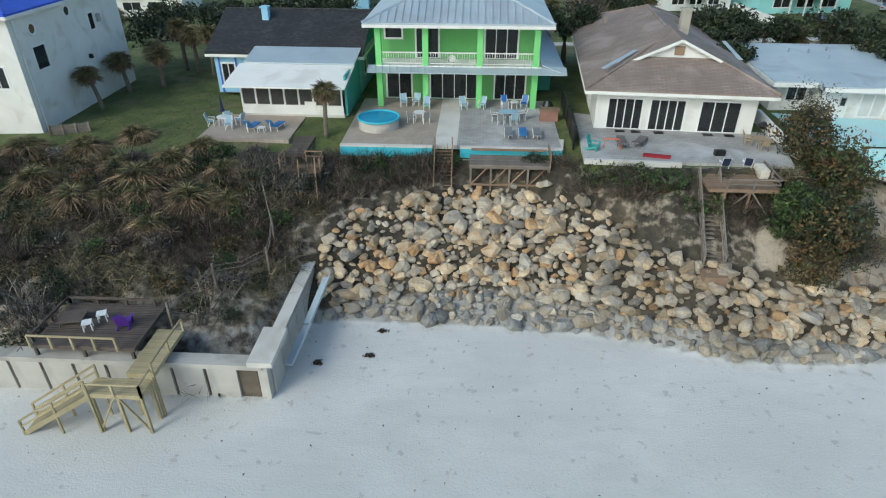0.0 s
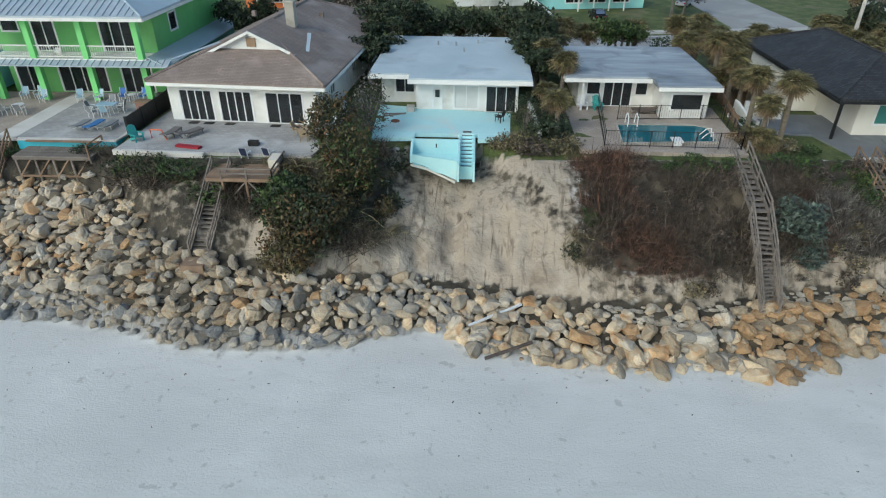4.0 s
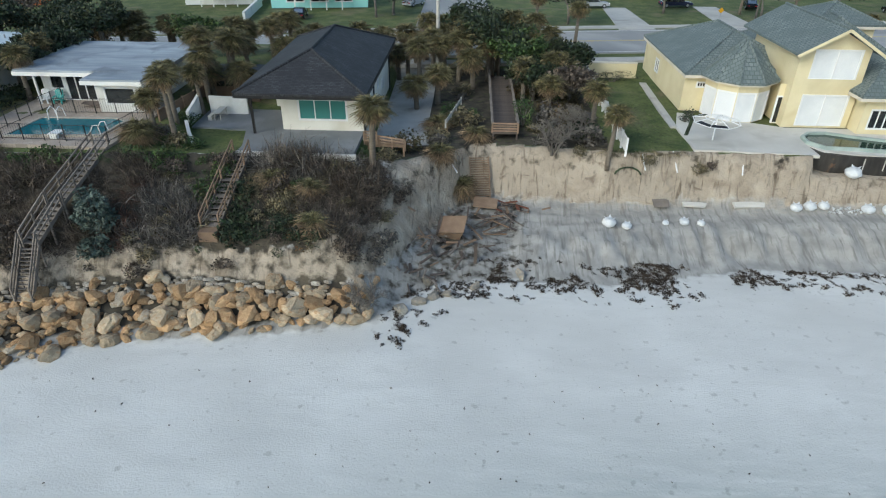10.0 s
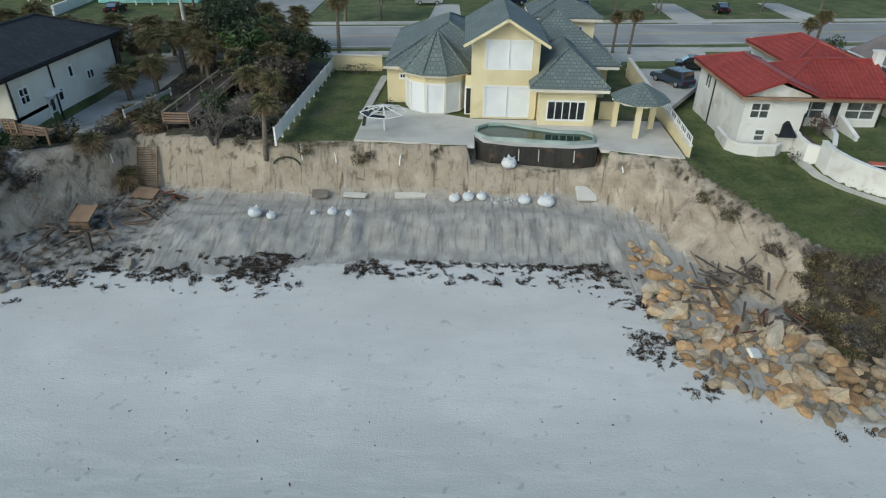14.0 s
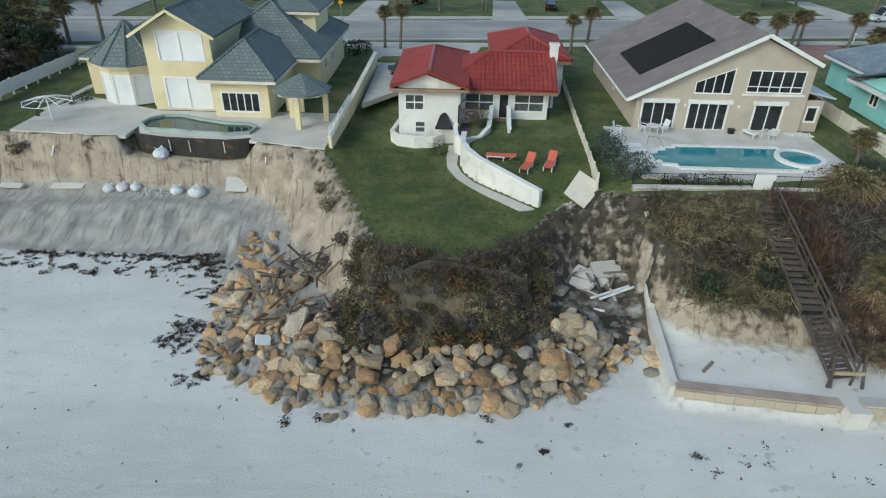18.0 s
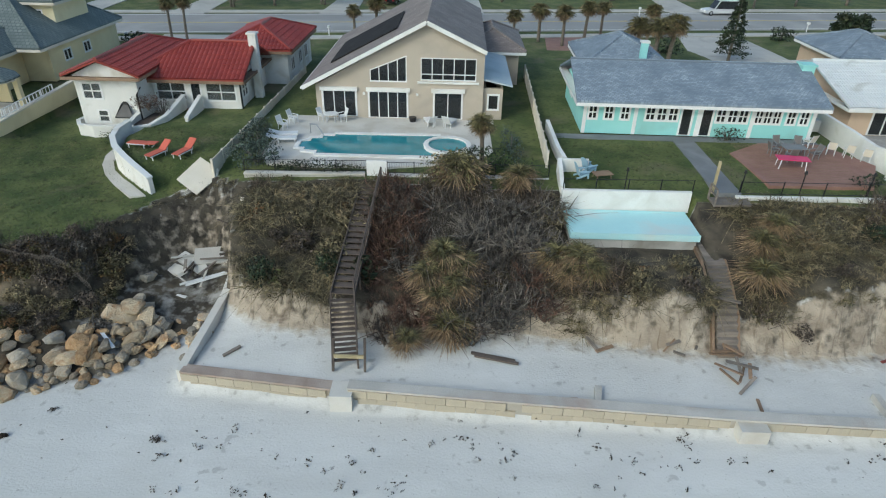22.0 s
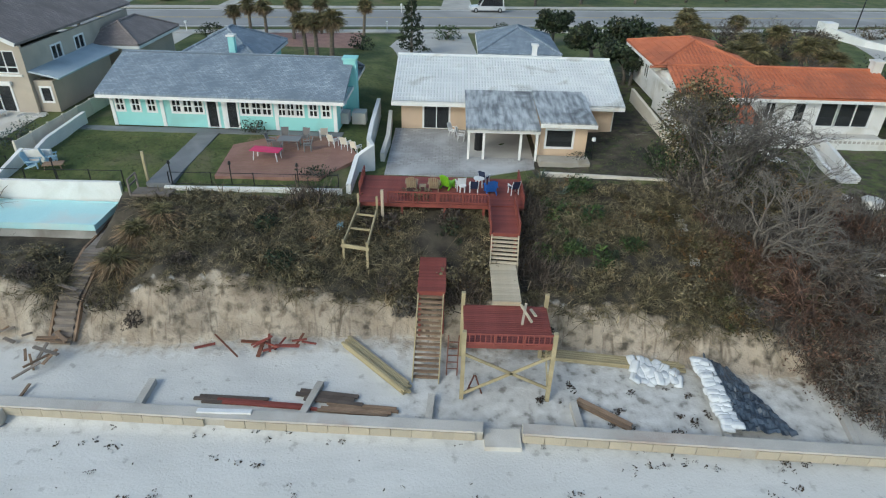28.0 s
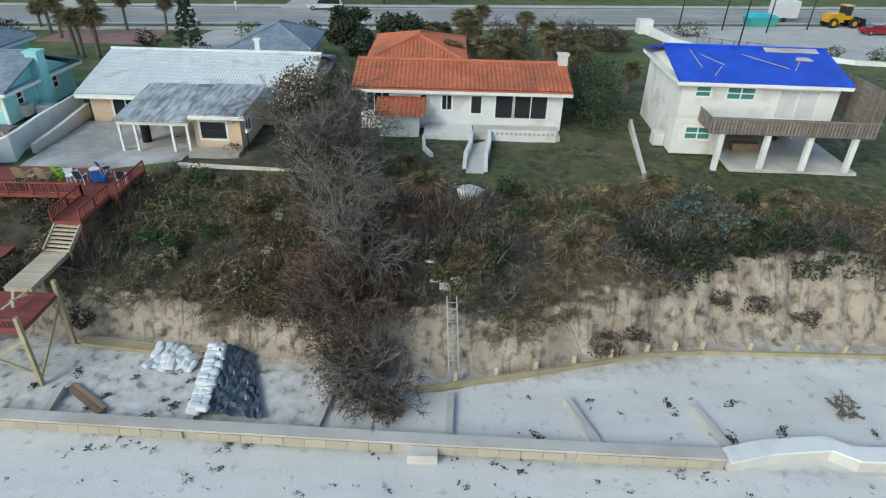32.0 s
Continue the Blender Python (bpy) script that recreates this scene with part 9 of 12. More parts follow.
# overgrown dirt lot and the strip beside the drained pool
for x, y, *_ in scatter(60.5, 74, 40.5, 57, 1.7, lambda n, s, x, y: n == 4 and not 64.9 < x < 67.9 and not (59 < x < 62.5 and y > 44) and sr.random() < .62, sr):
    shrub(x, y, sr.uniform(.8, 1.9), sr.choice(("leaf_dark", "dune_grass", "leaf", "brush_grey", "leaf_rust")), sr)
for x, y, k, m in ((31.6, 37.4, 1.9, "leaf_dark"), (31.9, 39.2, 1.7, "leaf_dark"), (32.4, 36.0, 1.5, "dune_grass"), (29.6, 36.2, 1.4, "dune_grass"), (28.4, 36.2, 1.2, "dune_grass"), (30.6, 35.6, 1.5, "brush"), (32.2, 41.6, 1.6, "leaf_dark"), (32.0, 44.0, 1.8, "leaf_dark"), (30.2, 40.4, 1.0, "leaf_rust"),
                   (46.2, 37.6, 1.3, "dune_grass"), (45.2, 41.6, 1.2, "leaf"), (44.9, 38.6, 1.0, "brush_grey"), (47.4, 37.2, 1.1, "leaf"), (57.6, 38.6, 1.2, "leaf"), (58.6, 40.4, 1.4, "leaf_dark"), (59.2, 38.4, 1.3, "dune_grass")):
    shrub(x, y, k, m, sr)
# brown brush over the eroded point of the lawn, and the slumped corner of the bay
for x, y, s, _ in scatter(104, 113.8, 25.5, 30.5, .6, lambda n, s, x, y: (n in (2, 3) or (n == 1 and s < .42)) and sr.random() < .9, sr):
    shrub(x, y, sr.uniform(.5, 1.0), sr.choice(("brush", "dune_grass", "brush_grey", "dune_grass", "leaf_rust")), sr, True)
for x, y, s, _ in scatter(57.6, 61.6, 26, 36, .9, lambda n, s, x, y: n in (2, 3) and x < 59.9 + .1 * (y - 28) and sr.random() < .8, sr):
    shrub(x, y, sr.uniform(.6, 1.2), sr.choice(("brush", "brush_grey", "brush")), sr, True)
for mat, items in SPARE.items():
    vs, fs, n = [], [], 0
    for me, m in items:
        co = np.empty(len(me.vertices) * 3)
        me.vertices.foreach_get("co", co)
        mm = np.array(m)
        vs.append(co.reshape(-1, 3) @ mm[:3, :3].T + mm[:3, 3])
        f = np.empty(len(me.polygons) * 4, int)
        me.polygons.foreach_get("vertices", f)
        fs.append(f.reshape(-1, 4) + n)
        n += len(me.vertices)
    tagged(new("undergrowth", fast_mesh("undergrowth", np.concatenate(vs), np.concatenate(fs), mat)), "low mats of " + {"leaf": "green leaves", "leaf_dark": "dark green leaves", "leaf_rust": "rust-tinged leaves", "dune_grass": "olive grass", "brush": "dead brown brush", "brush_grey": "grey twigs"}[mat] + " on the slope", "undergrowth", kind="stuff")

# ---- lawn grass ----
M_["lawn_blade"] = leaf_mat("lawn grass blades", (0.045, 0.075, 0.020), (0.115, 0.140, 0.045), (0.17, 0.145, 0.075))
BLADE = [tuft(140 + i, 22, .4, 1.0, .16, .022, .6, .16) for i in range(5)]
lawn_spots = scatter(101.5, 117, 27.5, 42, .33, lambda n, s, x, y: n == 4 and not (105 < x < 116 and y > 41.5) and not (x < 110.5 and 38 < y and x > 108.3), rr)
lawn_spots += scatter(-27, -12, 35.5, 48, .5, lambda n, s, x, y: n == 4 and not (-18.2 < x < -11.5), rr)
lawn_spots += scatter(74.9, 79.2, 40.6, 52, .4, lambda n, s, x, y: n == 4, rr)
lawn_spots += scatter(136.4, 153.6, 33.6, 40.2, .42, lambda n, s, x, y: n == 4 and not 143.4 < x < 145 and not (146.4 < x < 154.2 and 34.1 < y), rr)
lawn_spots += scatter(166, 204, 34, 43, .55, lambda n, s, x, y: n == 4 and not 178.4 < x < 183.2 and not (x > 193 and y > 37) and not (175 < x < 190 and y > 40), rr)
spread("lawn_grass", "short green and straw-coloured lawn grass", "grass", BLADE, lawn_spots, "lawn_blade", tall=(.6, 1.3), sink=.01, seed=51)
fringe = scatter(99, 118.4, 25, 41, .3, lambda n, s, x, y: n == 3 and s < .6 and rr.random() < .6, rr) + scatter(73, 102, 39, 42, .3, lambda n, s, x, y: n == 3 and not 79 < x < 100.8, rr)
spread("lawn_fringe", "ragged dry grass hanging over the eroded edge", "grass", GRASS, fringe, "dune_grass", tall=(.4, .8), sink=.03, seed=52)


def fan_frond(rnd, a, e, stem, fan, blades, width, droop):
    """One fan leaf on its stem, at azimuth a and elevation e."""
    d = np.array((math.cos(a) * math.cos(e), math.sin(a) * math.cos(e), math.sin(e)))
    hub = d * stem
    side = np.array((-math.sin(a), math.cos(a), 0))
    up = np.cross(d, side) * -1
    ang = np.linspace(-1.35, 1.35, blades)
    dirs = np.array([d * math.cos(t) + side * math.sin(t) + up * (.10 * math.cos(3 * t)) for t in ang])
    dirs /= np.linalg.norm(dirs, axis=1)[:, None]
    V, F = ribbons(np.repeat(hub[None], blades, 0), dirs, fan * (1 - .25 * np.abs(ang)), np.full(blades, width), droop * rnd.uniform(.6, 1.4, blades), rnd)
    Vs, Fs = ribbons(np.zeros((1, 3)), d[None], np.array([stem]), np.array([.04]), np.array([.05]), rnd)
    return np.concatenate([V, Vs]), np.concatenate([F, Fs + len(V)])


def crown(seed, n, stem, fan, lo, hi, blades=9, width=.10, droop=.35):
    rnd = np.random.RandomState(seed)
    Vs, Fs, k = [], [], 0
    for i in range(n):
        V, F = fan_frond(rnd, rnd.uniform(0, 6.28), rnd.uniform(lo, hi), stem * rnd.uniform(.7, 1.2), fan * rnd.uniform(.7, 1.15), blades, width, droop)
        Vs.append(V)
        Fs.append(F + k)
        k += len(V)
    return np.concatenate(Vs), np.concatenate(Fs)


def palm_kind(seed):
    """Meshes of one sabal palm: green crown and hanging dead skirt."""
    V, F = crown(seed, 70, .42, .58, -.6, 1.3, 14, .075, .5)
    D, E = crown(seed + 50, 52, .36, .52, -1.4, -.3, 12, .07, .6)
    return fast_mesh("frond_crown", V * U, F, "frond"), fast_mesh("dead_frond_skirt", D * U, E, "frond_dead")


PALMS = [palm_kind(i) for i in range(4)]


def palm(x, y, h, lean=(0, 0), seed=0, scale=1.0, skirt=True, label="sabal palm with a shaggy olive crown"):
    t = thing("palm_tree", label, "palm tree", (x, y, zat(x, y)), group="palms along the houses")
    pts = [Vector((lean[0] * (k ** 1.6), lean[1] * (k ** 1.6), -.2 + (h + .2) * k)) for k in [i / 6 for i in range(7)]]
    Geo().tube(pts, .19 * scale, 8, .14 * scale).put("trunk", "bark", t, smooth=True)
    g, d = PALMS[seed % 4]
    for nm, me in (("frond_crown", g), ("dead_frond_skirt", d)):
        if nm == "dead_frond_skirt" and not skirt:
            continue
        ob = new(nm, me)
        ob.parent = t
        ob.matrix_local = Matrix.LocRotScale(pts[-1] * U, Euler((0, 0, seed * 1.7)), (scale,) * 3)
    return t


def palmetto_kind(seed):
    V, F = crown(seed, 34, .3, .5, 0, 1.35, 13, .06, .6)
    D, E = crown(seed + 9, 40, .36, .55, -.7, .45, 12, .06, .7)
    return fast_mesh("fan_crown", V * U, F, "frond"), fast_mesh("dead_fan_skirt", D * U, E, "frond_dead")


PALMETTO = [palmetto_kind(100 + i) for i in range(3)]


def palmetto(x, y, scale=1.0, seed=0, dead=True):
    t = thing("palmetto", "low fan palmetto with tan dead leaves", "palmetto", (x, y, zat(x, y) + (.45 if 127 < x < 147 else .1)), seed * 67, group="palmettos on the dune")
    for nm, me in zip(("fan_crown", "dead_fan_skirt"), PALMETTO[seed % 3]):
        if nm == "dead_fan_skirt" and not dead:
            continue
        ob = new(nm, me)
        ob.parent = t
        ob.matrix_local = Matrix.LocRotScale((0, 0, .25 * U * scale), None, (scale,) * 3)
    Geo().tube([(0, 0, -.6), (0, 0, .3 * scale)], .1 * scale, 6).put("stem", "bark", t)
    return t


def blades_plant(x, y, scale, seed, mat="agave", label="clump of stiff blue-green sword leaves"):
    t = thing("yucca", label, "yucca", (x, y, zat(x, y)), group="yuccas on the slope")
    V, F = tuft(300 + seed, 46, .5, .7, 1.0, .11, .12, .06)
    ob = new("leaf_rosette", fast_mesh("leaf_rosette", V * U * scale, F, mat))
    ob.parent = t
    return t


def bush(x, y, rx, ry, rz, n, size, mat, label, seed, name="bush", twigs="branch", lift=0.0, second=None):
    t = thing(name, label, "bush", (x, y, zat(x, y) + lift))
    V, F = leaves(seed, n, rx, ry, rz, size)
    ob = new("foliage", fast_mesh("foliage", V * U, F, mat))
    ob.parent = t
    if second:
        V, F = leaves(seed + 500, n // 2, rx * .95, ry * .95, rz * .95, size)
        ob = new("foliage", fast_mesh("foliage", V * U, F, second))
        ob.parent = t
    g = Geo()
    r = random.Random(seed)
    for i in range(7):
        a = r.uniform(0, 6.28)
        k = r.uniform(.3, .75)
        g.tube([(0, 0, -.2), (rx * k * .4 * math.cos(a), ry * k * .4 * math.sin(a), rz * .6), (rx * k * math.cos(a), ry * k * math.sin(a), rz * (1 + .6 * k))], .05, 5, .015)
    g.put("branchwork", twigs, t)
    return t


def tree(x, y, h, r, n, size, mat, label, seed, trunks=1, second=None, name="tree"):
    """A tapered trunk with limbs and a crown of many leaf clumps with gaps."""
    rd = random.Random(seed)
    t = thing(name, label, "tree", (x, y, zat(x, y)))
    g = Geo()
    ends = []
    for k in range(trunks):
        bx, by = rd.uniform(-.3, .3) * (trunks > 1), rd.uniform(-.3, .3) * (trunks > 1)
        mid = Vector((bx + rd.uniform(-.3, .3), by + rd.uniform(-.3, .3), h * .5))
        g.tube([(bx, by, -.2), (bx * 1.1, by, h * .25), mid], .17, 7, .1)
        for i in range(6):
            a = rd.uniform(0, 6.28)
            e = mid + Vector((math.cos(a) * r * rd.uniform(.4, .85), math.sin(a) * r * rd.uniform(.4, .85), h * rd.uniform(.1, .42)))
            m = (mid + e) / 2 + Vector((0, 0, .2))
            g.tube([mid, m, e], .07, 5, .02)
            ends.append(e)
    g.put("trunk", "branch", t, smooth=True)
    Vs, Fs, c, mats = [], [], 0, []
    for i, e in enumerate(ends):
        q = rd.uniform(.32, .5) * r
        V, F = leaves(seed * 13 + i, n // len(ends), q, q, q * .7, size, .2)
        Vs.append(V + np.array(e) - np.array((0, 0, q * .5)))
        Fs.append(F + c)
        c += len(V)
    ob = new("crown", fast_mesh("crown", np.concatenate(Vs) * U, np.concatenate(Fs), mat))
    ob.parent = t
    return t


def bare_tree(x, y, h, spread_, seed, label, levels=5, lean=(0, 0), mat="branch", name="bare_tree", trunks=4):
    rd = random.Random(seed)
    t = thing(name, label, "tree", (x, y, zat(x, y)))
    g, fine = Geo(), Geo()

    def grow(p, d, length, r, lv):
        q = p + d * length * .5 + Vector((rd.uniform(-.1, .1), rd.uniform(-.1, .1), rd.uniform(0, .08))) * length
        e = p + d * length + Vector((0, 0, -.05 * length * (levels - lv)))
        (g if r > .03 else fine).tube([p, q, e], r, 6 if r > .05 else (4 if r > .02 else 3), r * .62, cap=False)
        if lv:
            for _ in range(3 if lv > 1 else 4):
                nd = (d + Vector((rd.gauss(0, .55), rd.gauss(0, .55), rd.gauss(.05, .35))) * spread_).normalized()
                grow(p + (e - p) * rd.uniform(.55, 1.0), nd, length * rd.uniform(.55, .8), r * .6, lv - 1)

    for k in range(trunks):
        a = 6.28 * k / trunks + rd.uniform(-.4, .4)
        d = Vector((math.cos(a) * .45 * spread_ + lean[0], math.sin(a) * .45 * spread_ + lean[1], 1)).normalized()
        grow(Vector((math.cos(a) * .15, math.sin(a) * .15, -.15)), d, h * .38, .055 + .006 * h, levels)
    g.put("limb_work", mat, t, smooth=True)
    fine.put("twig", mat, t, kind="stuff")
    return t


def conifer(x, y, h, r, seed):
    t = thing("conifer", "tall dark green conifer", "tree", (x, y, zat(x, y)))
    Geo().tube([(0, 0, -.2), (0, 0, h)], .16, 7, .03).put("trunk", "bark", t)
    Vs, Fs, c = [], [], 0
    rd = random.Random(seed)
    for i in range(26):
        k = i / 26
        for j in range(7):
            a = rd.uniform(0, 6.28)
            rad = r * (1 - k) ** .8 * rd.uniform(.4, 1)
            V, F = leaves(seed + i * 9 + j, 26, .42 * (1.1 - k), .42 * (1.1 - k), .16, .10, .1)
            Vs.append(V + np.array((math.cos(a) * rad, math.sin(a) * rad, .6 + k * (h - .8))))
            Fs.append(F + c)
            c += len(V)
    ob = new("foliage", fast_mesh("foliage", np.concatenate(Vs) * U, np.concatenate(Fs), "leaf_dark"))
    ob.parent = t


# palms: (x, y, height, lean x, lean y, scale)
PALM_SPOTS = [(-9.7, 37.4, 3.0, .1, .2, .85), (-26.2, 49.6, 3.0, 0, 0, 1), (-27.9, 47.4, 2.6, -.3, 0, 1), (-25.6, 48.6, 2.8, .2, 0, 1), (-22.5, 51.5, 3.6, .2, 0, 1), (-24.4, 52.8, 3.4, 0, 0, 1.1),
              (-28.0, 43.4, 2.6, -.5, 0, .9), (-26.0, 54.0, 3.8, 0, 0, 1.1), (-21.0, 53.4, 3.6, .1, 0, 1.3), (-19.2, 54.6, 3.8, 0, 0, 1.3), (-23.2, 56.6, 4.0, 0, 0, 1.3), (-18.0, 58.0, 4.0, .2, 0, 1.3), (-20.0, 50.4, 2.8, 0, 0, 1.1), (-20.5, 57.5, 3.8, 0, 0, 1.2),
              (32.2, 38.1, 2.2, -.2, .2, .95), (33.0, 43.8, 3.2, .1, 0, 1), (32.2, 47.4, 3.2, 0, 0, 1), (31.6, 41.5, 1.8, 0, 0, .8), (45.9, 38.0, 4.3, -.1, 0, 1.0), (45.4, 43.8, 3.0, -.2, 0, .9), (44.9, 40.6, 3.4, -.1, 0, 1.0), (45.2, 45.6, 3.6, 0, 0, 1.1), (44.6, 47.2, 4.0, -.2, 0, 1.1), (46.0, 49.0, 4.2, .2, 0, 1.2), (44.7, 38.0, 2.4, 0, 0, .9), (44.6, 36.8, .9, -.2, -.1, .8),
              (46.5, 57.8, 3.6, 0, 0, 1.1), (47.5, 60.5, 3.8, 0, 0, 1.2), (46.0, 62.5, 3.4, 0, 0, 1.2), (39.5, 60.8, 2.6, 0, 0, 1.1), (41.5, 62.0, 2.8, .1, 0, 1.1), (49.5, 61.5, 2.6, 0, 0, 1.2), (32.9, 61.0, 3.2, 0, 0, 1.1), (35.0, 62.5, 2.8, 0, 0, 1.1),
              (58.5, 36.6, 4.2, .3, -.9, 1.1), (73.6, 40.8, 3.6, .3, .3, .95), (73.2, 45.4, 3.0, 0, 0, 1.0), (74.3, 64.2, 5.0, .1, 0, 1.0), (70.5, 64.8, 3.8, 0, 0, 1.1), (59.8, 56.0, 3.6, 0, 0, 1.2), (61.6, 57.6, 3.4, 0, 0, 1.2), (58.4, 60.0, 3.8, 0, 0, 1.2),
              (66.0, 59.5, 3.8, 0, 0, 1.2), (69.5, 58.6, 3.6, 0, 0, 1.1), (71.5, 61.0, 3.4, 0, 0, 1.1), (68.6, 52.0, 3.0, 0, 0, 1.1), (70.4, 49.0, 2.4, 0, 0, 1.1),
              (101.4, 67.0, 3.6, .1, 0, .8), (103.0, 66.8, 3.8, .2, 0, .8), (119.9, 66.4, 3.4, 0, 0, .8), (121.8, 68.2, 3.8, .1, 0, .9), (140.6, 68.6, 3.4, 0, 0, .95), (143.0, 70.0, 3.6, .2, 0, .95), (131.6, 36.6, 2.4, -.1, 0, .75),
              (147.4, 59.8, 3.6, 0, 0, 1.1), (148.7, 60.0, 3.8, .2, 0, 1.2), (146.2, 61.0, 3.4, -.2, 0, 1.1), (138.4, 70.6, 3.2, 0, 0, 1.0), (145.3, 73.0, 3.2, 0, 0, .9), (150.0, 72.0, 3.2, .3, 0, .9), (136.0, 73.0, 2.2, 0, 0, .9),
              (176.2, 57.5, 2.8, 0, 0, 1.1), (181.0, 58.5, 2.4, 0, 0, 1.1), (185.5, 60.5, 2.8, 0, 0, 1.1), (189.0, 62.5, 3.2, 0, 0, 1.1), (192.5, 60.5, 2.6, 0, 0, 1.0), (187.8, 68.7, 3.2, 0, 0, 1.0), (194.4, 52.5, 2.0, 0, 0, .9), (183.5, 71.0, 3.4, 0, 0, 1.0), (178.5, 62.0, 3.0, 0, 0, 1.1)]
for i, (x, y, h, lx, ly, s) in enumerate(PALM_SPOTS):
    palm(x, y, h, (lx, ly), i, s)
PALMETTO_SPOTS = [(-21.0, 30.4, 1.2), (-17.6, 28.5, 1.4), (-14.9, 33.0, 1.2), (-21.6, 33.2, 1.1), (-22.1, 36.8, 1.3), (-19.0, 30.8, 1.2), (-24.5, 35.0, 1.4), (-16.8, 34.8, 1.3), (-19.8, 32.0, 1.7), (-16.2, 30.6, 1.6), (-18.2, 33.6, 1.5), (-22.8, 30.2, 1.4), (-14.0, 30.6, 1.3), (-25.8, 31.6, 1.5), (-28.2, 34.6, 1.5), (-13.2, 32.6, 1.1),
                  (55.4, 33.6, 1.0), (56.0, 31.0, 1.1), (43.9, 37.5, 1.4), (63.9, 40.6, 1.3), (53.0, 34.5, 1.0), (44.4, 36.9, .9), (64.8, 43.5, 1.3), (62.4, 40.2, 1.2), (62.0, 46, 1.3),
                  (129.7, 28.9, 1.4), (129.0, 28.0, 1.2), (130.2, 27.6, 1.2), (129.5, 26.9, 1.1), (130.6, 28.6, 1.1), (130.0, 25.9, 1.3), (130.3, 34.3, 1.6), (136.0, 28.3, 1.2), (136.4, 27.4, 1.1), (135.6, 27.6, 1.0), (144.2, 27.8, 1.3), (135.0, 28.6, 1.2), (144.7, 29.4, 1.2), (145.6, 30.2, 1.0), (154.0, 31.4, .8), (133.5, 33.8, 1.1), (128.2, 24.9, .9),
                  (186.1, 29.0, 1.3), (187.4, 30.2, 1.2), (191.7, 34.6, 1.2), (192.6, 31.0, 1.4), (197.3, 32.4, 1.2), (179.0, 34.0, 1.3), (194.2, 30.0, 1.2), (189.2, 33.4, 1.1), (198.8, 33.5, 1.0), (178.0, 36.4, 1.1)]
for i, (x, y, s) in enumerate(PALMETTO_SPOTS):
    palmetto(x, y, s, i)
for i, (x, y, s) in enumerate([(-6.6, 34.0, 1.1), (-5.2, 33.6, 1.2), (-4.2, 34.4, 1.2), (-7.4, 34.6, 1.0), (-5.8, 34.8, 1.1), (-3.4, 34.6, .9)]):
    blades_plant(x, y, s, i, "leaf_dark", "dark green yucca clump above the rocks")
for i, (x, y, s) in enumerate([(-22.5, 27.5, .8), (-20, 26.2, .7), (-24, 29, .8), (-17.5, 26.0, .7), (-26, 27, .8), (-19, 32.5, .8), (-23.4, 32.0, .9), (-27, 33, 1.0), (-29, 31, .9), (-31, 34, 1.1), (192.0, 29.6, .9), (190.5, 30.8, .9), (193.6, 32.4, .9), (164.6, 36.0, .8), (165.6, 34.5, .6), (166.3, 33.0, .5), (167.0, 31.0, .5), (165.8, 30.4, .5), (170.6, 30.6, .4)]):
    blades_plant(x, y, s, 20 + i)
# large bushes by the stairs and scarp
bush(44.3, 30.5, 1.15, 1.1, 1.1, 1900, .13, "agave", "silvery blue-green rounded bush beside the stair", 399)
bush(44.7, 29.2, .8, .75, .6, 900, .12, "agave", "silvery blue-green rounded bush beside the stair", 398)
bush(17.1, 29.9, 1.6, 1.5, 1.5, 2600, .12, "leaf", "glossy green sea-grape bush below the deck", 401, second="leaf_dark")
bush(18.4, 29.2, 1.9, 2.2, 1.9, 3000, .12, "leaf_rust", "rust-leaved sea-grape bush over the rocks", 402, second="leaf_dark")
bush(20.0, 32.4, 1.8, 1.9, 1.9, 2600, .11, "leaf_rust", "tangled brown and green bush at the scarp", 403, second="leaf")
bush(18.8, 34.6, 1.5, 1.5, 1.8, 2200, .11, "leaf_rust", "rust and green bush beside the white wall", 404, second="leaf_dark")
bush(20.4, 37.8, 1.2, 2.0, 1.8, 1200, .08, "brush_grey", "grey half-bare shrub between the terraces", 405, second="leaf_dark")
bush(17.4, 27.6, 1.3, .9, 1.2, 1600, .11, "leaf_rust", "rust-leaved bush hanging over the boulders", 406)
bush(8.5, 32.2, 1.6, .9, .6, 900, .08, "leaf", "low green bush at the terrace edge", 407, second="brush")
bush(10.8, 31.9, 1.5, .9, .6, 900, .08, "leaf", "low green bush at the terrace edge", 408)
bush(6.6, 32.8, 1.0, .8, .7, 500, .08, "leaf_dark", "dark bush beside the terrace", 409)
bush(30.2, 38.6, 1.0, 2.6, 1.2, 1300, .07, "leaf_dark", "clipped dark hedge between the lots", 410)
bush(29.4, 36.4, 1.4, .9, .5, 700, .07, "dune_grass", "tufted dry grass at the terrace edge", 411)
bush(68.3, 46.5, .9, 1.8, 1.2, 900, .09, "leaf", "green bush beside the boardwalk", 414)
bare_tree(70.0, 41.6, 3.4, 1.0, 31, "thicket of bare grey shrubs at the bluff edge", 4, trunks=7, name="bare_shrub")
bare_tree(71.6, 43.8, 3.2, 1.0, 32, "thicket of bare grey shrubs at the bluff edge", 4, trunks=6, name="bare_shrub")
bare_tree(58.9, 28.2, 2.2, 1.2, 33, "dark tangled dead brush sliding down the scarp", 4, trunks=7, name="bare_shrub", mat="branch")
bush(81.0, 48.3, .5, .5, .45, 260, .07, "leaf_dark", "clipped round shrub by the bay window", 415)
bush(80.4, 47.2, .5, .5, .4, 220, .07, "leaf_dark", "clipped round shrub by the path", 416)
bush(77.0, 57.9, 2.0, .6, .5, 500, .07, "leaf_dark", "clipped hedge along the cream wall", 417)
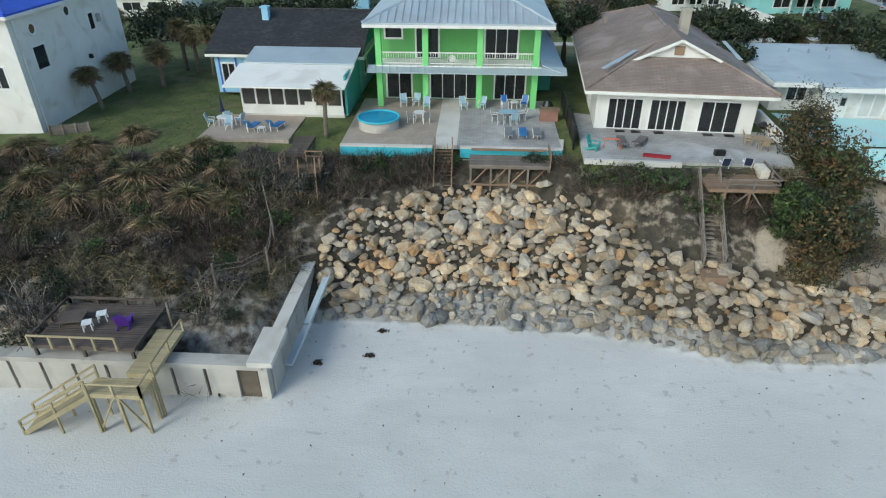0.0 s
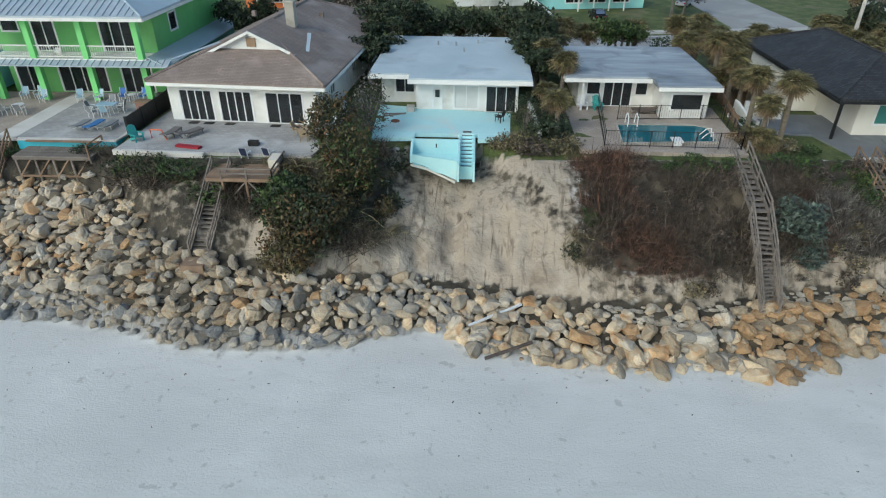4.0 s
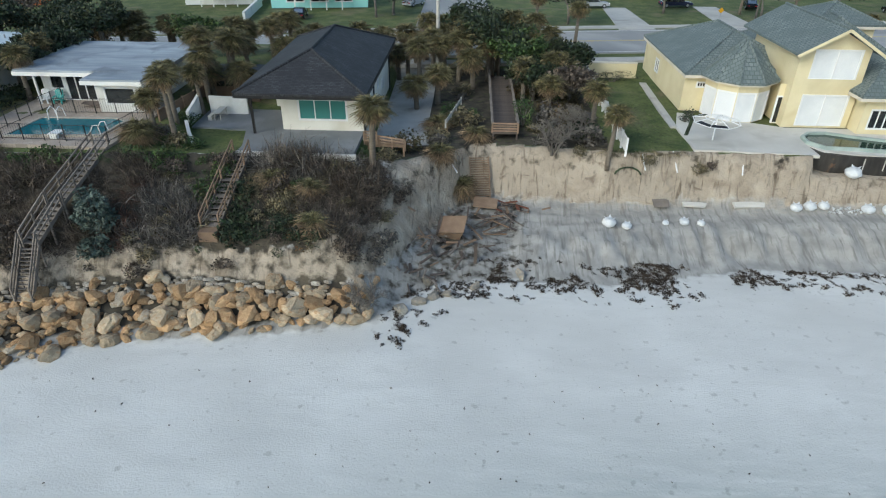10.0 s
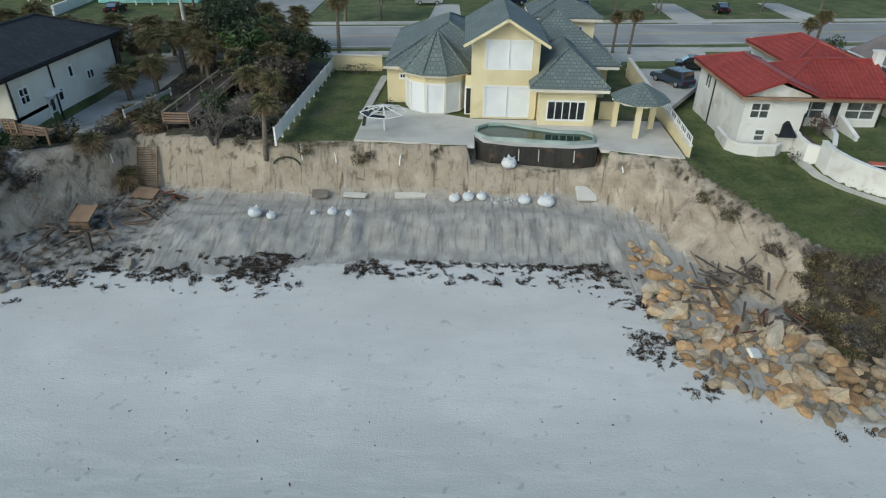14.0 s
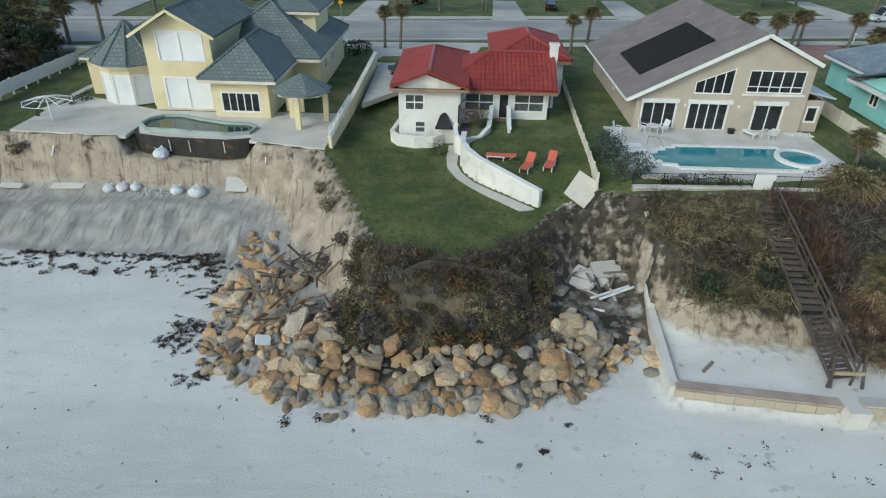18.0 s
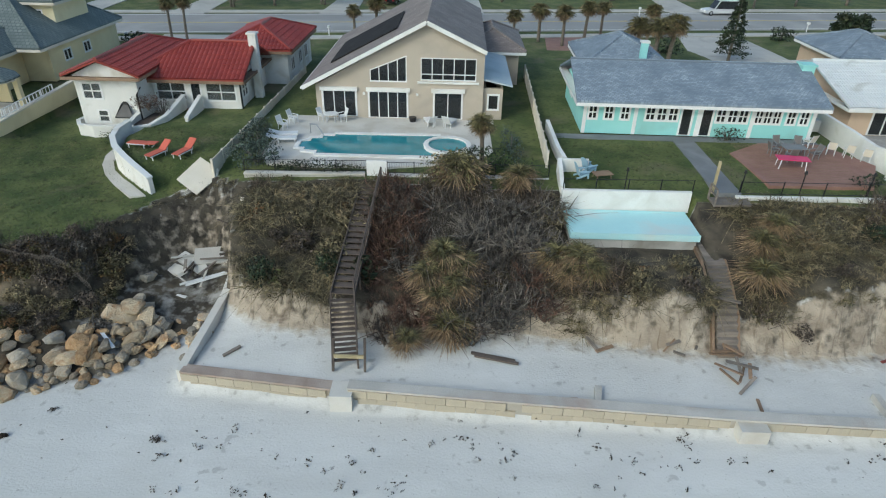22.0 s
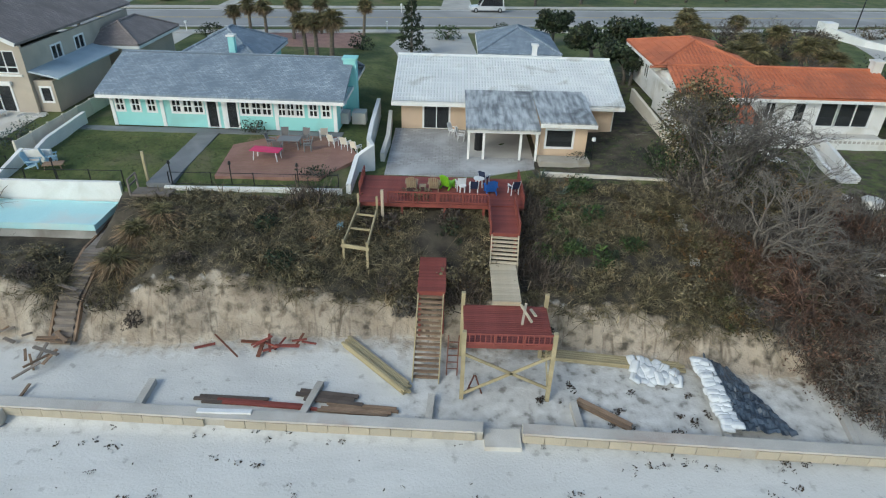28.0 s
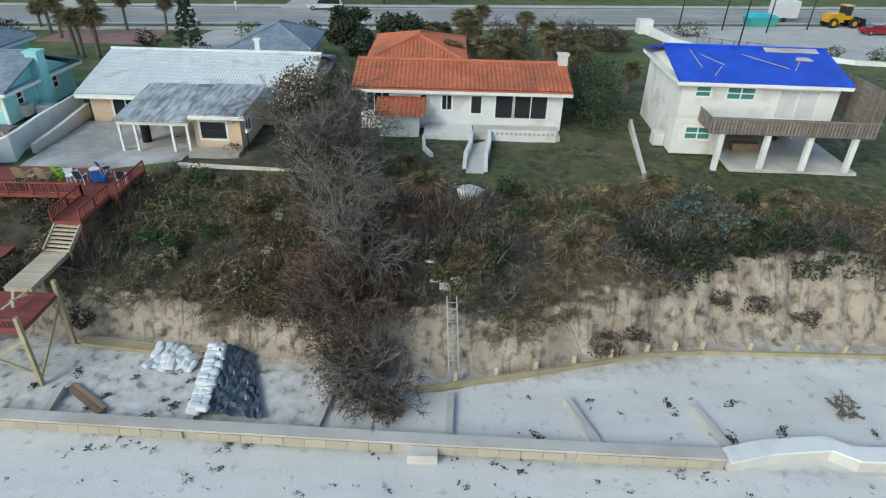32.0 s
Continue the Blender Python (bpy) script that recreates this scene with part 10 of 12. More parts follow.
bush(110.5, 43.4, .7, .6, .8, 500, .05, "brush_grey", "round bare shrub in the planter", 418)
bush(107.9, 41.2, .6, .5, .5, 300, .06, "leaf", "small green shrub by the lower wall", 419)
for i, (x, y, r) in enumerate(((191.6, 30.6, 1.0), (193.4, 29.8, 1.2), (192.6, 31.8, .9))):
    bush(x, y, r, r * .9, .8 * r, 900, .10, "agave", "blue-green rounded bush at the dune edge", 480 + i)
bush(110.0, 42.6, .75, .8, .42, 900, .05, "brush_red", "round bare shrub in the white planter", 419, lift=1.0)
bush(118.2, 38.6, .9, 2.2, .75, 1700, .07, "agave", "grey-green trailing hedge along the fence", 420, second="leaf_dark")
bush(118.9, 36.0, 1.4, 1.0, .75, 1700, .07, "agave", "grey-green bush at the terrace corner", 421)
bush(122.4, 34.9, 3.0, .38, .42, 1500, .06, "leaf_dark", "low clipped hedge along the fence", 422)
bush(131.5, 35.6, 2.2, .6, .8, 900, .08, "leaf_dark", "dark green bush at the fence", 423, second="leaf")
bush(133.4, 38.6, .6, 2.4, .5, 700, .07, "agave", "grey-green hedge beside the lawn", 424)
bush(130.2, 33.8, 1.6, .9, 1.0, 900, .09, "frond", "bushy green palmetto thicket", 425)
bush(147.0, 41.0, 1.0, .5, .5, 300, .07, "leaf_dark", "low shrub by the aqua wall", 426)
bush(152.2, 34.6, 1.0, .5, .4, 300, .07, "leaf_dark", "low shrub at the patio edge", 427)
bush(171.6, 38.0, 1.2, .8, .8, 600, .08, "leaf_dark", "dark green bush at the garden corner", 428)
bush(167.2, 38.9, .6, .4, .35, 200, .06, "leaf_dark", "small bush in the stone planter", 429)
bush(190.1, 46.2, 1.7, 4.6, 2.1, 3600, .10, "leaf_dark", "tall dark hedge between the houses", 430, second="leaf")
for i, x in enumerate((131.0, 133.0, 134.6)):
    bare_tree(x, 30.4 - .6 * i, 2.2, 1.0, 50 + i, "grey bare dune shrub", 3, trunks=7, name="bare_shrub")
# the big bare tree and the fallen brush on the orange-roofed lot
bare_tree(173.6, 33.8, 7.6, .95, 41, "large grey leafless tree spreading over the dune", 6, trunks=6, mat="brush_grey")
bare_tree(174.8, 30.0, 6.4, 1.0, 42, "leafless tree leaning down the slope", 5, (.1, -.4), trunks=5)
bare_tree(175.8, 26.0, 4.6, 1.2, 43, "tangle of dead brown branches on the sand", 5, (.2, -.5), trunks=6, mat="brush")
bare_tree(174.8, 26.0, 4.0, 1.2, 44, "tangle of dead brown branches on the sand", 4, (-.2, -.4), trunks=6, mat="brush_red")
bush(172.6, 36.4, 1.9, 1.6, 3.0, 2600, .08, "dune_grass", "olive half-bare crown of the dune tree", 434, second="leaf")
bush(174.2, 33.2, 2.2, 1.6, 2.4, 2200, .07, "brush_grey", "grey twiggy thicket under the dune tree", 435, second="leaf_rust")
bush(172.3, 35.8, 1.5, 1.3, 1.7, 2400, .085, "dune_grass", "olive leaves on the upper limbs of the dune tree", 436, lift=3.0, second="leaf_rust")
bush(173.6, 36.6, 1.3, 1.1, 1.3, 1300, .085, "leaf", "sparse green leaves on the limbs of the dune tree", 437, lift=2.6, second="brush_grey")
palm(174.6, 39.2, 3.2, (0, 0), 3, .85)
bush(172.4, 37.2, 1.3, 1.5, 2.2, 900, .09, "leaf", "leafy shrub under the bare tree", 431, second="brush")
bush(175.4, 34.6, 2.4, 1.8, 2.6, 1600, .07, "brush", "brown leafy tangle under the bare tree", 432, second="leaf_dark")
bush(175.7, 24.8, 1.9, 1.6, 1.2, 1700, .07, "brush_red", "heap of russet dead brush", 433, second="brush")
# trees behind the houses
for i, (x, y, h, r, m) in enumerate([(-14.5, 60, 5.0, 3.0, "leaf_dark"), (-18, 62, 5.2, 3.0, "leaf_dark"), (7.4, 56, 4.6, 2.2, "leaf_dark"), (19.8, 56, 4.2, 2.6, "leaf_dark"), (24, 63, 3.6, 2.4, "leaf_dark"), (29, 62, 3.6, 2.6, "leaf_dark"),
                                     (20.5, 62, 4.2, 2.8, "leaf_dark"), (55, 62, 3.6, 2.2, "leaf_dark"), (62, 60, 4.8, 2.6, "leaf_dark"), (65, 63, 4.8, 2.6, "leaf_dark"), (68, 61.5, 5.0, 2.6, "brush"), (64.5, 57, 4.4, 2.2, "leaf_dark"),
                                     (68.5, 56, 4.0, 2.2, "leaf"), (71, 54.5, 3.6, 2.0, "brush"), (172, 60, 4.0, 2.6, "leaf_dark"), (176, 63, 4.0, 2.8, "leaf_dark"), (181, 64, 4.2, 2.8, "brush"), (186, 64, 4.0, 2.6, "leaf_dark"), (190, 57, 3.6, 2.4, "leaf_dark"),
                                     (184, 56, 3.4, 2.4, "leaf"), (179, 54, 3.4, 2.2, "leaf_dark"), (192, 67, 3.4, 2.4, "leaf_dark"), (170, 70, 3.6, 2.2, "leaf_dark"), (197, 70, 2.8, 2.2, "leaf_dark"), (-9, 62, 4.5, 2.8, "leaf_dark"), (33, 59, 3.4, 2.2, "leaf_dark"), (37, 62, 3.6, 2.4, "leaf_dark"), (43, 62.5, 3.6, 2.4, "leaf_dark"), (50.5, 60, 3.4, 2.2, "leaf_dark"), (60.2, 62.5, 4.4, 2.6, "brush"), (66.5, 59, 4.6, 2.6, "leaf_dark"), (70.5, 58, 4.2, 2.4, "leaf_dark"), (63, 64.5, 4.6, 2.6, "leaf_dark"), (72, 51, 2.8, 1.8, "brush"), (69.5, 52.5, 3.2, 2.0, "leaf_dark"), (187.5, 52, 3.0, 2.0, "leaf_dark"), (174, 55.5, 3.2, 2.2, "leaf_dark"), (-30, 58, 4.2, 2.8, "leaf_dark")]):
    if x > 178 and m == "leaf_dark" and i % 2:
        bare_tree(x, y, h * 1.35, .9, 640 + i, "grey-brown half-bare tree behind the houses", 5, trunks=4, mat="brush_grey")
        bush(x, y, r * .8, r * .7, h * .42, 1500, .13, "brush", "brown and olive undergrowth behind the houses", 1640 + i, second="dune_grass")
        continue
    if (20 < x < 58 and y > 53) or (58 <= x < 73 and i % 3 and y > 53) or x > 178:
        for k in range(2 if x < 58 else 3):
            palm(x + 1.5 * math.cos(2.1 * k + i), y + 1.3 * math.sin(2.1 * k + i), h * (.62 + .12 * k), (.2 * (k - 1), 0), i + k, 1.25, True, "shaggy olive and brown sabal palm")
        continue
    if x > 165:
        r, h = .75 * r, .85 * h
    tree(x, y, h * 1.1, r * 1.15, 3600, .17, m, "broad shaggy tree behind the houses" if m != "brush" else "brown half-bare tree behind the houses", 600 + i, 2)
conifer(155.6, 63.8, 6.2, 1.5, 71)
for i, (x, y, h, r, m) in enumerate([(31.6, 45.5, 3.0, 1.4, "leaf_dark"), (31.4, 48.6, 3.2, 1.5, "leaf_dark"), (31.9, 54.5, 3.6, 1.8, "leaf_dark"), (18.9, 47.5, 3.0, 1.3, "leaf_dark"), (19.2, 51.5, 3.4, 1.6, "leaf_dark"), (21.8, 58.5, 4.0, 2.4, "leaf_dark"), (26.4, 60.4, 3.8, 2.4, "leaf_dark"), (31.2, 58.0, 4.2, 2.4, "leaf_dark"), (45.2, 54.0, 3.6, 1.8, "leaf_dark"), (31.8, 51.5, 3.4, 1.7, "leaf_dark"), (46.2, 47.5, 3.2, 1.5, "leaf_dark"),
                                     (48.2, 57.6, 3.6, 2.0, "leaf_dark"), (40.0, 58.6, 3.2, 1.8, "leaf"), (53.0, 59.2, 3.4, 1.9, "leaf_dark"), (57.6, 57.0, 4.0, 2.2, "leaf_dark"), (-21.5, 55.0, 4.6, 2.2, "leaf_dark"), (-23.0, 60.5, 5.0, 2.6, "leaf_dark"), (60.4, 51.5, 3.4, 1.6, "brush"), (73.0, 56.5, 3.6, 1.8, "leaf_dark")]):
    if x > 33 and i % 3:
        for k in range(2):
            palm(x + 1.3 * math.cos(2.1 * k + i), y + 1.2 * math.sin(2.1 * k + i), h * (.62 + .12 * k), (.2 * (k - 1), 0), i + k, 1.2, True, "shaggy olive and brown sabal palm")
        continue
    tree(x, y, h * 1.1, r * 1.15, 3000, .16, m, "shaggy dark green tree between the houses", 660 + i, 2)
for i, (x, y, h, l) in enumerate([(176.6, 23.6, 3.8, -.3), (177.6, 22.2, 3.0, -.4), (176.6, 22.8, 3.0, -.3), (176.2, 28.4, 4.6, -.2), (175.6, 24.4, 2.6, -.2)]):
    bare_tree(x, y, h, 1.3, 80 + i, "tangle of dead brown branches spilling to the seawall", 4, (.1, l), trunks=6, mat=("branch", "brush", "brush_grey")[i % 3])
for i, (x, y, r) in enumerate([(176.4, 22.6, 1.4), (177.2, 24.2, 1.5), (175.8, 23.6, 1.2), (178.0, 21.6, .9)]):
    bush(x, y, r, r * .9, .7, 900, .06, "brush", "dark heap of dead twigs by the seawall", 470 + i, second="brush_red")
for i, (x, y) in enumerate([(127.2, 31.6), (127.8, 28.6), (128.4, 26.4), (131.6, 28.2), (132.4, 26.4), (133.8, 28.0), (127.4, 25.4), (132.8, 31.8), (134.4, 26.6), (131.0, 25.6)]):
    bare_tree(x, y, 1.9, 1.15, 120 + i, "dense brown thicket of bare twigs on the dune", 3, trunks=8, name="bare_shrub", mat=("brush", "brush_grey", "brush_red")[i % 3])


# ---- loose furniture ----
def plain(name, c, rough=.5, c2=None):
    M_[name] = surf(name, c, c2 or tuple(min(1, 1.12 * v) for v in c), 1.5, rough, bumps=.05)


plain("navy cloth", (.012, .022, .06), .8)
plain("blue sling", (.04, .16, .38), .7)
plain("pale blue sling", (.30, .45, .55), .7)
plain("grey sling", (.20, .21, .22), .7)
plain("taupe sling", (.15, .135, .13), .7)
plain("coral cloth", (.52, .12, .08), .8)
plain("purple plastic", (.10, .03, .28), .45)
plain("lime plastic", (.24, .55, .03), .4)
plain("teal plastic", (.05, .34, .32), .45)
plain("royal plastic", (.02, .12, .42), .45)
plain("pink plastic", (.62, .03, .13), .4)
plain("red cloth", (.26, .012, .025), .8)
plain("tan wicker", (.34, .26, .17), .8)
plain("white plastic", (.68, .69, .70), .4)
plain("white bag cloth", (.60, .62, .64), .85)
plain("dark stone", (.06, .06, .06), .8)
plain("orange tube", (.62, .14, .06), .5)
plain("rust", (.14, .05, .03), .8)
plain("kelp", (.028, .02, .014), .85, (.06, .042, .028))
plain("black plastic film", (.02, .028, .04), .35, (.10, .13, .17))


def chair(x, y, z, rz, frame="white plastic", seat="pale blue sling", label="white-framed patio chair with a pale blue sling", group=""):
    c = thing("patio_chair", label, "chair", (x, y, z), rz, group)
    for sx in (-.21, .21):
        for sy in (-.2, .2):
            Geo().bar((sx, sy, 0), (sx * .95, sy * .9, .36 if sy < 0 else .36), .04).put("leg", frame, c)
        Geo().bar((sx * 1.1, -.22, .52), (sx * 1.1, .2, .55), .06, .035).put("armrest", frame, c)
        Geo().bar((sx * 1.1, -.2, .36), (sx * 1.1, -.2, .52), .035).put("arm_post", frame, c)
    Geo().box(-.21, -.22, .345, .21, .2, .375).put("seat", seat, c)
    Geo().prism([(-.2, .2, .38), (.2, .2, .38), (.2, .36, .84), (-.2, .36, .84)], (0, .03, 0)).put("backrest", seat, c)
    Geo().bar((-.21, .2, .34), (-.21, .37, .86), .035).put("back_frame", frame, c)
    Geo().bar((.21, .2, .34), (.21, .37, .86), .035).put("back_frame", frame, c)
    return c


def adirondack(x, y, z, rz, mat, label):
    c = thing("adirondack_chair", label, "chair", (x, y, z), rz)
    for sx in (-.25, .25):
        Geo().bar((sx, -.28, 0), (sx, -.28, .42), .05, .09).put("front_leg", mat, c)
        Geo().bar((sx, -.3, .28), (sx, .36, .05), .04, .1).put("side_rail", mat, c)
        Geo().bar((sx * 1.15, -.36, .44), (sx * 1.1, .28, .44), .12, .03).put("armrest", mat, c)
    for i in range(5):
        k = i / 4
        Geo().bar((-.24, -.26 + .4 * k, .31 - .13 * k), (.24, -.26 + .4 * k, .31 - .13 * k), .085, .03, (0, .3, 1)).put("seat_slat", mat, c)
    for i in range(5):
        sx = -.2 + .1 * i
        h = .74 - .5 * sx * sx * 4
        Geo().prism([(sx - .042, .16, .16), (sx + .042, .16, .16), (sx * 1.12 + .046, .16 + .35 * h, .16 + h), (sx * 1.12 - .046, .16 + .35 * h, .16 + h)], (0, .03, 0)).put("back_slat", mat, c)
    return c


def lounger(x, y, z, rz, frame, cloth, label, back=.45, group=""):
    c = thing("sun_lounger", label, "sun lounger", (x, y, z), rz, group)
    for sx in (-.24, .24):
        Geo().bar((sx, -.8, .26), (sx, .35, .26), .05).put("side_rail", frame, c)
        for sy in (-.7, .25):
            Geo().bar((sx, sy, 0), (sx, sy, .26), .045).put("leg", frame, c)
    Geo().box(-.24, -.8, .27, .24, .28, .33).put("mattress", cloth, c)
    Geo().prism([(-.24, .28, .28), (.24, .28, .28), (.24, .28 + .7 * math.cos(back), .28 + .7 * math.sin(back)), (-.24, .28 + .7 * math.cos(back), .28 + .7 * math.sin(back))], (0, 0, .06)).put("backrest", cloth, c)
    Geo().bar((0, .6, .05), (0, .28 + .6 * math.cos(back), .25 + .6 * math.sin(back)), .04).put("back_prop", frame, c)
    return c


def table(x, y, z, rz, w, d, h, top, leg, label, round_=False):
    t = thing("table", label, "table", (x, y, z), rz)
    (Geo().disc(0, 0, h - .04, h, w / 2, 18) if round_ else Geo().box(-w / 2, -d / 2, h - .04, w / 2, d / 2, h)).put("tabletop", top, t)
    for sx in (-1, 1):
        for sy in (-1, 1):
            k = .3 if round_ else .42
            Geo().bar((sx * w * k, sy * d * k, 0), (sx * w * k * .9, sy * d * k * .9, h - .04), .045).put("leg", leg, t)
    return t


W, WP = "white plastic", "white-framed patio chair with a pale blue sling"
# dark platform
adirondack(-15.75, 21.4, 2.0, 190, "purple plastic", "purple plastic garden chair on the dark platform")
table(-17.3, 21.1, 2.0, 25, .42, .42, .42, W, W, "small white slatted side table")
table(-17.0, 21.8, 2.0, 25, .42, .42, .42, W, W, "small white slatted side table")
table(-18.3, 21.6, 2.0, 10, 1.1, .9, .3, "wood_dark", "wood_dark", "low dark weathered table on the platform")
g = Geo()
for a, b in (((-13.9, 22.0, 2.6), (-12.6, 24.4, 3.2)), ((-12.6, 24.4, 3.2), (-10.6, 26.4, 3.0)), ((-10.6, 26.4, 3.0), (-10.9, 28.6, 3.6)), ((-10.9, 28.6, 3.6), (-12.2, 31.5, 4.5))):
    for dz in (0, .28):
        m = (Vector(a) + Vector(b)) / 2 - Vector((0, 0, .25 - dz))
        g.tube([Vector(a) + Vector((0, 0, dz)), m, Vector(b) + Vector((0, 0, dz))], .025, 4)
    g.bar((a[0], a[1], a[2] - 1.3), (a[0], a[1], a[2] + .4), .1)
tagged(g.put("rope_fence", "wood_grey"), "sagging rope fence on leaning posts", "rope fence")
# cottage patio
for x, y, r in ((-17.7, 38.6, 100), (-16.3, 38.0, 10), (-16.9, 39.6, 190), (-15.9, 39.0, 250)):
    chair(x, y, 5.36, r, W, "pale blue sling", WP, "chairs round the white table")
table(-16.9, 38.8, 5.36, 0, .9, .9, .6, W, W, "round white patio table with a closed umbrella", True)
u = thing("umbrella", "closed navy patio umbrella", "umbrella", (-16.9, 38.8, 5.36))
Geo().tube([(0, 0, 0), (0, 0, 2.0)], .03, 6).put("pole", W, u)
Geo().tube([(0, 0, .95), (0, 0, 1.3), (0, 0, 2.05)], .16, 9, .03).put("canopy", "navy cloth", u)
lounger(-14.7, 37.9, 5.36, 170, W, "blue sling", "white lounger with a bright blue sling", .9, "blue loungers on the patio")
lounger(-13.2, 38.1, 5.36, 165, W, "blue sling", "white lounger with a bright blue sling", .9, "blue loungers on the patio")
table(-14.0, 37.6, 5.36, 0, .5, .4, .35, W, W, "low white side table between the loungers")
# green house terrace
for x, y, r, s in ((-5.3, 43.0, 10, "pale blue sling"), (-4.4, 43.2, -10, "pale blue sling"), (-3.6, 42.4, 0, "pale blue sling"), (-4.4, 39.6, 170, "grey sling"), (-3.4, 39.6, 190, "grey sling"), (-1.0, 42.6, 20, "pale blue sling"), (.3, 42.7, -20, "pale blue sling"),
                   (1.2, 40.2, 90, "grey sling"), (2.4, 39.6, 190, "pale blue sling"), (3.0, 40.6, -80, "grey sling"), (1.9, 41.4, 0, "grey sling"), (1.9, 43.0, 10, "royal plastic"), (3.3, 43.1, -15, "royal plastic"), (1.6, 39.5, 165, "grey sling")):
    chair(x, y, 5.5, r, W, s, "white-framed patio chair with a " + {"pale blue sling": "pale blue sling", "grey sling": "grey sling", "royal plastic": "royal blue sling"}[s], "chairs on the pool terrace")
table(-3.9, 40.2, 5.5, 0, .8, .8, .55, W, W, "white patio table on the terrace", True)
table(2.1, 40.5, 5.5, 0, 1.3, .8, .6, "pale blue sling", W, "pale blue glass-topped dining table")
table(2.6, 43.0, 5.5, 0, .6, .6, .5, W, W, "small white table by the house wall", True)
for x, s in ((2.0, "grey sling"), (2.9, "blue sling"), (3.8, "grey sling")):
    lounger(x, 37.4, 5.5, 178, W, s, "flat sun lounger with a " + s, .15, "loungers on the terrace edge")
bar = thing("outdoor_bar", "brick outdoor bar with a wooden top", "bar", (4.2, 40.3, 5.5))
Geo().box(0, 0, 0, 1.2, .5, .75).put("bar_body", "wood_terra", bar)
Geo().box(-.1, -.1, .75, 1.3, .6, .82).put("bar_top", "wood_brown", bar)
tagged(Geo().tube([(4.9, 42.6, 5.5), (4.9, 42.6, 5.9)], .35, 10).tube([(4.9, 42.6, 5.9), (4.9, 42.6, 6.25)], .4, 10, .2).put("grill", "frame_dark"), "black covered barbecue grill", "grill")
# brown-roofed house terrace
adirondack(6.9, 34.8, 5.75, 60, "teal plastic", "turquoise plastic garden chair by the fence")
tagged(Geo().tube([(7.6, 35.2, 5.75), (7.6, 35.2, 6.3), (8.4, 35.0, 6.35), (8.6, 35.0, 5.75)], .05, 6).put("bike_rack", "orange tube"), "bent orange tubular rack", "rack")
lounger(8.7, 35.6, 5.75, 175, "taupe sling", "taupe sling", "grey-brown wicker lounger on the terrace", .2)
lounger(9.8, 35.7, 5.75, 150, "taupe sling", "taupe sling", "grey-brown wicker lounger on the terrace", .2)
tagged(Geo().flat([(9.6, 33.85), (11.1, 33.55), (11.2, 33.85), (9.7, 34.15)], 5.75, 5.88).put("umbrella_cover", "red cloth"), "folded dark red umbrella lying on the pavers", "umbrella")
table(16.9, 35.9, 5.75, 5, .7, .7, .55, "tan wicker", "tan wicker", "square tan wicker table")
chair(16.9, 35.2, 5.75, 180, "tan wicker", "tan wicker", "tan wicker armchair at the table")
chair(16.3, 36.1, 5.75, 80, "tan wicker", "tan wicker", "tan wicker armchair at the table")
gr = thing("grill", "black kettle grill beside the wall", "grill", (17.6, 37.5, 5.75))
Geo().disc(0, 0, .55, .75, .16, 12, .3).put("bowl", "frame_dark", gr)
Geo().disc(0, 0, .76, .98, .3, 12, .12).put("lid", "frame_dark", gr)
for a in (0, 2.1, 4.2):
    Geo().bar((.25 * math.cos(a), .25 * math.sin(a), 0), (.12 * math.cos(a), .12 * math.sin(a), .6), .03).put("leg", "frame_dark", gr)
chair(14.0, 33.1, 5.35, 175, W, "navy cloth", "white deck chair with a navy cushion", "chairs on the lookout deck")
chair(15.3, 33.2, 5.35, 165, W, "navy cloth", "white deck chair with a navy cushion", "chairs on the lookout deck")
tagged(Geo().box(15.6, 32.0, 5.35, 16.1, 33.0, 5.85).put("storage_box", "cream"), "cream plastic storage box", "storage box")
tagged(Geo().box(13.8, 34.2, 5.75, 14.4, 34.5, 6.05).put("planter", "frame_dark"), "long black planter trough on the terrace", "planter")
# flat-roofed house terrace
t = thing("sprinkler_table", "rusty round table on a white leg", "table", (22.0, 38.0, 5.58))
Geo().tube([(0, 0, 0), (0, 0, .5)], .05, 6).put("leg", W, t)
Geo().disc(0, 0, .5, .54, .28, 12).put("tabletop", "rust", t)
chair(28.6, 39.6, 5.58, 240, "frame_dark", "frame_dark", "black metal chair on the pale blue terrace")
tagged(Geo().bar((20.9, 40.2, 5.62), (22.3, 40.9, 5.62), .12, .06).bar((20.8, 40.6, 5.66), (22.4, 40.8, 5.66), .1, .06).put("plank", "wood_grey"), "grey planks lying on the terrace", "plank")
# fenced pool
for x, m in ((34.5, W), (35.5, "teal plastic")):
    adirondack(x, 43.2, 5.36, 10, m, ("white" if m == W else "teal") + " plastic garden chair under the eaves")
h_ = thing("hammock", "brown hammock on a stand", "hammock", (38.6, 42.4, 5.36))
Geo().bar((-.9, 0, 0), (.9, 0, 0), .07).put("stand_base", "wood_dark", h_)
Geo().prism([(-.9, -.2, .3), (-.3, -.25, .18), (.4, -.25, .22), (.9, -.2, .5), (.9, .2, .5), (.4, .25, .22), (-.3, .25, .18), (-.9, .2, .3)], (0, 0, .05)).put("hammock_cloth", "wood_dark", h_)
# black-roofed house terrace
table(46.9, 43.1, 4.6, 90, 1.5, .5, .55, "patio", "patio", "weathered white picnic table")
tagged(Geo().box(46.25, 42.4, 4.6, 46.5, 43.8, 4.92).put("bench", "patio"), "weathered white picnic bench", "bench")
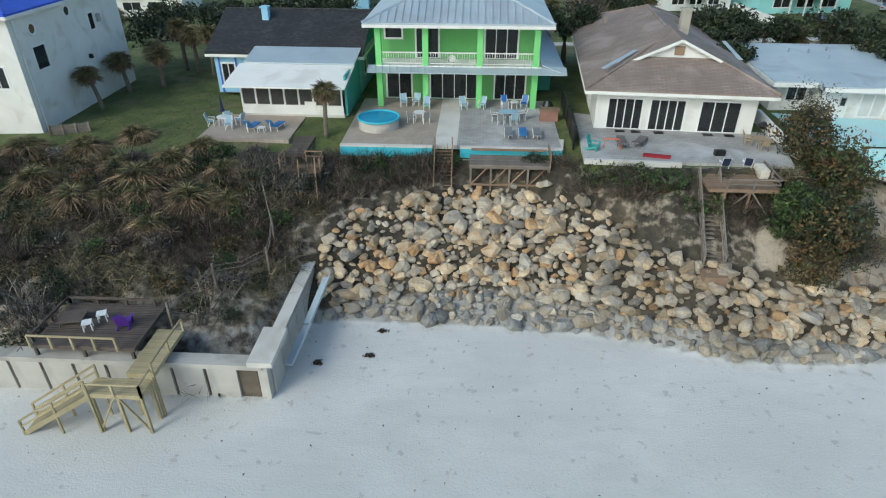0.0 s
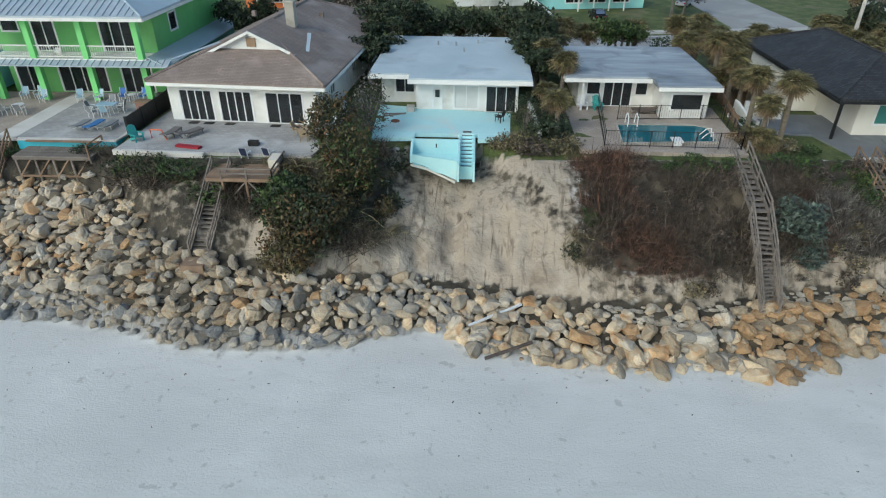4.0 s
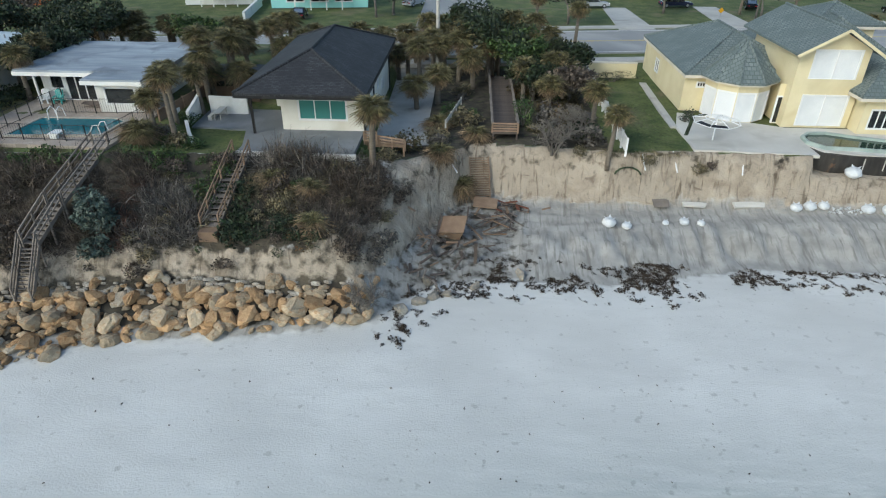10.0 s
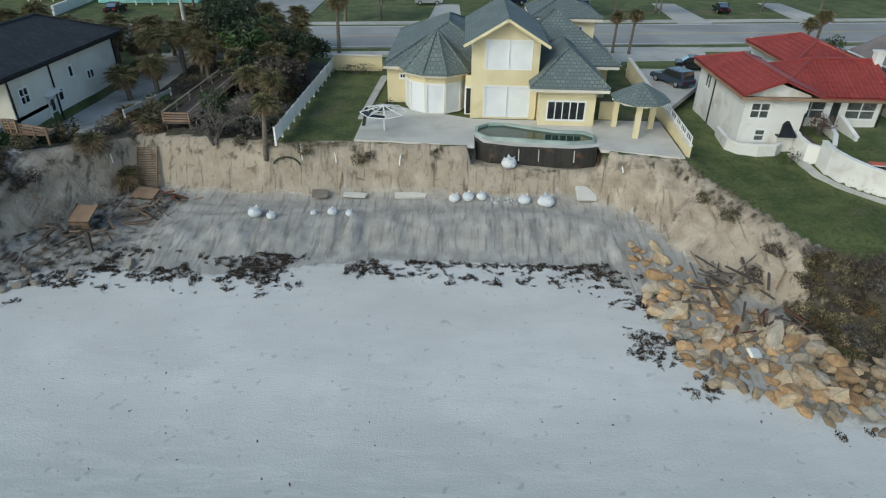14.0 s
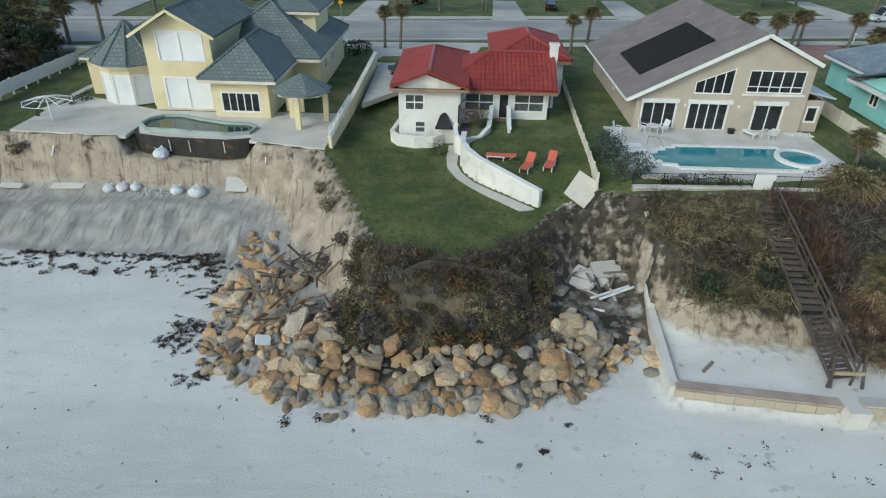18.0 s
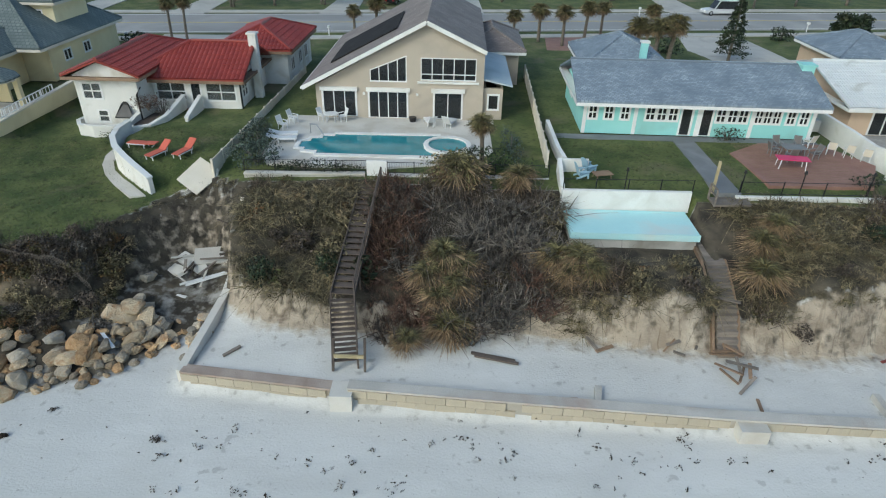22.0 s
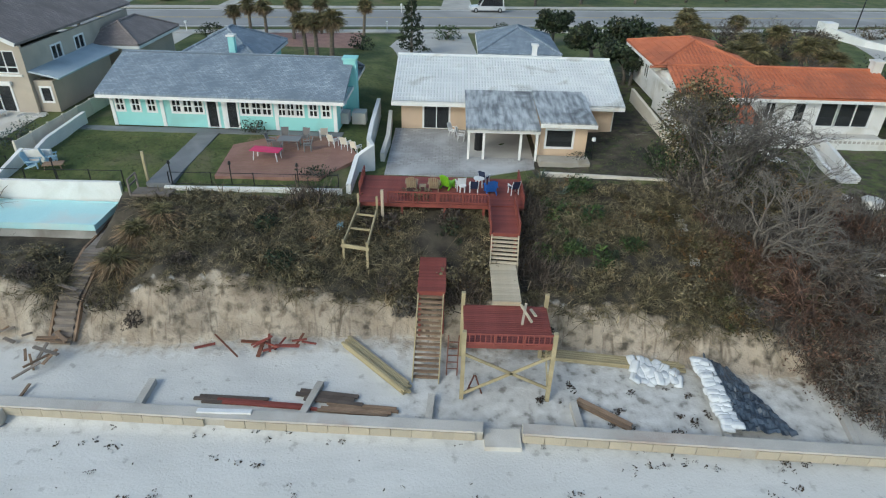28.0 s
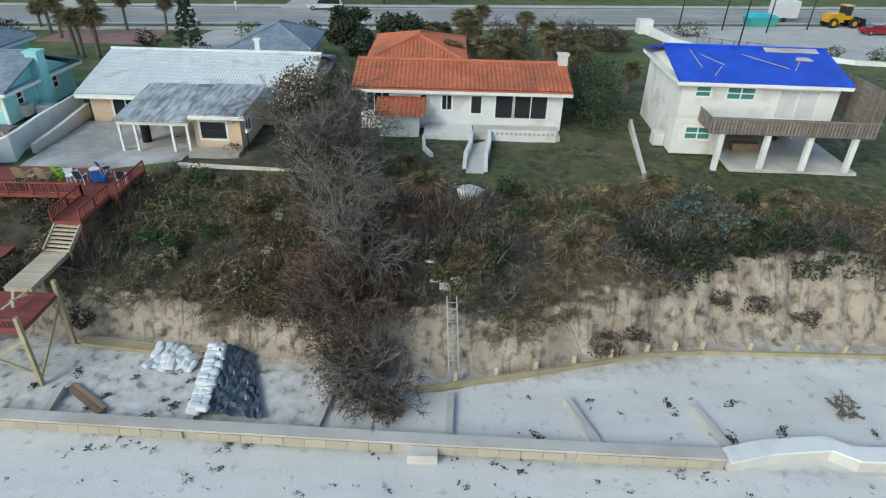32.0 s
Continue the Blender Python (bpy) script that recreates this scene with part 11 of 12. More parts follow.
# yellow house
um = thing("umbrella", "white octagonal umbrella frame with torn dark cloth", "umbrella", (81.2, 43.5, 3.62))
Geo().tube([(0, 0, 0), (0, 0, 1.75)], .05, 7).put("pole", "frame_white", um)
R8 = [(1.6 * math.cos(math.pi * i / 4 + .2), 1.6 * math.sin(math.pi * i / 4 + .2)) for i in range(8)]
for i in range(8):
    (x0, y0), (x1, y1) = R8[i], R8[(i + 1) % 8]
    Geo().bar((0, 0, 1.75), (x0, y0, 1.35), .05).put("rib", "frame_white", um)
    Geo().bar((x0, y0, 1.35), (x1, y1, 1.35), .04).put("edge_rod", "frame_white", um)
    Geo().bar((x0 * .5, y0 * .5, 1.55), (x1 * .5, y1 * .5, 1.55), .035).put("edge_rod", "frame_white", um)
for i in (1, 2, 4, 5):
    (x0, y0), (x1, y1) = R8[i], R8[(i + 1) % 8]
    Geo().prism([(x0 * .75, y0 * .75, 1.42), (x0, y0, 1.33), (x1, y1, 1.33), (x1 * .8, y1 * .8, 1.42)], (0, 0, .015)).put("torn_canopy", "leaf_dark" if i < 3 else "frame_dark", um, "torn dark green cloth")
tagged(Geo().prism([(79.5, 44.3, 3.6), (79.75, 44.3, 3.6), (80.0, 44.4, 4.9), (79.8, 44.4, 4.9)], (0, .08, 0)).put("torn_cloth", "leaf_dark"), "hanging torn dark green cloth", "cloth")


def bulk_bag(x, y, z, r, rz):
    b = thing("bulk_bag", "bulging white woven sandbag with open flaps", "sandbag", (x, y, z), rz, "white bulk bags on the berm")
    bm = bmesh.new()
    bmesh.ops.create_icosphere(bm, subdivisions=3, radius=1.0)
    for v in bm.verts:
        c = v.co
        k = max(abs(c.x), abs(c.y))
        q = Vector((c.x, c.y, c.z)) * (1 + .12 * noise.noise(c * 2.2 + Vector((x, y, 0))))
        v.co = Vector((q.x * r * 1.05, q.y * r * 1.05, max(-.05, (q.z + .8) * r * .75))) * U
    me = bpy.data.meshes.new("bag_body")
    bm.to_mesh(me)
    bm.free()
    me.materials.append(M_["white bag cloth"])
    o = new("bag_body", me)
    o.parent = b
    for i in range(4):
        a = i * 1.57 + .3
        g = Geo().prism([(r * .5 * math.cos(a - .5), r * .5 * math.sin(a - .5), r * 1.2), (r * .5 * math.cos(a + .5), r * .5 * math.sin(a + .5), r * 1.2), (r * .85 * math.cos(a), r * .85 * math.sin(a), r * 1.5)], (0, 0, .02))
        g.put("flap", "white bag cloth", b)


for x, y, z, r in ((89.7, 40.72, 1.9, .48), (86.2, 39.7, 1.15, .36), (87.1, 39.75, 1.15, .38), (88.0, 39.8, 1.15, .34), (90.8, 39.6, 1.15, .40), (92.2, 39.4, 1.15, .52), (73.5, 37.5, .75, .42), (74.6, 37.3, .8, .3), (78.4, 37.9, .9, .3), (79.5, 37.9, .9, .25), (77.2, 37.8, .9, .2)):
    bulk_bag(x, y, zat(x, y) - .05, r, x * 40 % 90)
bits = scatter(88.3, 90.4, 39.4, 39.9, .28, lambda *a: True, rr)
spread("torn_bags", "shreds of torn white bags", "debris", [leaves(900, 14, .12, .12, .08, .08)], bits, "white bag cloth", sink=0)


def slab(x, y, z, w, d, rx, ry, rz, mat, label, th=.14, name="broken_slab", cat="concrete slab"):
    ob = Geo().prism([(-w / 2, -d / 2, 0), (w * .42, -d / 2, 0), (w / 2, d * .3, 0), (w * .3, d / 2, 0), (-w / 2, d * .45, 0)], (0, 0, th)).put(name, mat)
    ob.matrix_world = pose(U * x, U * y, U * z, rx, ry, rz)
    return tagged(ob, label, cat)


slab(94.8, 39.8, .95, 1.4, 1.1, 35, 5, 10, "concrete_pale", "pale broken slab leaning on the scarp")
slab(83.3, 40.1, .3, 2.2, .5, 20, 0, 5, "concrete_pale", "pale broken slab at the scarp's foot")
slab(79.6, 39.9, .3, 1.6, .4, 15, 0, -3, "concrete_pale", "pale broken slab at the scarp's foot")
slab(115.2, 33.7, 2.15, 1.7, 1.7, 38, -4, 2, "white", "fallen white wall panel with a pierced edge", .16)
slab(116.1, 34.7, 3.7, 1.5, 1.9, 30, 30, -20, "cream", "toppled beige fence panel", .08)
slab(116.4, 31.2, .2, 1.9, .7, 20, 10, -30, "concrete_pale", "pale broken slab in the washed-out gully", .2)
slab(117.4, 31.6, .4, 1.9, 1.0, 30, 0, 10, "concrete", "broken grey slab in the gully", .3)
slab(115.8, 30.6, .1, 1.5, .6, 15, -10, -40, "concrete_pale", "pale broken slab in the washed-out gully", .2)
slab(100.4, 25.6, -.3, .7, .5, 20, 20, 20, "white", "small white concrete chunk on the rocks", .15)
for a, b, m in (((115.4, 29.9, -.25), (117.6, 30.7, 0), W), ((116.2, 29.7, -.1), (118.3, 30.5, .2), W), ((116.6, 29.5, 0), (118.5, 30.3, .3), W), ((115.4, 29.3, -.3), (116.8, 28.9, -.3), "white"), ((114.0, 25.9, -.1), (115.1, 24.9, -.3), W)):
    tagged(Geo().bar(a, b, .14, .06).put("plank", m), "white plank among the debris", "plank")
tagged(Geo().bar((118.95, 30.0, .6), (119.1, 32.6, 3.5), .16, .3).put("leaning_board", "cream"), "pale board leaning along the gully", "board")


def jumble(label, spots, n, length, mats, seed, name="plank", cat="plank", th=.09, lift=0.0):
    rd = random.Random(seed)
    top = thing("timber_pile", label, "timber pile", (spots[0], spots[1], 0))
    for i in range(n):
        x, y = rd.gauss(0, spots[2]), rd.gauss(0, spots[3])
        a, L = rd.uniform(0, math.pi), length * rd.uniform(.5, 1.2)
        z = zat(spots[0] + x, spots[1] + y) + lift + rd.uniform(.1, .55)
        d = Vector((math.cos(a), math.sin(a), rd.uniform(-.25, .35))) * L / 2
        c = Vector((x, y, z))
        Geo().bar(c - d, c + d, th * rd.uniform(.7, 2.0), th * .6).put(name, rd.choice(mats), top)


jumble("heap of broken grey and brown boards", (65.9, 37.4, 1.0, .6), 26, 1.6, ["wood_grey", "wood_brown", "wood_dark"], 1)
jumble("scattered dark wreckage at the scarp's foot", (67.2, 38.9, 1.0, .5), 18, 1.0, ["wood_dark", "wood_brown", "rust"], 2)
jumble("tangle of dark wet wreckage in the bay corner", (63.2, 34.4, 1.2, .8), 34, 1.1, ["wood_dark", "wood_grey", "wood_dark", "wood_brown"], 11)
jumble("broken boards along the bay's foot", (61.5, 31.4, .7, .7), 14, .9, ["wood_dark", "wood_grey"], 12)
jumble("splintered stair timbers over the boulders", (100.7, 30.6, .9, 1.1), 34, 2.0, ["wood_dark", "wood_grey", "wood_brown", "wood_dark"], 3, lift=.35)
jumble("dark driftwood boards among the rocks", (101.6, 27.2, 1.3, .9), 16, 1.5, ["wood_dark", "wood_brown", "rust"], 4, lift=.3)
jumble("red-stained broken boards on the sand", (151.6, 25.1, 1.5, .2), 14, 1.3, ["wood_red", "rust", "wood_red"], 5)
jumble("tangle of bleached branches by the steps", (142.3, 23.9, .4, 1.0), 14, 1.2, ["wood_grey", "wood_brown"], 6)
jumble("driftwood along the scarp's foot", (139, 25.3, 2.2, .12), 6, .8, ["wood_brown", "wood_grey"], 9)
jumble("mixed planks below the slope", (116.9, 30.9, .7, .6), 12, 1.3, ["wood_grey", "wood_dark", "concrete_pale"], 10)
pb = thing("plywood_crate", "tipped plywood crate on the debris", "crate", (63.5, 35.9, .15))
for pts, d in (([(-.9, -.5, 0), (.6, -.8, .2), (.8, .3, .8), (-.7, .6, .6)], (.05, -.12, .1)), ([(-.9, -.5, 0), (-.7, .6, .8), (-.9, .9, .1), (-1.1, -.2, -.6)], (-.08, 0, .02)), ([(-.9, -.5, -.02), (-1.1, -.2, -.6), (.4, -.5, -.4), (.6, -.8, .18)], (0, -.08, 0))):
    Geo().prism(pts, d).put("plywood_panel", "wood_dark" if d[0] < 0 else "wood_brown", pb)
tagged(Geo().bar((64.9, 33.4, -.9), (64.9, 33.5, .6), .2).put("piling", "wood_dark"), "dark upright piling in the debris", "piling")
# drooping sand fence below the red-tiled house's lawn
sf = Geo()
for i in range(90):
    k = i / 89
    x, y = 106.2 + 6.6 * k, 27.7 + .25 * math.sin(5 * k) + .5 * k
    z = zat(x, y) + .05
    sf.bar((x, y, z - .1), (x + .12, y - .25, z + .55 + .1 * math.sin(9 * k)), .035, .012)
tagged(sf.put("sand_fence", "wood_grey"), "drooping slatted sand fence on the slope", "sand fence", kind="stuff")
for x, y, r, b in ((111.6, 37.8, -97, .05), (113.15, 36.5, -22, .6), (114.5, 36.9, -18, .6)):
    lounger(x, y, zat(x, y), r, W, "coral cloth", "white lounger with a coral cushion on the lawn", b, "coral loungers on the lawn")
# tan house
for x, y, r in ((121.3, 43.0, 60), (122.6, 43.0, -60), (119.5, 42.4, 70), (119.1, 41.2, 60)):
    chair(x, y, 4.2, r, W, W, "white plastic patio chair", "white chairs by the pool")
table(121.9, 42.9, 4.2, 0, .9, .9, .55, W, W, "white round patio table", True)
for x, y, r, b in ((119.6, 39.7, 100, .3), (119.7, 38.9, 100, .3), (128.4, 42.6, 200, .8), (129.6, 42.5, 160, .9)):
    lounger(x, y, 4.2, r, W, W, "white plastic pool lounger", b, "white loungers by the pool")
tagged(Geo().tube([(121.0, 40.6, 4.2), (121.0, 40.6, 4.8), (121.5, 40.3, 4.85), (121.9, 40.1, 4.3)], .04, 6).put("pool_rail", "metal"), "bent steel handrail at the pool steps", "pool rail")
tagged(Geo().disc(127.2, 43.3, 4.2, 4.5, .2, 12, .26).put("plant_pot", "frame_dark"), "dark plant pot by the door", "plant pot")
shells = [(x, y) for x in np.arange(130.9, 132.6, .25) for y in np.arange(43.0, 43.7, .25)]
spread("white_stones", "bed of white stones by the porch", "stones", [leaves(950, 20, .14, .14, .07, .07)], shells, "white", sink=-.02)
# aqua house
adirondack(137.4, 35.4, 4.3, 120, "pale blue sling", "weathered pale blue garden bench")
adirondack(136.9, 34.6, 4.3, 100, "pale blue sling", "weathered pale blue garden chair")
table(138.0, 34.6, 4.3, 15, 1.0, .6, .3, "wood_brown", "wood_brown", "low wooden garden table")
table(149.0, 36.7, 4.32, -8, 1.7, .75, .6, "pink plastic", W, "bright pink folding table")
table(149.9, 38.5, 4.32, 0, 1.3, .8, .6, "grey sling", "grey sling", "grey patio dining table")
for x, y, r in ((148.8, 38.6, 90), (149.4, 39.4, 10), (150.6, 39.4, -10), (151.0, 38.2, -80), (149.4, 37.7, 180)):
    chair(x, y, 4.32, r, "grey sling", "taupe sling", "grey metal patio chair with a taupe seat", "grey chairs at the patio table")
for x, y, r in ((151.6, 40.1, 200), (152.4, 39.0, 150), (153.2, 38.6, 160), (153.9, 38.0, 150)):
    chair(x, y, 4.32, r, W, "cream", "white patio chair with a cream seat", "white chairs on the boarded patio")
for x, y in ((138.9, 33.2), (144.9, 33.3), (148, 33.4), (151.5, 33.4)):
    lp_ = thing("garden_lamp", "slim dark garden lamp post", "lamp", (x, y, 4.2))
    Geo().tube([(0, 0, 0), (0, 0, 1.15)], .03, 6).put("post", "frame_dark", lp_)
    Geo().disc(0, 0, 1.15, 1.32, .09, 8, .05).put("lamp_head", "frame_dark", lp_)
tagged(Geo().box(143.5, 33.4, 4.1, 143.62, 33.52, 5.9).put("timber_post", "wood_yellow"), "tall yellow timber post by the walk", "post")
tagged(Geo().box(152.9, 43.2, 4.25, 153.8, 44.2, 5.0).put("ac_unit", "concrete_pale"), "grey air conditioner beside the house", "air conditioner")
# red deck
adirondack(157.4, 33.9, 4.0, 180, "tan wicker", "sand-coloured garden chair on the red deck")
adirondack(158.6, 33.9, 4.0, 175, "tan wicker", "sand-coloured garden chair on the red deck")
adirondack(159.3, 34.2, 4.0, 150, "lime plastic", "lime green plastic garden chair")
table(158.0, 33.7, 4.0, 0, .35, .35, .35, "tan wicker", "tan wicker", "small sand-coloured side table")
for x, y, r, s in ((160.0, 34.0, 190, W), (160.7, 33.6, 180, "navy cloth"), (161.3, 34.9, 150, "navy cloth"), (162.8, 33.7, 200, "navy cloth")):
    chair(x, y, 4.0, r, W, s, "white deck chair with a " + ("white seat" if s == W else "navy sling"), "chairs on the red deck")
adirondack(161.6, 33.7, 4.0, 190, "royal plastic", "royal blue plastic garden chair")
table(160.1, 33.6, 4.0, 0, .4, .4, .45, W, W, "small white round table", True)
table(161.0, 34.5, 4.0, 0, .6, .6, .5, W, W, "white round table on the deck", True)
for x, y, r in ((159.6, 42.8, 60), (160.1, 42.0, 80)):
    chair(x, y, 3.8, r, W, W, "white rocking chair on the pavers", "white chairs by the porch")
gl = thing("garden_lamp", "white globe lamp on a dark post", "lamp", (168.0, 39.2, 3.8))
Geo().tube([(0, 0, 0), (0, 0, 1.25)], .035, 6).put("post", "frame_dark", gl)
Geo().tube([(0, 0, 1.25), (0, 0, 1.34), (0, 0, 1.45)], .13, 9, .1).put("globe", W, gl)
tagged(Geo().tube([(161.2, 40.5, 3.8), (161.2, 40.5, 4.9)], .28, 12).put("covered_heater", "frame_dark"), "dark covered patio heater", "heater")
# lumber, ladders, sandbags and tarpaulin on the strip behind the seawall


def stack(label, a, b, n, mat, w=.13):
    a, b = (a[0], a[1] + .5), (b[0], b[1] + .5)
    s_ = thing("lumber_stack", label, "lumber", (a[0], a[1], 0))
    rd = random.Random(int(a[0] * 10))
    A, B = Vector((0, 0, 0)), Vector((b[0] - a[0], b[1] - a[1], 0))
    side = Vector((-(B.y), B.x, 0)).normalized()
    for i in range(n):
        o = side * ((i % 4) - 1.5) * w * 1.15 + B.normalized() * rd.uniform(-.25, .25)
        z = zat(*a) + .08 + .1 * (i // 4)
        Geo().bar(A + o + Vector((0, 0, z)), B + o + Vector((0, 0, zat(*b) + .08 + .1 * (i // 4))), w, .09).put("plank", mat, s_)


stack("stack of long yellow timbers on the sand", (155.0, 25.2), (157.9, 22.3), 9, "wood_yellow")
stack("yellow timbers lying along the scarp", (163.9, 24.8), (169.7, 24.1), 8, "wood_yellow")
stack("brown timber lying behind the seawall", (165.0, 22.2), (166.9, 20.9), 2, "wood_brown", .2)
stack("dark red planks lying along the seawall", (150.4, 21.55), (154.2, 21.35), 2, "wood_red", .12)
stack("brown planks lying along the seawall", (154.6, 21.3), (157.4, 21.1), 4, "wood_brown", .12)
stack("weathered boards dropped on the sand", (153.6, 22.0), (156.0, 21.75), 3, "wood_dark", .18)
stack("dark planks beside the seawall", (149.6, 21.6), (152.4, 21.5), 3, "wood_dark")
tagged(Geo().box(149.9, 21.0, .32, 152.0, 21.2, .40).put("plank", W), "long white plank on the seawall", "plank")
stack("bleached boards near the boardwalk stair", (131.0, 24.4), (132.9, 24.0), 2, "wood_dark")
stack("bleached log lying on the sand", (119.9, 23.9), (120.5, 24.5), 1, "wood_grey")
stack("orange-brown block of boards by the seawall", (134.2, 21.7), (135.3, 21.7), 3, "wood_brown")


def ladder(label, a, b, w=.42, mat="metal"):
    l = thing("ladder", label, "ladder", a)
    d = Vector(b) - Vector(a)
    for s_ in (-w / 2, w / 2):
        Geo().bar((s_, 0, 0), Vector((s_, 0, 0)) + d, .05, .08).put("side_rail", mat, l)
    n = int(d.length / .27)
    for i in range(1, n):
        p = d * i / n
        Geo().bar(p + Vector((-w / 2, 0, 0)), p + Vector((w / 2, 0, 0)), .035).put("rung", mat, l)


ladder("aluminium ladder up the scarp", (180.6, 23.3, -.2), (180.4, 25.5, 2.95))
ladder("red folding ladder beside the new stair", (159.7, 23.9, 0), (159.75, 24.6, 1.6), .45, "rust")
tagged(Geo().bar((160.3, 22.9, -.05), (160.6, 23.0, .85), .05).bar((160.95, 22.9, -.05), (160.65, 23.0, .85), .05).bar((160.4, 22.9, .25), (160.85, 22.9, .25), .05).put("sawhorse", "rust"), "small red-brown sawhorse under the platform", "sawhorse")
tg = [(x, y) for y in np.linspace(21.0, 24.7, 26) for x in np.linspace(0, 1, 20)]
tv = []
for k_, (u_, y) in enumerate(tg):
    x = 170.5 + .35 * (24.7 - y) / 3.3 + u_ * (1.2 + .9 * (24.7 - y) / 3.3)
    tv.append((x, y, zat(x, y) + .12 + .55 * (1 - u_) * (.4 + .6 * (y - 21.4) / 3.3) + .34 * abs(noise.noise((x * 2.6, y * 2.2, 3))) + .16 * abs(noise.noise((x * 6, y * 5, 1)))))
tf = [(j * 20 + i, j * 20 + i + 1, (j + 1) * 20 + i + 1, (j + 1) * 20 + i) for j in range(25) for i in range(19)]
tp = tagged(Geo().add(tv, tf).put("tarpaulin", "black plastic film"), "crumpled dark plastic sheet over the sand", "tarpaulin")
sm_ = tp.modifiers.new("thick", "SOLIDIFY")
sm_.thickness = .03
sb = thing("sandbag_row", "row of white sandbags along the dark sheet", "sandbags", (170.2, 24.2, 0))
def bag_mesh():
    """A filled sandbag: a soft pillow with pinched corners and slack folds."""
    V, F, n, m = [], [], 12, 8
    for side in (1, -1):
        for j in range(m + 1):
            for i in range(n + 1):
                a, b = 2 * i / n - 1, 2 * j / m - 1
                puff = max(0, (1 - a ** 4) * (1 - b ** 4)) ** .5
                V.append((a * (1.25 - .1 * b * b), b * (.8 - .06 * a * a), side * .42 * puff + .05 * puff * noise.noise((a * 3, b * 3, side))))
    for k in range(2):
        for j in range(m):
            for i in range(n):
                q = k * (n + 1) * (m + 1) + j * (n + 1) + i
                f = (q, q + 1, q + n + 2, q + n + 1)
                F.append(f if k == 0 else f[::-1])
    me = mesh_of("sandbag", [tuple(U * c for c in v) for v in V], F, M_["white bag cloth"], True)
    return me


BAG = bag_mesh()
for i in range(32):
    k = (i // 2) / 16
    x, y = 170.2 + .25 * k + .27 * (i % 2) + RND.uniform(-.05, .05), 24.5 - 3.6 * k + RND.uniform(-.05, .05)
    ob = new("sandbag", BAG)
    ob.parent = sb
    ob.matrix_local = Matrix.LocRotScale(Vector((x - 170.2, y - 24.2, zat(x, y) + .3 + .35 * (1 - k) + RND.uniform(0, .12))) * U, Euler((RND.uniform(-.2, .2), RND.uniform(-.2, .2), RND.uniform(-.3, .3))), (.19, .19, .25))
sb2 = thing("sandbag_heap", "heap of white sandbags on the sand", "sandbags", (167.8, 23.4, 0))
for i in range(30):
    x, y = 167.6 + .24 * (i % 8) + RND.uniform(-.08, .08), 23.85 + .3 * (i // 8) + RND.uniform(-.08, .08)
    ob = new("sandbag", BAG)
    ob.parent = sb2
    ob.matrix_local = Matrix.LocRotScale(Vector((x - 167.8, y - 23.4, zat(x, y) + RND.uniform(.06, .3))) * U, Euler((RND.uniform(-.35, .35), RND.uniform(-.35, .35), 1.2 + RND.uniform(-.6, .6))), (.23, .2, .22))
tagged(Geo().prism([(180.4, 34.2, 3.9), (181.6, 33.9, 3.6), (181.9, 32.6, 3.3), (180.9, 32.3, 3.4), (180.3, 33.2, 3.7)], (.1, .1, .4)).put("fallen_wall", "stucco_white"), "tumbled white wall fragment on the slope", "rubble")
for x, y in ((179.7, 27.0), (180.1, 26.6), (180.6, 26.9), (179.4, 28.2)):
    slab(x, y, zat(x, y) + .05, .5, .35, 20, 10, x * 50 % 180, "white", "white litter on the slope", .12, "litter", "litter")
rt = bare_tree(196.6, 22.3, 1.1, 1.8, 77, "washed-up tree root on the sand", 3, trunks=7, mat="bark", name="driftwood_root")
st_ = thing("stepping_stones", "grey stepping stones up the dune", "stepping stones", (171.4, 29.6, 0))
for i in range(11):
    y = 29.4 + i * .34
    x = 171.35 + .1 * math.sin(i)
    Geo().box(x - 171.4 - .22, y - 29.6 - .11, zat(x, y) - .1, x - 171.4 + .22, y - 29.6 + .11, zat(x, y) + .1).put("stone", "concrete", st_)
tagged(Geo().bar((26.9, 25.2, .1), (29.6, 26.7, .4), .1).put("pipe", W), "white plastic pipe on the rocks", "pipe")
tagged(Geo().bar((27.7, 23.4, -.45), (30.0, 24.3, -.1), .12).put("timber", "wood_dark"), "dark timber washed against the rocks", "timber")
tagged(Geo().bar((4.2, 34.0, 3.9), (5.6, 34.4, 4.3), .1).put("timber", "wood_pale"), "pale fallen timber at the deck's foot", "timber")
for a, b in (((75.9, 41.2, 3.4), (76.1, 40.5, 2.5)), ((78.0, 41.5, 3.5), (78.3, 40.7, 2.3)), ((82.6, 41.3, 3.4), (82.5, 40.5, 2.3)), ((63.2, 40.6, 2.6), (63.6, 40.0, 2.2)), ((96.8, 40.6, 3.5), (96.9, 39.6, 2.6))):
    tagged(Geo().bar(a, b, .07).put("pipe", "frame_white"), "broken white pipe sticking out of the scarp", "pipe")
tagged(Geo().tube([(75.0 + .9 * math.cos(a), 40.55 + .15 * math.sin(a), 2.0 + .6 * math.sin(a)) for a in np.linspace(.2, 2.9, 9)], .06, 5).put("hose", "leaf_dark"), "arched dark root hanging on the scarp", "root")
slab(77.3, 39.7, .5, 1.1, .7, 25, 0, 5, "wood_grey", "small fallen slatted panel", .05, "slatted_panel", "panel")

# ---- seaweed line and litter on the sand ----
WRACK = [leaves(700 + i, 60, .40, .22, .045, .055, .1) for i in range(6)]


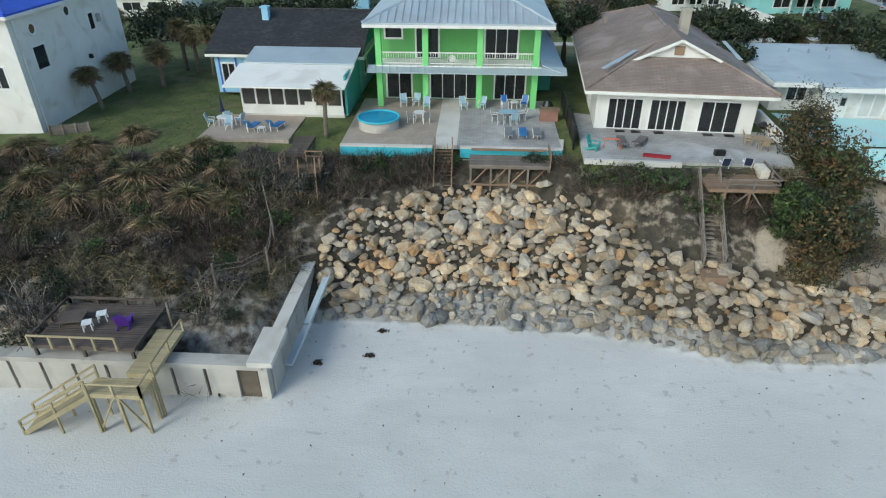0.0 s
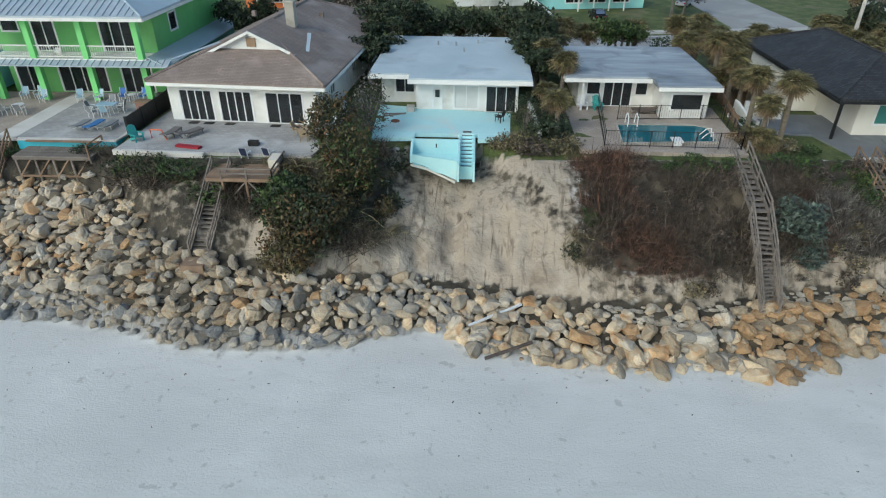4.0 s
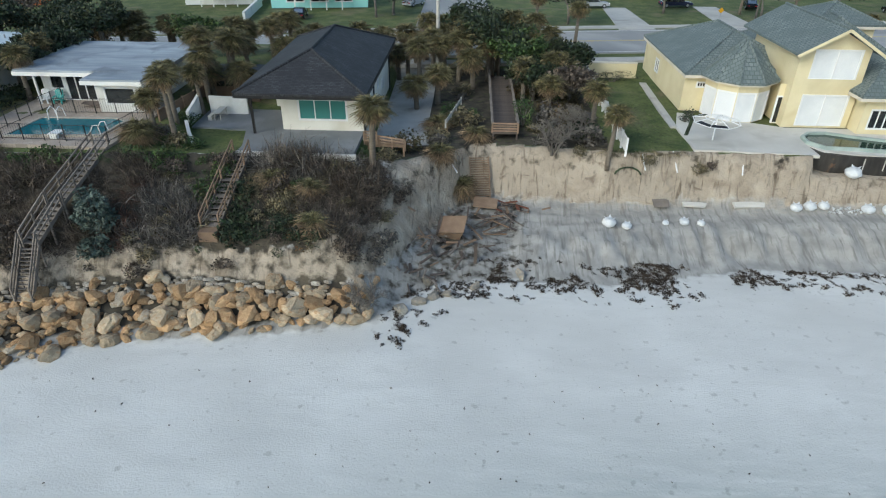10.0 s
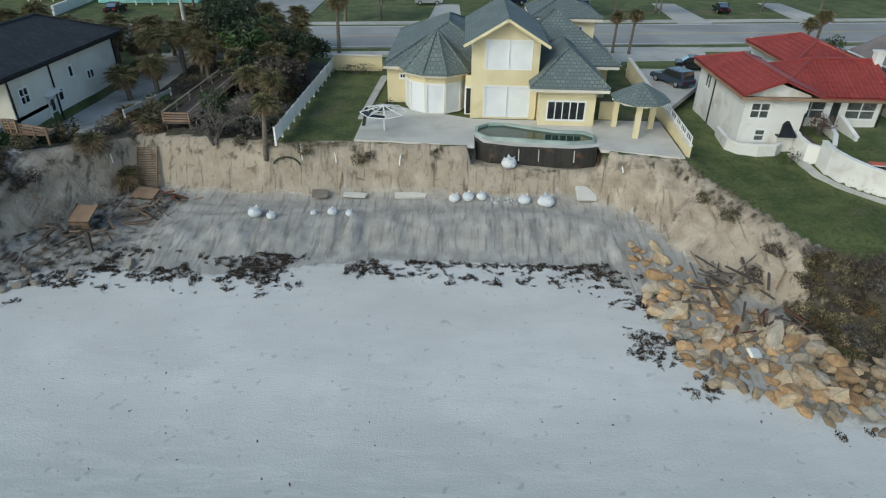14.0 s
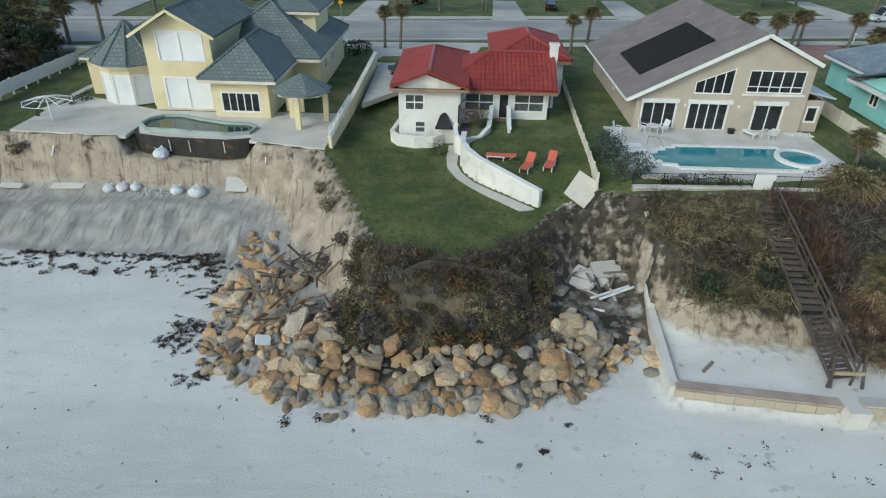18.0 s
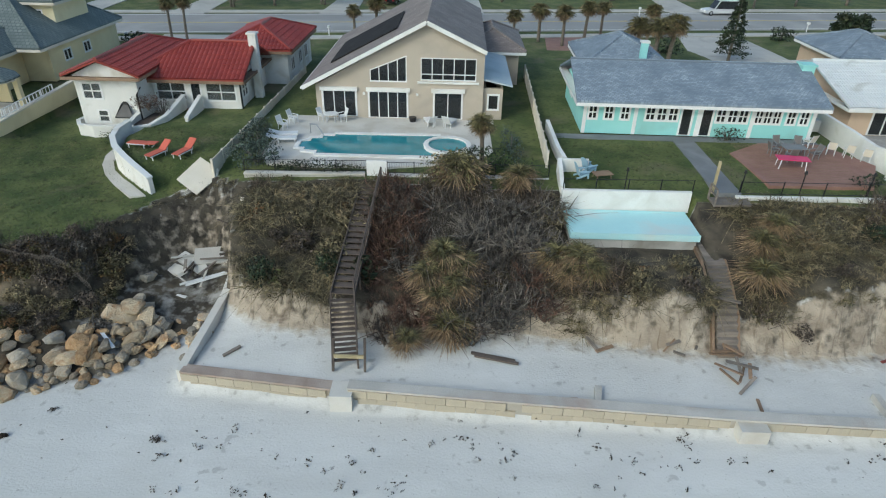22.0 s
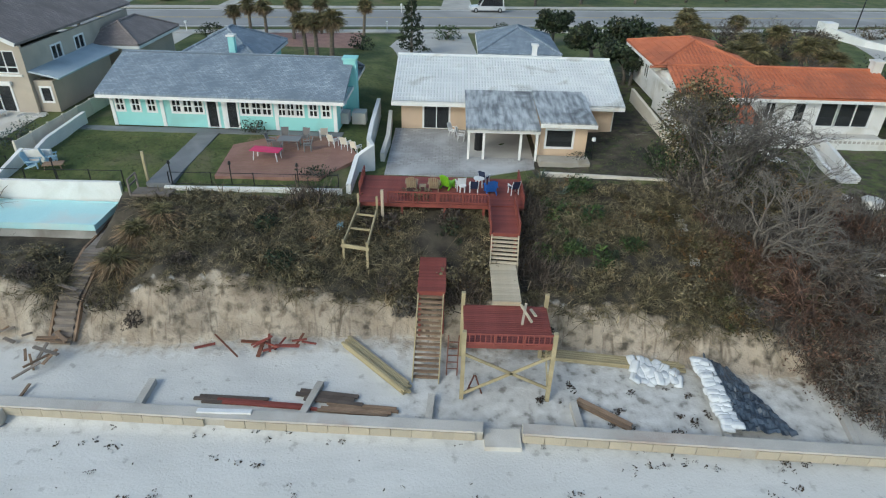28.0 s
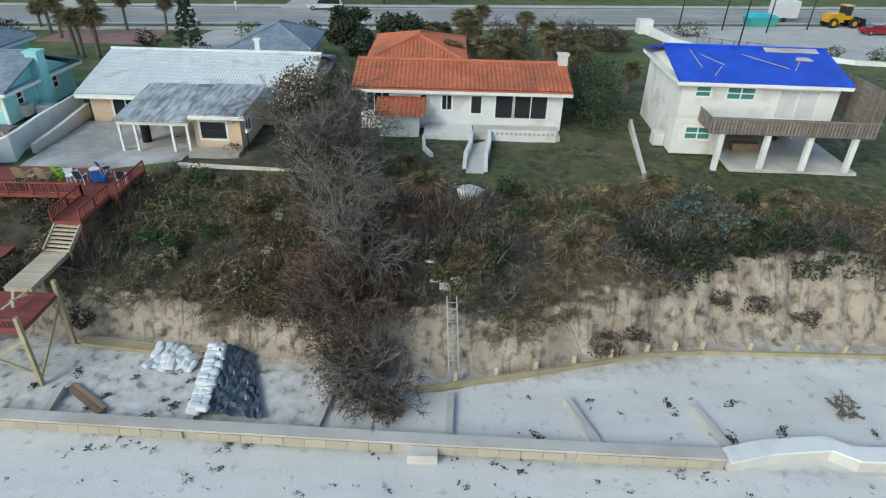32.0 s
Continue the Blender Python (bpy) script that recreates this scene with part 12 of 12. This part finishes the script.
def wrack_keep(dense):
    def keep(n, s, x, y):
        d = ground_edge(x, y)
        v = noise.noise((x * .35, y * .9, 5)) + .5 * noise.noise((x * 1.1, y * 2.2, 9))
        return (n == 0 or (n == 1 and 61 < x < 98 and s > .72)) and d < 2.6 and (x > 59 or (51 < x and d < .9)) and rr.random() < dense * max(0, v + .15) * (1.5 - d / 2.2)
    return keep


wr_spots = scatter(60, 98.5, 21, 34, .30, wrack_keep(1.5), rr) + scatter(66, 96, 28, 34, .22, lambda n, s, x, y: ((n == 0 and ground_edge(x, y) < .5) or (n == 1 and s > .8)) and noise.noise((x * .3, 2, 5)) > .02 and rr.random() < .5, rr)
wr_spots += scatter(98, 119, 19.5, 23, .4, lambda n, s, x, y: n == 0 and rr.random() < .03, rr)
wr_spots += scatter(183, 204, 20, 23, .36, lambda n, s, x, y: n == 1 and rr.random() < .05 * (1 + 2 * noise.noise((x * .5, y, 2))), rr)
wr_spots += scatter(163, 170, 21, 24, .3, lambda n, s, x, y: n == 1 and rr.random() < .07, rr)
spread("seaweed", "dark brown seaweed scattered along the beach", "seaweed", WRACK, wr_spots, "kelp", sway=.0, tall=(.25, 1.15), sink=-.01, seed=31)
weed = scatter(119, 206, 16.6, 21.4, .24, lambda n, s, x, y: n == 0 and abs(noise.noise((x * .22, y * .5, 7)) + .25 * noise.noise((x, y * 2, 3))) < .045 and rr.random() < .4, rr)
weed += scatter(119, 206, 18.0, 21.6, .3, lambda n, s, x, y: n == 0 and ground_edge(x, y) < .8 and rr.random() < .10, rr)
spread("seaweed", "fine broken lines of dark seaweed below the seawall", "seaweed", [leaves(740 + i, 9, .16, .10, .025, .042, .1) for i in range(6)], weed, "kelp", sway=0, tall=(.6, 1.7), sink=-.01, seed=33)
specks = scatter(-40, 206, 12.5, 25, 1.15, lambda n, s, x, y: n == 0 and rr.random() < .3, rr)
spread("beach_litter", "small dark shells and bits of weed on the sand", "litter", [leaves(720 + i, 5, .06, .04, .02, .045, .1) for i in range(4)], specks, "kelp", sway=0, tall=(.3, 1.2), sink=-.01, seed=32)
for x, y, r in ((-7.4, 22.4, .35), (-5.0, 23.1, .3), (-4.6, 25.0, .25), (112.9, 20.3, .16)):
    V, F = leaves(int(x * 10) + 400, 60, r, r * .6, .06, .09, .1)
    o = new("seaweed_clump", fast_mesh("seaweed_clump", (V + np.array((x, y, zat(x, y)))) * U, F, "kelp"))
    tagged(o, "dark clump of seaweed on the pale sand", "seaweed")

cz = zat(181.3, 33.0)
chunk = tagged(new("concrete_chunk", SHAPES["grey"][2].copy()), "pale lump of broken concrete on the slope", "concrete")
chunk.data.materials.clear()
chunk.data.materials.append(M_["concrete_pale"])
chunk.matrix_world = Matrix.LocRotScale(Vector((181.3, 33.0, cz + .3)) * U, Euler((.2, .3, 1.0)), (.75, .6, .75))

for i, (x, y, k) in enumerate(((61.8, 29.6, .4), (62.6, 30.2, .32), (60.9, 28.8, .42), (63.3, 30.4, .3), (64.9, 31.2, .28), (67.6, 32.6, .3), (62.2, 31.4, .3), (115.2, 27.6, .5), (116.4, 26.8, .55), (114.6, 29.8, .4))):
    st = new("stone", rr.choice(SHAPES["grey"]))
    st.matrix_world = Matrix.LocRotScale(Vector((x, y, zat(x, y) + .08)) * U, Euler((.3 * i, .2, i)), (k, k, k))
    tagged(st, "loose grey stone half sunk in the debris", "stone", group="loose stones in the washout")


# ---- vehicles, drives and the houses across the road ----
def paint(name, c, rough=.25):
    M_[name] = surf(name, c, tuple(1.1 * v for v in c), .8, rough, .2, bumps=.02)


for nm, c in (("black car paint", (.012, .012, .014)), ("slate car paint", (.05, .07, .10)), ("silver car paint", (.42, .44, .46)), ("navy car paint", (.015, .02, .05)), ("red car paint", (.32, .012, .02)), ("white car paint", (.66, .67, .68)), ("machine yellow", (.62, .33, .02))):
    paint(nm, c)
plain("tyre rubber", (.018, .018, .018), .9)


def car(x, y, z, rz, mat, label, L=3.8, W_=1.5, H=1.2, suv=False):
    c = thing("car", label, "car", (x, y, z), rz)
    roof = H * (1.12 if suv else 1)
    prof = [(-L / 2, .28), (-L / 2, .62), (-L / 2 + .1, .72), (L / 2 - 1.25, .78), (L / 2 - .1, .66), (L / 2, .5), (L / 2, .28)]
    Geo().prism([(px, -W_ / 2, pz) for px, pz in prof], (0, W_, 0)).put("body", mat, c)
    a, b = (-L / 2 + (.12 if suv else .55), L / 2 - 1.15)
    cab = [(a, .72), (a + (.2 if suv else .55), roof), (b - .6, roof), (b, .76)]
    Geo().prism([(px, -W_ / 2 + .1, pz) for px, pz in cab], (0, W_ - .2, 0)).put("cabin", mat, c)
    for s in (-1, 1):
        yy = s * (W_ / 2 - .1)
        Geo().prism([(a + .22, yy, .78), (a + (.32 if suv else .62), yy, roof - .08), (b - .66, yy, roof - .08), (b - .15, yy, .8)], (0, s * .02, 0)).put("side_window", "glass_dark", c)
    Geo().prism([(b + .01, -W_ / 2 + .18, .8), (b + .01, W_ / 2 - .18, .8), (b - .56, W_ / 2 - .22, roof - .05), (b - .56, -W_ / 2 + .22, roof - .05)], (.03, 0, .02)).put("windscreen", "glass_dark", c)
    Geo().prism([(a - .01, -W_ / 2 + .18, .78), (a - .01, W_ / 2 - .18, .78), (a + (.17 if suv else .5), W_ / 2 - .22, roof - .06), (a + (.17 if suv else .5), -W_ / 2 + .22, roof - .06)], (-.03, 0, .02)).put("rear_window", "glass_dark", c)
    for s in (-.5, .5):
        Geo().box(L / 2 - .02, s - .16, .5, L / 2 + .02, s + .16, .62).put("headlight", "frame_white", c)
        Geo().box(-L / 2 - .02, s - .14, .5, -L / 2 + .02, s + .14, .64).put("tail_light", "red car paint", c)
    for px in (-L / 2 + .7, L / 2 - .75):
        for s in (-1, 1):
            w = Geo().tube([(px, s * (W_ / 2 - .17), .28), (px, s * (W_ / 2 + .01), .28)], .28, 14).put("wheel", "tyre rubber", c)
            Geo().tube([(px, s * (W_ / 2 + .005), .28), (px, s * (W_ / 2 + .02), .28)], .17, 10).put("rim", "metal", w)
    return c


car(107.9, 61.0, 3.9, -12, "black car paint", "black sedan parked on the drive")
car(104.3, 56.2, 3.9, 118, "slate car paint", "slate blue hatchback parked on the drive", suv=True)
car(92.8, 95.6, 3.93, 5, "navy car paint", "dark blue pickup parked across the road", 4.4, suv=True)
car(81.3, 94.2, 3.93, 5, "silver car paint", "silver sedan parked across the road")
car(103.0, 95.5, 3.93, 80, "black car paint", "black sedan parked across the road")
car(42.4, 83.6, 3.93, 95, "black car paint", "black sedan on the drive across the road")
car(121.0, 92.5, 3.93, 85, "black car paint", "dark car in the drive across the road")
car(163.9, 89.4, 3.93, 187, "white car paint", "white delivery van on the road", 4.6, 1.7, 1.6, True)
car(232.5, 82.6, 3.93, 5, "red car paint", "red sedan in the car park")
car(56.0, 93.5, 3.93, 60, "silver car paint", "silver car on the side street", 3.6)
ld = thing("wheel_loader", "yellow wheel loader parked by the road", "wheel loader", (230.6, 86.8, 3.93), 6)
Geo().prism([(-2.6, -.7, .7), (-2.6, -.7, 1.5), (-2.3, -.7, 1.75), (-.6, -.7, 1.75), (-.4, -.7, .7)], (0, 1.4, 0)).put("engine_hood", "machine yellow", ld)
Geo().box(-.7, -.6, 1.0, .7, .6, 1.5).put("chassis", "machine yellow", ld)
Geo().box(-.6, -.55, 1.5, .4, .55, 2.6).put("cab_glass", "glass_dark", ld)
Geo().box(-.7, -.62, 2.6, .5, .62, 2.72).put("cab_roof", "machine yellow", ld)
Geo().bar((.5, -.4, 1.2), (2.0, -.4, .7), .16, .3).put("lift_arm", "machine yellow", ld)
Geo().bar((.5, .4, 1.2), (2.0, .4, .7), .16, .3).put("lift_arm", "machine yellow", ld)
Geo().prism([(2.0, -.9, .2), (2.7, -.9, .2), (2.3, -.9, 1.2), (1.9, -.9, 1.2)], (0, 1.8, 0)).put("bucket", "frame_dark", ld)
for px in (-1.9, .9):
    for s in (-1, 1):
        w = Geo().tube([(px, s * .55, .6), (px, s * 1.0, .6)], .6, 16).put("wheel", "tyre rubber", ld)
        Geo().tube([(px, s * .99, .6), (px, s * 1.02, .6)], .3, 10).put("rim", "machine yellow", w)
dp = thing("dumpster", "green dumpster under a bright blue cover", "dumpster", (219.6, 86.0, 3.93), 8)
Geo().prism([(-1.6, -.9, 0), (1.6, -.9, 0), (1.9, -.9, 1.1), (-1.9, -.9, 1.1)], (0, 1.8, 0)).put("bin", "teal", dp)
Geo().prism([(-2.0, -1.0, 1.1), (2.0, -1.0, 1.1), (1.2, -1.0, 1.5), (-1.2, -1.0, 1.6)], (0, 2.0, 0)).put("cover", "turq", dp)
tr = thing("trailer", "white box trailer by the road", "trailer", (224.4, 90.2, 3.93), 6)
Geo().box(-1.6, -.9, .5, 1.6, .9, 2.6).put("box_body", "white car paint", tr)
for s in (-.9, .9):
    Geo().tube([(-.3, s - .1, .3), (-.3, s + .1, .3)], .3, 12).put("wheel", "tyre rubber", tr)

strip("driveway", [(101.8, 48.5), (109.5, 60.5), (111.5, 70.5), (99.5, 69.6), (101.6, 60)], 3.5, 3.9, "drive", "pale concrete drive behind the yellow house", "driveway")
strip("driveway", [(138, 56.5), (151, 56.5), (149.5, 76), (139.5, 74.4)], 3.4, 3.9, "wood_terra", "pinkish brick drive behind the aqua house", "driveway")
strip("driveway", [(152.5, 64), (162, 64), (161, 77.5), (154.5, 76.6)], 3.4, 3.88, "drive", "pale concrete drive", "driveway")
strip("driveway", [(126, 59.5), (132, 59.5), (132, 73.4), (127, 72.7)], 3.4, 3.9, "drive", "pale concrete drive behind the tan house", "driveway")
strip("car_park", [(199.5, 58), (250, 60), (250, 90.2), (206, 84.0), (203, 70)], 3.4, 3.9, "drive", "wide pale concrete car park", "car park")
strip("driveway", [(22, 54.5), (30, 54.5), (30, 60.4), (22, 59.3)], 3.4, 3.9, "drive", "pale drive behind the flat-roofed house", "driveway")
strip("driveway", [(-34, 51), (-20, 55), (-20, 53.4), (-34, 51.4)], 4.3, 4.45, "drive", "pale drive beside the white house", "driveway")
for x in (84, 97, 115, 131, 160):
    y0 = near_edge(x) + 11.25
    strip("driveway", [(x - 2.2, y0), (x + 2.2, y0), (x + 1.6, y0 + 15), (x - 1.6, y0 + 15)], 3.5, 3.92, "drive", "pale concrete drive across the road", "driveway")
pw = [(203.2, 79.5), (204.6, 74.0), (207.0, 70.4)]
wall_run("gate_wall", "white curving gate wall", pw, 3.7, [4.9, 4.6, 4.4], .3, "white", None, "wall")
tagged(Geo().box(202.4, 79.0, 3.7, 204.0, 80.6, 5.4).put("gate_pillar", "white"), "white gate pillar by the road", "gate pillar")
iron_fence("black iron fence at the car park", [(206.4, 71.2), (213.0, 68.2)], 3.9, 1.3, 1.2)
wall_run("planter_kerb", "white kerb of a planting bed", [(216.5, 69.5), (220.5, 66.2), (228, 65.2)], 3.8, 4.35, .3, "white", None, "kerb")
bush(219.5, 68.6, 1.2, .9, .8, 500, .1, "leaf", "clipped shrub in the planting bed", 440)
bush(223.5, 67.2, 1.4, .9, .8, 500, .1, "leaf", "clipped shrub in the planting bed", 441)
bush(207.8, 78.2, 2.2, 1.2, .9, 700, .11, "leaf_rust", "low shrubs beside the gate", 442)
for x, y, hh in ((210.6, 70.6, 6.0), (213.6, 82.6, 5.0), (218.6, 81.6, 5.5), (208.2, 82.5, 4.2), (225.0, 84.5, 4.6)):
    p_ = thing("street_lamp", "dark slim pole by the car park", "pole", (x, y, 3.9))
    Geo().tube([(0, 0, 0), (.15, 0, hh)], .09, 7, .06).put("pole", "frame_dark", p_)


def simple_house(label, x, y, w, d, hgt, wall, roof, rise=1.6, rz=8, wins=3, porch=None):
    h = House(label, (x, y, 3.95), rz)
    k = w / (wins + 1)
    h.shell(0, w, 0, d, 0, hgt, wall, front=[win(k * (i + .65), k * (i + 1.35), .8, 1.8, 2) for i in range(wins)])
    h.hip(0, w, 0, d, hgt + .22, rise, roof, .5)
    if porch:
        h.box("porch_roof", w * .25, -2.0, hgt - .3, w * .75, -.02, hgt - .15, porch)
        for i in range(4):
            px = w * .26 + i * w * .48 / 3
            h.box("porch_post", px - .07, -1.9, 0, px + .07, -1.76, hgt - .3, "white")


simple_house("light blue house across the road", -27, 86, 12, 9, 2.4, "sky_blue", "roof_white")
simple_house("bright orange house across the road", -4, 88, 9, 9, 2.6, "orange_wall", "shingle_brown", porch="white")
simple_house("white house across the road", 24.5, 91, 10, 9, 2.4, "white", "roof_white", porch="white")
simple_house("aqua house across the road", 37, 89.5, 13, 9, 2.4, "aqua", "roof_white", porch="aqua")
simple_house("white and blue house across the road", 84, 104, 14, 9, 2.6, "white", "tarp_blue", porch="blue_trim")
simple_house("low white house across the road", -52, 82, 13, 9, 2.6, "white", "shingle_grey")
simple_house("pale house across the road", 118, 108, 14, 9, 2.6, "aqua", "roof_white")
simple_house("cream house across the road", 146, 111, 14, 9, 2.6, "cream", "shingle_taupe")
wall_run("garden_wall", "white wall beside the aqua drive", [(34.8, 92), (36.2, 80.5)], 3.8, 5.0, .3, "white", None, "wall")
for i, x in enumerate((-38, -32, -8, 8, 12, 17, 20, 52, 54, 72, 76, 101, 106, 112, 127, 136, 152, 158, 165, 171, 178, 186, 194, 201, 100, 90)):
    y = near_edge(x) + 14.5 + (i * 37 % 9)
    if i % 3 == 0:
        palm(x, y, 3.4, (.1, 0), i, 1.1)
    else:
        tree(x, y, 3.6 + (i % 4) * .5, 2.6, 2400, .18, "leaf_dark" if i % 4 else "brush", "shaggy tree across the road", 800 + i, 2)
for i, (x, y) in enumerate(((15, 61), (11, 60), (26, 66), (46, 66), (52, 66), (99, 64.5), (125, 70.5), (134.5, 70), (150.5, 66), (159, 72), (165, 74), (193, 74), (196, 77.5), (-36, 55), (2, 61))):
    bush(x, y, 1.3, 1.0, .8, 500, .12, "leaf_dark" if i % 3 else "leaf", "clipped green shrub beside the road", 460 + i)
for x, y in ((84.6, 63.8), (97.9, 64.9), (116.5, 70.6), (131.0, 72.2), (152.2, 75.0), (152.9, 86.9), (170.2, 79)):
    m = thing("mailbox", "small mailbox on a post by the road", "mailbox", (x, y, 3.9))
    Geo().box(-.04, -.04, 0, .04, .04, .85).put("post", "white", m)
    Geo().box(-.1, -.22, .85, .1, .22, 1.08).put("box_body", "white", m)
sg = thing("road_sign", "yellow diamond warning sign on a post", "road sign", (94.3, 82.2, 3.9))
Geo().bar((0, 0, 0), (0, 0, 1.9), .05).put("post", "metal", sg)
Geo().prism([(0, -.05, 1.5), (.35, -.05, 1.85), (0, -.05, 2.2), (-.35, -.05, 1.85)], (0, .02, 0)).put("sign_plate", "machine yellow", sg)
zb = thing("crosswalk", "white zebra crossing at the side street", "road marking", (53.5, 70.2, 3.94), 8, kind="structure")
for i in range(7):
    Geo().box(0, i * .7, 0, 3.2, i * .7 + .35, .006).put("stripe", "line_white", zb)
